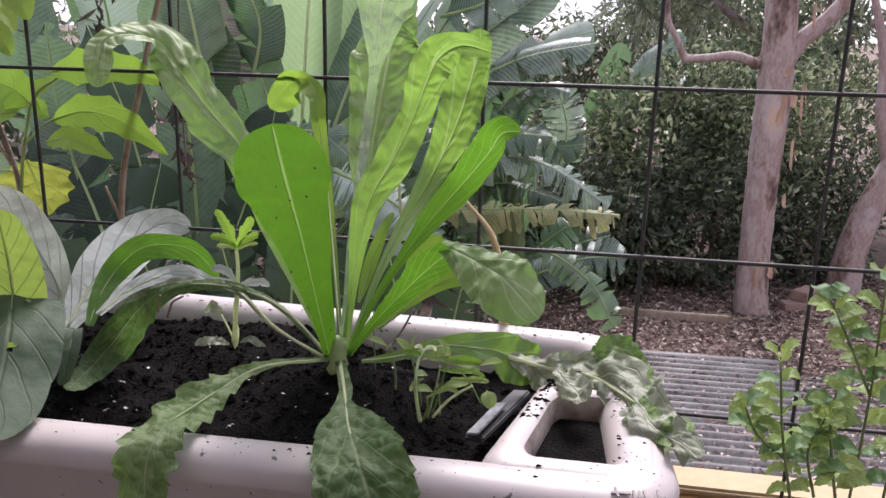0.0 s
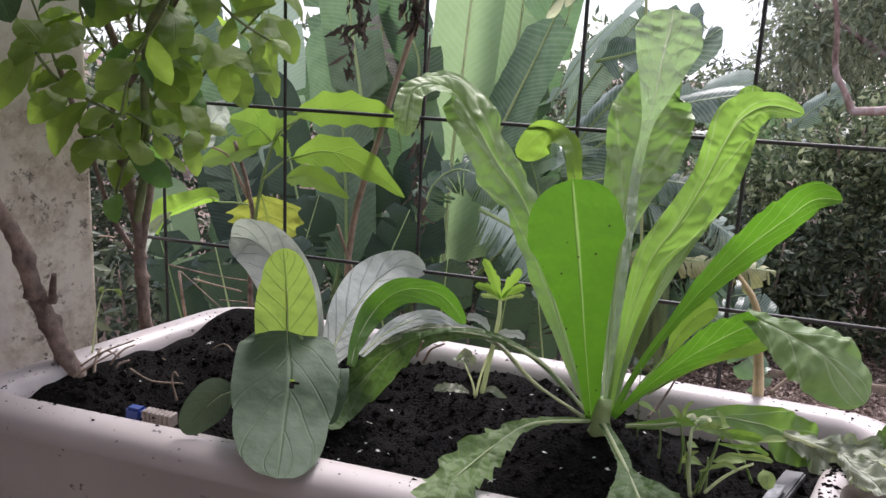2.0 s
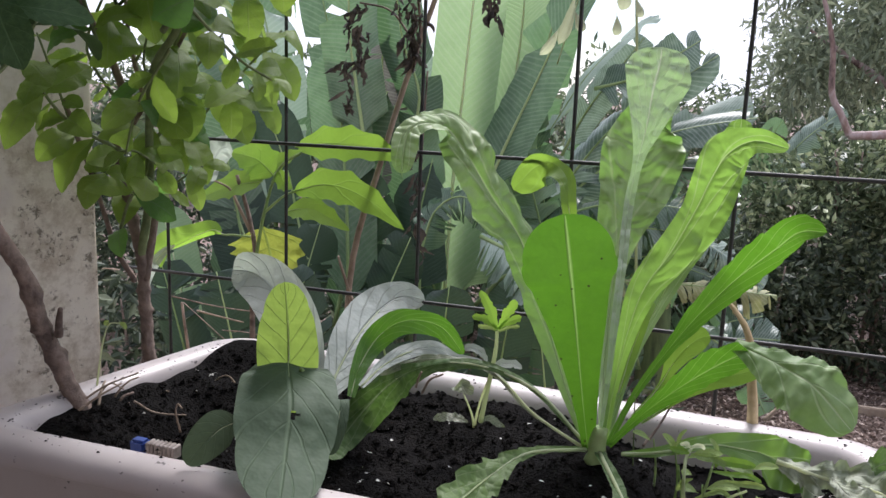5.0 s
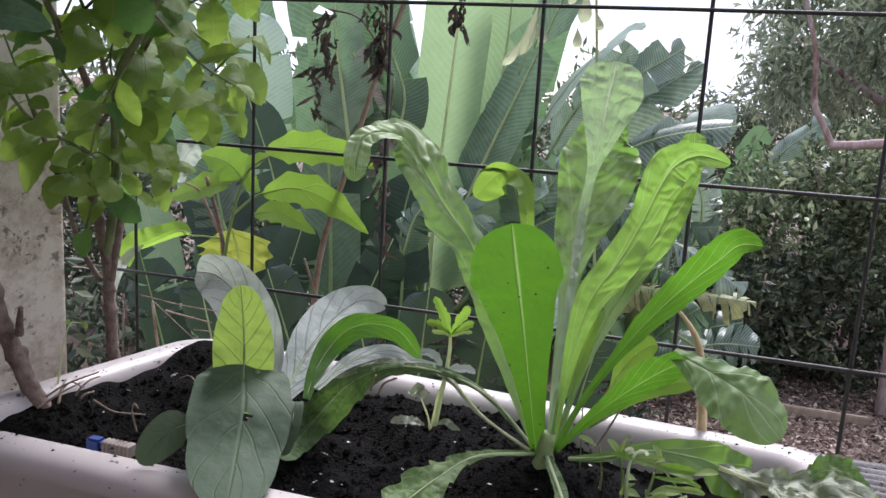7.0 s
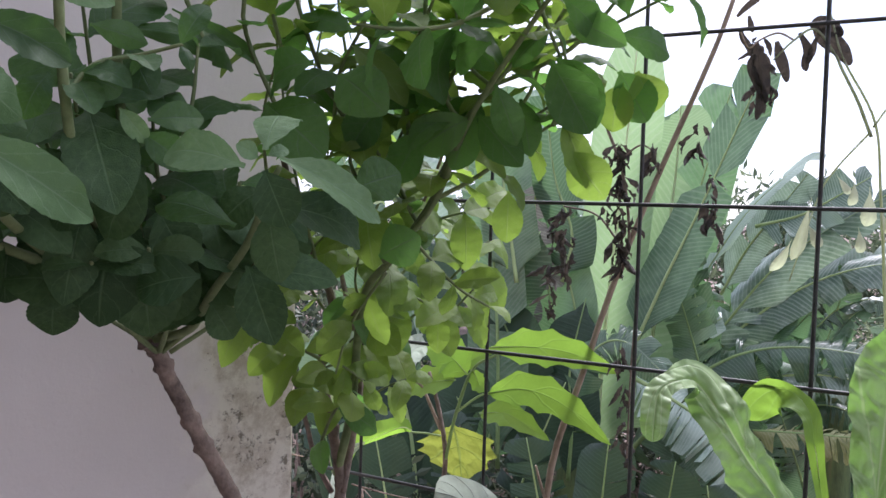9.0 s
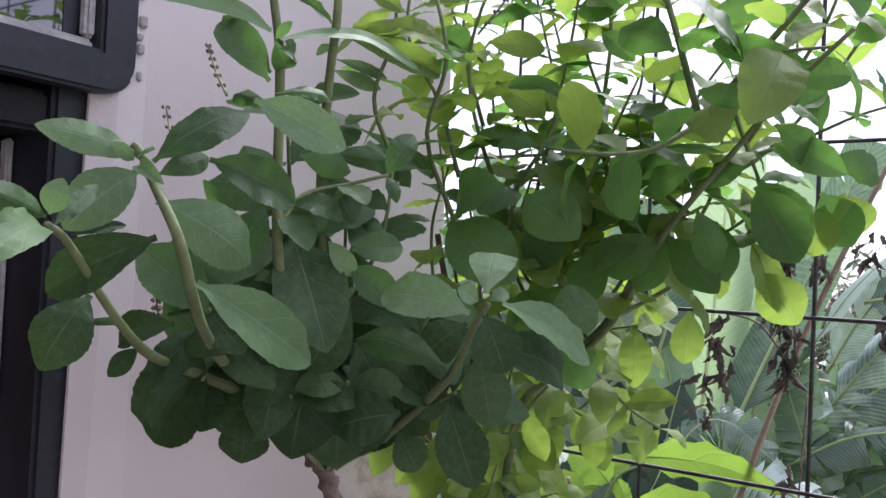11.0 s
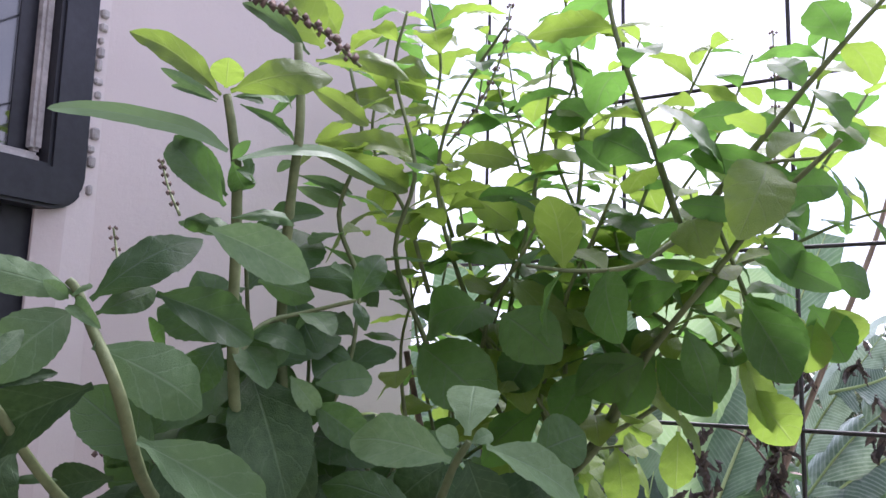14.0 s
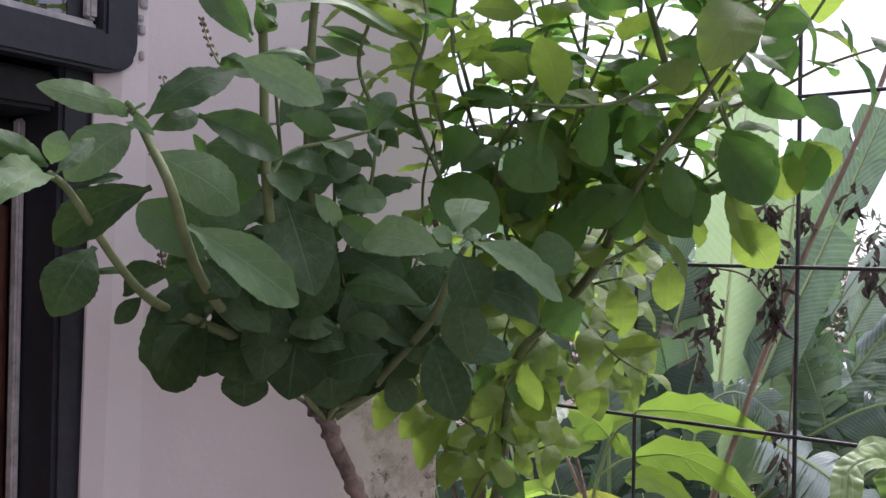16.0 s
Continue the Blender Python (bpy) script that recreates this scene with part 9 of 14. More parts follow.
leaf_sheet(seedling, [(-0.233, -0.102, 1.266), (-0.242, -0.102, 1.264), (-0.250, -0.102, 1.261), (-0.256, -0.102, 1.262)], [(0.7, 0.7), (1.4, 1.4), (1.6, 1.6), (0.0, 0.0)], (0.30, -0.87, 0.98), WITHERED, fold=0.2, wave=0.2, crinkle=0.5, teeth=0.4, tooth=4, nv=30, nu=8, seed=732)
put('twig', tube('twig', [(-0.227, -0.170, 1.319), (-0.221, -0.175, 1.330), (-0.216, -0.180, 1.336), (-0.205, -0.185, 1.343)], [0.0011, 0.0008], TWIG_DRY, 8, 24, 0.12, 733), seedling)
put('twig', tube('twig', [(-0.229, -0.180, 1.327), (-0.225, -0.185, 1.337), (-0.221, -0.190, 1.344)], [0.001, 0.0008], TWIG_DRY, 8, 18, 0.12, 734), seedling)
put('stem', tube('stem', [(-0.113, 0.020, 1.712), (-0.124, 0.020, 1.741), (-0.137, 0.020, 1.768), (-0.144, 0.020, 1.783), (-0.160, 0.020, 1.804), (-0.176, 0.020, 1.796), (-0.192, 0.020, 1.780)], [0.0016, 0.0012, 0.0008], VINE_LEAF, 8, 42, 0.12, 736), vine)
put('stem', tube('stem', [(-0.176, 0.020, 1.796), (-0.189, 0.020, 1.803), (-0.204, 0.020, 1.798), (-0.213, 0.020, 1.792), (-0.221, 0.020, 1.808)], [0.001, 0.0007], TWIG_DRY, 8, 30, 0.12, 737), vine)
leaf_sheet(vine, [(-0.161, 0.020, 1.806), (-0.153, 0.020, 1.798), (-0.140, 0.020, 1.787), (-0.131, 0.020, 1.772)], [(1.8, 1.8), (7.1, 7.1), (6.5, 7.1), (0.0, 0.0)], (0.06, -0.98, -0.16), DRY_LEAF, fold=-0.4, wave=0.4, crinkle=1.0, tip=1.3, nv=30, nu=8, seed=738)
leaf_sheet(vine, [(-0.163, 0.020, 1.805), (-0.157, 0.020, 1.809), (-0.148, 0.020, 1.805), (-0.138, 0.020, 1.797)], [(1.8, 1.8), (6.0, 6.6), (6.5, 5.9), (0.0, 0.0)], (0.07, -0.98, -0.18), DRY_LEAF, fold=-0.4, wave=0.4, crinkle=1.0, tip=1.3, nv=30, nu=8, seed=739)
leaf_sheet(vine, [(-0.172, 0.020, 1.802), (-0.165, 0.020, 1.787), (-0.166, 0.020, 1.775), (-0.165, 0.020, 1.769)], [(1.5, 1.5), (4.2, 3.6), (3.0, 3.6), (0.0, 0.0)], (0.09, -0.98, -0.15), DRY_LEAF, fold=-0.4, wave=0.4, crinkle=1.0, tip=1.3, nv=30, nu=8, seed=740)
leaf_sheet(vine, [(-0.159, 0.020, 1.796), (-0.161, 0.020, 1.787), (-0.163, 0.020, 1.780), (-0.165, 0.020, 1.775)], [(1.5, 1.5), (3.0, 3.0), (2.4, 2.4), (0.0, 0.0)], (0.08, -0.98, -0.15), DRY_LEAF, fold=-0.4, wave=0.4, crinkle=1.0, tip=1.3, nv=30, nu=8, seed=741)
leaf_sheet(vine, [(-0.190, 0.020, 1.796), (-0.187, 0.020, 1.782), (-0.182, 0.020, 1.770), (-0.180, 0.020, 1.760)], [(1.8, 1.8), (5.5, 4.3), (3.6, 4.2), (0.0, 0.0)], (0.11, -0.98, -0.14), DRY_LEAF, fold=-0.4, wave=0.4, crinkle=1.0, tip=1.3, nv=30, nu=8, seed=742)
leaf_sheet(vine, [(-0.207, 0.020, 1.797), (-0.203, 0.020, 1.777), (-0.200, 0.020, 1.755), (-0.204, 0.020, 1.728)], [(1.8, 1.8), (6.8, 6.1), (6.1, 4.9), (0.0, 0.0)], (0.14, -0.98, -0.13), DRY_LEAF, fold=-0.4, wave=0.4, crinkle=1.0, tip=1.3, nv=30, nu=8, seed=743)
leaf_sheet(vine, [(-0.208, 0.020, 1.786), (-0.210, 0.020, 1.774), (-0.198, 0.020, 1.749), (-0.196, 0.020, 1.743)], [(1.9, 1.9), (3.7, 3.7), (3.1, 3.7), (0.0, 0.0)], (0.14, -0.98, -0.13), DRY_LEAF, fold=-0.4, wave=0.4, crinkle=1.0, tip=1.3, nv=30, nu=8, seed=744)
leaf_sheet(vine, [(-0.221, 0.020, 1.808), (-0.218, 0.020, 1.800), (-0.214, 0.020, 1.794), (-0.212, 0.020, 1.787)], [(1.6, 1.6), (3.1, 2.5), (3.1, 2.5), (0.0, 0.0)], (0.15, -0.97, -0.17), DRY_LEAF, fold=-0.4, wave=0.4, crinkle=1.0, tip=1.3, nv=30, nu=8, seed=745)
leaf_sheet(vine, [(-0.224, 0.020, 1.820), (-0.217, 0.020, 1.827), (-0.210, 0.020, 1.832), (-0.205, 0.020, 1.834)], [(1.2, 1.2), (2.8, 2.5), (3.1, 2.5), (0.0, 0.0)], (0.15, -0.97, -0.20), DRY_LEAF, fold=-0.4, wave=0.4, crinkle=1.0, tip=1.3, nv=30, nu=8, seed=746)
leaf_sheet(vine, [(-0.214, 0.020, 1.820), (-0.212, 0.020, 1.812), (-0.210, 0.020, 1.805)], [(1.2, 1.2), (2.5, 2.5), (0.0, 0.0)], (0.15, -0.97, -0.19), DRY_LEAF, fold=-0.4, wave=0.4, crinkle=1.0, tip=1.3, nv=30, nu=8, seed=747)
leaf_sheet(vine, [(-0.144, 0.020, 1.805), (-0.140, 0.020, 1.800), (-0.142, 0.020, 1.798)], [(1.2, 1.2), (2.4, 2.4), (0.0, 0.0)], (0.06, -0.98, -0.17), DRY_LEAF, fold=-0.4, wave=0.4, crinkle=1.0, tip=1.3, nv=30, nu=8, seed=748)
put('stem', tube('stem', [(0.300, -0.090, 0.0), (0.296, -0.095, 0.5), (0.290, -0.098, 1.0), (0.281, -0.100, 1.170)], [0.0035, 0.0028, 0.0015], TWIG, 8, 24, 0.12, 275), mint_plant)
put('stem', tube('stem', [(0.281, -0.100, 1.168), (0.266, -0.100, 1.234), (0.257, -0.100, 1.297)], [0.0014, 0.0011, 0.0008], TWIG_GREEN, 8, 15, 0.12, 276), mint_plant, '')
leaf_part(mint_plant, [(0.277, -0.100, 1.185), (0.269, -0.095, 1.184), (0.262, -0.089, 1.173)], 0.0112, (-0.25, -0.6, 1), lance, MINT, nv=24, nu=6, teeth=0.09, tooth=8, fold=0.2, wave=0.12, midrib=0.0, rib_mat=STALK_PALE, label='', seed=277)
leaf_part(mint_plant, [(0.277, -0.100, 1.185), (0.286, -0.096, 1.188), (0.296, -0.092, 1.181)], 0.0112, (-0.02, -0.6, 1), lance, MINT, nv=24, nu=6, teeth=0.09, tooth=8, fold=0.2, wave=0.12, midrib=0.0, rib_mat=STALK_PALE, label='', seed=278)
leaf_part(mint_plant, [(0.273, -0.100, 1.202), (0.267, -0.090, 1.199), (0.261, -0.081, 1.186)], 0.0126, (-0.25, -0.6, 1), lance, MINT, nv=24, nu=6, teeth=0.09, tooth=8, fold=0.2, wave=0.12, midrib=0.0, rib_mat=STALK_PALE, label='', seed=279)
leaf_part(mint_plant, [(0.273, -0.100, 1.202), (0.277, -0.103, 1.208), (0.283, -0.106, 1.203)], 0.0112, (0.24, -0.6, 1), lance, MINT, nv=24, nu=6, teeth=0.09, tooth=8, fold=0.2, wave=0.12, midrib=0.0, rib_mat=STALK_PALE, label='', seed=280)
leaf_part(mint_plant, [(0.270, -0.100, 1.218), (0.266, -0.087, 1.214), (0.264, -0.074, 1.201)], 0.0126, (-0.26, -0.6, 1), lance, BASIL_YOUNG, nv=24, nu=6, teeth=0.09, tooth=8, fold=0.2, wave=0.12, midrib=0.0, rib_mat=STALK_PALE, label='', seed=281)
leaf_part(mint_plant, [(0.270, -0.100, 1.218), (0.276, -0.105, 1.230), (0.285, -0.109, 1.230)], 0.0140, (0.11, -0.6, 1), lance, BASIL_YOUNG, nv=24, nu=6, teeth=0.09, tooth=8, fold=0.2, wave=0.12, midrib=0.0, rib_mat=STALK_PALE, label='', seed=282)
leaf_part(mint_plant, [(0.266, -0.100, 1.234), (0.256, -0.097, 1.241), (0.247, -0.096, 1.240)], 0.0126, (-0.21, -0.6, 1), lance, MINT, nv=24, nu=6, teeth=0.09, tooth=8, fold=0.2, wave=0.12, midrib=0.0, rib_mat=STALK_PALE, label='', seed=283)
leaf_part(mint_plant, [(0.266, -0.100, 1.234), (0.271, -0.108, 1.243), (0.277, -0.116, 1.245)], 0.0098, (0.27, -0.6, 1), lance, MINT, nv=24, nu=6, teeth=0.09, tooth=8, fold=0.2, wave=0.12, midrib=0.0, rib_mat=STALK_PALE, label='', seed=284)
leaf_part(mint_plant, [(0.264, -0.100, 1.250), (0.250, -0.106, 1.263), (0.237, -0.114, 1.264)], 0.0126, (-0.09, -0.6, 1), lance, MINT, nv=24, nu=6, teeth=0.09, tooth=8, fold=0.2, wave=0.12, midrib=0.0, rib_mat=STALK_PALE, label='', seed=285)
leaf_part(mint_plant, [(0.264, -0.100, 1.250), (0.268, -0.112, 1.266), (0.274, -0.123, 1.272)], 0.0154, (0.11, -0.6, 1), lance, MINT, nv=24, nu=6, teeth=0.09, tooth=8, fold=0.2, wave=0.12, midrib=0.0, rib_mat=STALK_PALE, label='', seed=286)
leaf_part(mint_plant, [(0.262, -0.100, 1.266), (0.248, -0.100, 1.274), (0.238, -0.100, 1.273)], 0.0140, (-0.18, -0.6, 1), lance, MINT, nv=24, nu=6, teeth=0.09, tooth=8, fold=0.2, wave=0.12, midrib=0.0, rib_mat=STALK_PALE, label='', seed=287)
leaf_part(mint_plant, [(0.262, -0.100, 1.266), (0.265, -0.111, 1.276), (0.268, -0.121, 1.277)], 0.0098, (0.24, -0.6, 1), lance, BASIL_YOUNG, nv=24, nu=6, teeth=0.09, tooth=8, fold=0.2, wave=0.12, midrib=0.0, rib_mat=STALK_PALE, label='', seed=288)
leaf_part(mint_plant, [(0.259, -0.100, 1.282), (0.247, -0.107, 1.286), (0.237, -0.115, 1.283)], 0.0126, (-0.29, -0.6, 1), lance, BASIL_YOUNG, nv=24, nu=6, teeth=0.09, tooth=8, fold=0.2, wave=0.12, midrib=0.0, rib_mat=STALK_PALE, label='', seed=289)
leaf_part(mint_plant, [(0.259, -0.100, 1.282), (0.265, -0.103, 1.289), (0.272, -0.107, 1.286)], 0.0112, (0.2, -0.6, 1), lance, MINT, nv=24, nu=6, teeth=0.09, tooth=8, fold=0.2, wave=0.12, midrib=0.0, rib_mat=STALK_PALE, label='', seed=290)
leaf_part(mint_plant, [(0.257, -0.100, 1.297), (0.248, -0.109, 1.310), (0.240, -0.117, 1.314)], 0.0154, (0.1, -0.6, 1), lance, MINT, nv=24, nu=6, teeth=0.09, tooth=8, fold=0.2, wave=0.12, midrib=0.0, rib_mat=STALK_PALE, label='', seed=291)
leaf_part(mint_plant, [(0.257, -0.100, 1.297), (0.262, -0.106, 1.312), (0.266, -0.112, 1.317)], 0.0154, (-0.29, -0.6, 1), lance, MINT, nv=24, nu=6, teeth=0.09, tooth=8, fold=0.2, wave=0.12, midrib=0.0, rib_mat=STALK_PALE, label='', seed=292)
put('stem', tube('stem', [(0.278, -0.090, 1.204), (0.249, -0.090, 1.227), (0.237, -0.090, 1.251)], [0.0014, 0.0011, 0.0008], TWIG_GREEN, 8, 15, 0.12, 293), mint_plant, '')
leaf_part(mint_plant, [(0.271, -0.090, 1.210), (0.262, -0.091, 1.213), (0.253, -0.094, 1.206)], 0.0154, (-0.16, -0.6, 1), lance, MINT, nv=24, nu=6, teeth=0.09, tooth=8, fold=0.2, wave=0.12, midrib=0.0, rib_mat=STALK_PALE, label='', seed=294)
leaf_part(mint_plant, [(0.271, -0.090, 1.210), (0.280, -0.087, 1.216), (0.291, -0.084, 1.210)], 0.0126, (-0.13, -0.6, 1), lance, BASIL_YOUNG, nv=24, nu=6, teeth=0.09, tooth=8, fold=0.2, wave=0.12, midrib=0.0, rib_mat=STALK_PALE, label='', seed=295)
leaf_part(mint_plant, [(0.264, -0.090, 1.216), (0.258, -0.090, 1.217), (0.252, -0.089, 1.209)], 0.0098, (-0.08, -0.6, 1), lance, BASIL_YOUNG, nv=24, nu=6, teeth=0.09, tooth=8, fold=0.2, wave=0.12, midrib=0.0, rib_mat=STALK_PALE, label='', seed=296)
leaf_part(mint_plant, [(0.264, -0.090, 1.216), (0.276, -0.076, 1.219), (0.290, -0.064, 1.212)], 0.0154, (-0.26, -0.6, 1), lance, MINT, nv=24, nu=6, teeth=0.09, tooth=8, fold=0.2, wave=0.12, midrib=0.0, rib_mat=STALK_PALE, label='', seed=297)
leaf_part(mint_plant, [(0.256, -0.090, 1.221), (0.251, -0.089, 1.225), (0.247, -0.086, 1.219)], 0.0098, (0.15, -0.6, 1), lance, MINT, nv=24, nu=6, teeth=0.09, tooth=8, fold=0.2, wave=0.12, midrib=0.0, rib_mat=STALK_PALE, label='', seed=298)
leaf_part(mint_plant, [(0.256, -0.090, 1.221), (0.269, -0.080, 1.220), (0.284, -0.071, 1.208)], 0.0126, (-0.17, -0.6, 1), lance, MINT, nv=24, nu=6, teeth=0.09, tooth=8, fold=0.2, wave=0.12, midrib=0.0, rib_mat=STALK_PALE, label='', seed=299)
leaf_part(mint_plant, [(0.249, -0.090, 1.227), (0.241, -0.083, 1.234), (0.234, -0.076, 1.231)], 0.0154, (0.29, -0.6, 1), lance, MINT, nv=24, nu=6, teeth=0.09, tooth=8, fold=0.2, wave=0.12, midrib=0.0, rib_mat=STALK_PALE, label='', seed=300)
leaf_part(mint_plant, [(0.249, -0.090, 1.227), (0.254, -0.091, 1.239), (0.261, -0.093, 1.240)], 0.0140, (-0.25, -0.6, 1), lance, MINT, nv=24, nu=6, teeth=0.09, tooth=8, fold=0.2, wave=0.12, midrib=0.0, rib_mat=STALK_PALE, label='', seed=301)
leaf_part(mint_plant, [(0.246, -0.090, 1.233), (0.232, -0.101, 1.244), (0.220, -0.111, 1.244)], 0.0140, (-0.23, -0.6, 1), lance, BASIL_YOUNG, nv=24, nu=6, teeth=0.09, tooth=8, fold=0.2, wave=0.12, midrib=0.0, rib_mat=STALK_PALE, label='', seed=302)
leaf_part(mint_plant, [(0.246, -0.090, 1.233), (0.255, -0.091, 1.237), (0.265, -0.093, 1.232)], 0.0140, (0.14, -0.6, 1), lance, BASIL_YOUNG, nv=24, nu=6, teeth=0.09, tooth=8, fold=0.2, wave=0.12, midrib=0.0, rib_mat=STALK_PALE, label='', seed=303)
leaf_part(mint_plant, [(0.243, -0.090, 1.239), (0.232, -0.094, 1.244), (0.223, -0.098, 1.242)], 0.0140, (-0.16, -0.6, 1), lance, MINT, nv=24, nu=6, teeth=0.09, tooth=8, fold=0.2, wave=0.12, midrib=0.0, rib_mat=STALK_PALE, label='', seed=304)
leaf_part(mint_plant, [(0.243, -0.090, 1.239), (0.252, -0.082, 1.241), (0.263, -0.076, 1.230)], 0.0112, (0.12, -0.6, 1), lance, MINT, nv=24, nu=6, teeth=0.09, tooth=8, fold=0.2, wave=0.12, midrib=0.0, rib_mat=STALK_PALE, label='', seed=305)
leaf_part(mint_plant, [(0.240, -0.090, 1.245), (0.231, -0.091, 1.251), (0.224, -0.094, 1.245)], 0.0140, (-0.24, -0.6, 1), lance, MINT, nv=24, nu=6, teeth=0.09, tooth=8, fold=0.2, wave=0.12, midrib=0.0, rib_mat=STALK_PALE, label='', seed=306)
leaf_part(mint_plant, [(0.240, -0.090, 1.245), (0.254, -0.085, 1.250), (0.267, -0.079, 1.246)], 0.0168, (-0.18, -0.6, 1), lance, MINT, nv=24, nu=6, teeth=0.09, tooth=8, fold=0.2, wave=0.12, midrib=0.0, rib_mat=STALK_PALE, label='', seed=307)
leaf_part(mint_plant, [(0.237, -0.090, 1.251), (0.232, -0.086, 1.257), (0.228, -0.083, 1.255)], 0.0112, (-0.3, -0.6, 1), lance, MINT, nv=24, nu=6, teeth=0.09, tooth=8, fold=0.2, wave=0.12, midrib=0.0, rib_mat=STALK_PALE, label='', seed=308)
leaf_part(mint_plant, [(0.237, -0.090, 1.251), (0.247, -0.077, 1.257), (0.259, -0.065, 1.254)], 0.0140, (0.29, -0.6, 1), lance, BASIL_YOUNG, nv=24, nu=6, teeth=0.09, tooth=8, fold=0.2, wave=0.12, midrib=0.0, rib_mat=STALK_PALE, label='', seed=309)
put('stem', tube('stem', [(0.322, -0.080, 1.161), (0.308, -0.080, 1.233), (0.308, -0.080, 1.269)], [0.0014, 0.0011, 0.0008], TWIG_GREEN, 8, 15, 0.12, 310), mint_plant, '')
leaf_part(mint_plant, [(0.319, -0.080, 1.180), (0.315, -0.067, 1.179), (0.314, -0.056, 1.167)], 0.0112, (-0.08, -0.6, 1), lance, MINT, nv=24, nu=6, teeth=0.09, tooth=8, fold=0.2, wave=0.12, midrib=0.0, rib_mat=STALK_PALE, label='', seed=311)
leaf_part(mint_plant, [(0.319, -0.080, 1.180), (0.333, -0.075, 1.188), (0.350, -0.072, 1.183)], 0.0168, (0.27, -0.6, 1), lance, MINT, nv=24, nu=6, teeth=0.09, tooth=8, fold=0.2, wave=0.12, midrib=0.0, rib_mat=STALK_PALE, label='', seed=312)
leaf_part(mint_plant, [(0.315, -0.080, 1.198), (0.302, -0.089, 1.212), (0.289, -0.097, 1.215)], 0.0154, (-0.08, -0.6, 1), lance, MINT, nv=24, nu=6, teeth=0.09, tooth=8, fold=0.2, wave=0.12, midrib=0.0, rib_mat=STALK_PALE, label='', seed=313)
leaf_part(mint_plant, [(0.315, -0.080, 1.198), (0.324, -0.085, 1.207), (0.336, -0.091, 1.206)], 0.0168, (0.07, -0.6, 1), lance, MINT, nv=24, nu=6, teeth=0.09, tooth=8, fold=0.2, wave=0.12, midrib=0.0, rib_mat=STALK_PALE, label='', seed=314)
leaf_part(mint_plant, [(0.312, -0.080, 1.216), (0.299, -0.072, 1.224), (0.289, -0.066, 1.221)], 0.0154, (0.19, -0.6, 1), lance, MINT, nv=24, nu=6, teeth=0.09, tooth=8, fold=0.2, wave=0.12, midrib=0.0, rib_mat=STALK_PALE, label='', seed=315)
leaf_part(mint_plant, [(0.312, -0.080, 1.216), (0.319, -0.080, 1.223), (0.330, -0.080, 1.219)], 0.0140, (0.02, -0.6, 1), lance, BASIL_YOUNG, nv=24, nu=6, teeth=0.09, tooth=8, fold=0.2, wave=0.12, midrib=0.0, rib_mat=STALK_PALE, label='', seed=316)
leaf_part(mint_plant, [(0.308, -0.080, 1.233), (0.301, -0.073, 1.232), (0.294, -0.068, 1.219)], 0.0154, (-0.14, -0.6, 1), lance, BASIL_YOUNG, nv=24, nu=6, teeth=0.09, tooth=8, fold=0.2, wave=0.12, midrib=0.0, rib_mat=STALK_PALE, label='', seed=317)
leaf_part(mint_plant, [(0.308, -0.080, 1.233), (0.312, -0.086, 1.244), (0.316, -0.091, 1.247)], 0.0126, (-0.13, -0.6, 1), lance, MINT, nv=24, nu=6, teeth=0.09, tooth=8, fold=0.2, wave=0.12, midrib=0.0, rib_mat=STALK_PALE, label='', seed=318)
leaf_part(mint_plant, [(0.308, -0.080, 1.242), (0.301, -0.068, 1.241), (0.293, -0.056, 1.229)], 0.0154, (-0.05, -0.6, 1), lance, MINT, nv=24, nu=6, teeth=0.09, tooth=8, fold=0.2, wave=0.12, midrib=0.0, rib_mat=STALK_PALE, label='', seed=319)
leaf_part(mint_plant, [(0.308, -0.080, 1.242), (0.319, -0.073, 1.249), (0.332, -0.066, 1.245)], 0.0126, (-0.15, -0.6, 1), lance, MINT, nv=24, nu=6, teeth=0.09, tooth=8, fold=0.2, wave=0.12, midrib=0.0, rib_mat=STALK_PALE, label='', seed=320)
leaf_part(mint_plant, [(0.308, -0.080, 1.251), (0.295, -0.084, 1.261), (0.285, -0.086, 1.261)], 0.0154, (0.17, -0.6, 1), lance, MINT, nv=24, nu=6, teeth=0.09, tooth=8, fold=0.2, wave=0.12, midrib=0.0, rib_mat=STALK_PALE, label='', seed=321)
leaf_part(mint_plant, [(0.308, -0.080, 1.251), (0.320, -0.071, 1.257), (0.334, -0.063, 1.253)], 0.0154, (0.3, -0.6, 1), lance, MINT, nv=24, nu=6, teeth=0.09, tooth=8, fold=0.2, wave=0.12, midrib=0.0, rib_mat=STALK_PALE, label='', seed=322)
leaf_part(mint_plant, [(0.308, -0.080, 1.260), (0.295, -0.077, 1.260), (0.285, -0.074, 1.250)], 0.0154, (0.11, -0.6, 1), lance, BASIL_YOUNG, nv=24, nu=6, teeth=0.09, tooth=8, fold=0.2, wave=0.12, midrib=0.0, rib_mat=STALK_PALE, label='', seed=323)
leaf_part(mint_plant, [(0.308, -0.080, 1.260), (0.316, -0.069, 1.264), (0.326, -0.059, 1.259)], 0.0098, (0.26, -0.6, 1), lance, BASIL_YOUNG, nv=24, nu=6, teeth=0.09, tooth=8, fold=0.2, wave=0.12, midrib=0.0, rib_mat=STALK_PALE, label='', seed=324)
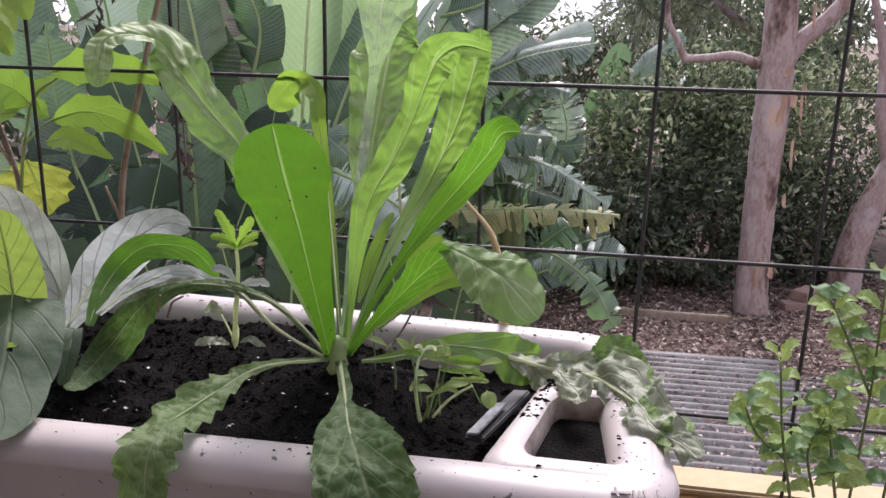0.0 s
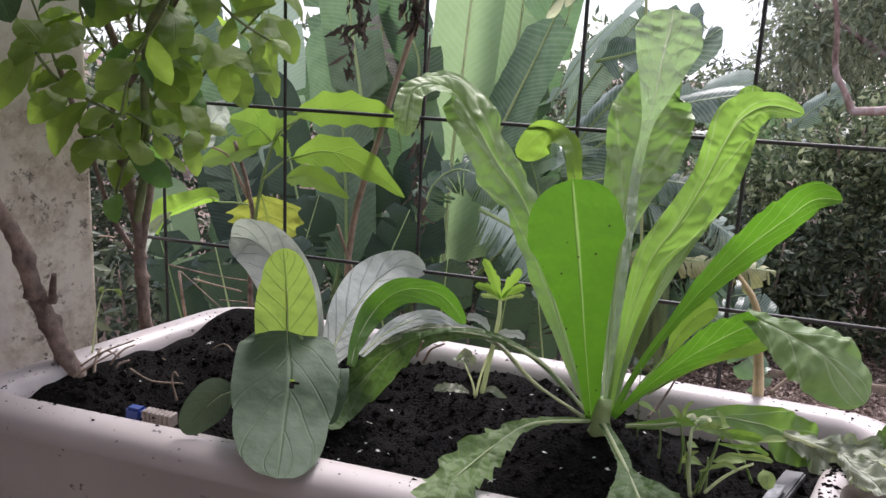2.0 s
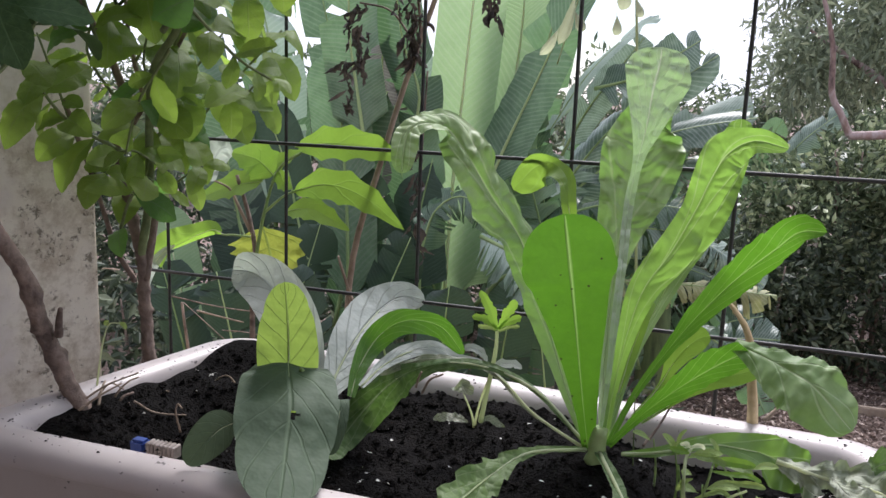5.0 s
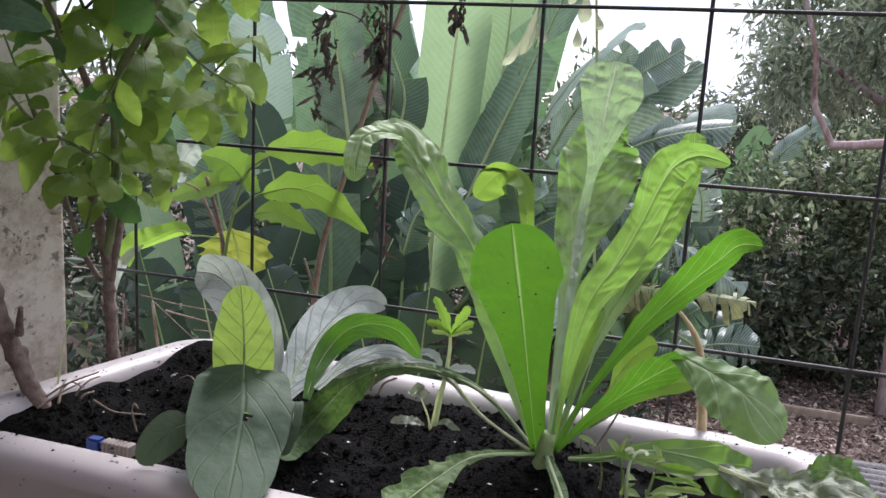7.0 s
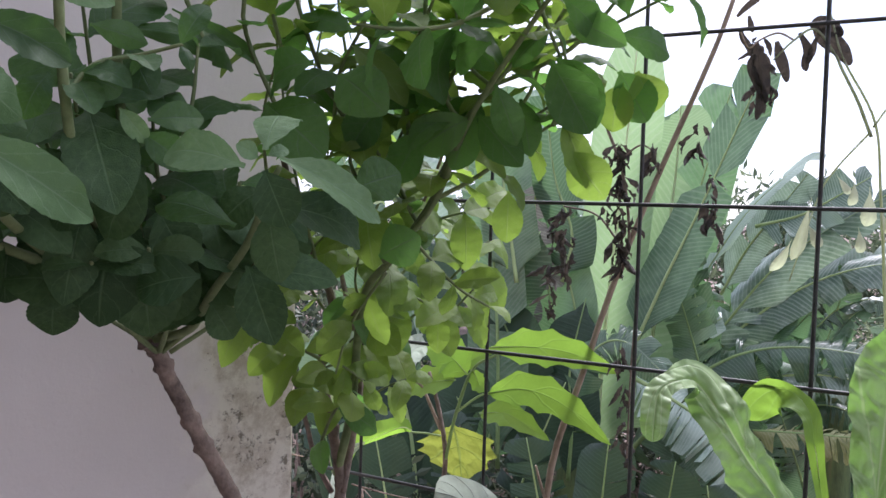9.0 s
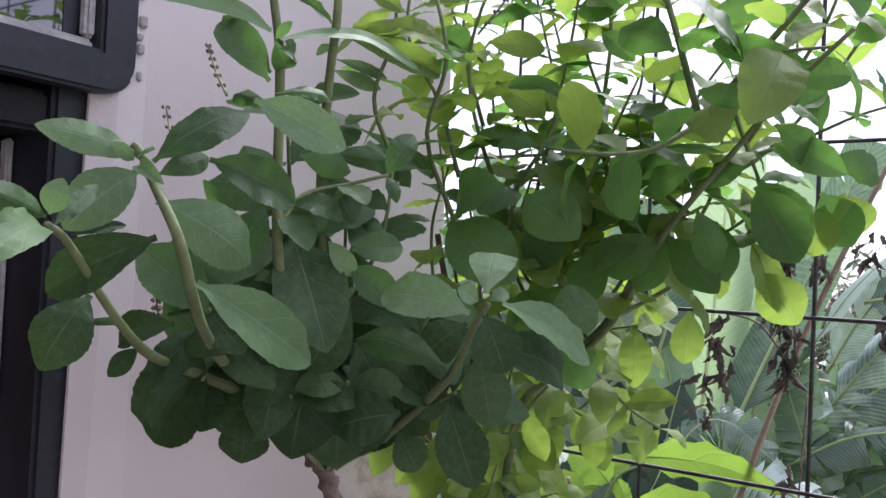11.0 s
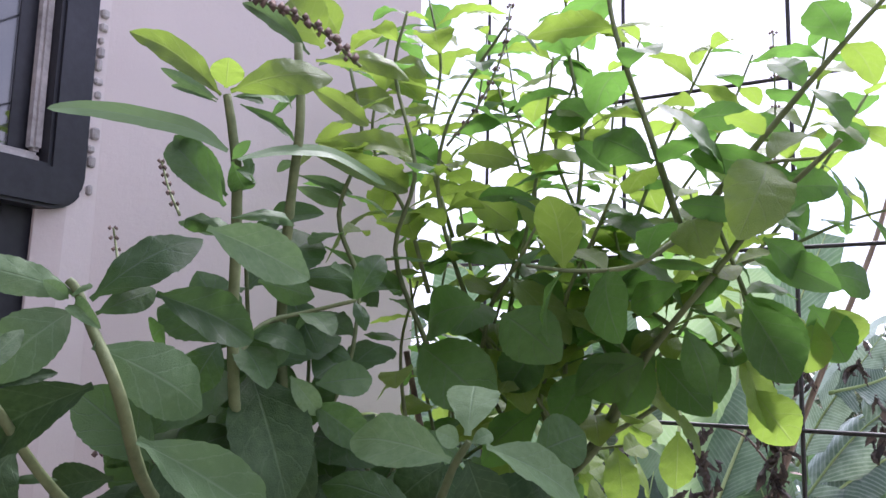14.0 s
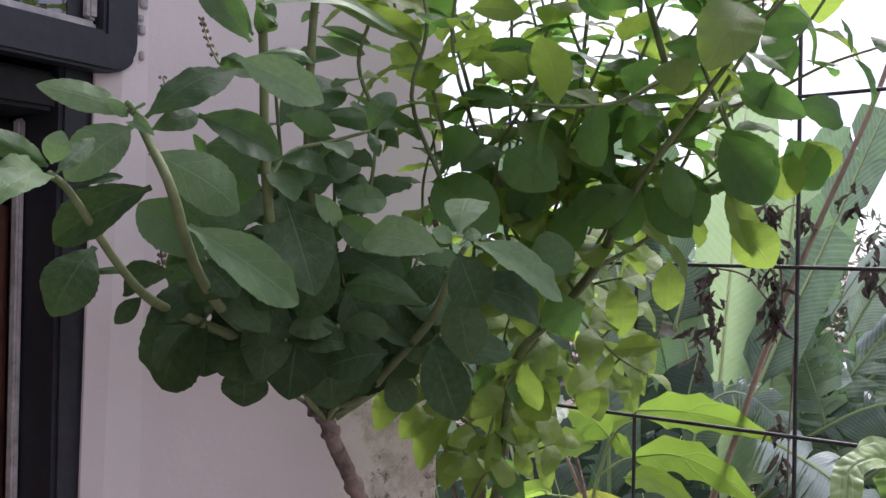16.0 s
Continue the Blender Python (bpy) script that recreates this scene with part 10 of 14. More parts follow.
leaf_part(mint_plant, [(0.308, -0.080, 1.269), (0.302, -0.075, 1.275), (0.299, -0.071, 1.272)], 0.0098, (-0.11, -0.6, 1), lance, MINT, nv=24, nu=6, teeth=0.09, tooth=8, fold=0.2, wave=0.12, midrib=0.0, rib_mat=STALK_PALE, label='', seed=325)
leaf_part(mint_plant, [(0.308, -0.080, 1.269), (0.314, -0.076, 1.276), (0.321, -0.071, 1.273)], 0.0098, (-0.08, -0.6, 1), lance, MINT, nv=24, nu=6, teeth=0.09, tooth=8, fold=0.2, wave=0.12, midrib=0.0, rib_mat=STALK_PALE, label='', seed=326)
put('stem', tube('stem', [(0.338, -0.060, 1.151), (0.341, -0.060, 1.258), (0.339, -0.060, 1.357)], [0.0014, 0.0011, 0.0008], TWIG_GREEN, 8, 15, 0.12, 327), mint_plant, '')
leaf_part(mint_plant, [(0.339, -0.060, 1.179), (0.328, -0.058, 1.184), (0.318, -0.055, 1.180)], 0.0154, (-0.11, -0.6, 1), lance, MINT, nv=24, nu=6, teeth=0.09, tooth=8, fold=0.2, wave=0.12, midrib=0.0, rib_mat=STALK_PALE, label='', seed=328)
leaf_part(mint_plant, [(0.339, -0.060, 1.179), (0.346, -0.060, 1.183), (0.355, -0.059, 1.179)], 0.0126, (-0.23, -0.6, 1), lance, MINT, nv=24, nu=6, teeth=0.09, tooth=8, fold=0.2, wave=0.12, midrib=0.0, rib_mat=STALK_PALE, label='', seed=329)
leaf_part(mint_plant, [(0.340, -0.060, 1.206), (0.327, -0.067, 1.212), (0.316, -0.074, 1.206)], 0.0154, (-0.07, -0.6, 1), lance, BASIL_YOUNG, nv=24, nu=6, teeth=0.09, tooth=8, fold=0.2, wave=0.12, midrib=0.0, rib_mat=STALK_PALE, label='', seed=330)
leaf_part(mint_plant, [(0.340, -0.060, 1.206), (0.345, -0.068, 1.212), (0.353, -0.074, 1.210)], 0.0126, (-0.12, -0.6, 1), lance, BASIL_YOUNG, nv=24, nu=6, teeth=0.09, tooth=8, fold=0.2, wave=0.12, midrib=0.0, rib_mat=STALK_PALE, label='', seed=331)
leaf_part(mint_plant, [(0.340, -0.060, 1.232), (0.326, -0.074, 1.241), (0.314, -0.088, 1.238)], 0.0112, (0.03, -0.6, 1), lance, MINT, nv=24, nu=6, teeth=0.09, tooth=8, fold=0.2, wave=0.12, midrib=0.0, rib_mat=STALK_PALE, label='', seed=332)
leaf_part(mint_plant, [(0.340, -0.060, 1.232), (0.350, -0.064, 1.243), (0.360, -0.070, 1.243)], 0.0154, (0.23, -0.6, 1), lance, MINT, nv=24, nu=6, teeth=0.09, tooth=8, fold=0.2, wave=0.12, midrib=0.0, rib_mat=STALK_PALE, label='', seed=333)
leaf_part(mint_plant, [(0.341, -0.060, 1.258), (0.334, -0.048, 1.259), (0.330, -0.038, 1.251)], 0.0154, (0.3, -0.6, 1), lance, MINT, nv=24, nu=6, teeth=0.09, tooth=8, fold=0.2, wave=0.12, midrib=0.0, rib_mat=STALK_PALE, label='', seed=334)
leaf_part(mint_plant, [(0.341, -0.060, 1.258), (0.349, -0.063, 1.266), (0.358, -0.066, 1.263)], 0.0168, (-0.2, -0.6, 1), lance, MINT, nv=24, nu=6, teeth=0.09, tooth=8, fold=0.2, wave=0.12, midrib=0.0, rib_mat=STALK_PALE, label='', seed=335)
leaf_part(mint_plant, [(0.341, -0.060, 1.284), (0.331, -0.057, 1.293), (0.323, -0.056, 1.291)], 0.0154, (0.07, -0.6, 1), lance, MINT, nv=24, nu=6, teeth=0.09, tooth=8, fold=0.2, wave=0.12, midrib=0.0, rib_mat=STALK_PALE, label='', seed=336)
leaf_part(mint_plant, [(0.341, -0.060, 1.284), (0.353, -0.049, 1.287), (0.368, -0.038, 1.280)], 0.0126, (0.25, -0.6, 1), lance, BASIL_YOUNG, nv=24, nu=6, teeth=0.09, tooth=8, fold=0.2, wave=0.12, midrib=0.0, rib_mat=STALK_PALE, label='', seed=337)
leaf_part(mint_plant, [(0.340, -0.060, 1.308), (0.328, -0.064, 1.314), (0.316, -0.066, 1.312)], 0.0140, (0.21, -0.6, 1), lance, BASIL_YOUNG, nv=24, nu=6, teeth=0.09, tooth=8, fold=0.2, wave=0.12, midrib=0.0, rib_mat=STALK_PALE, label='', seed=338)
leaf_part(mint_plant, [(0.340, -0.060, 1.308), (0.347, -0.060, 1.317), (0.355, -0.061, 1.317)], 0.0126, (-0.22, -0.6, 1), lance, MINT, nv=24, nu=6, teeth=0.09, tooth=8, fold=0.2, wave=0.12, midrib=0.0, rib_mat=STALK_PALE, label='', seed=339)
leaf_part(mint_plant, [(0.339, -0.060, 1.333), (0.328, -0.059, 1.343), (0.318, -0.059, 1.343)], 0.0154, (0.26, -0.6, 1), lance, MINT, nv=24, nu=6, teeth=0.09, tooth=8, fold=0.2, wave=0.12, midrib=0.0, rib_mat=STALK_PALE, label='', seed=340)
leaf_part(mint_plant, [(0.339, -0.060, 1.333), (0.347, -0.054, 1.337), (0.356, -0.046, 1.332)], 0.0112, (0.19, -0.6, 1), lance, MINT, nv=24, nu=6, teeth=0.09, tooth=8, fold=0.2, wave=0.12, midrib=0.0, rib_mat=STALK_PALE, label='', seed=341)
leaf_part(mint_plant, [(0.339, -0.060, 1.357), (0.327, -0.074, 1.371), (0.316, -0.089, 1.375)], 0.0140, (-0.08, -0.6, 1), lance, MINT, nv=24, nu=6, teeth=0.09, tooth=8, fold=0.2, wave=0.12, midrib=0.0, rib_mat=STALK_PALE, label='', seed=342)
leaf_part(mint_plant, [(0.339, -0.060, 1.357), (0.345, -0.057, 1.367), (0.353, -0.053, 1.368)], 0.0154, (-0.21, -0.6, 1), lance, MINT, nv=24, nu=6, teeth=0.09, tooth=8, fold=0.2, wave=0.12, midrib=0.0, rib_mat=STALK_PALE, label='', seed=343)
put('stem', tube('stem', [(0.361, -0.070, 1.160), (0.363, -0.070, 1.265), (0.346, -0.070, 1.351)], [0.0014, 0.0011, 0.0008], TWIG_GREEN, 8, 15, 0.12, 344), mint_plant, '')
leaf_part(mint_plant, [(0.362, -0.070, 1.187), (0.354, -0.067, 1.189), (0.346, -0.065, 1.179)], 0.0140, (-0.22, -0.6, 1), lance, BASIL_YOUNG, nv=24, nu=6, teeth=0.09, tooth=8, fold=0.2, wave=0.12, midrib=0.0, rib_mat=STALK_PALE, label='', seed=345)
leaf_part(mint_plant, [(0.362, -0.070, 1.187), (0.377, -0.057, 1.190), (0.394, -0.042, 1.183)], 0.0168, (-0.24, -0.6, 1), lance, MINT, nv=24, nu=6, teeth=0.09, tooth=8, fold=0.2, wave=0.12, midrib=0.0, rib_mat=STALK_PALE, label='', seed=346)
leaf_part(mint_plant, [(0.362, -0.070, 1.214), (0.354, -0.066, 1.218), (0.348, -0.062, 1.214)], 0.0168, (0.29, -0.6, 1), lance, MINT, nv=24, nu=6, teeth=0.09, tooth=8, fold=0.2, wave=0.12, midrib=0.0, rib_mat=STALK_PALE, label='', seed=347)
leaf_part(mint_plant, [(0.362, -0.070, 1.214), (0.369, -0.070, 1.222), (0.378, -0.071, 1.220)], 0.0126, (-0.2, -0.6, 1), lance, MINT, nv=24, nu=6, teeth=0.09, tooth=8, fold=0.2, wave=0.12, midrib=0.0, rib_mat=STALK_PALE, label='', seed=348)
leaf_part(mint_plant, [(0.363, -0.070, 1.240), (0.353, -0.074, 1.244), (0.345, -0.077, 1.240)], 0.0112, (0.18, -0.6, 1), lance, MINT, nv=24, nu=6, teeth=0.09, tooth=8, fold=0.2, wave=0.12, midrib=0.0, rib_mat=STALK_PALE, label='', seed=349)
leaf_part(mint_plant, [(0.363, -0.070, 1.240), (0.367, -0.080, 1.247), (0.373, -0.089, 1.244)], 0.0112, (0.13, -0.6, 1), lance, MINT, nv=24, nu=6, teeth=0.09, tooth=8, fold=0.2, wave=0.12, midrib=0.0, rib_mat=STALK_PALE, label='', seed=350)
leaf_part(mint_plant, [(0.363, -0.070, 1.265), (0.351, -0.076, 1.269), (0.341, -0.084, 1.262)], 0.0154, (-0.08, -0.6, 1), lance, BASIL_YOUNG, nv=24, nu=6, teeth=0.09, tooth=8, fold=0.2, wave=0.12, midrib=0.0, rib_mat=STALK_PALE, label='', seed=351)
leaf_part(mint_plant, [(0.363, -0.070, 1.265), (0.374, -0.065, 1.268), (0.384, -0.061, 1.262)], 0.0112, (0.17, -0.6, 1), lance, BASIL_YOUNG, nv=24, nu=6, teeth=0.09, tooth=8, fold=0.2, wave=0.12, midrib=0.0, rib_mat=STALK_PALE, label='', seed=352)
leaf_part(mint_plant, [(0.359, -0.070, 1.287), (0.343, -0.077, 1.296), (0.331, -0.084, 1.294)], 0.0140, (0.2, -0.6, 1), lance, MINT, nv=24, nu=6, teeth=0.09, tooth=8, fold=0.2, wave=0.12, midrib=0.0, rib_mat=STALK_PALE, label='', seed=353)
leaf_part(mint_plant, [(0.359, -0.070, 1.287), (0.367, -0.066, 1.291), (0.377, -0.063, 1.287)], 0.0112, (-0.0, -0.6, 1), lance, MINT, nv=24, nu=6, teeth=0.09, tooth=8, fold=0.2, wave=0.12, midrib=0.0, rib_mat=STALK_PALE, label='', seed=354)
leaf_part(mint_plant, [(0.354, -0.070, 1.309), (0.346, -0.062, 1.312), (0.340, -0.056, 1.306)], 0.0140, (-0.08, -0.6, 1), lance, MINT, nv=24, nu=6, teeth=0.09, tooth=8, fold=0.2, wave=0.12, midrib=0.0, rib_mat=STALK_PALE, label='', seed=355)
leaf_part(mint_plant, [(0.354, -0.070, 1.309), (0.361, -0.073, 1.316), (0.370, -0.077, 1.315)], 0.0126, (0.03, -0.6, 1), lance, MINT, nv=24, nu=6, teeth=0.09, tooth=8, fold=0.2, wave=0.12, midrib=0.0, rib_mat=STALK_PALE, label='', seed=356)
leaf_part(mint_plant, [(0.350, -0.070, 1.330), (0.345, -0.062, 1.329), (0.342, -0.052, 1.319)], 0.0140, (-0.25, -0.6, 1), lance, MINT, nv=24, nu=6, teeth=0.09, tooth=8, fold=0.2, wave=0.12, midrib=0.0, rib_mat=STALK_PALE, label='', seed=357)
leaf_part(mint_plant, [(0.350, -0.070, 1.330), (0.361, -0.066, 1.333), (0.372, -0.064, 1.328)], 0.0140, (-0.15, -0.6, 1), lance, BASIL_YOUNG, nv=24, nu=6, teeth=0.09, tooth=8, fold=0.2, wave=0.12, midrib=0.0, rib_mat=STALK_PALE, label='', seed=358)
leaf_part(mint_plant, [(0.346, -0.070, 1.351), (0.333, -0.083, 1.366), (0.321, -0.098, 1.370)], 0.0154, (0.13, -0.6, 1), lance, BASIL_YOUNG, nv=24, nu=6, teeth=0.09, tooth=8, fold=0.2, wave=0.12, midrib=0.0, rib_mat=STALK_PALE, label='', seed=359)
leaf_part(mint_plant, [(0.346, -0.070, 1.351), (0.352, -0.063, 1.358), (0.359, -0.057, 1.355)], 0.0098, (0.14, -0.6, 1), lance, MINT, nv=24, nu=6, teeth=0.09, tooth=8, fold=0.2, wave=0.12, midrib=0.0, rib_mat=STALK_PALE, label='', seed=360)
put('stem', tube('stem', [(0.303, -0.080, 1.170), (0.293, -0.080, 1.211), (0.302, -0.080, 1.243)], [0.0014, 0.0011, 0.0008], TWIG_GREEN, 8, 15, 0.12, 361), mint_plant, '')
leaf_part(mint_plant, [(0.301, -0.080, 1.180), (0.292, -0.071, 1.175), (0.284, -0.060, 1.160)], 0.0140, (-0.1, -0.6, 1), lance, MINT, nv=24, nu=6, teeth=0.09, tooth=8, fold=0.2, wave=0.12, midrib=0.0, rib_mat=STALK_PALE, label='', seed=362)
leaf_part(mint_plant, [(0.301, -0.080, 1.180), (0.305, -0.094, 1.201), (0.310, -0.109, 1.211)], 0.0154, (0.29, -0.6, 1), lance, MINT, nv=24, nu=6, teeth=0.09, tooth=8, fold=0.2, wave=0.12, midrib=0.0, rib_mat=STALK_PALE, label='', seed=363)
leaf_part(mint_plant, [(0.298, -0.080, 1.191), (0.295, -0.067, 1.188), (0.293, -0.055, 1.176)], 0.0098, (0.13, -0.6, 1), lance, MINT, nv=24, nu=6, teeth=0.09, tooth=8, fold=0.2, wave=0.12, midrib=0.0, rib_mat=STALK_PALE, label='', seed=364)
leaf_part(mint_plant, [(0.298, -0.080, 1.191), (0.309, -0.091, 1.205), (0.321, -0.102, 1.208)], 0.0168, (-0.21, -0.6, 1), lance, BASIL_YOUNG, nv=24, nu=6, teeth=0.09, tooth=8, fold=0.2, wave=0.12, midrib=0.0, rib_mat=STALK_PALE, label='', seed=365)
leaf_part(mint_plant, [(0.296, -0.080, 1.201), (0.280, -0.084, 1.210), (0.267, -0.089, 1.208)], 0.0140, (0.06, -0.6, 1), lance, BASIL_YOUNG, nv=24, nu=6, teeth=0.09, tooth=8, fold=0.2, wave=0.12, midrib=0.0, rib_mat=STALK_PALE, label='', seed=366)
leaf_part(mint_plant, [(0.296, -0.080, 1.201), (0.300, -0.088, 1.215), (0.305, -0.096, 1.217)], 0.0140, (-0.28, -0.6, 1), lance, MINT, nv=24, nu=6, teeth=0.09, tooth=8, fold=0.2, wave=0.12, midrib=0.0, rib_mat=STALK_PALE, label='', seed=367)
leaf_part(mint_plant, [(0.293, -0.080, 1.211), (0.284, -0.086, 1.220), (0.277, -0.094, 1.220)], 0.0098, (-0.06, -0.6, 1), lance, MINT, nv=24, nu=6, teeth=0.09, tooth=8, fold=0.2, wave=0.12, midrib=0.0, rib_mat=STALK_PALE, label='', seed=368)
leaf_part(mint_plant, [(0.293, -0.080, 1.211), (0.302, -0.077, 1.218), (0.314, -0.074, 1.214)], 0.0140, (-0.06, -0.6, 1), lance, MINT, nv=24, nu=6, teeth=0.09, tooth=8, fold=0.2, wave=0.12, midrib=0.0, rib_mat=STALK_PALE, label='', seed=369)
leaf_part(mint_plant, [(0.296, -0.080, 1.219), (0.283, -0.088, 1.230), (0.274, -0.097, 1.230)], 0.0112, (0.18, -0.6, 1), lance, MINT, nv=24, nu=6, teeth=0.09, tooth=8, fold=0.2, wave=0.12, midrib=0.0, rib_mat=STALK_PALE, label='', seed=370)
leaf_part(mint_plant, [(0.296, -0.080, 1.219), (0.305, -0.080, 1.229), (0.315, -0.080, 1.229)], 0.0140, (0.13, -0.6, 1), lance, MINT, nv=24, nu=6, teeth=0.09, tooth=8, fold=0.2, wave=0.12, midrib=0.0, rib_mat=STALK_PALE, label='', seed=371)
leaf_part(mint_plant, [(0.298, -0.080, 1.227), (0.287, -0.085, 1.232), (0.277, -0.089, 1.224)], 0.0112, (0.0, -0.6, 1), lance, BASIL_YOUNG, nv=24, nu=6, teeth=0.09, tooth=8, fold=0.2, wave=0.12, midrib=0.0, rib_mat=STALK_PALE, label='', seed=372)
leaf_part(mint_plant, [(0.298, -0.080, 1.227), (0.311, -0.070, 1.236), (0.327, -0.059, 1.233)], 0.0154, (0.28, -0.6, 1), lance, BASIL_YOUNG, nv=24, nu=6, teeth=0.09, tooth=8, fold=0.2, wave=0.12, midrib=0.0, rib_mat=STALK_PALE, label='', seed=373)
leaf_part(mint_plant, [(0.300, -0.080, 1.235), (0.288, -0.088, 1.243), (0.278, -0.095, 1.242)], 0.0140, (0.18, -0.6, 1), lance, MINT, nv=24, nu=6, teeth=0.09, tooth=8, fold=0.2, wave=0.12, midrib=0.0, rib_mat=STALK_PALE, label='', seed=374)
leaf_part(mint_plant, [(0.300, -0.080, 1.235), (0.306, -0.089, 1.244), (0.313, -0.097, 1.243)], 0.0140, (0.13, -0.6, 1), lance, MINT, nv=24, nu=6, teeth=0.09, tooth=8, fold=0.2, wave=0.12, midrib=0.0, rib_mat=STALK_PALE, label='', seed=375)
leaf_part(mint_plant, [(0.302, -0.080, 1.243), (0.296, -0.079, 1.252), (0.290, -0.076, 1.252)], 0.0140, (-0.14, -0.6, 1), lance, MINT, nv=24, nu=6, teeth=0.09, tooth=8, fold=0.2, wave=0.12, midrib=0.0, rib_mat=STALK_PALE, label='', seed=376)
leaf_part(mint_plant, [(0.302, -0.080, 1.243), (0.306, -0.087, 1.257), (0.311, -0.095, 1.261)], 0.0126, (0.06, -0.6, 1), lance, MINT, nv=24, nu=6, teeth=0.09, tooth=8, fold=0.2, wave=0.12, midrib=0.0, rib_mat=STALK_PALE, label='', seed=377)
put('stem', tube('stem', [(0.341, -0.060, 1.258), (0.317, -0.060, 1.306), (0.299, -0.060, 1.339)], [0.0014, 0.0011, 0.0008], TWIG_GREEN, 8, 15, 0.12, 378), mint_plant, '')
leaf_part(mint_plant, [(0.335, -0.060, 1.270), (0.323, -0.053, 1.271), (0.313, -0.044, 1.263)], 0.0154, (-0.23, -0.6, 1), lance, BASIL_YOUNG, nv=24, nu=6, teeth=0.09, tooth=8, fold=0.2, wave=0.12, midrib=0.0, rib_mat=STALK_PALE, label='', seed=379)
leaf_part(mint_plant, [(0.335, -0.060, 1.270), (0.343, -0.061, 1.280), (0.352, -0.063, 1.278)], 0.0126, (0.06, -0.6, 1), lance, BASIL_YOUNG, nv=24, nu=6, teeth=0.09, tooth=8, fold=0.2, wave=0.12, midrib=0.0, rib_mat=STALK_PALE, label='', seed=380)
leaf_part(mint_plant, [(0.329, -0.060, 1.282), (0.324, -0.047, 1.286), (0.319, -0.036, 1.279)], 0.0126, (-0.18, -0.6, 1), lance, MINT, nv=24, nu=6, teeth=0.09, tooth=8, fold=0.2, wave=0.12, midrib=0.0, rib_mat=STALK_PALE, label='', seed=381)
leaf_part(mint_plant, [(0.329, -0.060, 1.282), (0.341, -0.060, 1.293), (0.355, -0.060, 1.291)], 0.0154, (-0.08, -0.6, 1), lance, MINT, nv=24, nu=6, teeth=0.09, tooth=8, fold=0.2, wave=0.12, midrib=0.0, rib_mat=STALK_PALE, label='', seed=382)
leaf_part(mint_plant, [(0.323, -0.060, 1.294), (0.309, -0.071, 1.305), (0.297, -0.081, 1.305)], 0.0126, (0.3, -0.6, 1), lance, MINT, nv=24, nu=6, teeth=0.09, tooth=8, fold=0.2, wave=0.12, midrib=0.0, rib_mat=STALK_PALE, label='', seed=383)
leaf_part(mint_plant, [(0.323, -0.060, 1.294), (0.331, -0.056, 1.297), (0.340, -0.053, 1.290)], 0.0112, (-0.26, -0.6, 1), lance, MINT, nv=24, nu=6, teeth=0.09, tooth=8, fold=0.2, wave=0.12, midrib=0.0, rib_mat=STALK_PALE, label='', seed=384)
leaf_part(mint_plant, [(0.317, -0.060, 1.306), (0.308, -0.060, 1.311), (0.300, -0.062, 1.304)], 0.0112, (-0.21, -0.6, 1), lance, MINT, nv=24, nu=6, teeth=0.09, tooth=8, fold=0.2, wave=0.12, midrib=0.0, rib_mat=STALK_PALE, label='', seed=385)
leaf_part(mint_plant, [(0.317, -0.060, 1.306), (0.330, -0.047, 1.310), (0.346, -0.032, 1.303)], 0.0126, (0.27, -0.6, 1), lance, BASIL_YOUNG, nv=24, nu=6, teeth=0.09, tooth=8, fold=0.2, wave=0.12, midrib=0.0, rib_mat=STALK_PALE, label='', seed=386)
leaf_part(mint_plant, [(0.312, -0.060, 1.315), (0.307, -0.049, 1.318), (0.301, -0.040, 1.312)], 0.0126, (0.02, -0.6, 1), lance, BASIL_YOUNG, nv=24, nu=6, teeth=0.09, tooth=8, fold=0.2, wave=0.12, midrib=0.0, rib_mat=STALK_PALE, label='', seed=387)
leaf_part(mint_plant, [(0.312, -0.060, 1.315), (0.321, -0.060, 1.321), (0.331, -0.060, 1.319)], 0.0140, (-0.06, -0.6, 1), lance, MINT, nv=24, nu=6, teeth=0.09, tooth=8, fold=0.2, wave=0.12, midrib=0.0, rib_mat=STALK_PALE, label='', seed=388)
leaf_part(mint_plant, [(0.308, -0.060, 1.323), (0.295, -0.070, 1.335), (0.283, -0.081, 1.335)], 0.0126, (-0.23, -0.6, 1), lance, MINT, nv=24, nu=6, teeth=0.09, tooth=8, fold=0.2, wave=0.12, midrib=0.0, rib_mat=STALK_PALE, label='', seed=389)
leaf_part(mint_plant, [(0.308, -0.060, 1.323), (0.321, -0.049, 1.329), (0.336, -0.036, 1.324)], 0.0154, (0.14, -0.6, 1), lance, MINT, nv=24, nu=6, teeth=0.09, tooth=8, fold=0.2, wave=0.12, midrib=0.0, rib_mat=STALK_PALE, label='', seed=390)
leaf_part(mint_plant, [(0.303, -0.060, 1.331), (0.291, -0.061, 1.337), (0.281, -0.063, 1.335)], 0.0140, (-0.19, -0.6, 1), lance, MINT, nv=24, nu=6, teeth=0.09, tooth=8, fold=0.2, wave=0.12, midrib=0.0, rib_mat=STALK_PALE, label='', seed=391)
leaf_part(mint_plant, [(0.303, -0.060, 1.331), (0.309, -0.065, 1.342), (0.317, -0.069, 1.343)], 0.0098, (0.02, -0.6, 1), lance, MINT, nv=24, nu=6, teeth=0.09, tooth=8, fold=0.2, wave=0.12, midrib=0.0, rib_mat=STALK_PALE, label='', seed=392)
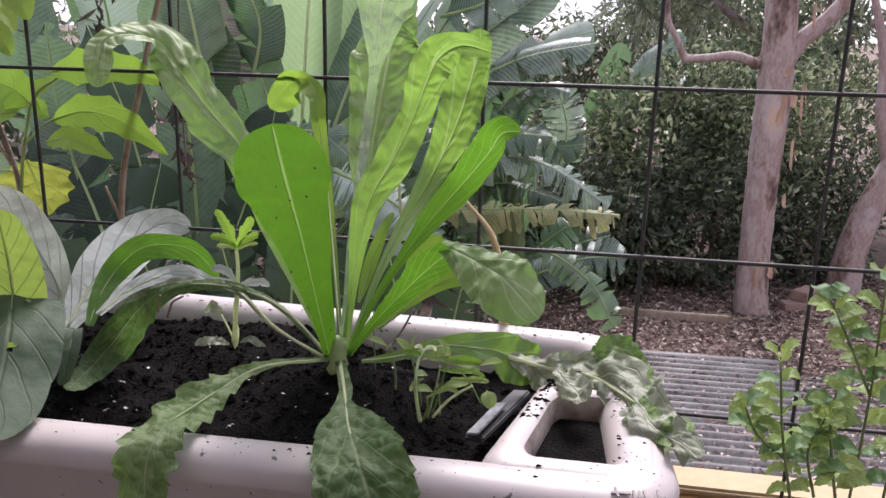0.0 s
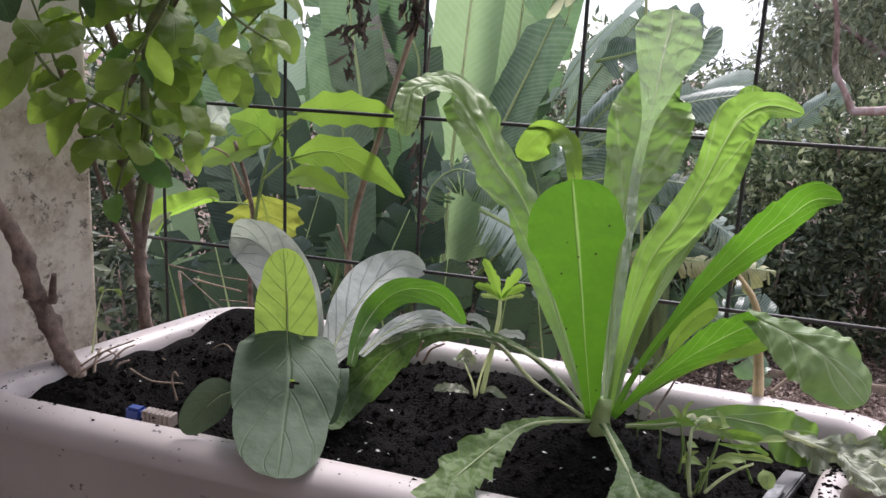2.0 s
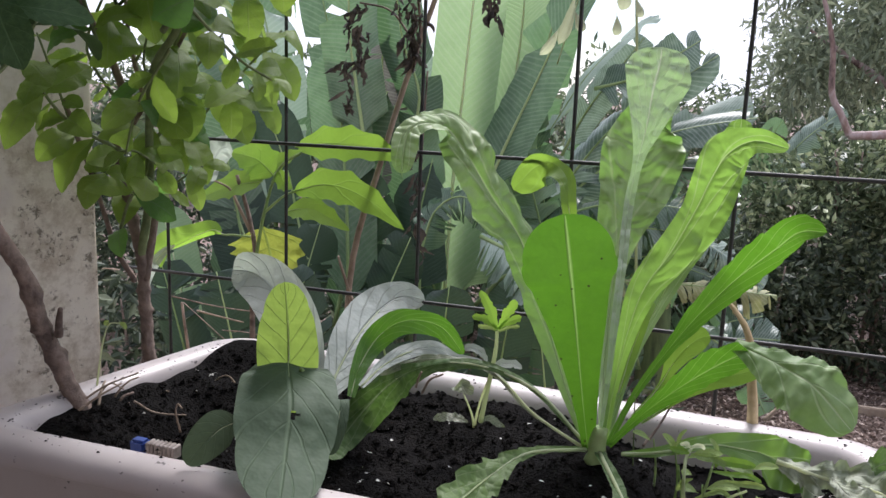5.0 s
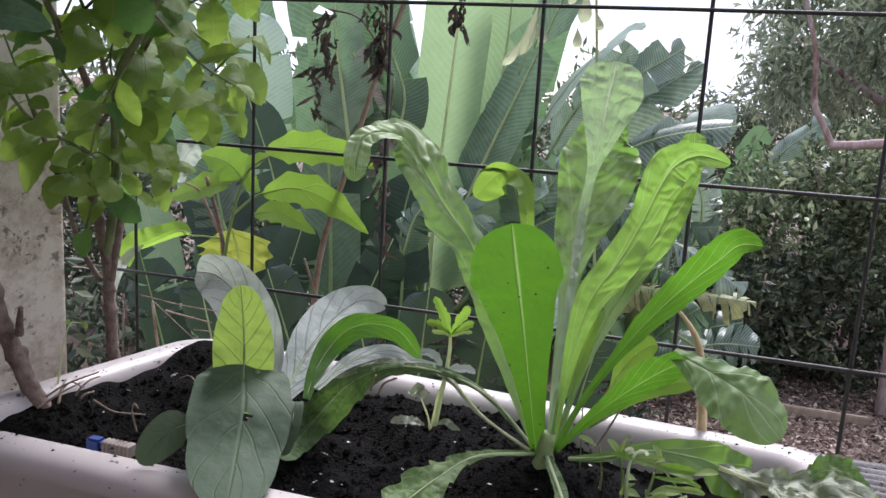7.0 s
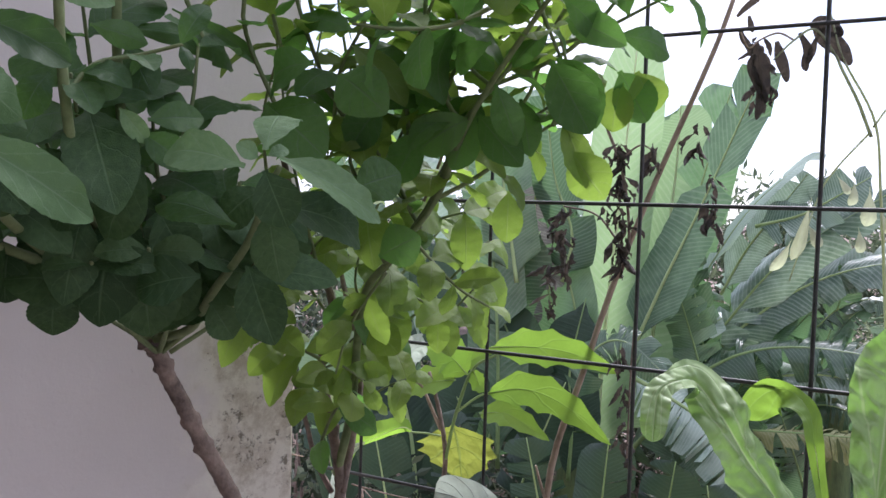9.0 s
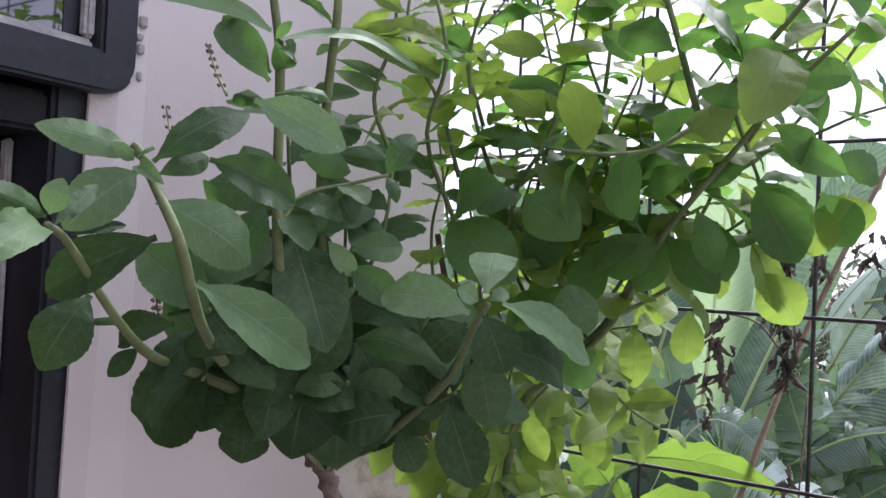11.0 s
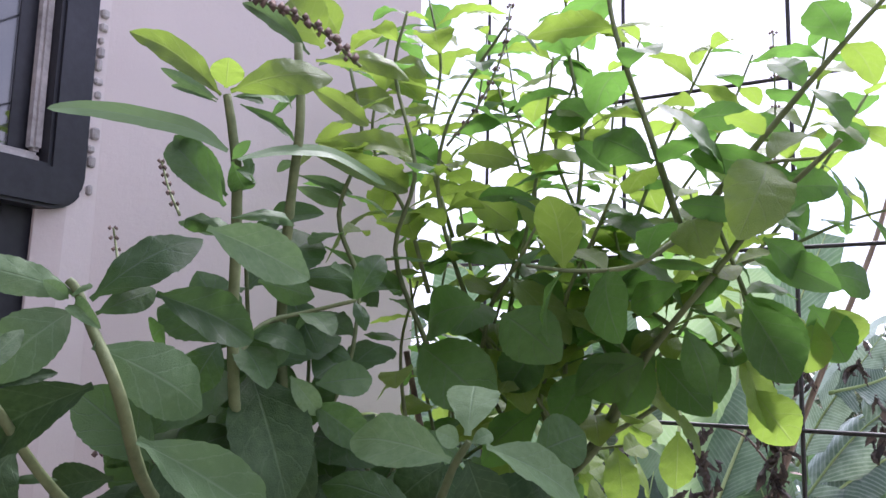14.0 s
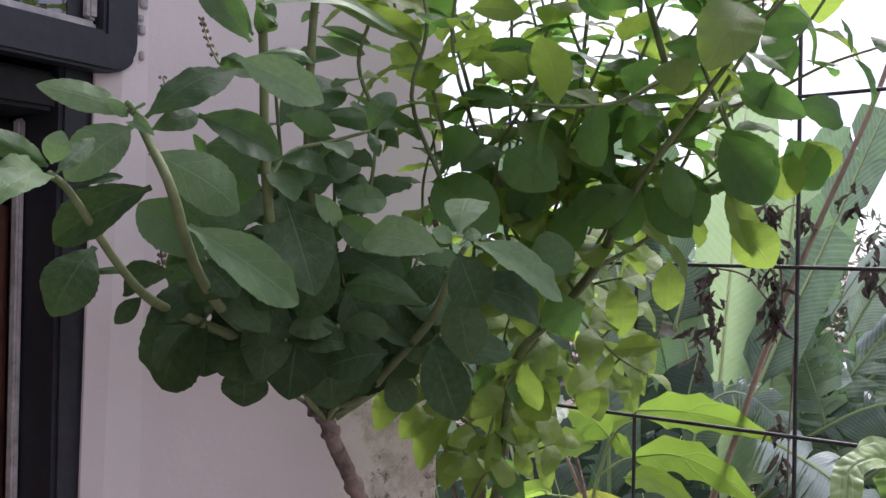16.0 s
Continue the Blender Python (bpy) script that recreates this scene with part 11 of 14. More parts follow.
leaf_part(mint_plant, [(0.299, -0.060, 1.339), (0.293, -0.049, 1.346), (0.290, -0.037, 1.342)], 0.0140, (0.03, -0.6, 1), lance, BASIL_YOUNG, nv=24, nu=6, teeth=0.09, tooth=8, fold=0.2, wave=0.12, midrib=0.0, rib_mat=STALK_PALE, label='', seed=393)
leaf_part(mint_plant, [(0.299, -0.060, 1.339), (0.307, -0.055, 1.348), (0.315, -0.049, 1.348)], 0.0140, (-0.19, -0.6, 1), lance, BASIL_YOUNG, nv=24, nu=6, teeth=0.09, tooth=8, fold=0.2, wave=0.12, midrib=0.0, rib_mat=STALK_PALE, label='', seed=394)


# pot that carries the mint, below the view
pot = thing("mint_pot", "round terracotta pot below the mint", "flower pot", (0.34, -0.085, 0.0))
put("pot", tube("pot", [(0.34, -0.10, 0.0), (0.34, -0.10, 0.5), (0.34, -0.10, 1.02)], [0.085, 0.09, 0.098], BRICK, 24, 8), pot)


# ---- basil bushes ----
def basil_shape(name, material, seed, bend, fold, wave):
    """One leaf of unit length along +y, upper side +z."""
    pts = [(0, 0, 0), (0, 0.33, 0.03 + bend * 0.3), (0, 0.68, 0.02 + bend * 0.2), (0, 1.0, -bend * 0.5)]
    return blade(pts, 0.60, (0, 0, 1), ellipse, material, fold, wave, 2.2, 0.055, 12, 0.10, 0.0, 36, 8, seed, name)


BASIL_SHAPES = [basil_shape("leaf", BASIL, 40 + k, 0.05 + 0.05 * k, (-0.12, 0.12, 0.22, -0.2)[k % 4], 0.06) for k in range(6)]
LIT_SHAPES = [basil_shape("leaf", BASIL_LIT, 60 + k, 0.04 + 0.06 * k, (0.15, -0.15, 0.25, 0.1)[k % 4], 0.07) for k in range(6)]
YOUNG_SHAPES = [basil_shape("leaf", BASIL_YOUNG, 80 + k, 0.05 + 0.05 * k, (0.12, -0.1, 0.2, 0.15)[k % 4], 0.05) for k in range(6)]
SHADED_SHAPES = [basil_shape("leaf", BASIL_SHADED, 100 + k, 0.05 + 0.05 * k, (-0.1, 0.14, 0.2, -0.15)[k % 4], 0.06) for k in range(6)]
HALFLIT_SHAPES = [basil_shape("leaf", BASIL_HALFLIT, 120 + k, 0.05 + 0.05 * k, (-0.12, 0.12, 0.22, -0.2)[k % 4], 0.06) for k in range(6)]
SHAPES = {False: BASIL_SHAPES, 4: HALFLIT_SHAPES, True: LIT_SHAPES, 2: YOUNG_SHAPES, 3: SHADED_SHAPES}
count_leaf = [0]


def basil_leaf(plant, base, tip, face, ratio=1.0, lit=False):
    """A basil leaf from base to tip; ratio widens it; lit: False grown, True backlit colour, 2 young, 3 shaded colour;
    basil_b's grown leaves take a half-lit colour.
    """
    base, tip = Vector(base), Vector(tip)
    y = tip - base
    length = y.length
    y.normalize()
    x = y.cross(Vector(face))
    if x.length < 0.05:
        x = y.cross(Vector((0.2, -0.9, 0.4)))
    x.normalize()
    z = x.cross(y)
    count_leaf[0] += 1
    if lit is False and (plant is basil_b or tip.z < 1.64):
        lit = 4 if plant is basil_b else 3      # basil_b brighter as if backlit; basil_a's lowest darkened as if shaded
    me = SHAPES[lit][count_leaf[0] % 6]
    ob = new("leaf", me)
    ob.parent = plant
    m = Matrix((x * length * ratio, y * length, z * length)).transposed().to_4x4()
    m.translation = base
    ob.matrix_parent_inverse = Matrix.Translation(-plant.location)
    ob.matrix_basis = m
    return ob


def leafy_twig(plant, points, r0, r1, material, step, size, seed, lit=False, start=0.25, spread=0.9, droop=0.45):
    """Twig with crossed pairs of leaves along it and a tuft at its end."""
    put("twig", tube("twig", points, [r0, (r0 + r1) / 2, r1], material, 7, 0, 0.1, seed), plant)
    r = random.Random(seed)
    line = spline(points, 60)
    total = sum((line[i + 1] - line[i]).length for i in range(59))
    n = max(2, int(total * (1 - start) / step))
    turn = r.uniform(0, 3.14)
    for k in range(n + 1):
        i = min(58, int(59 * (start + (1 - start) * k / n)))
        c = line[i]
        tan = (line[i + 1] - line[i]).normalized()
        a = tan.cross(Vector((0.3, 0.5, 0.8))).normalized()
        b = tan.cross(a)
        turn += 1.5708 + r.uniform(-0.25, 0.25)
        for sgn in (1, -1):
            if r.random() < 0.1:
                continue
            out = (a * math.cos(turn) + b * math.sin(turn)) * sgn
            s = size * r.uniform(0.65, 1.15) * (0.75 if k == n else 1)
            high = min(1.0, max(0.0, (c.z - 1.60) / 0.10)) if plant is basil_b else 0.0
            d = out * spread + tan * r.uniform(0.15, 0.55) * (1 - 0.6 * high) + Vector((0, 0, -droop * r.uniform(0.2, 1.3) * (1 - 0.6 * high)))
            face = Vector((0.35, -0.6, 0.55)).lerp(Vector((0.05, -0.25, 1.0)), high) + tan * 0.2 + Vector((r.uniform(-.5, .5), r.uniform(-.4, .4), r.uniform(-.3, .3)))
            if (c + d.normalized() * s).x < -0.645:
                continue
            if plant is basil_a and c.z + d.normalized().z * s < 1.575:
                continue
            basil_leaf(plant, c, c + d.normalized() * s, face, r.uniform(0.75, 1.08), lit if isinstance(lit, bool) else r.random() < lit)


def flower_spike(plant, points, seed, calyx=0.0023):
    """Thin stalk with whorls of small dark seed cups."""
    r = random.Random(seed)
    sp = put("flower_spike", tube("flower_spike", points, [0.0009, 0.0006], TWIG_GREEN, 6, 12), plant, "dry flower spike with dark seed cups")
    n = max(4, int((Vector(points[-1]) - Vector(points[0])).length / (0.0085 if calyx < 0.003 else 0.005)))
    line = spline(points, n)
    verts, faces = [], []
    for c in line[1:]:
        for k in range(4 if calyx < 0.003 else 6):
            an = 1.57 * k + r.uniform(-.4, .4)
            o = c + Vector((math.cos(an), math.sin(an), r.uniform(-.3, .1))) * calyx * 0.9
            s = calyx * r.uniform(0.45, 0.75)
            b = len(verts)
            for dx, dy, dz in ((1, 0, 0), (-.5, .87, 0), (-.5, -.87, 0), (0, 0, 1.2), (0, 0, -.9)):
                verts.append(o + Vector((dx, dy, dz)) * s)
            faces += [(b, b + 1, b + 3), (b + 1, b + 2, b + 3), (b + 2, b, b + 3), (b + 1, b, b + 4), (b + 2, b + 1, b + 4), (b, b + 2, b + 4)]
    put("seed_head", mesh_of("seed_head", verts, faces, TWIG), sp)


basil_a = thing("basil_bush", "large-leaved basil bush with a bare leaning brown stem", "herb bush", (-0.52, -0.22, 1.262))
basil_b = thing("basil_bush", "upright basil bush with backlit yellow-green leaves", "herb bush", (-0.562, -0.086, 1.262))
put('stem', tube('stem', [(-0.507, -0.225, 1.260), (-0.543, -0.230, 1.321), (-0.554, -0.250, 1.400), (-0.566, -0.290, 1.478), (-0.565, -0.320, 1.527), (-0.569, -0.335, 1.547)], [0.0085, 0.0075, 0.0065, 0.006], TWIG, 14, 110, 0.16, 3, 9), basil_a)
put('stub', tube('stub', [(-0.536, -0.232, 1.343), (-0.532, -0.235, 1.357), (-0.525, -0.240, 1.370)], [0.004, 0.0030, 0.002], TWIG, 8, 15, 0.12, 397), basil_a, '')
put('branch', tube('branch', [(-0.570, -0.325, 1.537), (-0.552, -0.360, 1.568), (-0.529, -0.410, 1.594), (-0.511, -0.460, 1.616), (-0.468, -0.520, 1.647), (-0.443, -0.555, 1.685), (-0.457, -0.557, 1.706), (-0.467, -0.558, 1.721), (-0.470, -0.560, 1.725)], [0.0045, 0.0026, 0.0016], TWIG_GREEN, 8, 40, 0.12, 398), basil_a, '')
put('branch', tube('branch', [(-0.570, -0.325, 1.537), (-0.531, -0.380, 1.583), (-0.483, -0.450, 1.643), (-0.474, -0.470, 1.698), (-0.463, -0.484, 1.770), (-0.462, -0.490, 1.798), (-0.464, -0.493, 1.816)], [0.0036, 0.0028, 0.002], TWIG_GREEN, 8, 35, 0.12, 399), basil_a, '')
put('branch', tube('branch', [(-0.568, -0.325, 1.538), (-0.517, -0.380, 1.605), (-0.487, -0.420, 1.672), (-0.482, -0.430, 1.722), (-0.471, -0.440, 1.773), (-0.458, -0.450, 1.815), (-0.462, -0.450, 1.855)], [0.0035, 0.0029, 0.0022], TWIG_GREEN, 8, 35, 0.12, 400), basil_a, '')
put('branch', tube('branch', [(-0.568, -0.325, 1.540), (-0.515, -0.340, 1.554), (-0.456, -0.380, 1.586), (-0.410, -0.400, 1.620), (-0.392, -0.405, 1.650), (-0.384, -0.405, 1.662)], [0.0036, 0.0026, 0.0016], TWIG_GREEN, 8, 30, 0.12, 401), basil_a, '')
put('branch', tube('branch', [(-0.513, -0.440, 1.599), (-0.520, -0.470, 1.613), (-0.503, -0.520, 1.630), (-0.491, -0.550, 1.651), (-0.480, -0.580, 1.681), (-0.463, -0.600, 1.688)], [0.0034, 0.0023, 0.0016], TWIG_GREEN, 8, 30, 0.12, 402), basil_a, '')
basil_leaf(basil_a, (-0.469, -0.557, 1.720), (-0.484, -0.595, 1.729), (0.80, -0.51, 0.31), 0.60, 2)
basil_leaf(basil_a, (-0.470, -0.557, 1.714), (-0.477, -0.585, 1.688), (0.80, -0.47, 0.38), 1.00, 2)
basil_leaf(basil_a, (-0.463, -0.555, 1.718), (-0.449, -0.515, 1.749), (0.60, -0.70, 0.38), 0.65, False)
basil_leaf(basil_a, (-0.466, -0.550, 1.713), (-0.466, -0.520, 1.726), (0.80, -0.59, 0.04), 0.65, False)
basil_leaf(basil_a, (-0.452, -0.560, 1.701), (-0.438, -0.515, 1.677), (0.66, -0.69, 0.29), 0.83, 2)
basil_leaf(basil_a, (-0.469, -0.560, 1.718), (-0.462, -0.575, 1.723), (0.75, -0.66, 0.07), 0.61, 2)
basil_leaf(basil_a, (-0.472, -0.556, 1.719), (-0.450, -0.565, 1.722), (0.74, -0.58, 0.34), 0.41, 2)
basil_leaf(basil_a, (-0.471, -0.556, 1.716), (-0.438, -0.570, 1.708), (0.76, -0.65, 0.07), 0.33, 2)
basil_leaf(basil_a, (-0.464, -0.600, 1.691), (-0.439, -0.640, 1.699), (0.83, -0.56, 0.04), 0.40, False)
basil_leaf(basil_a, (-0.462, -0.600, 1.692), (-0.455, -0.600, 1.705), (0.83, -0.55, 0.11), 1.20, 2)
basil_leaf(basil_a, (-0.464, -0.600, 1.686), (-0.425, -0.650, 1.672), (0.89, -0.40, 0.36), 0.40, False)
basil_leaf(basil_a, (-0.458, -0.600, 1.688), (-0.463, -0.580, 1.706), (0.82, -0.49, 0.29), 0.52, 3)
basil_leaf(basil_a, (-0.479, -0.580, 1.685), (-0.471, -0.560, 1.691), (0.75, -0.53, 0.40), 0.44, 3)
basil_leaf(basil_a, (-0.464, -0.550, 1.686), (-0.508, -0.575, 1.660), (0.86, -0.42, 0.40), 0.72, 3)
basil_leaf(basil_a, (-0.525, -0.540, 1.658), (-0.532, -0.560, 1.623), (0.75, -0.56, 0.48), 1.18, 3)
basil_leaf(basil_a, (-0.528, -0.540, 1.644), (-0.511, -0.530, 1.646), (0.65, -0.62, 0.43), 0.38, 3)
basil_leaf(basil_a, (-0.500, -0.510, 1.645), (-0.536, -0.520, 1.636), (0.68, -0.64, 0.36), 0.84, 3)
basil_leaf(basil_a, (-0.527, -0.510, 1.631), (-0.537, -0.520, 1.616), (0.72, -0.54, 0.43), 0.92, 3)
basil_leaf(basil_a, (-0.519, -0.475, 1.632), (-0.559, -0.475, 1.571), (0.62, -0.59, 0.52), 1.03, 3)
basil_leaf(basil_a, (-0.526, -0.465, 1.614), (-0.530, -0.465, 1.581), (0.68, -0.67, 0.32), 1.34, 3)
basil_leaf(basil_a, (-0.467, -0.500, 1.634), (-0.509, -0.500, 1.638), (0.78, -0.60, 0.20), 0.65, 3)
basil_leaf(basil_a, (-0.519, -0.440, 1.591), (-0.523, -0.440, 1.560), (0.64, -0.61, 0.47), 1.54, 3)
basil_leaf(basil_a, (-0.493, -0.500, 1.653), (-0.508, -0.510, 1.650), (0.60, -0.76, 0.24), 0.51, False)
basil_leaf(basil_a, (-0.437, -0.550, 1.668), (-0.430, -0.485, 1.631), (0.65, -0.64, 0.41), 0.59, 2)
basil_leaf(basil_a, (-0.487, -0.445, 1.692), (-0.440, -0.465, 1.636), (0.72, -0.64, 0.27), 0.85, False)
basil_leaf(basil_a, (-0.457, -0.530, 1.722), (-0.440, -0.490, 1.706), (0.63, -0.70, 0.34), 0.80, False)
basil_leaf(basil_a, (-0.451, -0.530, 1.709), (-0.458, -0.530, 1.704), (0.63, -0.67, 0.39), 3.14, False)
basil_leaf(basil_a, (-0.490, -0.520, 1.686), (-0.462, -0.500, 1.676), (0.67, -0.62, 0.41), 0.90, False)
basil_leaf(basil_a, (-0.443, -0.510, 1.760), (-0.470, -0.520, 1.791), (0.61, -0.78, 0.13), 0.65, False)
basil_leaf(basil_a, (-0.436, -0.525, 1.748), (-0.412, -0.490, 1.731), (0.67, -0.68, 0.30), 0.81, 2)
basil_leaf(basil_a, (-0.451, -0.500, 1.783), (-0.441, -0.500, 1.790), (0.66, -0.75, -0.03), 0.72, False)
basil_leaf(basil_a, (-0.451, -0.500, 1.782), (-0.461, -0.480, 1.773), (0.57, -0.82, -0.08), 0.82, False)
basil_leaf(basil_a, (-0.452, -0.500, 1.750), (-0.495, -0.490, 1.763), (0.78, -0.62, -0.02), 0.36, False)
basil_leaf(basil_a, (-0.449, -0.500, 1.757), (-0.445, -0.460, 1.762), (0.60, -0.78, 0.16), 0.29, False)
basil_leaf(basil_a, (-0.484, -0.420, 1.803), (-0.503, -0.420, 1.801), (0.60, -0.79, 0.11), 0.55, 2)
basil_leaf(basil_a, (-0.502, -0.400, 1.802), (-0.493, -0.360, 1.798), (0.66, -0.75, 0.05), 0.32, 2)
basil_leaf(basil_a, (-0.505, -0.400, 1.796), (-0.497, -0.360, 1.791), (0.56, -0.82, -0.13), 0.40, 2)
basil_leaf(basil_a, (-0.482, -0.420, 1.810), (-0.468, -0.330, 1.804), (0.61, -0.79, -0.10), 0.31, True)
basil_leaf(basil_a, (-0.491, -0.400, 1.820), (-0.479, -0.300, 1.831), (0.65, -0.75, 0.12), 0.28, True)
basil_leaf(basil_a, (-0.493, -0.420, 1.742), (-0.500, -0.300, 1.740), (0.60, -0.79, 0.15), 0.31, False)
basil_leaf(basil_a, (-0.514, -0.360, 1.767), (-0.495, -0.290, 1.741), (0.52, -0.85, 0.11), 0.24, False)
basil_leaf(basil_a, (-0.486, -0.420, 1.731), (-0.465, -0.420, 1.702), (0.61, -0.69, 0.40), 1.03, False)
basil_leaf(basil_a, (-0.457, -0.430, 1.686), (-0.444, -0.400, 1.690), (0.64, -0.73, 0.26), 0.96, False)
basil_leaf(basil_a, (-0.449, -0.440, 1.677), (-0.423, -0.430, 1.659), (0.60, -0.76, 0.23), 0.95, False)
basil_leaf(basil_a, (-0.456, -0.450, 1.690), (-0.445, -0.440, 1.672), (0.55, -0.80, 0.24), 0.83, 2)
basil_leaf(basil_a, (-0.364, -0.455, 1.659), (-0.410, -0.465, 1.667), (0.61, -0.69, 0.38), 0.82, 2)
basil_leaf(basil_a, (-0.365, -0.440, 1.668), (-0.383, -0.400, 1.692), (0.44, -0.89, 0.13), 0.81, 2)
basil_leaf(basil_a, (-0.356, -0.440, 1.664), (-0.340, -0.370, 1.634), (0.30, -0.80, 0.52), 0.51, 2)
basil_leaf(basil_a, (-0.365, -0.440, 1.658), (-0.358, -0.430, 1.630), (0.38, -0.78, 0.50), 1.34, False)
basil_leaf(basil_a, (-0.369, -0.440, 1.664), (-0.374, -0.450, 1.670), (0.49, -0.77, 0.42), 1.35, 2)
basil_leaf(basil_a, (-0.363, -0.440, 1.665), (-0.358, -0.430, 1.669), (0.41, -0.87, 0.26), 1.06, 2)
basil_leaf(basil_a, (-0.392, -0.430, 1.630), (-0.450, -0.435, 1.643), (0.51, -0.72, 0.47), 0.58, False)
basil_leaf(basil_a, (-0.379, -0.420, 1.641), (-0.352, -0.365, 1.623), (0.35, -0.80, 0.49), 0.72, False)
basil_leaf(basil_a, (-0.379, -0.420, 1.638), (-0.370, -0.420, 1.601), (0.40, -0.82, 0.41), 1.11, False)
basil_leaf(basil_a, (-0.410, -0.400, 1.607), (-0.390, -0.400, 1.564), (0.38, -0.79, 0.49), 1.00, False)
basil_leaf(basil_a, (-0.426, -0.420, 1.601), (-0.455, -0.440, 1.593), (0.56, -0.64, 0.53), 1.44, False)
basil_leaf(basil_a, (-0.400, -0.400, 1.650), (-0.424, -0.410, 1.629), (0.43, -0.77, 0.48), 1.27, False)
basil_leaf(basil_a, (-0.481, -0.430, 1.628), (-0.485, -0.440, 1.569), (0.59, -0.62, 0.52), 1.25, False)
basil_leaf(basil_a, (-0.485, -0.410, 1.619), (-0.475, -0.410, 1.561), (0.57, -0.59, 0.57), 1.20, False)
basil_leaf(basil_a, (-0.484, -0.450, 1.635), (-0.487, -0.460, 1.583), (0.67, -0.61, 0.41), 0.93, False)
basil_leaf(basil_a, (-0.461, -0.400, 1.621), (-0.466, -0.400, 1.570), (0.43, -0.66, 0.62), 1.04, False)
basil_leaf(basil_a, (-0.458, -0.420, 1.635), (-0.445, -0.410, 1.605), (0.52, -0.70, 0.50), 1.47, False)
basil_leaf(basil_a, (-0.461, -0.460, 1.660), (-0.484, -0.470, 1.624), (0.60, -0.67, 0.44), 1.11, False)
basil_leaf(basil_a, (-0.448, -0.440, 1.660), (-0.468, -0.450, 1.618), (0.61, -0.71, 0.35), 1.03, False)
basil_leaf(basil_a, (-0.443, -0.380, 1.618), (-0.437, -0.370, 1.588), (0.51, -0.71, 0.49), 1.16, False)
basil_leaf(basil_a, (-0.453, -0.400, 1.622), (-0.468, -0.410, 1.608), (0.56, -0.78, 0.26), 1.57, False)
basil_leaf(basil_a, (-0.381, -0.340, 1.652), (-0.360, -0.320, 1.663), (0.36, -0.90, 0.24), 1.65, False)
basil_leaf(basil_a, (-0.457, -0.380, 1.581), (-0.447, -0.370, 1.558), (0.56, -0.76, 0.32), 1.38, False)
basil_leaf(basil_a, (-0.480, -0.450, 1.736), (-0.467, -0.420, 1.730), (0.60, -0.80, -0.00), 0.80, False)
basil_leaf(basil_a, (-0.472, -0.480, 1.705), (-0.480, -0.490, 1.681), (0.61, -0.78, 0.15), 1.17, False)
basil_leaf(basil_a, (-0.479, -0.460, 1.707), (-0.465, -0.440, 1.701), (0.53, -0.81, 0.23), 1.38, False)
basil_leaf(basil_b, (-0.270, -0.290, 1.779), (-0.320, -0.280, 1.794), (0.19, -0.95, 0.24), 0.54, False)
basil_leaf(basil_b, (-0.256, -0.280, 1.803), (-0.320, -0.260, 1.828), (0.15, -0.99, -0.07), 0.41, False)
basil_leaf(basil_b, (-0.271, -0.270, 1.798), (-0.237, -0.260, 1.800), (0.11, -0.98, 0.14), 0.99, False)
basil_leaf(basil_b, (-0.331, -0.290, 1.816), (-0.378, -0.270, 1.844), (0.26, -0.96, 0.08), 0.80, False)
basil_leaf(basil_b, (-0.387, -0.220, 1.878), (-0.432, -0.220, 1.872), (0.30, -0.95, -0.09), 0.87, False)
basil_leaf(basil_b, (-0.402, -0.190, 1.769), (-0.447, -0.190, 1.790), (0.38, -0.89, 0.27), 1.06, False)
basil_leaf(basil_b, (-0.297, -0.300, 1.752), (-0.331, -0.300, 1.757), (0.36, -0.91, 0.22), 0.34, False)
basil_leaf(basil_b, (-0.399, -0.190, 1.775), (-0.342, -0.220, 1.742), (0.37, -0.90, 0.22), 0.70, False)
basil_leaf(basil_b, (-0.288, -0.260, 1.737), (-0.264, -0.250, 1.692), (0.09, -0.93, 0.36), 1.06, False)
basil_leaf(basil_b, (-0.317, -0.280, 1.721), (-0.305, -0.270, 1.683), (0.32, -0.86, 0.39), 0.86, False)
basil_leaf(basil_b, (-0.316, -0.290, 1.745), (-0.356, -0.270, 1.733), (0.28, -0.96, 0.09), 0.71, False)
basil_leaf(basil_b, (-0.421, -0.330, 1.732), (-0.469, -0.320, 1.721), (0.42, -0.83, 0.36), 1.17, False)
basil_leaf(basil_b, (-0.426, -0.280, 1.763), (-0.472, -0.280, 1.778), (0.39, -0.83, 0.40), 0.72, False)
basil_leaf(basil_b, (-0.468, -0.320, 1.709), (-0.412, -0.330, 1.674), (0.46, -0.84, 0.26), 1.09, False)
basil_leaf(basil_b, (-0.417, -0.260, 1.807), (-0.465, -0.260, 1.813), (0.44, -0.89, 0.15), 0.41, False)
basil_leaf(basil_b, (-0.435, -0.260, 1.865), (-0.485, -0.260, 1.863), (0.57, -0.81, 0.14), 0.48, False)
basil_leaf(basil_b, (-0.397, -0.240, 1.714), (-0.432, -0.240, 1.731), (0.36, -0.87, 0.34), 1.23, False)
basil_leaf(basil_b, (-0.385, -0.230, 1.715), (-0.352, -0.220, 1.700), (0.26, -0.83, 0.49), 1.43, False)
basil_leaf(basil_b, (-0.350, -0.240, 1.707), (-0.368, -0.240, 1.669), (0.29, -0.89, 0.36), 1.09, False)
basil_leaf(basil_b, (-0.385, -0.250, 1.695), (-0.409, -0.250, 1.660), (0.29, -0.88, 0.38), 1.19, False)
basil_leaf(basil_b, (-0.414, -0.260, 1.713), (-0.434, -0.270, 1.682), (0.36, -0.80, 0.48), 1.42, False)
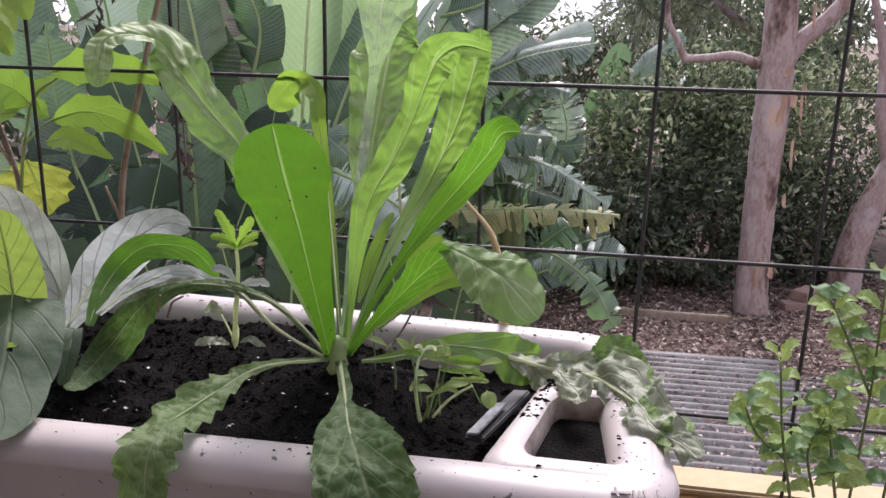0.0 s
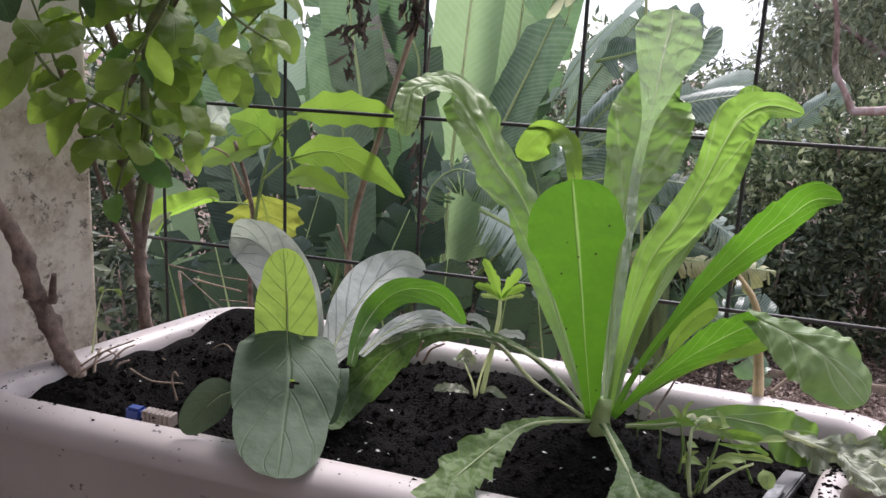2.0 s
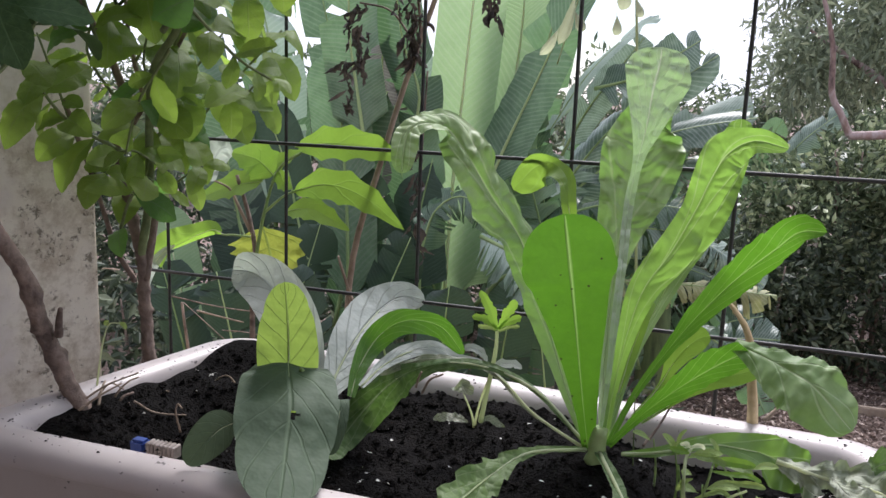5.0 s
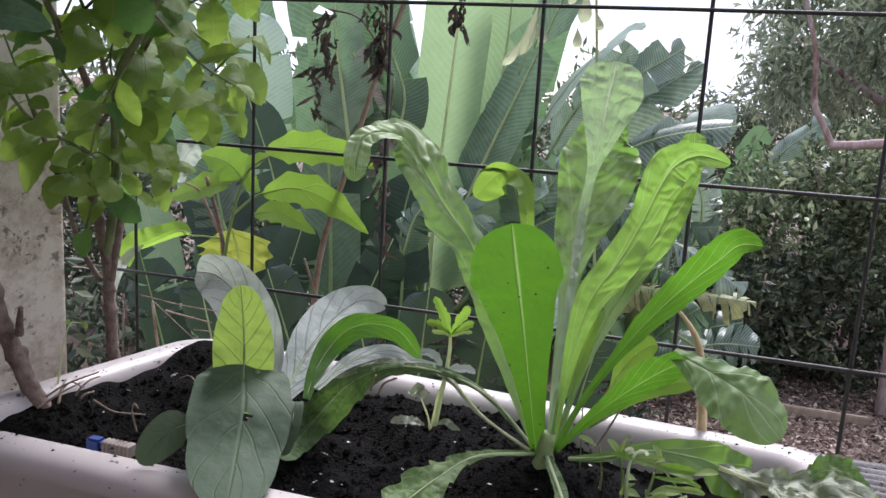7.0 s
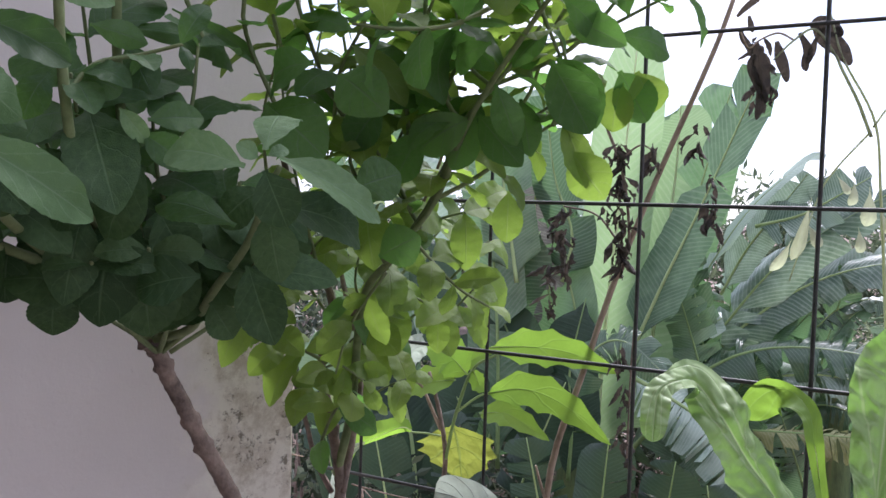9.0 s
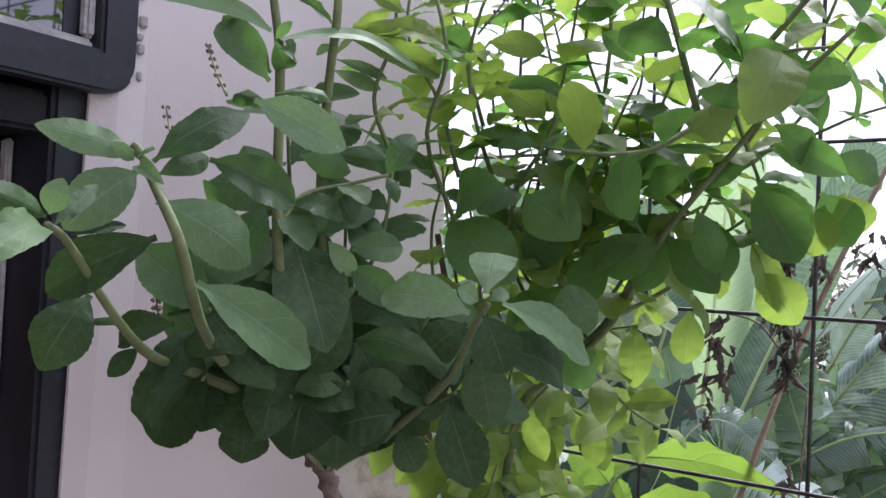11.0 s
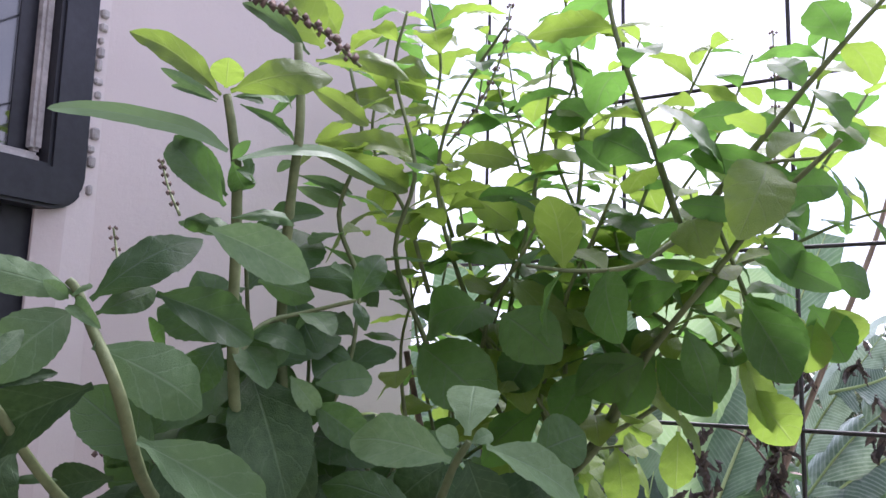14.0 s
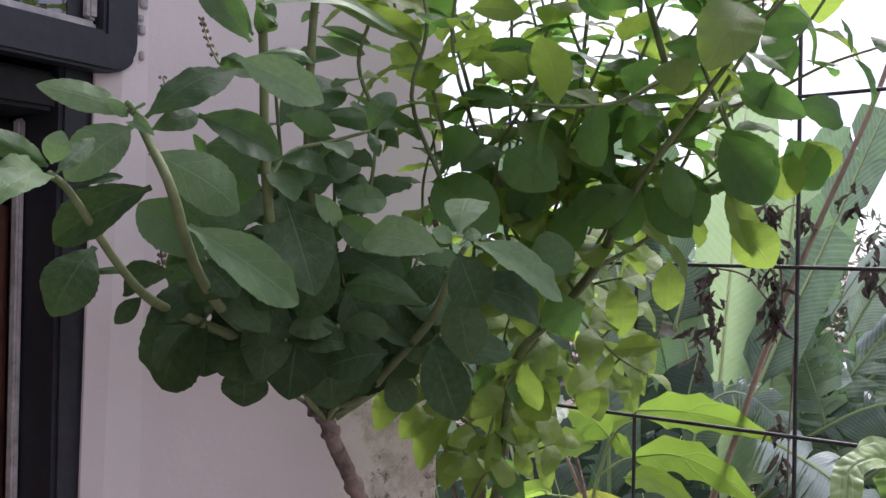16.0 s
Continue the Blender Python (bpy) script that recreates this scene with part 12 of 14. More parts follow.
basil_leaf(basil_b, (-0.265, -0.220, 1.841), (-0.299, -0.220, 1.857), (0.07, -1.00, 0.02), 0.80, False)
basil_leaf(basil_b, (-0.252, -0.240, 1.755), (-0.224, -0.200, 1.748), (0.19, -0.97, 0.18), 0.74, False)
basil_leaf(basil_b, (-0.274, -0.280, 1.770), (-0.255, -0.260, 1.749), (0.10, -0.91, 0.41), 0.99, False)
basil_leaf(basil_b, (-0.321, -0.250, 1.851), (-0.285, -0.240, 1.853), (0.18, -0.98, 0.10), 0.90, False)
basil_leaf(basil_b, (-0.247, -0.200, 1.837), (-0.226, -0.200, 1.845), (0.12, -0.96, 0.24), 1.56, False)
basil_leaf(basil_b, (-0.401, -0.240, 1.849), (-0.376, -0.240, 1.827), (0.30, -0.95, 0.06), 0.80, False)
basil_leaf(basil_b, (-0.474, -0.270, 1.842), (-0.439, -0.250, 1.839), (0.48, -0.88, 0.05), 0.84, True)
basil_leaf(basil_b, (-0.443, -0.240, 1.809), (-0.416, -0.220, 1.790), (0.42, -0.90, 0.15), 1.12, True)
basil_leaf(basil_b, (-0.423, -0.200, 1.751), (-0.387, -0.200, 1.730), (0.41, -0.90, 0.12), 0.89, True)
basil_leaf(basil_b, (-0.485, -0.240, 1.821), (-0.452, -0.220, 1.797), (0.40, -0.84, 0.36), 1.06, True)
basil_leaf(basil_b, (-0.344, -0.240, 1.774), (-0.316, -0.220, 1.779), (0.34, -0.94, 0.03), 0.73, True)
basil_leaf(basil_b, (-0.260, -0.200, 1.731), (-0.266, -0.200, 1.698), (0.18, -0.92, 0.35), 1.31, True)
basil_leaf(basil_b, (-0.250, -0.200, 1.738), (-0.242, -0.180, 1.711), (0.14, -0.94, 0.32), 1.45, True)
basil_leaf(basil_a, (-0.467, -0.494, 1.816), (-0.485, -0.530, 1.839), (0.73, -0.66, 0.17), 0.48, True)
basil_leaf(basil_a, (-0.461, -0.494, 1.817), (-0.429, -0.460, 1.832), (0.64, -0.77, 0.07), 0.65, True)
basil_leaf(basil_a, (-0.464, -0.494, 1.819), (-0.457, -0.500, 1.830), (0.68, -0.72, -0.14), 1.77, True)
basil_leaf(basil_a, (-0.473, -0.490, 1.816), (-0.490, -0.510, 1.828), (0.79, -0.60, -0.12), 0.34, 2)
basil_leaf(basil_a, (-0.474, -0.490, 1.815), (-0.495, -0.500, 1.824), (0.77, -0.64, -0.02), 0.29, 2)
basil_leaf(basil_a, (-0.463, -0.490, 1.816), (-0.462, -0.470, 1.819), (0.71, -0.71, -0.00), 0.41, 2)
basil_leaf(basil_a, (-0.461, -0.490, 1.816), (-0.460, -0.450, 1.824), (0.65, -0.74, 0.14), 0.34, 2)
basil_leaf(basil_a, (-0.453, -0.500, 1.767), (-0.465, -0.520, 1.791), (0.71, -0.71, -0.03), 0.68, False)
basil_leaf(basil_a, (-0.455, -0.490, 1.785), (-0.457, -0.480, 1.784), (0.66, -0.76, -0.02), 1.01, False)
basil_leaf(basil_a, (-0.469, -0.480, 1.816), (-0.468, -0.440, 1.808), (0.67, -0.72, 0.19), 0.25, False)
basil_leaf(basil_a, (-0.448, -0.500, 1.778), (-0.456, -0.480, 1.780), (0.70, -0.71, -0.07), 0.70, False)
basil_leaf(basil_a, (-0.472, -0.430, 1.858), (-0.504, -0.450, 1.889), (0.66, -0.74, 0.13), 0.37, 2)
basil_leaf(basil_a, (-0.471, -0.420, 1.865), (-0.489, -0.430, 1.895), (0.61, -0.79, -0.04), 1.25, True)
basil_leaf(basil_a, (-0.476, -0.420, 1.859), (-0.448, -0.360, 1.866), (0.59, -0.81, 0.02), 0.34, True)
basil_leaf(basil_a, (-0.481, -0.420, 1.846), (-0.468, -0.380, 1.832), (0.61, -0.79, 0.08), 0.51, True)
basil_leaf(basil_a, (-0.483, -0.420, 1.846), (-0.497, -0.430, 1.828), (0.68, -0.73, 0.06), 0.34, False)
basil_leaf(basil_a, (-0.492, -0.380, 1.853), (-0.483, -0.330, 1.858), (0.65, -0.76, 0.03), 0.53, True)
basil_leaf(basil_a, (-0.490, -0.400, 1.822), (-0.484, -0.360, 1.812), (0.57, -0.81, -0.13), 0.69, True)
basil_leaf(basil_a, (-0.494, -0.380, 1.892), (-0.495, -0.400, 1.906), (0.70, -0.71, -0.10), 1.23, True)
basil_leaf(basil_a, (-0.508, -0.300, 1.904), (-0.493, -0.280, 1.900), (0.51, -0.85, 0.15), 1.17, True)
leaf_sheet(basil_a, [(-0.454, -0.500, 1.787), (-0.459, -0.515, 1.793), (-0.475, -0.530, 1.797), (-0.488, -0.545, 1.798), (-0.494, -0.560, 1.795)], [(1.0, 1.0), (4.3, 4.3), (4.7, 4.7), (3.7, 3.7), (0.0, 0.0)], (0.76, -0.59, 0.24), BASIL_YOUNG, fold=0.15, wave=0.04, nv=40, nu=10, tip=1.3, seed=61)
leaf_sheet(basil_a, [(-0.458, -0.490, 1.786), (-0.459, -0.460, 1.797), (-0.456, -0.430, 1.803), (-0.457, -0.400, 1.801), (-0.455, -0.380, 1.796)], [(1.0, 1.0), (3.0, 3.0), (3.5, 4.0), (3.1, 3.7), (0.0, 0.0)], (0.63, -0.74, 0.27), BASIL_YOUNG, fold=0.15, wave=0.04, nv=40, nu=10, tip=1.3, seed=62)
flower_spike(basil_a, [(-0.552, -0.440, 1.776), (-0.573, -0.430, 1.792), (-0.591, -0.420, 1.807), (-0.595, -0.420, 1.816)], 477)
flower_spike(basil_a, [(-0.575, -0.460, 1.747), (-0.592, -0.450, 1.761), (-0.595, -0.450, 1.770)], 478)
flower_spike(basil_a, [(-0.638, -0.420, 1.671), (-0.641, -0.415, 1.653), (-0.644, -0.410, 1.637)], 479, 0.0034)
flower_spike(basil_a, [(-0.445, -0.420, 1.850), (-0.459, -0.440, 1.867), (-0.486, -0.450, 1.882), (-0.503, -0.450, 1.894)], 480, 0.0036)
flower_spike(basil_b, [(-0.465, -0.300, 1.839), (-0.446, -0.290, 1.869), (-0.435, -0.280, 1.906), (-0.435, -0.270, 1.941)], 481)
flower_spike(basil_b, [(-0.281, -0.200, 1.815), (-0.279, -0.200, 1.863), (-0.279, -0.200, 1.917)], 482)
leafy_twig(basil_a, [(-0.552, -0.360, 1.568), (-0.523, -0.400, 1.639), (-0.513, -0.420, 1.703), (-0.501, -0.440, 1.761)], 0.002, 0.001, TWIG_GREEN, 0.026, 0.058, 483, False, start=0.42, droop=0.15)
leafy_twig(basil_a, [(-0.533, -0.360, 1.602), (-0.506, -0.370, 1.652), (-0.476, -0.380, 1.696), (-0.470, -0.380, 1.738)], 0.002, 0.001, TWIG_GREEN, 0.026, 0.05, 484, False, start=0.42, droop=0.15)
leafy_twig(basil_a, [(-0.555, -0.360, 1.571), (-0.553, -0.400, 1.623), (-0.550, -0.420, 1.664), (-0.540, -0.440, 1.692)], 0.002, 0.001, TWIG_GREEN, 0.021, 0.055, 485, False, start=0.42, droop=0.15)
leafy_twig(basil_a, [(-0.535, -0.350, 1.565), (-0.485, -0.360, 1.593), (-0.457, -0.370, 1.629), (-0.443, -0.370, 1.655)], 0.002, 0.001, TWIG_GREEN, 0.021, 0.055, 486, False, start=0.42, droop=0.15)
leafy_twig(basil_a, [(-0.565, -0.330, 1.547), (-0.534, -0.340, 1.578), (-0.519, -0.350, 1.609), (-0.512, -0.350, 1.638)], 0.002, 0.001, TWIG_GREEN, 0.024, 0.05, 487, False, start=0.42, droop=0.15)
leafy_twig(basil_a, [(-0.474, -0.470, 1.693), (-0.476, -0.450, 1.714), (-0.463, -0.430, 1.722), (-0.442, -0.420, 1.728)], 0.0016, 0.001, TWIG_GREEN, 0.026, 0.034, 488, False)
leafy_twig(basil_a, [(-0.583, -0.360, 1.579), (-0.546, -0.420, 1.606), (-0.522, -0.460, 1.630), (-0.487, -0.500, 1.653)], 0.002, 0.001, TWIG_GREEN, 0.024, 0.055, 489, False, start=0.35, droop=0.2)
leafy_twig(basil_a, [(-0.572, -0.350, 1.567), (-0.540, -0.400, 1.619), (-0.509, -0.430, 1.662), (-0.482, -0.460, 1.708)], 0.002, 0.001, TWIG_GREEN, 0.026, 0.055, 490, False, start=0.35, droop=0.2)
leafy_twig(basil_a, [(-0.553, -0.330, 1.546), (-0.507, -0.360, 1.605), (-0.503, -0.380, 1.657), (-0.488, -0.400, 1.704)], 0.002, 0.001, TWIG_GREEN, 0.026, 0.055, 491, False, start=0.35, droop=0.2)
put('stem', tube('stem', [(-0.556, -0.086, 1.257), (-0.563, -0.085, 1.310), (-0.565, -0.085, 1.366), (-0.573, -0.090, 1.433)], [0.0075, 0.0062, 0.0055], TWIG, 12, 60, 0.16, 4, 4), basil_b)
put('branch', tube('branch', [(-0.569, -0.085, 1.375), (-0.543, -0.100, 1.450), (-0.506, -0.140, 1.559), (-0.456, -0.170, 1.602), (-0.395, -0.215, 1.650), (-0.356, -0.250, 1.700)], [0.0045, 0.0035, 0.0026], TWIG_GREEN, 8, 30, 0.12, 493), basil_b, '')
put('branch', tube('branch', [(-0.573, -0.090, 1.427), (-0.580, -0.100, 1.490), (-0.561, -0.110, 1.546), (-0.564, -0.140, 1.602), (-0.560, -0.170, 1.638), (-0.559, -0.200, 1.707)], [0.0045, 0.0035, 0.0025], TWIG, 8, 30, 0.12, 494), basil_b, '')
put('branch', tube('branch', [(-0.562, -0.085, 1.358), (-0.559, -0.070, 1.426), (-0.568, -0.050, 1.476), (-0.599, -0.050, 1.590), (-0.604, -0.050, 1.640)], [0.0042, 0.0031, 0.002], TWIG, 8, 25, 0.12, 495), basil_b, '')
put('branch', tube('branch', [(-0.575, -0.085, 1.356), (-0.585, -0.100, 1.392), (-0.588, -0.120, 1.452), (-0.594, -0.150, 1.539)], [0.003, 0.0024, 0.0018], TWIG, 8, 20, 0.12, 496), basil_b, '')
put('branch', tube('branch', [(-0.447, -0.200, 1.599), (-0.393, -0.220, 1.645), (-0.349, -0.250, 1.704), (-0.305, -0.270, 1.750), (-0.268, -0.280, 1.789), (-0.232, -0.300, 1.815)], [0.0026, 0.0019, 0.0013], TWIG_GREEN, 8, 30, 0.12, 497), basil_b, '')
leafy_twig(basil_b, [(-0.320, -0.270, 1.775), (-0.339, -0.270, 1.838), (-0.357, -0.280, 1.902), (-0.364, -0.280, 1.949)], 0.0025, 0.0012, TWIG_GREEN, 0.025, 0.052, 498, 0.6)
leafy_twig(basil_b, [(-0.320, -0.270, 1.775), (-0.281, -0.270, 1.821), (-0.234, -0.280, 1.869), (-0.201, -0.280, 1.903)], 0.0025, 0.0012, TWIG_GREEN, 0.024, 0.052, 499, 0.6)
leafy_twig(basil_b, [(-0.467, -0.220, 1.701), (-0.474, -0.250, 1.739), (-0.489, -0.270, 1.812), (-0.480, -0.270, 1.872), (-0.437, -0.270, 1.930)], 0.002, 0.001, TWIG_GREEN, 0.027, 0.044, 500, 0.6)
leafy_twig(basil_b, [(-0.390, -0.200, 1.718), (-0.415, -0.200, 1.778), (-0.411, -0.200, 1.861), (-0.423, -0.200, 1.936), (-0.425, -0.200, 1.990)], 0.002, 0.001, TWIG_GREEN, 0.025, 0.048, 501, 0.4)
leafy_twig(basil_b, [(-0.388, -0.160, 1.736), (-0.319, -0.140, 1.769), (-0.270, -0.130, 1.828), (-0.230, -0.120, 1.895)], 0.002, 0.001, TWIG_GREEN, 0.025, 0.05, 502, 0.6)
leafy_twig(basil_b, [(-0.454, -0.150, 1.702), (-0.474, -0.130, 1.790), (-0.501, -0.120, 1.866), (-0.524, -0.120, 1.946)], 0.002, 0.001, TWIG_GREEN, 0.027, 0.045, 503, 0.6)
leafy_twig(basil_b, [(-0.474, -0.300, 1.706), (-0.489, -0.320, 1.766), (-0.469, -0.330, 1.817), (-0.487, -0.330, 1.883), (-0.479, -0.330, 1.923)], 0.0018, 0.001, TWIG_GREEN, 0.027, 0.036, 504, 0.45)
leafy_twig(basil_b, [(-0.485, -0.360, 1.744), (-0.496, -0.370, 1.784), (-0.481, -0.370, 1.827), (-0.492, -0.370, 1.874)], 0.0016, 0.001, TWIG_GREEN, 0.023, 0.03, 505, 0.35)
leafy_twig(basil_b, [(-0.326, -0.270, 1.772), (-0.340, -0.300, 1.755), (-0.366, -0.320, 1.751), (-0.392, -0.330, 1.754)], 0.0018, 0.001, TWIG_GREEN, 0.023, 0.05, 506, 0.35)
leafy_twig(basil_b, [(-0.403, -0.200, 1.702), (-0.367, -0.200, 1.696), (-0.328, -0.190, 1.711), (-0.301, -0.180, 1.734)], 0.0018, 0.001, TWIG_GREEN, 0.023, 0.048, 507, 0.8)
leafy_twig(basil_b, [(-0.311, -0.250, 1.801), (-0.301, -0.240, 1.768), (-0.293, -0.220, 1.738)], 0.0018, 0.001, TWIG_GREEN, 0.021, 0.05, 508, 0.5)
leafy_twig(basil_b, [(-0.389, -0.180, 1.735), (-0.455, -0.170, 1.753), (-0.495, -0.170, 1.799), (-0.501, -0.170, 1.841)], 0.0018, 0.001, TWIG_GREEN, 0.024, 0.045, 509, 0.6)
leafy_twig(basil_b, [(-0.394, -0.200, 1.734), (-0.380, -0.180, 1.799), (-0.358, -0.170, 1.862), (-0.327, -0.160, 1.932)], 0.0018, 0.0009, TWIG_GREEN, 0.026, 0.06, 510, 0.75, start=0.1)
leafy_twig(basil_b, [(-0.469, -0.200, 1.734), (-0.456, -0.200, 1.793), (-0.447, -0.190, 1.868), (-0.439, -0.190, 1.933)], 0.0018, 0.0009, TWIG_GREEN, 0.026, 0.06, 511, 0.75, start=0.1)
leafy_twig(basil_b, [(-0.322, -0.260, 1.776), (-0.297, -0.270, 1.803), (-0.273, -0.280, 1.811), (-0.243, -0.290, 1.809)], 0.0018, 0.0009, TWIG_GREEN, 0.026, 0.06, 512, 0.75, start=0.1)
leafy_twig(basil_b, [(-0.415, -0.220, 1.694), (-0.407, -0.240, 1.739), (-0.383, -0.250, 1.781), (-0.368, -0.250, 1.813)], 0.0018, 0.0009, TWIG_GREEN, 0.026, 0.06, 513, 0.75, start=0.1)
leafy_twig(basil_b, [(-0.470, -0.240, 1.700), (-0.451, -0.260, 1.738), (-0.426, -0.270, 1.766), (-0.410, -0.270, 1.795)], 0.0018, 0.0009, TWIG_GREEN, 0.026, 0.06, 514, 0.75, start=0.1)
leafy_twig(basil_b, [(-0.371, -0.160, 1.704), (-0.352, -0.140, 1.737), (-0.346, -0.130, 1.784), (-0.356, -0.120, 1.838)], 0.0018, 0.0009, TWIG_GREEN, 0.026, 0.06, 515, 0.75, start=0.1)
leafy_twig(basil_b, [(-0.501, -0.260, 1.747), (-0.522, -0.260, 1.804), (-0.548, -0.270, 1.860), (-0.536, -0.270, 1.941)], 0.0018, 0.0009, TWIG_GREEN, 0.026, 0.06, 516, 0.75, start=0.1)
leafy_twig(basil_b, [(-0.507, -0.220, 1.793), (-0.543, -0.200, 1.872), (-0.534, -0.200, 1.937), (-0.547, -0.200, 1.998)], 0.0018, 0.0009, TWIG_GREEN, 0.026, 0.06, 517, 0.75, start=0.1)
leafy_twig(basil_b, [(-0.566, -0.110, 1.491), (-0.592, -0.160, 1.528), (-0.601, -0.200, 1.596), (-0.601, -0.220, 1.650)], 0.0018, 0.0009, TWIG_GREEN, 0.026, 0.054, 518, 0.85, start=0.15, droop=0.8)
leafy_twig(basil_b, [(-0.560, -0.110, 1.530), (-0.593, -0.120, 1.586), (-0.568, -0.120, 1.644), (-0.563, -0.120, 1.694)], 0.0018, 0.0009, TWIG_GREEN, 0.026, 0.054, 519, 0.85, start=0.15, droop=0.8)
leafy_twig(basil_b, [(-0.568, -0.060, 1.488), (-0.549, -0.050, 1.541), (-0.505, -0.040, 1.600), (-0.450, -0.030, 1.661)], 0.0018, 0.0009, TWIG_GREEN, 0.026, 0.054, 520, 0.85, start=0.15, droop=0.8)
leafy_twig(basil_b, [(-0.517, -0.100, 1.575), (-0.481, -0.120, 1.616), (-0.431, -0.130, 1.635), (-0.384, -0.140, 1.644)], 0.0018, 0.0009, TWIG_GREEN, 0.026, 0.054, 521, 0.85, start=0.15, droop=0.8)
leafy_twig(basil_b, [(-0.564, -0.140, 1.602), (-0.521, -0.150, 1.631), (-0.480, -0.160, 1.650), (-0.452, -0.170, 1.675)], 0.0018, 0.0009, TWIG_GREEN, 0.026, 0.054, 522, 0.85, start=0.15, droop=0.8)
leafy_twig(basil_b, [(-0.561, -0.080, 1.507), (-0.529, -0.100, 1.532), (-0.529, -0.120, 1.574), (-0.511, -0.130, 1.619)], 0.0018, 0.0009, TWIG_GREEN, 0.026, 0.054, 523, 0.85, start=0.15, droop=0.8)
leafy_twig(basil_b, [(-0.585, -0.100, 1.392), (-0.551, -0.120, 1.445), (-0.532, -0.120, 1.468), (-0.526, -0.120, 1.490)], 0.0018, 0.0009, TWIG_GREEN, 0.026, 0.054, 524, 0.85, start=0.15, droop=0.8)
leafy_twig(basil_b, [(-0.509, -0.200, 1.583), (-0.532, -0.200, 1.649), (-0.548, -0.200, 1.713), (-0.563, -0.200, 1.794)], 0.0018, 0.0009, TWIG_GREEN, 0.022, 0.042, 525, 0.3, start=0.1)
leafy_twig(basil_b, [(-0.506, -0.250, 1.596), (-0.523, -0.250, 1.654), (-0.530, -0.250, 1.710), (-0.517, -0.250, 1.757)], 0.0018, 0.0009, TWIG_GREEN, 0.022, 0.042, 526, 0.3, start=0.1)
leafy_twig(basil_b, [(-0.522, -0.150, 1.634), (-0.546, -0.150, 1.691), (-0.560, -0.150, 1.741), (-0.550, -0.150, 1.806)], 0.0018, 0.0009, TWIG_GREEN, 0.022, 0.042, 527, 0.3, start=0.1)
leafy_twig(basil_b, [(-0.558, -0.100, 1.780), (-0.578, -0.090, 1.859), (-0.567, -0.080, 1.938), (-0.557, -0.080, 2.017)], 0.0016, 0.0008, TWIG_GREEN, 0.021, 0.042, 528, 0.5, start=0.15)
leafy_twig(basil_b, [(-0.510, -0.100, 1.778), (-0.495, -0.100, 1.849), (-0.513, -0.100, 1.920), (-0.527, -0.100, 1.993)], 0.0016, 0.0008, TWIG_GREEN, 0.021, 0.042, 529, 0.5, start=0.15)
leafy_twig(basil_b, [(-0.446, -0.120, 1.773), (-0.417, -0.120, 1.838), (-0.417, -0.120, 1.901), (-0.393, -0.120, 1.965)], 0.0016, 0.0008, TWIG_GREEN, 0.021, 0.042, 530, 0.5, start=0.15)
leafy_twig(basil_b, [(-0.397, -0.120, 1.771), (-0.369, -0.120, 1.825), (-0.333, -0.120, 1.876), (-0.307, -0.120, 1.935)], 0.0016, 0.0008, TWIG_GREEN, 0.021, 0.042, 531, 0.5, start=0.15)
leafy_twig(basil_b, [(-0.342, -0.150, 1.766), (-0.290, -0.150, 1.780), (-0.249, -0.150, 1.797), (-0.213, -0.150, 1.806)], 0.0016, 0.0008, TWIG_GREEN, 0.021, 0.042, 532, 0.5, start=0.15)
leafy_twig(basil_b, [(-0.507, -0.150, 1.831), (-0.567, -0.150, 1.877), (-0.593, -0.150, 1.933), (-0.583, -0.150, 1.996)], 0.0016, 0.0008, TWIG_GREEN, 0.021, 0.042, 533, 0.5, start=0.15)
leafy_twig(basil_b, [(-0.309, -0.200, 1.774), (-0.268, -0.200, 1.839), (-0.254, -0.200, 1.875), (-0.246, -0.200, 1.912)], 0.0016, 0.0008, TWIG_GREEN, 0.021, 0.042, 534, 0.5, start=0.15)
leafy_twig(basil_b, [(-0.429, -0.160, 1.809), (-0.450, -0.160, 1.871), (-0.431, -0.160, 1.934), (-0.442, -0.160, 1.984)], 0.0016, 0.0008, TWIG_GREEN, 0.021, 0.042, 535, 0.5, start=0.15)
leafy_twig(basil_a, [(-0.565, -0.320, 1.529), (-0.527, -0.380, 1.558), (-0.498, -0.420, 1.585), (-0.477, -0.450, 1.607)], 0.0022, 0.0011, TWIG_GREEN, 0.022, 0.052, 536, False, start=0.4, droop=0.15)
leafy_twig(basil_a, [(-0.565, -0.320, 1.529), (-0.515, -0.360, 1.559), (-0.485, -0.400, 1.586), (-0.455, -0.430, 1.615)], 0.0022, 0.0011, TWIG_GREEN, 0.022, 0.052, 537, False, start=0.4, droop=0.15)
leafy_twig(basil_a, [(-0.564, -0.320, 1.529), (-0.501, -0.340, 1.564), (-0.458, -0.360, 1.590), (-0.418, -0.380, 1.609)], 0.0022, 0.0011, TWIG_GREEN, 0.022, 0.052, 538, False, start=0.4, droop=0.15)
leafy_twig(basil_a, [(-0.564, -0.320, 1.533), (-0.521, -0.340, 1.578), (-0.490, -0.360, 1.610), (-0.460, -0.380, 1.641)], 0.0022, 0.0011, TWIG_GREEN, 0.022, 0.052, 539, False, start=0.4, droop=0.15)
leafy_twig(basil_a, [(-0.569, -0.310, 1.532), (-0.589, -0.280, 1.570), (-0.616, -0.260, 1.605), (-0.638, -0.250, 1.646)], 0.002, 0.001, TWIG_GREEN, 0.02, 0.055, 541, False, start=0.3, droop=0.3)
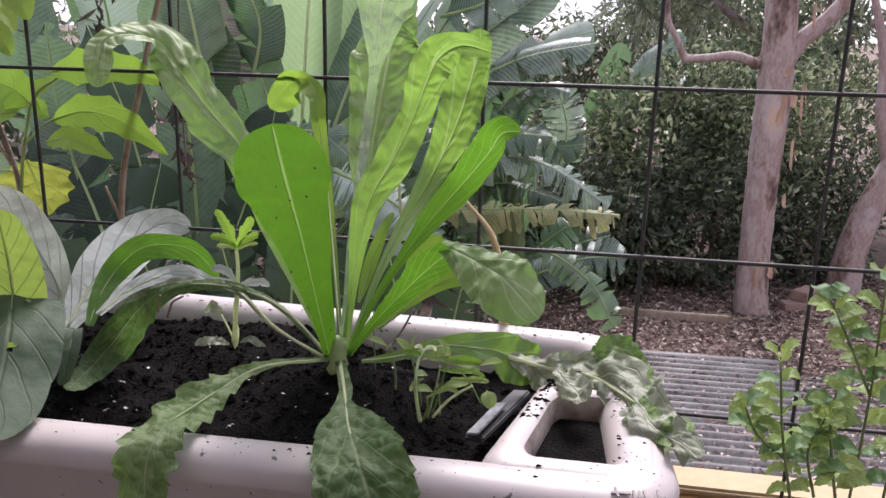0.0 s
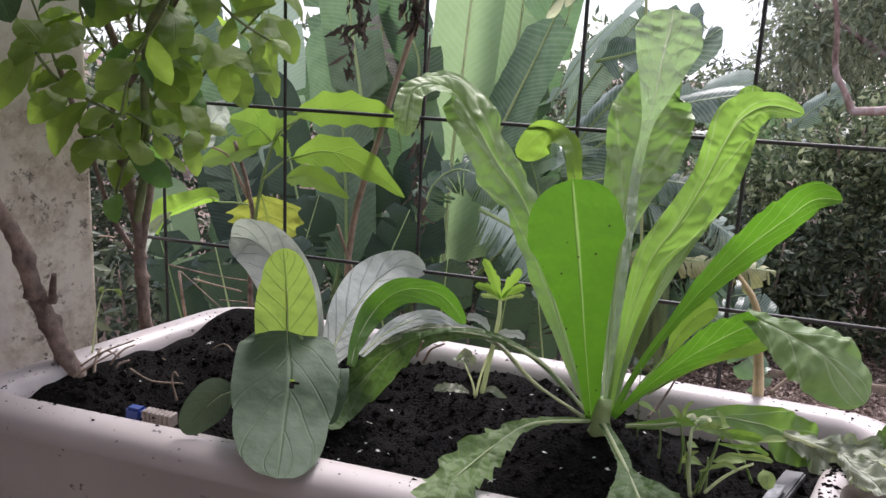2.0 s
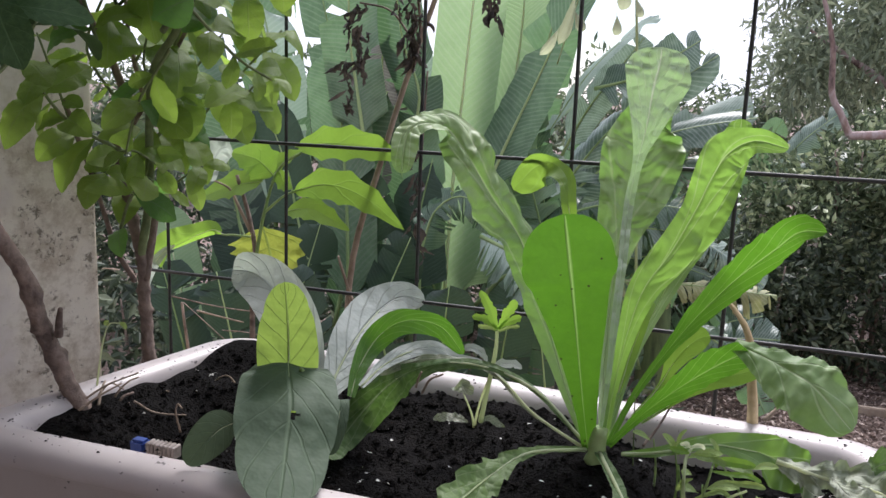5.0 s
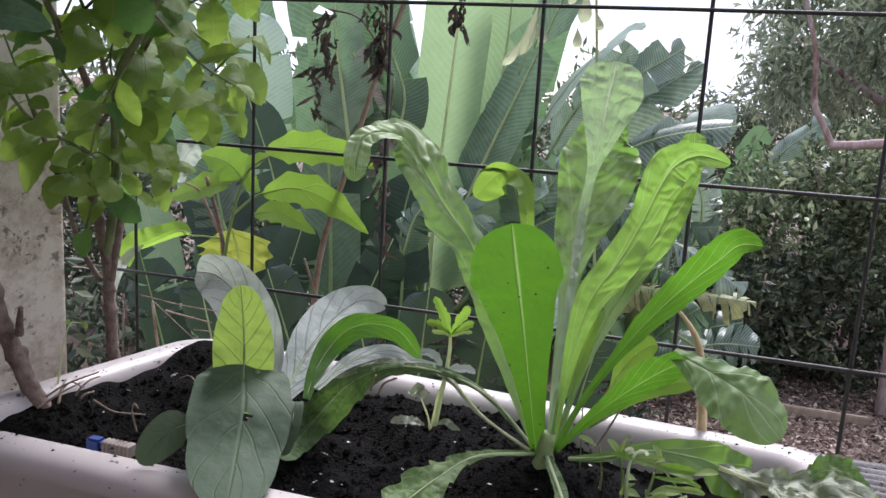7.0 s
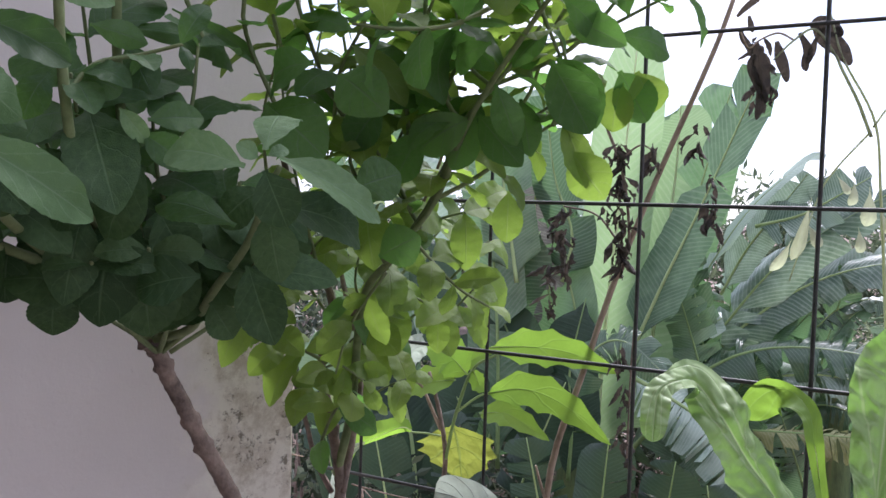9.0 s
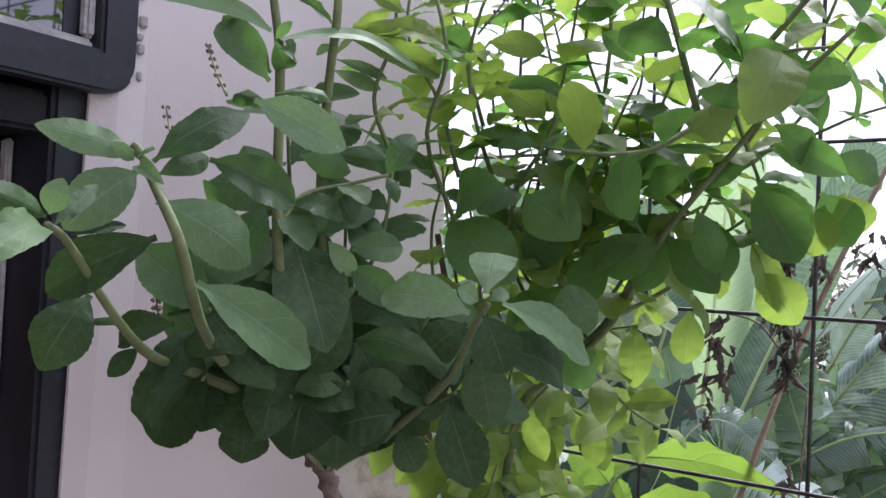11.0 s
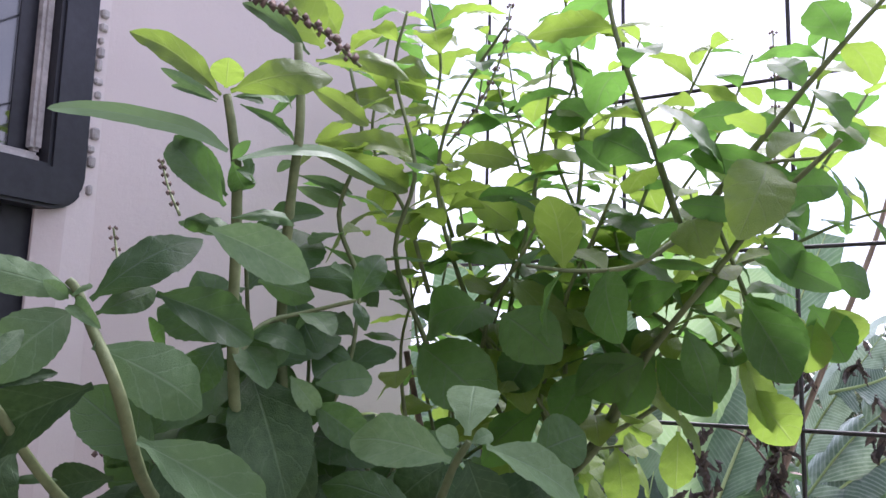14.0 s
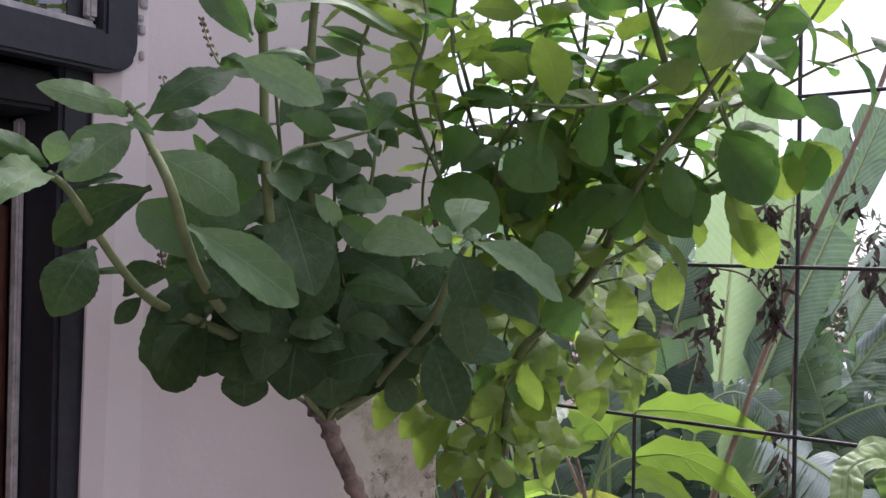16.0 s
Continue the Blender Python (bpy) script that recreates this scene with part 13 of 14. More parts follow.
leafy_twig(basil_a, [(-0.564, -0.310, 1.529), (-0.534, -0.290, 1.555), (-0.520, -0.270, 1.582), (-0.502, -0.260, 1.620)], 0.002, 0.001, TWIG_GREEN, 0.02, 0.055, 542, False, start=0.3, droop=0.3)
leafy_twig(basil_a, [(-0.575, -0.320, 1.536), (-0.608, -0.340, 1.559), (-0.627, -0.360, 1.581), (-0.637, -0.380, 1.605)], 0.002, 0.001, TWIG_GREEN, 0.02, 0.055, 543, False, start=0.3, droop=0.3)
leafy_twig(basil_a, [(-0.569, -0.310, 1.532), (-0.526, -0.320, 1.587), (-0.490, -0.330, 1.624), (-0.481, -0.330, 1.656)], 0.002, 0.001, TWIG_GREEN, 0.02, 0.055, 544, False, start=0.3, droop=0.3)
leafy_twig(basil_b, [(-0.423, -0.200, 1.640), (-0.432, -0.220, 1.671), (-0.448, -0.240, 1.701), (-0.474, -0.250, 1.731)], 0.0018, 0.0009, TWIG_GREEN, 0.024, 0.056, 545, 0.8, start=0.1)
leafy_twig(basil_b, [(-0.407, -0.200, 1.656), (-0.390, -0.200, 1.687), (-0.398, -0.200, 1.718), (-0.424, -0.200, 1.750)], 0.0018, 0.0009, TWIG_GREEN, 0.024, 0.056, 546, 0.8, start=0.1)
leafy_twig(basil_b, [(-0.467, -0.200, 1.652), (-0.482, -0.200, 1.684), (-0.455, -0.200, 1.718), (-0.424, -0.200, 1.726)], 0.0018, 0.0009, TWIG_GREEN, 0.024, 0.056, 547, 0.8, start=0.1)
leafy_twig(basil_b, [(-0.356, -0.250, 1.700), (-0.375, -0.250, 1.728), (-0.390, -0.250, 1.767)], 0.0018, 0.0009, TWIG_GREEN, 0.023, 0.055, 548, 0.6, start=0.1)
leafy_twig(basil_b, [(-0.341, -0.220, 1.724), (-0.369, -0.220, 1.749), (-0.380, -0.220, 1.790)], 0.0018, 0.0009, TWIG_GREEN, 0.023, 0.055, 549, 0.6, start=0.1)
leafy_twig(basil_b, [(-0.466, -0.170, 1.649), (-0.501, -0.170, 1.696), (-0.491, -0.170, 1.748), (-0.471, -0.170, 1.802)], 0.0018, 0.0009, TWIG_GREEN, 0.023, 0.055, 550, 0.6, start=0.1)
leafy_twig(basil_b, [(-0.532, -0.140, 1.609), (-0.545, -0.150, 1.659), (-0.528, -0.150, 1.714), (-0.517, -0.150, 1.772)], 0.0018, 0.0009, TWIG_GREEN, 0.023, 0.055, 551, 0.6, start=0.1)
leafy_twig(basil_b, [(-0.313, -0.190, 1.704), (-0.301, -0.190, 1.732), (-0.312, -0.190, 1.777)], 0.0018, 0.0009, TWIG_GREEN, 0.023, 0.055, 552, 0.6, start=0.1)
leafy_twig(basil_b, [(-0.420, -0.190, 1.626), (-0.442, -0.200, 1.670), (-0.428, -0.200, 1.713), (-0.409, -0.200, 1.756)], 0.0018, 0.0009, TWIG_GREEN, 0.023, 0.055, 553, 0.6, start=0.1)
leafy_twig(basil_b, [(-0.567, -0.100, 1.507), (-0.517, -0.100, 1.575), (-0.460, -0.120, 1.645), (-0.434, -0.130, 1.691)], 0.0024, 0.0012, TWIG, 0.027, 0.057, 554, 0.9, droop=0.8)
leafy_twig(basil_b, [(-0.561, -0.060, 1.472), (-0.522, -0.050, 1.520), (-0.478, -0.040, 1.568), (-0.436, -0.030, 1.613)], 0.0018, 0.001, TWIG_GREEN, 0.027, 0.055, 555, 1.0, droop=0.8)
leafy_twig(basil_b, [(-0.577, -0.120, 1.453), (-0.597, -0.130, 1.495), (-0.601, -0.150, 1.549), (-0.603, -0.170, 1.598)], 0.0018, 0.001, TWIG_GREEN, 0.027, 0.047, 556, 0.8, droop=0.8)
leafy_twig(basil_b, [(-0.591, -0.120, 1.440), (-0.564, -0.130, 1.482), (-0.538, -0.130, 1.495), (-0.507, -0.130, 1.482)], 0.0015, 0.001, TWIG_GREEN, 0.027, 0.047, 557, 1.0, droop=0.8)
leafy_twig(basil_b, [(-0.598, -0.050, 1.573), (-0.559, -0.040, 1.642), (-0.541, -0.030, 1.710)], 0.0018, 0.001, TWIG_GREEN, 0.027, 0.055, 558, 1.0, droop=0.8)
leafy_twig(basil_b, [(-0.569, -0.070, 1.529), (-0.504, -0.080, 1.560), (-0.455, -0.080, 1.547), (-0.426, -0.080, 1.570)], 0.0015, 0.001, TWIG_GREEN, 0.027, 0.052, 559, 1.0, droop=0.8)
leafy_twig(basil_b, [(-0.560, -0.070, 1.438), (-0.527, -0.070, 1.464), (-0.495, -0.080, 1.479)], 0.0014, 0.001, TWIG_GREEN, 0.027, 0.044, 560, 1.0, droop=0.8)
leafy_twig(basil_b, [(-0.399, -0.210, 1.648), (-0.376, -0.200, 1.662), (-0.353, -0.190, 1.679), (-0.317, -0.180, 1.706), (-0.276, -0.170, 1.714)], 0.002, 0.001, TWIG_GREEN, 0.023, 0.046, 561, 0.7)
leafy_twig(basil_b, [(-0.431, -0.190, 1.621), (-0.399, -0.170, 1.582), (-0.377, -0.150, 1.564)], 0.0015, 0.001, TWIG_GREEN, 0.021, 0.042, 562, 1.0)
leafy_twig(basil_b, [(-0.470, -0.160, 1.587), (-0.504, -0.160, 1.541), (-0.520, -0.160, 1.494)], 0.0015, 0.001, TWIG_GREEN, 0.021, 0.04, 563, 0.9)
leafy_twig(basil_b, [(-0.356, -0.250, 1.700), (-0.328, -0.240, 1.736), (-0.308, -0.230, 1.767)], 0.0018, 0.001, TWIG_GREEN, 0.021, 0.05, 564, 0.4)
basil_leaf(basil_b, (-0.302, -0.180, 1.687), (-0.278, -0.170, 1.652), (0.13, -0.97, 0.11), 1.30, True)
basil_leaf(basil_b, (-0.291, -0.240, 1.743), (-0.264, -0.240, 1.697), (0.16, -0.95, 0.08), 1.08, False)
basil_leaf(basil_b, (-0.343, -0.250, 1.706), (-0.311, -0.250, 1.672), (0.15, -0.95, 0.12), 0.98, False)
basil_leaf(basil_b, (-0.317, -0.240, 1.717), (-0.308, -0.240, 1.679), (0.37, -0.89, 0.02), 0.92, False)
basil_leaf(basil_b, (-0.349, -0.250, 1.704), (-0.385, -0.260, 1.682), (0.41, -0.84, 0.15), 1.16, False)
basil_leaf(basil_b, (-0.350, -0.180, 1.657), (-0.355, -0.170, 1.617), (0.39, -0.88, 0.09), 0.98, True)
basil_leaf(basil_b, (-0.262, -0.200, 1.739), (-0.244, -0.190, 1.705), (0.29, -0.9, -0.0), 1.30, False)
basil_leaf(basil_b, (-0.279, -0.260, 1.762), (-0.238, -0.270, 1.743), (0.28, -0.86, 0.07), 0.78, False)
basil_leaf(basil_b, (-0.426, -0.240, 1.605), (-0.398, -0.230, 1.622), (0.44, -0.83, 0.24), 1.68, False)
basil_leaf(basil_b, (-0.423, -0.300, 1.729), (-0.381, -0.310, 1.704), (0.46, -0.82, 0.12), 1.25, False)



# ---- small things in the planter ----
stick = thing('split_cane', 'short tan split cane stuck in the soil', 'stick', (0.032, -0.045, 1.25))
put('cane', tube('cane', [(0.032, -0.045, 1.24), (0.032, -0.045, 1.282), (0.027, -0.050, 1.331), (0.019, -0.055, 1.373), (-0.006, -0.060, 1.406)], [0.0042, 0.0045, 0.0035, 0.0012], TAN_STICK, 7, 20, 0.2, 2), stick)
stake = thing('plant_label', 'scuffed black plastic plant label lying on the soil', 'plant label', (0.029, -0.225, 1.268))
put('strip', stiff_bar((0.029, -0.225, 1.268), (0.057, -0.150, 1.273), 0.015, 0.005, BLACK_PLASTIC), stake)
put('strip', stiff_bar((0.028, -0.229, 1.274), (0.044, -0.182, 1.277), 0.009, 0.002, PALE_PLASTIC), stake, 'scuffed pale face of the label')
tag = thing('plastic_scrap', 'blue and white plastic scrap half buried in soil', 'plastic scrap', (-0.415, -0.280, 1.287))
put('blue_end', box('blue_end', (-0.423, -0.285, 1.277), (-0.409, -0.275, 1.290), BLUE_PLASTIC, 0.002), tag, 'blue plastic end')
for k in range(7):
    put('ridge', box('ridge', (-0.408 + 0.0038 * k, -0.285, 1.280), (-0.405 + 0.0038 * k, -0.275, 1.290), DIRTY_PLASTIC, 0.0008, 1), tag, 'dirty white ribbed plastic')


# ---- garden behind the fence ----
def banana_leaf(plant, points, width, face, material, tears, seed, sag=0.25, label="", blunt=False):
    """Long leaf with a thick midrib; each half is torn into strips."""
    line = spline(points, 41)
    face = Vector(face).normalized()
    r = random.Random(seed)
    verts, uvs, faces = [], [], []
    for sgn in (-1, 1):
        cuts = sorted([0.0, 1.0] + ([0.72, 0.87] if blunt else [r.uniform(0.05, 0.97) for _ in range(tears)]))
        for c0, c1 in zip(cuts, cuts[1:]):
            if c1 - c0 < 0.004:
                continue
            steps = max(2, int((c1 - c0) * 26))
            hang = sag * r.uniform(0.3, 1.7) * (1.0 if tears > 4 else 0.6)
            skew = r.uniform(-0.04, 0.04) if tears else 0
            twist = r.uniform(-0.5, 0.5) if tears > 1 else 0
            b = len(verts)
            for i in range(steps + 1):
                v0 = c0 + (c1 - c0) * i / steps
                for j in range(6):
                    u = j / 5
                    gap = 0.10 * u * (c1 - c0) if tears else 0
                    v = min(1, max(0, v0 + (0.5 - i / steps) * gap * 2 + u * (0.03 + skew)))
                    q = v * 40
                    k = min(39, int(q))
                    c = line[k].lerp(line[k + 1], q - k)
                    tan = (line[min(k + 2, 40)] - line[max(k - 1, 0)]).normalized()
                    side = tan.cross(face).normalized()
                    nor = side.cross(tan)
                    w = width / 2 * (strap(v0 * 0.8) * (1 - 0.25 * v0) if blunt else strap(min(0.999, v0)))
                    ripple = 0.03 * math.sin(v0 * 70 + seed) * u
                    verts.append(c + side * (sgn * u * w) + nor * (w * (0.12 * u - hang * u * u + ripple + twist * u * u * (i / steps - 0.5))))
                    uvs.append((0.5 + sgn * u / 2, v0))
            for i in range(steps):
                for j in range(5):
                    a = b + i * 6 + j
                    faces.append((a, a + 1, a + 7, a + 6))
    ob = put("leaf", mesh_of("leaf", verts, faces, material, True, uvs), plant, label)
    put("midrib", rib(points, width * 0.04, width * 0.01, STALK_PALE if material is BANANA_PALE else STALK, 0.97), ob)
    return ob


bananas = [
    thing("banana_plant", "banana plant with a tall pale upright leaf", "banana plant", (-2.2, 3.9, -0.32), "banana plants"),
    thing("banana_plant", "banana plant with broad torn arching leaves", "banana plant", (-1.35, 4.4, -0.32), "banana plants"),
    thing("banana_plant", "banana plant with shade-darkened lower leaves behind the planter", "banana plant", (-2.9, 3.2, -0.32), "banana plants"),
    thing("banana_plant", "small banana plant with fringed drooping leaves", "banana plant", (-0.45, 4.3, -0.32), "banana plants"),
    thing("banana_plant", "far banana plant beside the shrubs", "banana plant", (0.2, 6.4, -0.4), "banana plants"),
]
banana_leaf(bananas[0], [(-1.559, 3.900, 0.164), (-1.531, 3.900, 0.983), (-1.470, 3.900, 1.778), (-1.405, 3.900, 2.622)], 0.39, (0.15, -1, 0.1), BANANA_PALE, 0, 585, 0.1)
banana_leaf(bananas[0], [(-1.510, 3.800, 0.198), (-1.752, 3.800, 0.839), (-1.881, 3.800, 1.298), (-2.089, 3.800, 1.859)], 0.22, (0.2, -1, 0.2), BANANA, 3, 586, 0.2)
banana_leaf(bananas[0], [(-1.788, 3.500, 1.846), (-1.831, 3.500, 1.690), (-1.785, 3.500, 1.443), (-1.725, 3.500, 1.228)], 0.19, (0.1, -1, 0.2), DEAD_BANANA, 14, 587, 0.5)
banana_leaf(bananas[0], [(-1.926, 3.700, 1.595), (-2.025, 3.700, 1.426), (-1.979, 3.700, 1.197), (-1.897, 3.700, 0.971)], 0.17, (0.1, -1, 0.3), DEAD_BANANA, 12, 588, 0.6)
banana_leaf(bananas[2], [(-1.390, 3.000, 0.762), (-1.316, 3.000, 0.991), (-1.152, 3.000, 1.062), (-0.956, 3.000, 0.923)], 0.19, (0, -0.8, 0.7), BANANA, 20, 589, 0.6)
banana_leaf(bananas[0], [(-1.315, 3.700, 0.898), (-1.148, 3.700, 1.319), (-0.960, 3.700, 1.753), (-0.704, 3.700, 2.393)], 0.34, (-0.4, -1, 0.2), BANANA, 2, 590, 0.2, blunt=True)
banana_leaf(bananas[0], [(-1.590, 3.600, 0.432), (-1.604, 3.600, 1.072), (-1.670, 3.600, 1.384), (-1.635, 3.600, 1.699)], 0.25, (0, -1, 0.2), BANANA, 1, 591, 0.2)
banana_leaf(bananas[0], [(-1.539, 4.100, 0.257), (-1.322, 4.100, 0.844), (-1.210, 4.100, 1.892), (-1.199, 4.100, 2.283)], 0.36, (0, -1, 0.2), BANANA_PALE, 1, 592, 0.2)
banana_leaf(bananas[1], [(-1.283, 4.300, 0.530), (-0.941, 4.300, 1.009), (-0.593, 4.300, 1.456), (-0.106, 4.300, 1.815)], 0.30, (-0.3, -0.9, 0.5), BANANA_GREY, 7, 593, 0.4)
banana_leaf(bananas[1], [(-1.089, 4.200, 1.235), (-0.855, 4.200, 1.637), (-0.655, 4.200, 1.863), (-0.448, 4.200, 2.025)], 0.13, (-0.3, -0.6, 1), BANANA_GREY, 2, 594, 0.4)
banana_leaf(bananas[1], [(-1.079, 4.400, 0.745), (-0.713, 4.400, 1.151), (-0.423, 4.400, 1.335), (-0.119, 4.400, 1.418)], 0.27, (0, -0.9, 0.6), BANANA_GREY, 6, 595, 0.5)
banana_leaf(bananas[1], [(-1.269, 4.400, 0.409), (-0.818, 4.400, 0.644), (-0.460, 4.400, 0.773), (-0.072, 4.400, 0.853)], 0.30, (0, -0.8, 0.7), BANANA, 12, 596, 0.7)
banana_leaf(bananas[1], [(-1.234, 4.200, 0.757), (-1.107, 4.200, 0.839), (-1.016, 4.200, 0.980), (-0.924, 4.200, 1.006)], 0.26, (0, -1, 0.2), BANANA, 1, 597, 0.3)
banana_leaf(bananas[1], [(-1.404, 4.000, 0.242), (-1.179, 4.000, 0.487), (-0.973, 4.000, 0.449), (-0.754, 4.000, 0.213)], 0.43, (0.1, -0.6, 1), BANANA, 9, 598, 0.6)
banana_leaf(bananas[1], [(-1.733, 4.200, 0.292), (-1.497, 4.200, 0.656), (-1.226, 4.200, 0.866), (-0.937, 4.200, 1.068)], 0.26, (-0.2, -0.8, 0.8), BANANA_GREY, 3, 599, 0.4)
banana_leaf(bananas[1], [(-0.967, 4.300, 1.194), (-0.828, 4.300, 1.474), (-0.687, 4.300, 1.679), (-0.524, 4.300, 1.909)], 0.23, (-0.3, -0.9, 0.4), BANANA_GREY, 2, 600, 0.3)
banana_leaf(bananas[1], [(-0.950, 4.600, 1.178), (-0.729, 4.600, 1.408), (-0.511, 4.600, 1.560), (-0.240, 4.600, 1.710)], 0.17, (-0.2, -0.6, 0.9), BANANA_GREY, 9, 601, 0.5)
banana_leaf(bananas[2], [(-1.912, 3.300, 0.257), (-1.932, 3.300, 0.891), (-1.978, 3.300, 1.408), (-2.032, 3.300, 1.762)], 0.33, (0.2, -1, 0.1), BANANA, 1, 602, 0.15)
banana_leaf(bananas[2], [(-1.750, 3.400, 0.260), (-1.808, 3.400, 0.640), (-1.856, 3.400, 0.857), (-2.011, 3.400, 1.156)], 0.34, (0.2, -1, 0.1), BANANA_SHADED, 2, 603, 0.2)
banana_leaf(bananas[2], [(-2.347, 3.200, -0.059), (-2.403, 3.200, 0.397), (-2.529, 3.200, 0.771), (-2.690, 3.200, 1.108)], 0.38, (0.3, -1, 0.1), BANANA_SHADED, 1, 604, 0.2)
banana_leaf(bananas[2], [(-1.581, 3.500, 0.198), (-1.570, 3.500, 0.527), (-1.592, 3.500, 0.843), (-1.519, 3.500, 1.193)], 0.34, (-0.1, -1, 0.1), BANANA_SHADED, 1, 605, 0.2)
banana_leaf(bananas[2], [(-2.808, 3.200, -0.148), (-2.897, 3.200, 0.184), (-2.987, 3.200, 0.582), (-3.074, 3.200, 0.908)], 0.30, (0.3, -1, 0.1), BANANA_PALE, 1, 606, 0.2)
banana_leaf(bananas[2], [(-1.837, 3.300, 1.268), (-1.888, 3.300, 1.562), (-1.942, 3.300, 1.911), (-1.933, 3.300, 2.310)], 0.30, (0.3, -1, 0.1), BANANA, 2, 607, 0.2)
banana_leaf(bananas[2], [(-1.656, 3.500, 1.274), (-1.610, 3.500, 1.551), (-1.730, 3.500, 1.875), (-1.790, 3.500, 2.285)], 0.27, (0.1, -1, 0.1), BANANA, 2, 608, 0.2)
banana_leaf(bananas[2], [(-2.097, 3.300, 0.423), (-2.223, 3.300, 0.794), (-2.311, 3.300, 1.135), (-2.473, 3.300, 1.531)], 0.28, (0.3, -1, 0.1), BANANA_SHADED, 2, 609, 0.2)
banana_leaf(bananas[2], [(-2.644, 3.200, 0.212), (-2.529, 3.200, 0.688), (-2.613, 3.200, 1.129), (-2.633, 3.200, 1.524)], 0.32, (0.3, -1, 0.1), BANANA, 1, 610, 0.2)
banana_leaf(bananas[2], [(-2.051, 3.400, 0.197), (-1.955, 3.400, 0.683), (-1.961, 3.400, 1.136), (-1.752, 3.400, 1.544)], 0.36, (0.3, -1, 0.1), BANANA, 1, 611, 0.2)
banana_leaf(bananas[3], [(-0.736, 4.400, 1.271), (-0.459, 4.400, 1.330), (-0.191, 4.400, 1.438), (0.109, 4.400, 1.543)], 0.24, (-0.1, -0.8, 0.7), BANANA_GREY, 3, 615, 0.3)
banana_leaf(bananas[3], [(-0.633, 4.400, 0.125), (-0.466, 4.400, 0.581), (-0.378, 4.400, 1.044), (-0.290, 4.400, 1.385)], 0.21, (0, -0.9, 0.3), BANANA, 2, 617, 0.3)
banana_leaf(bananas[3], [(-0.779, 4.200, 1.602), (-0.549, 4.200, 1.670), (-0.390, 4.200, 1.765), (-0.204, 4.200, 1.889)], 0.29, (0, -0.8, 0.7), BANANA_GREY, 3, 618, 0.3)
banana_leaf(bananas[4], [(0.113, 6.200, 0.755), (0.189, 6.200, 0.987), (0.262, 6.200, 1.214), (0.379, 6.200, 1.438)], 0.20, (0.2, -1, 0.2), BANANA, 1, 619, 0.2)
banana_leaf(bananas[4], [(0.301, 6.300, 0.705), (0.508, 6.300, 0.991), (0.720, 6.300, 1.134), (1.019, 6.300, 1.233)], 0.23, (-0.2, -0.6, 0.9), BANANA_GREY, 10, 620, 0.6)
banana_leaf(bananas[4], [(0.301, 6.400, 0.740), (0.415, 6.400, 1.072), (0.578, 6.400, 1.305), (0.825, 6.400, 1.534)], 0.23, (-0.2, -0.8, 0.6), BANANA_GREY, 5, 621, 0.4)
banana_leaf(bananas[4], [(0.208, 6.200, 0.713), (0.335, 6.200, 0.833), (0.279, 6.200, 0.990), (0.179, 6.200, 1.122)], 0.18, (0.2, -1, 0.2), BANANA, 1, 622, 0.2)
banana_leaf(bananas[1], [(-1.261, 3.600, 0.775), (-1.065, 3.600, 0.691), (-0.838, 3.600, 0.552), (-0.654, 3.600, 0.335)], 0.36, (0.35, -0.7, 0.8), BANANA_GREY, 26, 623, 0.5)
banana_leaf(bananas[1], [(-1.096, 4.000, 0.703), (-0.789, 4.000, 0.906), (-0.459, 4.000, 0.976), (-0.081, 4.000, 0.957)], 0.28, (0, -0.7, 0.8), BANANA, 22, 624, 0.6)
banana_leaf(bananas[1], [(-0.972, 4.300, 0.883), (-0.637, 4.300, 1.190), (-0.284, 4.300, 1.383), (0.140, 4.300, 1.477)], 0.27, (-0.2, -0.8, 0.7), BANANA_GREY, 10, 625, 0.5)
banana_leaf(bananas[2], [(-2.803, 4.200, 0.526), (-2.861, 4.200, 1.289), (-2.999, 4.200, 1.873), (-3.177, 4.200, 2.514)], 0.41, (0.2, -1, 0.1), BANANA, 4, 626, 0.2)
banana_leaf(bananas[2], [(-2.163, 4.000, 0.625), (-2.223, 4.000, 1.194), (-2.358, 4.000, 1.742), (-2.532, 4.000, 2.376)], 0.31, (0.3, -1, 0.1), BANANA, 3, 627, 0.2)
banana_leaf(bananas[0], [(-1.287, 4.500, 0.608), (-1.256, 4.500, 1.244), (-1.152, 4.500, 1.820), (-0.988, 4.500, 2.434)], 0.39, (-0.2, -1, 0.1), BANANA, 4, 628, 0.2)
banana_leaf(bananas[0], [(-1.962, 4.600, 0.558), (-2.017, 4.600, 1.222), (-2.151, 4.600, 1.822), (-2.345, 4.600, 2.479)], 0.38, (0.2, -1, 0.1), BANANA_GREY, 6, 629, 0.2)
banana_leaf(bananas[2], [(-3.166, 3.800, 0.789), (-3.153, 3.800, 1.227), (-3.214, 3.800, 1.644), (-3.348, 3.800, 2.014)], 0.39, (0.2, -1, 0.1), BANANA, 4, 630, 0.2)
banana_leaf(bananas[2], [(-2.716, 3.900, 0.657), (-2.708, 3.900, 1.169), (-2.707, 3.900, 1.592), (-2.809, 3.900, 2.027)], 0.36, (0.2, -1, 0.1), BANANA_GREY, 5, 631, 0.2)
banana_leaf(bananas[1], [(-0.952, 4.314, 0.375), (-1.233, 4.314, 0.498), (-1.527, 4.314, 0.576), (-1.791, 4.314, 0.571)], 0.26, (-0.32, -0.7, 0.37), BANANA, 8, 632, 0.4)
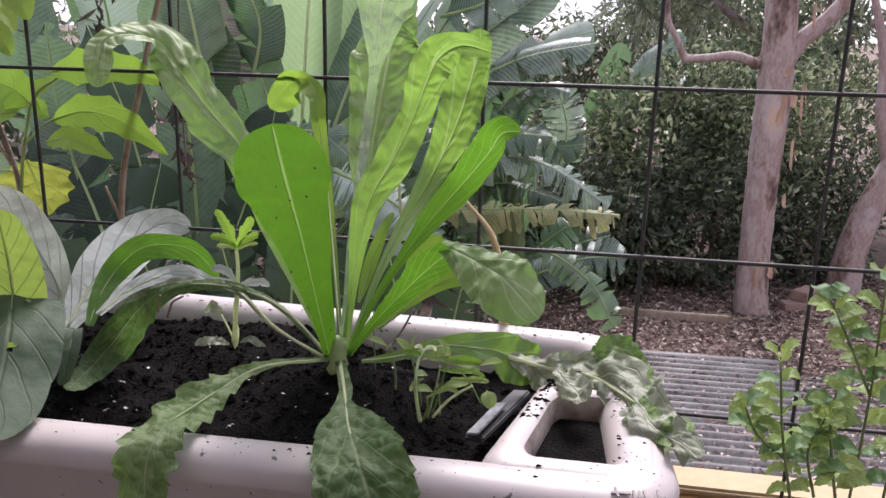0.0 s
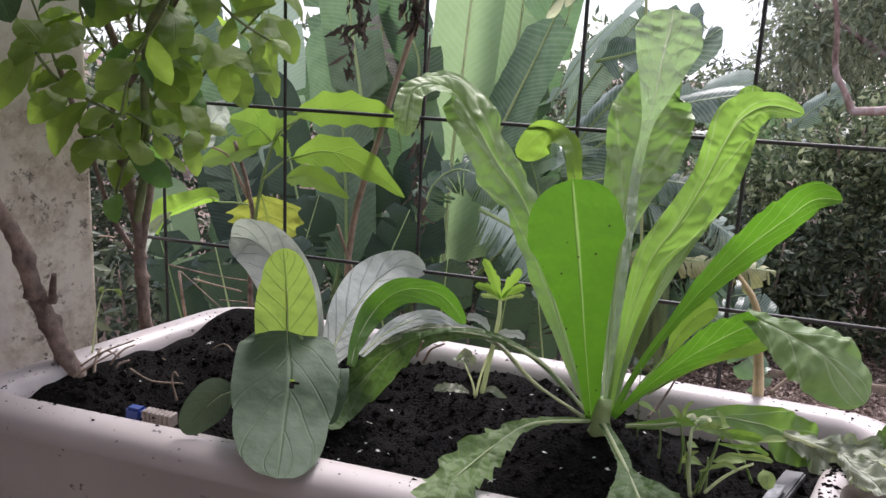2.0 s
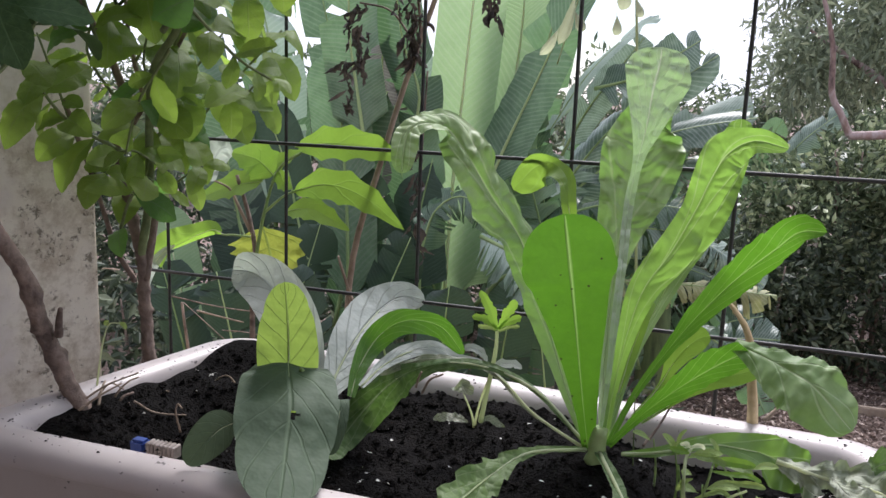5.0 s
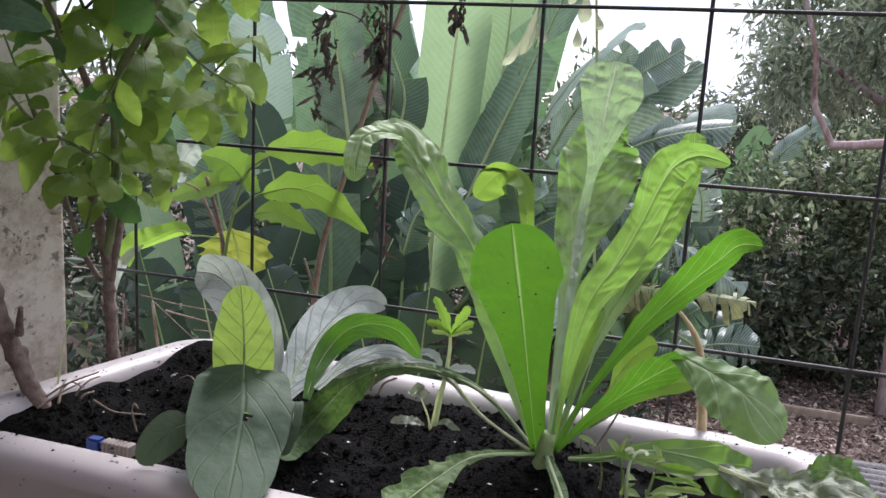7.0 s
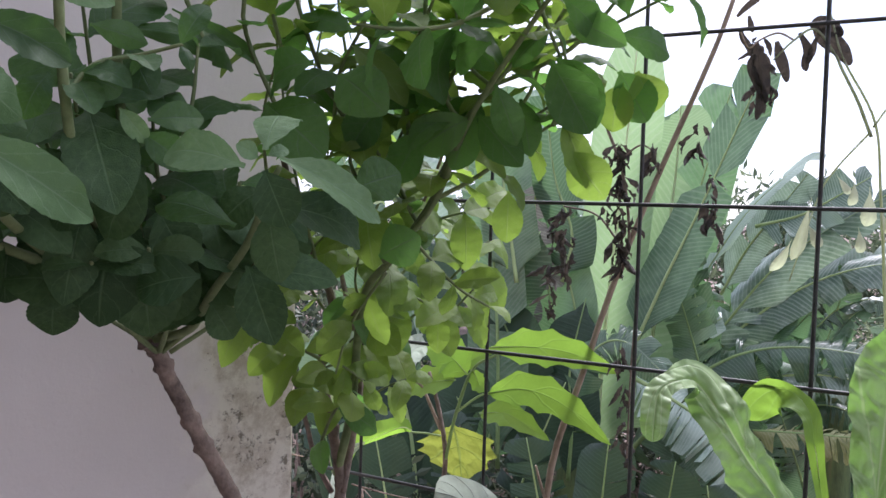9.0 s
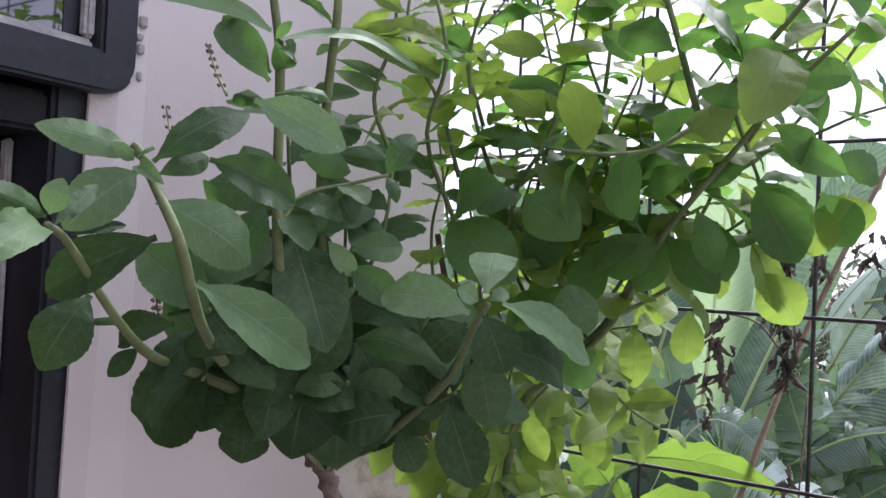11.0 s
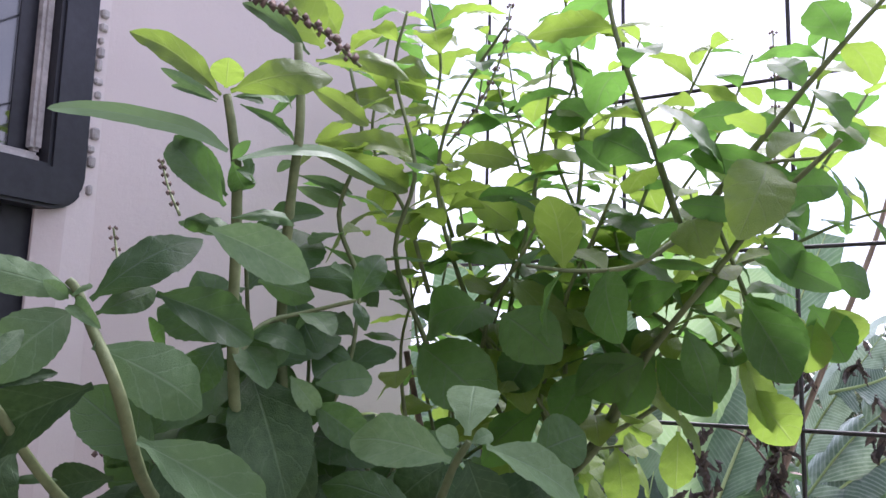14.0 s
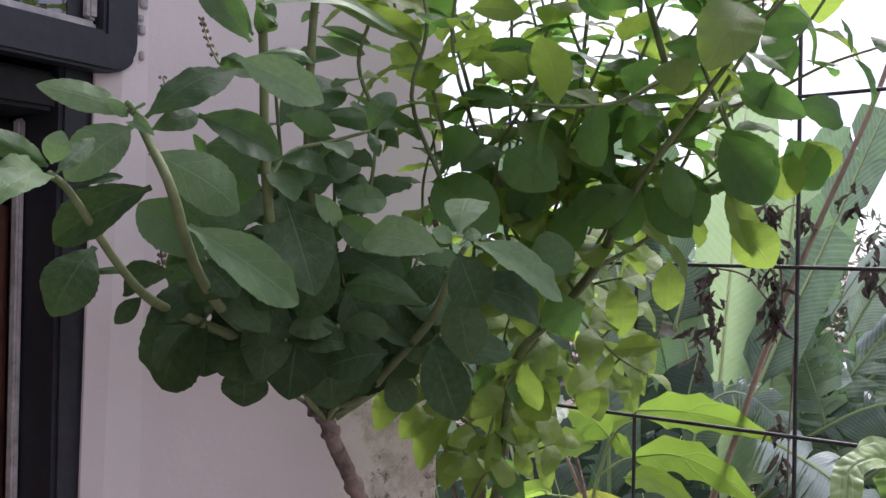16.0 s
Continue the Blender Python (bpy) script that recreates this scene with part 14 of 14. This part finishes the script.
banana_leaf(bananas[1], [(-0.989, 4.530, 0.320), (-1.313, 4.530, 0.622), (-1.655, 4.530, 0.885), (-1.963, 4.530, 1.036)], 0.20, (-0.08, -0.7, 0.57), BANANA, 10, 633, 0.4)
banana_leaf(bananas[1], [(-0.902, 4.016, 0.451), (-0.988, 4.016, 0.731), (-1.075, 4.016, 1.003), (-1.149, 4.016, 1.219)], 0.26, (-0.16, -0.7, 0.42), BANANA, 16, 634, 0.4)
banana_leaf(bananas[1], [(-0.928, 4.168, 0.412), (-1.020, 4.168, 0.872), (-1.114, 4.168, 1.325), (-1.195, 4.168, 1.699)], 0.19, (-0.05, -0.7, 0.63), BANANA, 9, 635, 0.4)
banana_leaf(bananas[1], [(-1.012, 4.669, 0.285), (-0.993, 4.669, 0.653), (-0.974, 4.669, 1.012), (-0.957, 4.669, 1.310)], 0.30, (-0.38, -0.7, 0.74), BANANA, 24, 636, 0.4)
banana_leaf(bananas[1], [(-0.958, 4.346, 0.367), (-0.821, 4.346, 0.693), (-0.687, 4.346, 0.983), (-0.574, 4.346, 1.187)], 0.20, (-0.2, -0.7, 0.79), BANANA, 5, 637, 0.4)
banana_leaf(bananas[1], [(-0.977, 4.458, 0.339), (-0.794, 4.458, 0.670), (-0.617, 4.458, 0.956), (-0.469, 4.458, 1.143)], 0.22, (-0.01, -0.7, 0.49), BANANA, 7, 638, 0.4)
banana_leaf(bananas[1], [(-0.923, 4.141, 0.419), (-0.658, 4.141, 0.649), (-0.406, 4.141, 0.818), (-0.199, 4.141, 0.888)], 0.22, (-0.07, -0.7, 0.7), BANANA, 9, 639, 0.4)
banana_leaf(bananas[1], [(-0.981, 4.481, 0.333), (-0.581, 4.481, 0.617), (-0.210, 4.481, 0.809), (0.091, 4.481, 0.862)], 0.23, (-0.34, -0.7, 0.54), BANANA, 24, 640, 0.4)
banana_leaf(bananas[3], [(-0.392, 4.291, -0.091), (-0.709, 4.291, 0.082), (-1.027, 4.291, 0.200), (-1.301, 4.291, 0.221)], 0.21, (-0.2, -0.7, 0.54), BANANA, 21, 641, 0.4)
banana_leaf(bananas[3], [(-0.450, 4.898, -0.288), (-0.659, 4.898, -0.070), (-0.865, 4.898, 0.111), (-1.040, 4.898, 0.214)], 0.29, (0.18, -0.7, 0.42), BANANA, 8, 642, 0.4)
banana_leaf(bananas[3], [(-0.444, 4.831, -0.266), (-0.607, 4.831, 0.032), (-0.767, 4.831, 0.299), (-0.901, 4.831, 0.486)], 0.23, (-0.18, -0.7, 0.67), BANANA_GREY, 22, 643, 0.4)
banana_leaf(bananas[3], [(-0.394, 4.310, -0.097), (-0.471, 4.310, 0.142), (-0.546, 4.310, 0.365), (-0.609, 4.310, 0.536)], 0.27, (0.02, -0.7, 0.88), BANANA, 12, 644, 0.4)
banana_leaf(bananas[3], [(-0.419, 4.576, -0.183), (-0.359, 4.576, 0.189), (-0.301, 4.576, 0.535), (-0.251, 4.576, 0.804)], 0.21, (-0.34, -0.7, 0.65), BANANA, 9, 645, 0.4)
banana_leaf(bananas[3], [(-0.427, 4.654, -0.209), (-0.263, 4.654, 0.011), (-0.102, 4.654, 0.194), (0.035, 4.654, 0.304)], 0.27, (0.15, -0.7, 0.83), BANANA, 13, 646, 0.4)
banana_leaf(bananas[3], [(-0.426, 4.647, -0.206), (-0.167, 4.647, 0.013), (0.087, 4.647, 0.178), (0.303, 4.647, 0.249)], 0.25, (0.03, -0.7, 0.6), BANANA, 20, 647, 0.4)
banana_leaf(bananas[3], [(-0.407, 4.447, -0.141), (-0.119, 4.447, 0.028), (0.162, 4.447, 0.141), (0.403, 4.447, 0.161)], 0.28, (-0.2, -0.7, 0.52), BANANA_GREY, 15, 648, 0.4)
banana_leaf(bananas[1], [(-1.251, 4.852, 0.230), (-1.678, 4.852, 0.371), (-2.122, 4.852, 0.445), (-2.515, 4.852, 0.402)], 0.29, (-0.3, -0.7, 0.81), BANANA, 17, 649, 0.4)
banana_leaf(bananas[1], [(-1.283, 5.006, 0.194), (-1.588, 5.006, 0.361), (-1.899, 5.006, 0.483), (-2.169, 5.006, 0.515)], 0.24, (0.13, -0.7, 0.48), BANANA_GREY, 11, 650, 0.4)
banana_leaf(bananas[1], [(-1.292, 5.051, 0.183), (-1.429, 5.051, 0.511), (-1.565, 5.051, 0.820), (-1.678, 5.051, 1.059)], 0.21, (-0.12, -0.7, 0.8), BANANA, 12, 651, 0.4)
banana_leaf(bananas[1], [(-1.253, 4.862, 0.228), (-1.313, 4.862, 0.595), (-1.371, 4.862, 0.953), (-1.420, 4.862, 1.249)], 0.22, (-0.38, -0.7, 0.57), BANANA_GREY, 10, 652, 0.4)
banana_leaf(bananas[1], [(-1.185, 4.538, 0.305), (-1.152, 4.538, 0.641), (-1.119, 4.538, 0.959), (-1.090, 4.538, 1.209)], 0.30, (-0.33, -0.7, 0.43), BANANA, 23, 653, 0.4)
banana_leaf(bananas[1], [(-1.211, 4.662, 0.276), (-0.964, 4.662, 0.627), (-0.725, 4.662, 0.914), (-0.523, 4.662, 1.083)], 0.26, (-0.01, -0.7, 0.55), BANANA, 19, 654, 0.4)
banana_leaf(bananas[1], [(-1.274, 4.966, 0.203), (-0.967, 4.966, 0.517), (-0.671, 4.966, 0.759), (-0.421, 4.966, 0.876)], 0.32, (-0.23, -0.7, 0.46), BANANA, 13, 655, 0.4)
banana_leaf(bananas[2], [(-1.483, 2.200, -0.040), (-1.499, 2.200, 0.258), (-1.594, 2.200, 0.559), (-1.685, 2.200, 0.810)], 0.22, (0.2, -1, 0.15), BANANA_SHADED, 9, 656, 0.4)
banana_leaf(bananas[2], [(-1.216, 2.300, -0.017), (-1.236, 2.300, 0.279), (-1.291, 2.300, 0.537), (-1.342, 2.300, 0.745)], 0.22, (0.2, -1, 0.15), BANANA_SHADED, 9, 657, 0.4)
banana_leaf(bananas[1], [(-0.985, 2.200, 0.035), (-1.006, 2.200, 0.315), (-0.992, 2.200, 0.594), (-0.975, 2.200, 0.822)], 0.22, (0.2, -1, 0.15), BANANA_SHADED, 9, 658, 0.4)
banana_leaf(bananas[1], [(-0.801, 2.400, -0.056), (-0.825, 2.400, 0.234), (-0.801, 2.400, 0.503), (-0.774, 2.400, 0.719)], 0.23, (0.2, -1, 0.15), BANANA_SHADED, 9, 659, 0.4)
banana_leaf(bananas[1], [(-0.585, 2.500, -0.096), (-0.612, 2.500, 0.196), (-0.645, 2.500, 0.432), (-0.673, 2.500, 0.617)], 0.21, (0.2, -1, 0.15), BANANA_SHADED, 9, 660, 0.4)
banana_leaf(bananas[2], [(-1.748, 2.000, -0.020), (-1.759, 2.000, 0.271), (-1.823, 2.000, 0.570), (-1.885, 2.000, 0.818)], 0.23, (0.2, -1, 0.15), BANANA_SHADED, 9, 661, 0.4)
banana_leaf(bananas[2], [(-2.070, 2.100, -0.037), (-2.078, 2.100, 0.273), (-2.159, 2.100, 0.587), (-2.238, 2.100, 0.849)], 0.21, (0.2, -1, 0.15), BANANA_SHADED, 9, 662, 0.4)
banana_leaf(bananas[1], [(-0.411, 2.600, -0.147), (-0.440, 2.600, 0.147), (-0.398, 2.600, 0.401), (-0.352, 2.600, 0.601)], 0.20, (0.2, -1, 0.15), BANANA_SHADED, 9, 663, 0.4)
banana_leaf(bananas[2], [(-1.550, 2.700, -0.096), (-1.570, 2.700, 0.241), (-1.448, 2.700, 0.606), (-1.329, 2.700, 0.900)], 0.23, (0.2, -1, 0.15), BANANA_SHADED, 9, 664, 0.4)
banana_leaf(bananas[2], [(-1.978, 2.800, -0.049), (-1.995, 2.800, 0.308), (-1.915, 2.800, 0.640), (-1.836, 2.800, 0.905)], 0.22, (0.2, -1, 0.15), BANANA_SHADED, 9, 665, 0.4)
banana_leaf(bananas[3], [(-0.659, 4.000, 0.793), (-0.364, 4.000, 0.837), (-0.054, 4.000, 0.774), (0.256, 4.000, 0.574)], 0.20, (0, -0.6, 0.9), BANANA_GREY, 30, 761, 0.9)
banana_leaf(bananas[3], [(-0.703, 3.900, 0.519), (-0.374, 3.900, 0.545), (-0.021, 3.900, 0.559), (0.318, 3.900, 0.547)], 0.15, (0, -0.7, 0.8), BANANA_DRYING, 38, 762, 1.2)
banana_leaf(bananas[3], [(-0.069, 4.500, 0.692), (-0.019, 4.500, 0.873), (-0.037, 4.500, 1.048), (-0.099, 4.500, 1.218)], 0.25, (0.1, -0.9, 0.4), BANANA_GREY, 26, 765, 0.6)
banana_leaf(bananas[3], [(-0.476, 4.400, 0.848), (-0.359, 4.400, 0.993), (-0.278, 4.400, 1.116), (-0.178, 4.400, 1.194)], 0.14, (-0.1, -0.8, 0.6), BANANA, 10, 767, 0.5)
banana_leaf(bananas[3], [(-0.448, 4.400, 1.041), (-0.348, 4.400, 1.148), (-0.180, 4.400, 1.221), (-0.008, 4.400, 1.177)], 0.14, (-0.1, -0.6, 0.9), BANANA_GREY, 18, 768, 0.6)
banana_leaf(bananas[3], [(-0.513, 4.200, 0.614), (-0.342, 4.200, 0.641), (-0.135, 4.200, 0.583), (0.036, 4.200, 0.534)], 0.16, (0, -0.6, 0.9), BANANA, 24, 769, 0.8)
banana_leaf(bananas[3], [(-0.109, 4.000, 0.302), (0.061, 4.000, 0.210), (0.235, 4.000, 0.050), (0.332, 4.000, -0.154)], 0.20, (0.2, -0.8, 0.7), BANANA, 14, 770, 0.5)
put('stem', tube('stem', [(-1.75, 3.95, -0.6), (-1.72, 3.95, 0.1), (-1.73, 3.93, 1.0)], [0.11, 0.09, 0.05], PSEUDOSTEM, 14, 16, 0.06, 0), bananas[0], 'sheathed green and brown stem')
put('stem', tube('stem', [(-1.2, 4.4, -0.6), (-1.17, 4.4, 0.1), (-1.18, 4.380000000000001, 0.7)], [0.11, 0.09, 0.05], PSEUDOSTEM, 14, 16, 0.06, 1), bananas[1], 'sheathed green and brown stem')
put('stem', tube('stem', [(-2.35, 3.4, -0.6), (-2.3200000000000003, 3.4, 0.1), (-2.33, 3.38, 0.9)], [0.11, 0.09, 0.05], PSEUDOSTEM, 14, 16, 0.06, 2), bananas[2], 'sheathed green and brown stem')
put('stem', tube('stem', [(-0.35, 4.4, -0.6), (-0.31999999999999995, 4.4, 0.1), (-0.32999999999999996, 4.380000000000001, 0.7)], [0.11, 0.09, 0.05], PSEUDOSTEM, 14, 16, 0.06, 3), bananas[3], 'sheathed green and brown stem')
put('stem', tube('stem', [(0.4, 6.4, -0.6), (0.43000000000000005, 6.4, 0.1), (0.42000000000000004, 6.380000000000001, 1.0)], [0.11, 0.09, 0.05], PSEUDOSTEM, 14, 16, 0.06, 4), bananas[4], 'sheathed green and brown stem')
gum = thing('gum_tree', 'tall gum tree with smooth pink-grey mottled bark', 'tree', (1.310, 4.970, -0.350), 'gum trees')
put('trunk', tube('trunk', [(1.302, 4.970, -0.450), (1.278, 4.970, 0.104), (1.272, 4.970, 0.684), (1.274, 4.970, 1.270), (1.259, 4.970, 1.756), (1.205, 4.970, 2.477), (1.053, 4.970, 3.329)], [0.12, 0.1, 0.104, 0.108, 0.1, 0.085, 0.07], EUCALYPT, 14, 70, 0.07, 672), gum)
put('limb', tube('limb', [(1.170, 4.970, 1.355), (1.008, 4.970, 1.404), (0.852, 4.970, 1.389), (0.694, 4.970, 1.377)], [0.03, 0.032, 0.028, 0.026], EUCALYPT, 14, 40, 0.07, 673), gum)
put('limb', tube('limb', [(0.701, 4.970, 1.378), (0.640, 4.970, 1.501), (0.570, 4.970, 1.640), (0.536, 4.970, 1.951), (0.391, 4.970, 2.417)], [0.024, 0.02, 0.02, 0.016, 0.01], EUCALYPT, 14, 50, 0.07, 674), gum)
put('limb', tube('limb', [(1.316, 4.970, 1.377), (1.407, 4.970, 1.519), (1.557, 4.970, 1.660), (1.721, 4.970, 1.897), (1.893, 4.970, 2.254)], [0.06, 0.055, 0.05, 0.045, 0.03], EUCALYPT, 14, 50, 0.07, 675), gum)
gum_leaning = thing('gum_tree', 'leaning gum tree with rough brown bark', 'tree', (2.050, 5.600, -0.350), 'gum trees')
put('trunk', tube('trunk', [(2.061, 5.600, -0.450), (2.082, 5.600, -0.009), (2.169, 5.600, 0.337), (2.302, 5.600, 0.715), (2.406, 5.600, 1.233), (2.427, 5.600, 1.978)], [0.13, 0.11, 0.1, 0.1, 0.09, 0.08], EUCALYPT, 14, 60, 0.07, 677), gum_leaning)
put('limb', tube('limb', [(2.258, 5.600, 0.632), (2.143, 5.600, 1.028), (2.104, 5.600, 1.415), (1.931, 5.600, 1.972)], [0.05, 0.04, 0.035, 0.02], EUCALYPT, 14, 40, 0.07, 678), gum_leaning)



def build_shrubs():
    sets = (
        ("dense_shrub", "dense garden shrub with small mid-green leaves", SHRUB, [((0.55, 6.0, 0.55), (0.85, 0.8, 0.75)), ((1.35, 6.3, 0.75), (0.8, 0.8, 0.8)), ((-0.1, 6.2, 0.25), (0.7, 0.7, 0.7)), ((0.9, 6.1, 1.0), (0.5, 0.5, 0.4))], 22000, 0.066, 11),
        ("shaded_shrub", "dark shaded undergrowth along the litter", SHRUB_SHADED, [((0.3, 5.3, 0.12), (0.8, 0.5, 0.62)), ((1.0, 5.55, 0.2), (0.7, 0.45, 0.66)), ((-0.6, 5.2, 0.1), (0.9, 0.6, 0.6)), ((1.9, 6.1, 0.1), (0.7, 0.5, 0.7))], 18000, 0.066, 12),
        ("dense_shrub", "green shrubs behind the gum trees", SHRUB, [((2.4, 7.2, 0.6), (1.1, 0.8, 1.0)), ((3.6, 7.0, 0.9), (1.2, 0.9, 1.2)), ((1.9, 8.5, 0.9), (1.0, 0.8, 1.1))], 16000, 0.07, 13),
        ("shaded_shrub", "dark shaded undergrowth below the banana plants", SHRUB_SHADED, [((-2.3, 4.9, 0.1), (1.2, 0.6, 0.8)), ((-3.8, 4.4, 0.3), (1.2, 0.7, 1.0)), ((-1.2, 5.4, 0.1), (0.9, 0.5, 0.7)), ((-5.2, 4.4, 0.5), (1.2, 0.9, 1.2)), ((-2.9, 3.9, -0.1), (1.4, 0.4, 0.4)), ((-1.3, 3.0, -0.1), (0.9, 0.4, 0.45)), ((-0.4, 3.4, -0.2), (0.6, 0.3, 0.35)), ((-2.6, 2.6, 0.1), (0.8, 0.4, 0.6))], 20000, 0.08, 14),
    )
    for name, label, mat, blobs, n, size, seed in sets:
        sh = thing(name, label, "shrub", (blobs[0][0][0], blobs[0][0][1], -0.32), "garden shrubs")
        put("leaves", foliage("leaves", blobs, n, size, mat, seed), sh)
        r = random.Random(seed)
        for (x, y, z), (rx, ry, rz) in blobs:
            for _ in range(3):
                dx, dy = r.uniform(-.5, .5) * rx, r.uniform(-.5, .5) * ry
                put("branch", tube("branch", [(x + dx * .4, y + dy * .4, -0.6), (x + dx * .7, y + dy, z - rz * .3), (x + dx, y + dy, z + rz * .6)], [0.02, 0.014, 0.005], TWIG, 6, 10, 0.1, seed), sh)


build_shrubs()


def build_far_trees():
    sets = (
        (GUM_LEAF, [((2.2, 11, 3.2), (1.8, 1.2, 1.6)), ((3.8, 11, 4.2), (2.0, 1.2, 2.2)), ((1.3, 12, 2.2), (1.3, 1.0, 1.0)), ((4.6, 10, 2.4), (1.6, 1.2, 1.6)), ((0.7, 9.6, 2.0), (0.55, 0.7, 0.8)), ((1.6, 9.6, 2.5), (0.9, 0.8, 1.3)), ((0.8, 10.6, 3.1), (0.8, 0.8, 1.0)), ((2.6, 9.2, 1.6), (0.9, 0.7, 1.0))], 24000, 0.14, 21, (2.6, 11.2), "tall gum tree with fine hanging grey-green leaves"),
        (FAR_LEAF, [((0.3, 15, 0.9), (1.8, 1.2, 1.6)), ((2.2, 15, 1.6), (2.0, 1.2, 1.8)), ((-1.3, 16, 0.2), (1.7, 1.2, 1.3))], 13000, 0.16, 22, (0.6, 15.3), "far round-crowned garden tree"),
        (FAR_LEAF, [((-4.0, 15, 0.8), (2.6, 1.5, 1.6)), ((-7.0, 14, 1.0), (2.6, 1.5, 1.8)), ((-10.5, 13, 0.8), (3.0, 1.5, 1.8)), ((-1.8, 15.5, 1.0), (1.8, 1.2, 1.7))], 11000, 0.24, 23, (-6.5, 15.0), "far low trees below the bright sky"),
        (GUM_LEAF, [((6.5, 9, 2.5), (2.0, 1.4, 2.6)), ((8.5, 8, 2.5), (2.0, 1.4, 2.8))], 9000, 0.15, 24, (7.3, 9.2), "gum tree with grey-green foliage"),
    )
    for mat, blobs, n, size, seed, at, label in sets:
        t = thing("tree", label, "tree", (at[0], at[1], -1.0), "far trees")
        put("crown", foliage("crown", blobs, n, size, mat, seed, 0.28, 0.8, 0.25), t)
        z0 = ground_height(*at) - 0.3
        put("trunk", tube("trunk", [(at[0], at[1], z0), (at[0] + 0.1, at[1], z0 + 1.2), (at[0] - 0.1, at[1], max(b[0][2] for b in blobs))], [0.16, 0.12, 0.05], EUCALYPT, 10, 16, 0.08, seed), t)
        for (x, y, z), (rx, ry, rz) in blobs:
            put("limb", tube("limb", [(at[0], at[1], z - rz * 0.9), ((at[0] + x) / 2, y, z - rz * 0.3), (x, y, z + rz * 0.5)], [0.07, 0.05, 0.015], EUCALYPT, 8, 12, 0.1, seed + 1), t)


build_far_trees()


def build_bark():
    """Loose strips of bark hanging on the tall gum trunk, and debris at its foot."""
    r = random.Random(17)
    for k in range(16):
        z = r.uniform(-0.15, 2.1)
        an = r.uniform(3.6, 5.9)
        cx = 1.305 + 0.045 * z
        rad = 0.108
        h = r.uniform(0.06, 0.24)
        pts = []
        for i in range(4):
            f = i / 3
            rr = rad + 0.004 + (0.02 * (1 - f) ** 2)
            pts.append((cx + rr * math.cos(an + 0.1 * f), 4.97 + rr * math.sin(an + 0.1 * f), z + h * f))
        put("bark_strip", blade(pts, r.uniform(0.02, 0.05), (math.cos(an), math.sin(an), 0.1), strap, BARK_STRIP, -0.2, 0.15, 2, nv=8, nu=4, seed=k), gum, "loose brown strip of peeling bark")
    for k, (x, y) in enumerate(((1.62, 5.1), (1.78, 5.25), (1.70, 5.2))):
        br = new("old_brick", box("old_brick", (-0.11, -0.055, -0.035), (0.11, 0.055, 0.035), BRICK, 0.008))
        br.matrix_world = pose(x, y, ground_height(x, y) + 0.035 + (0.07 if k == 2 else 0), 0, 0, 12 + 20 * k)
        tagged(br, "weathered old brick lying beside the gum tree", "brick", "old bricks")
    for k in range(14):
        x, y = r.uniform(0.5, 2.2), r.uniform(4.4, 5.0)
        a = r.uniform(0, 3.14)
        l = r.uniform(0.08, 0.28)
        z = ground_height(x, y) + 0.012
        tw = new("twig", tube("twig", [(x, y, z), (x + l * math.cos(a), y + l * math.sin(a) * .6, z + 0.01), (x + 2 * l * math.cos(a), y + 1.1 * l * math.sin(a), z)], [0.006, 0.005, 0.003], TWIG_DRY, 6, 8, 0.2, k))
        tagged(tw, "dry fallen twig on the leaf litter", "twig", "fallen twigs")
    log = new("edging_board", box("edging_board", (0.35, 4.62, -0.34), (1.1, 4.66, -0.24), WOOD, 0.006))
    tagged(log, "weathered board edging the leaf litter", "board")


build_bark()
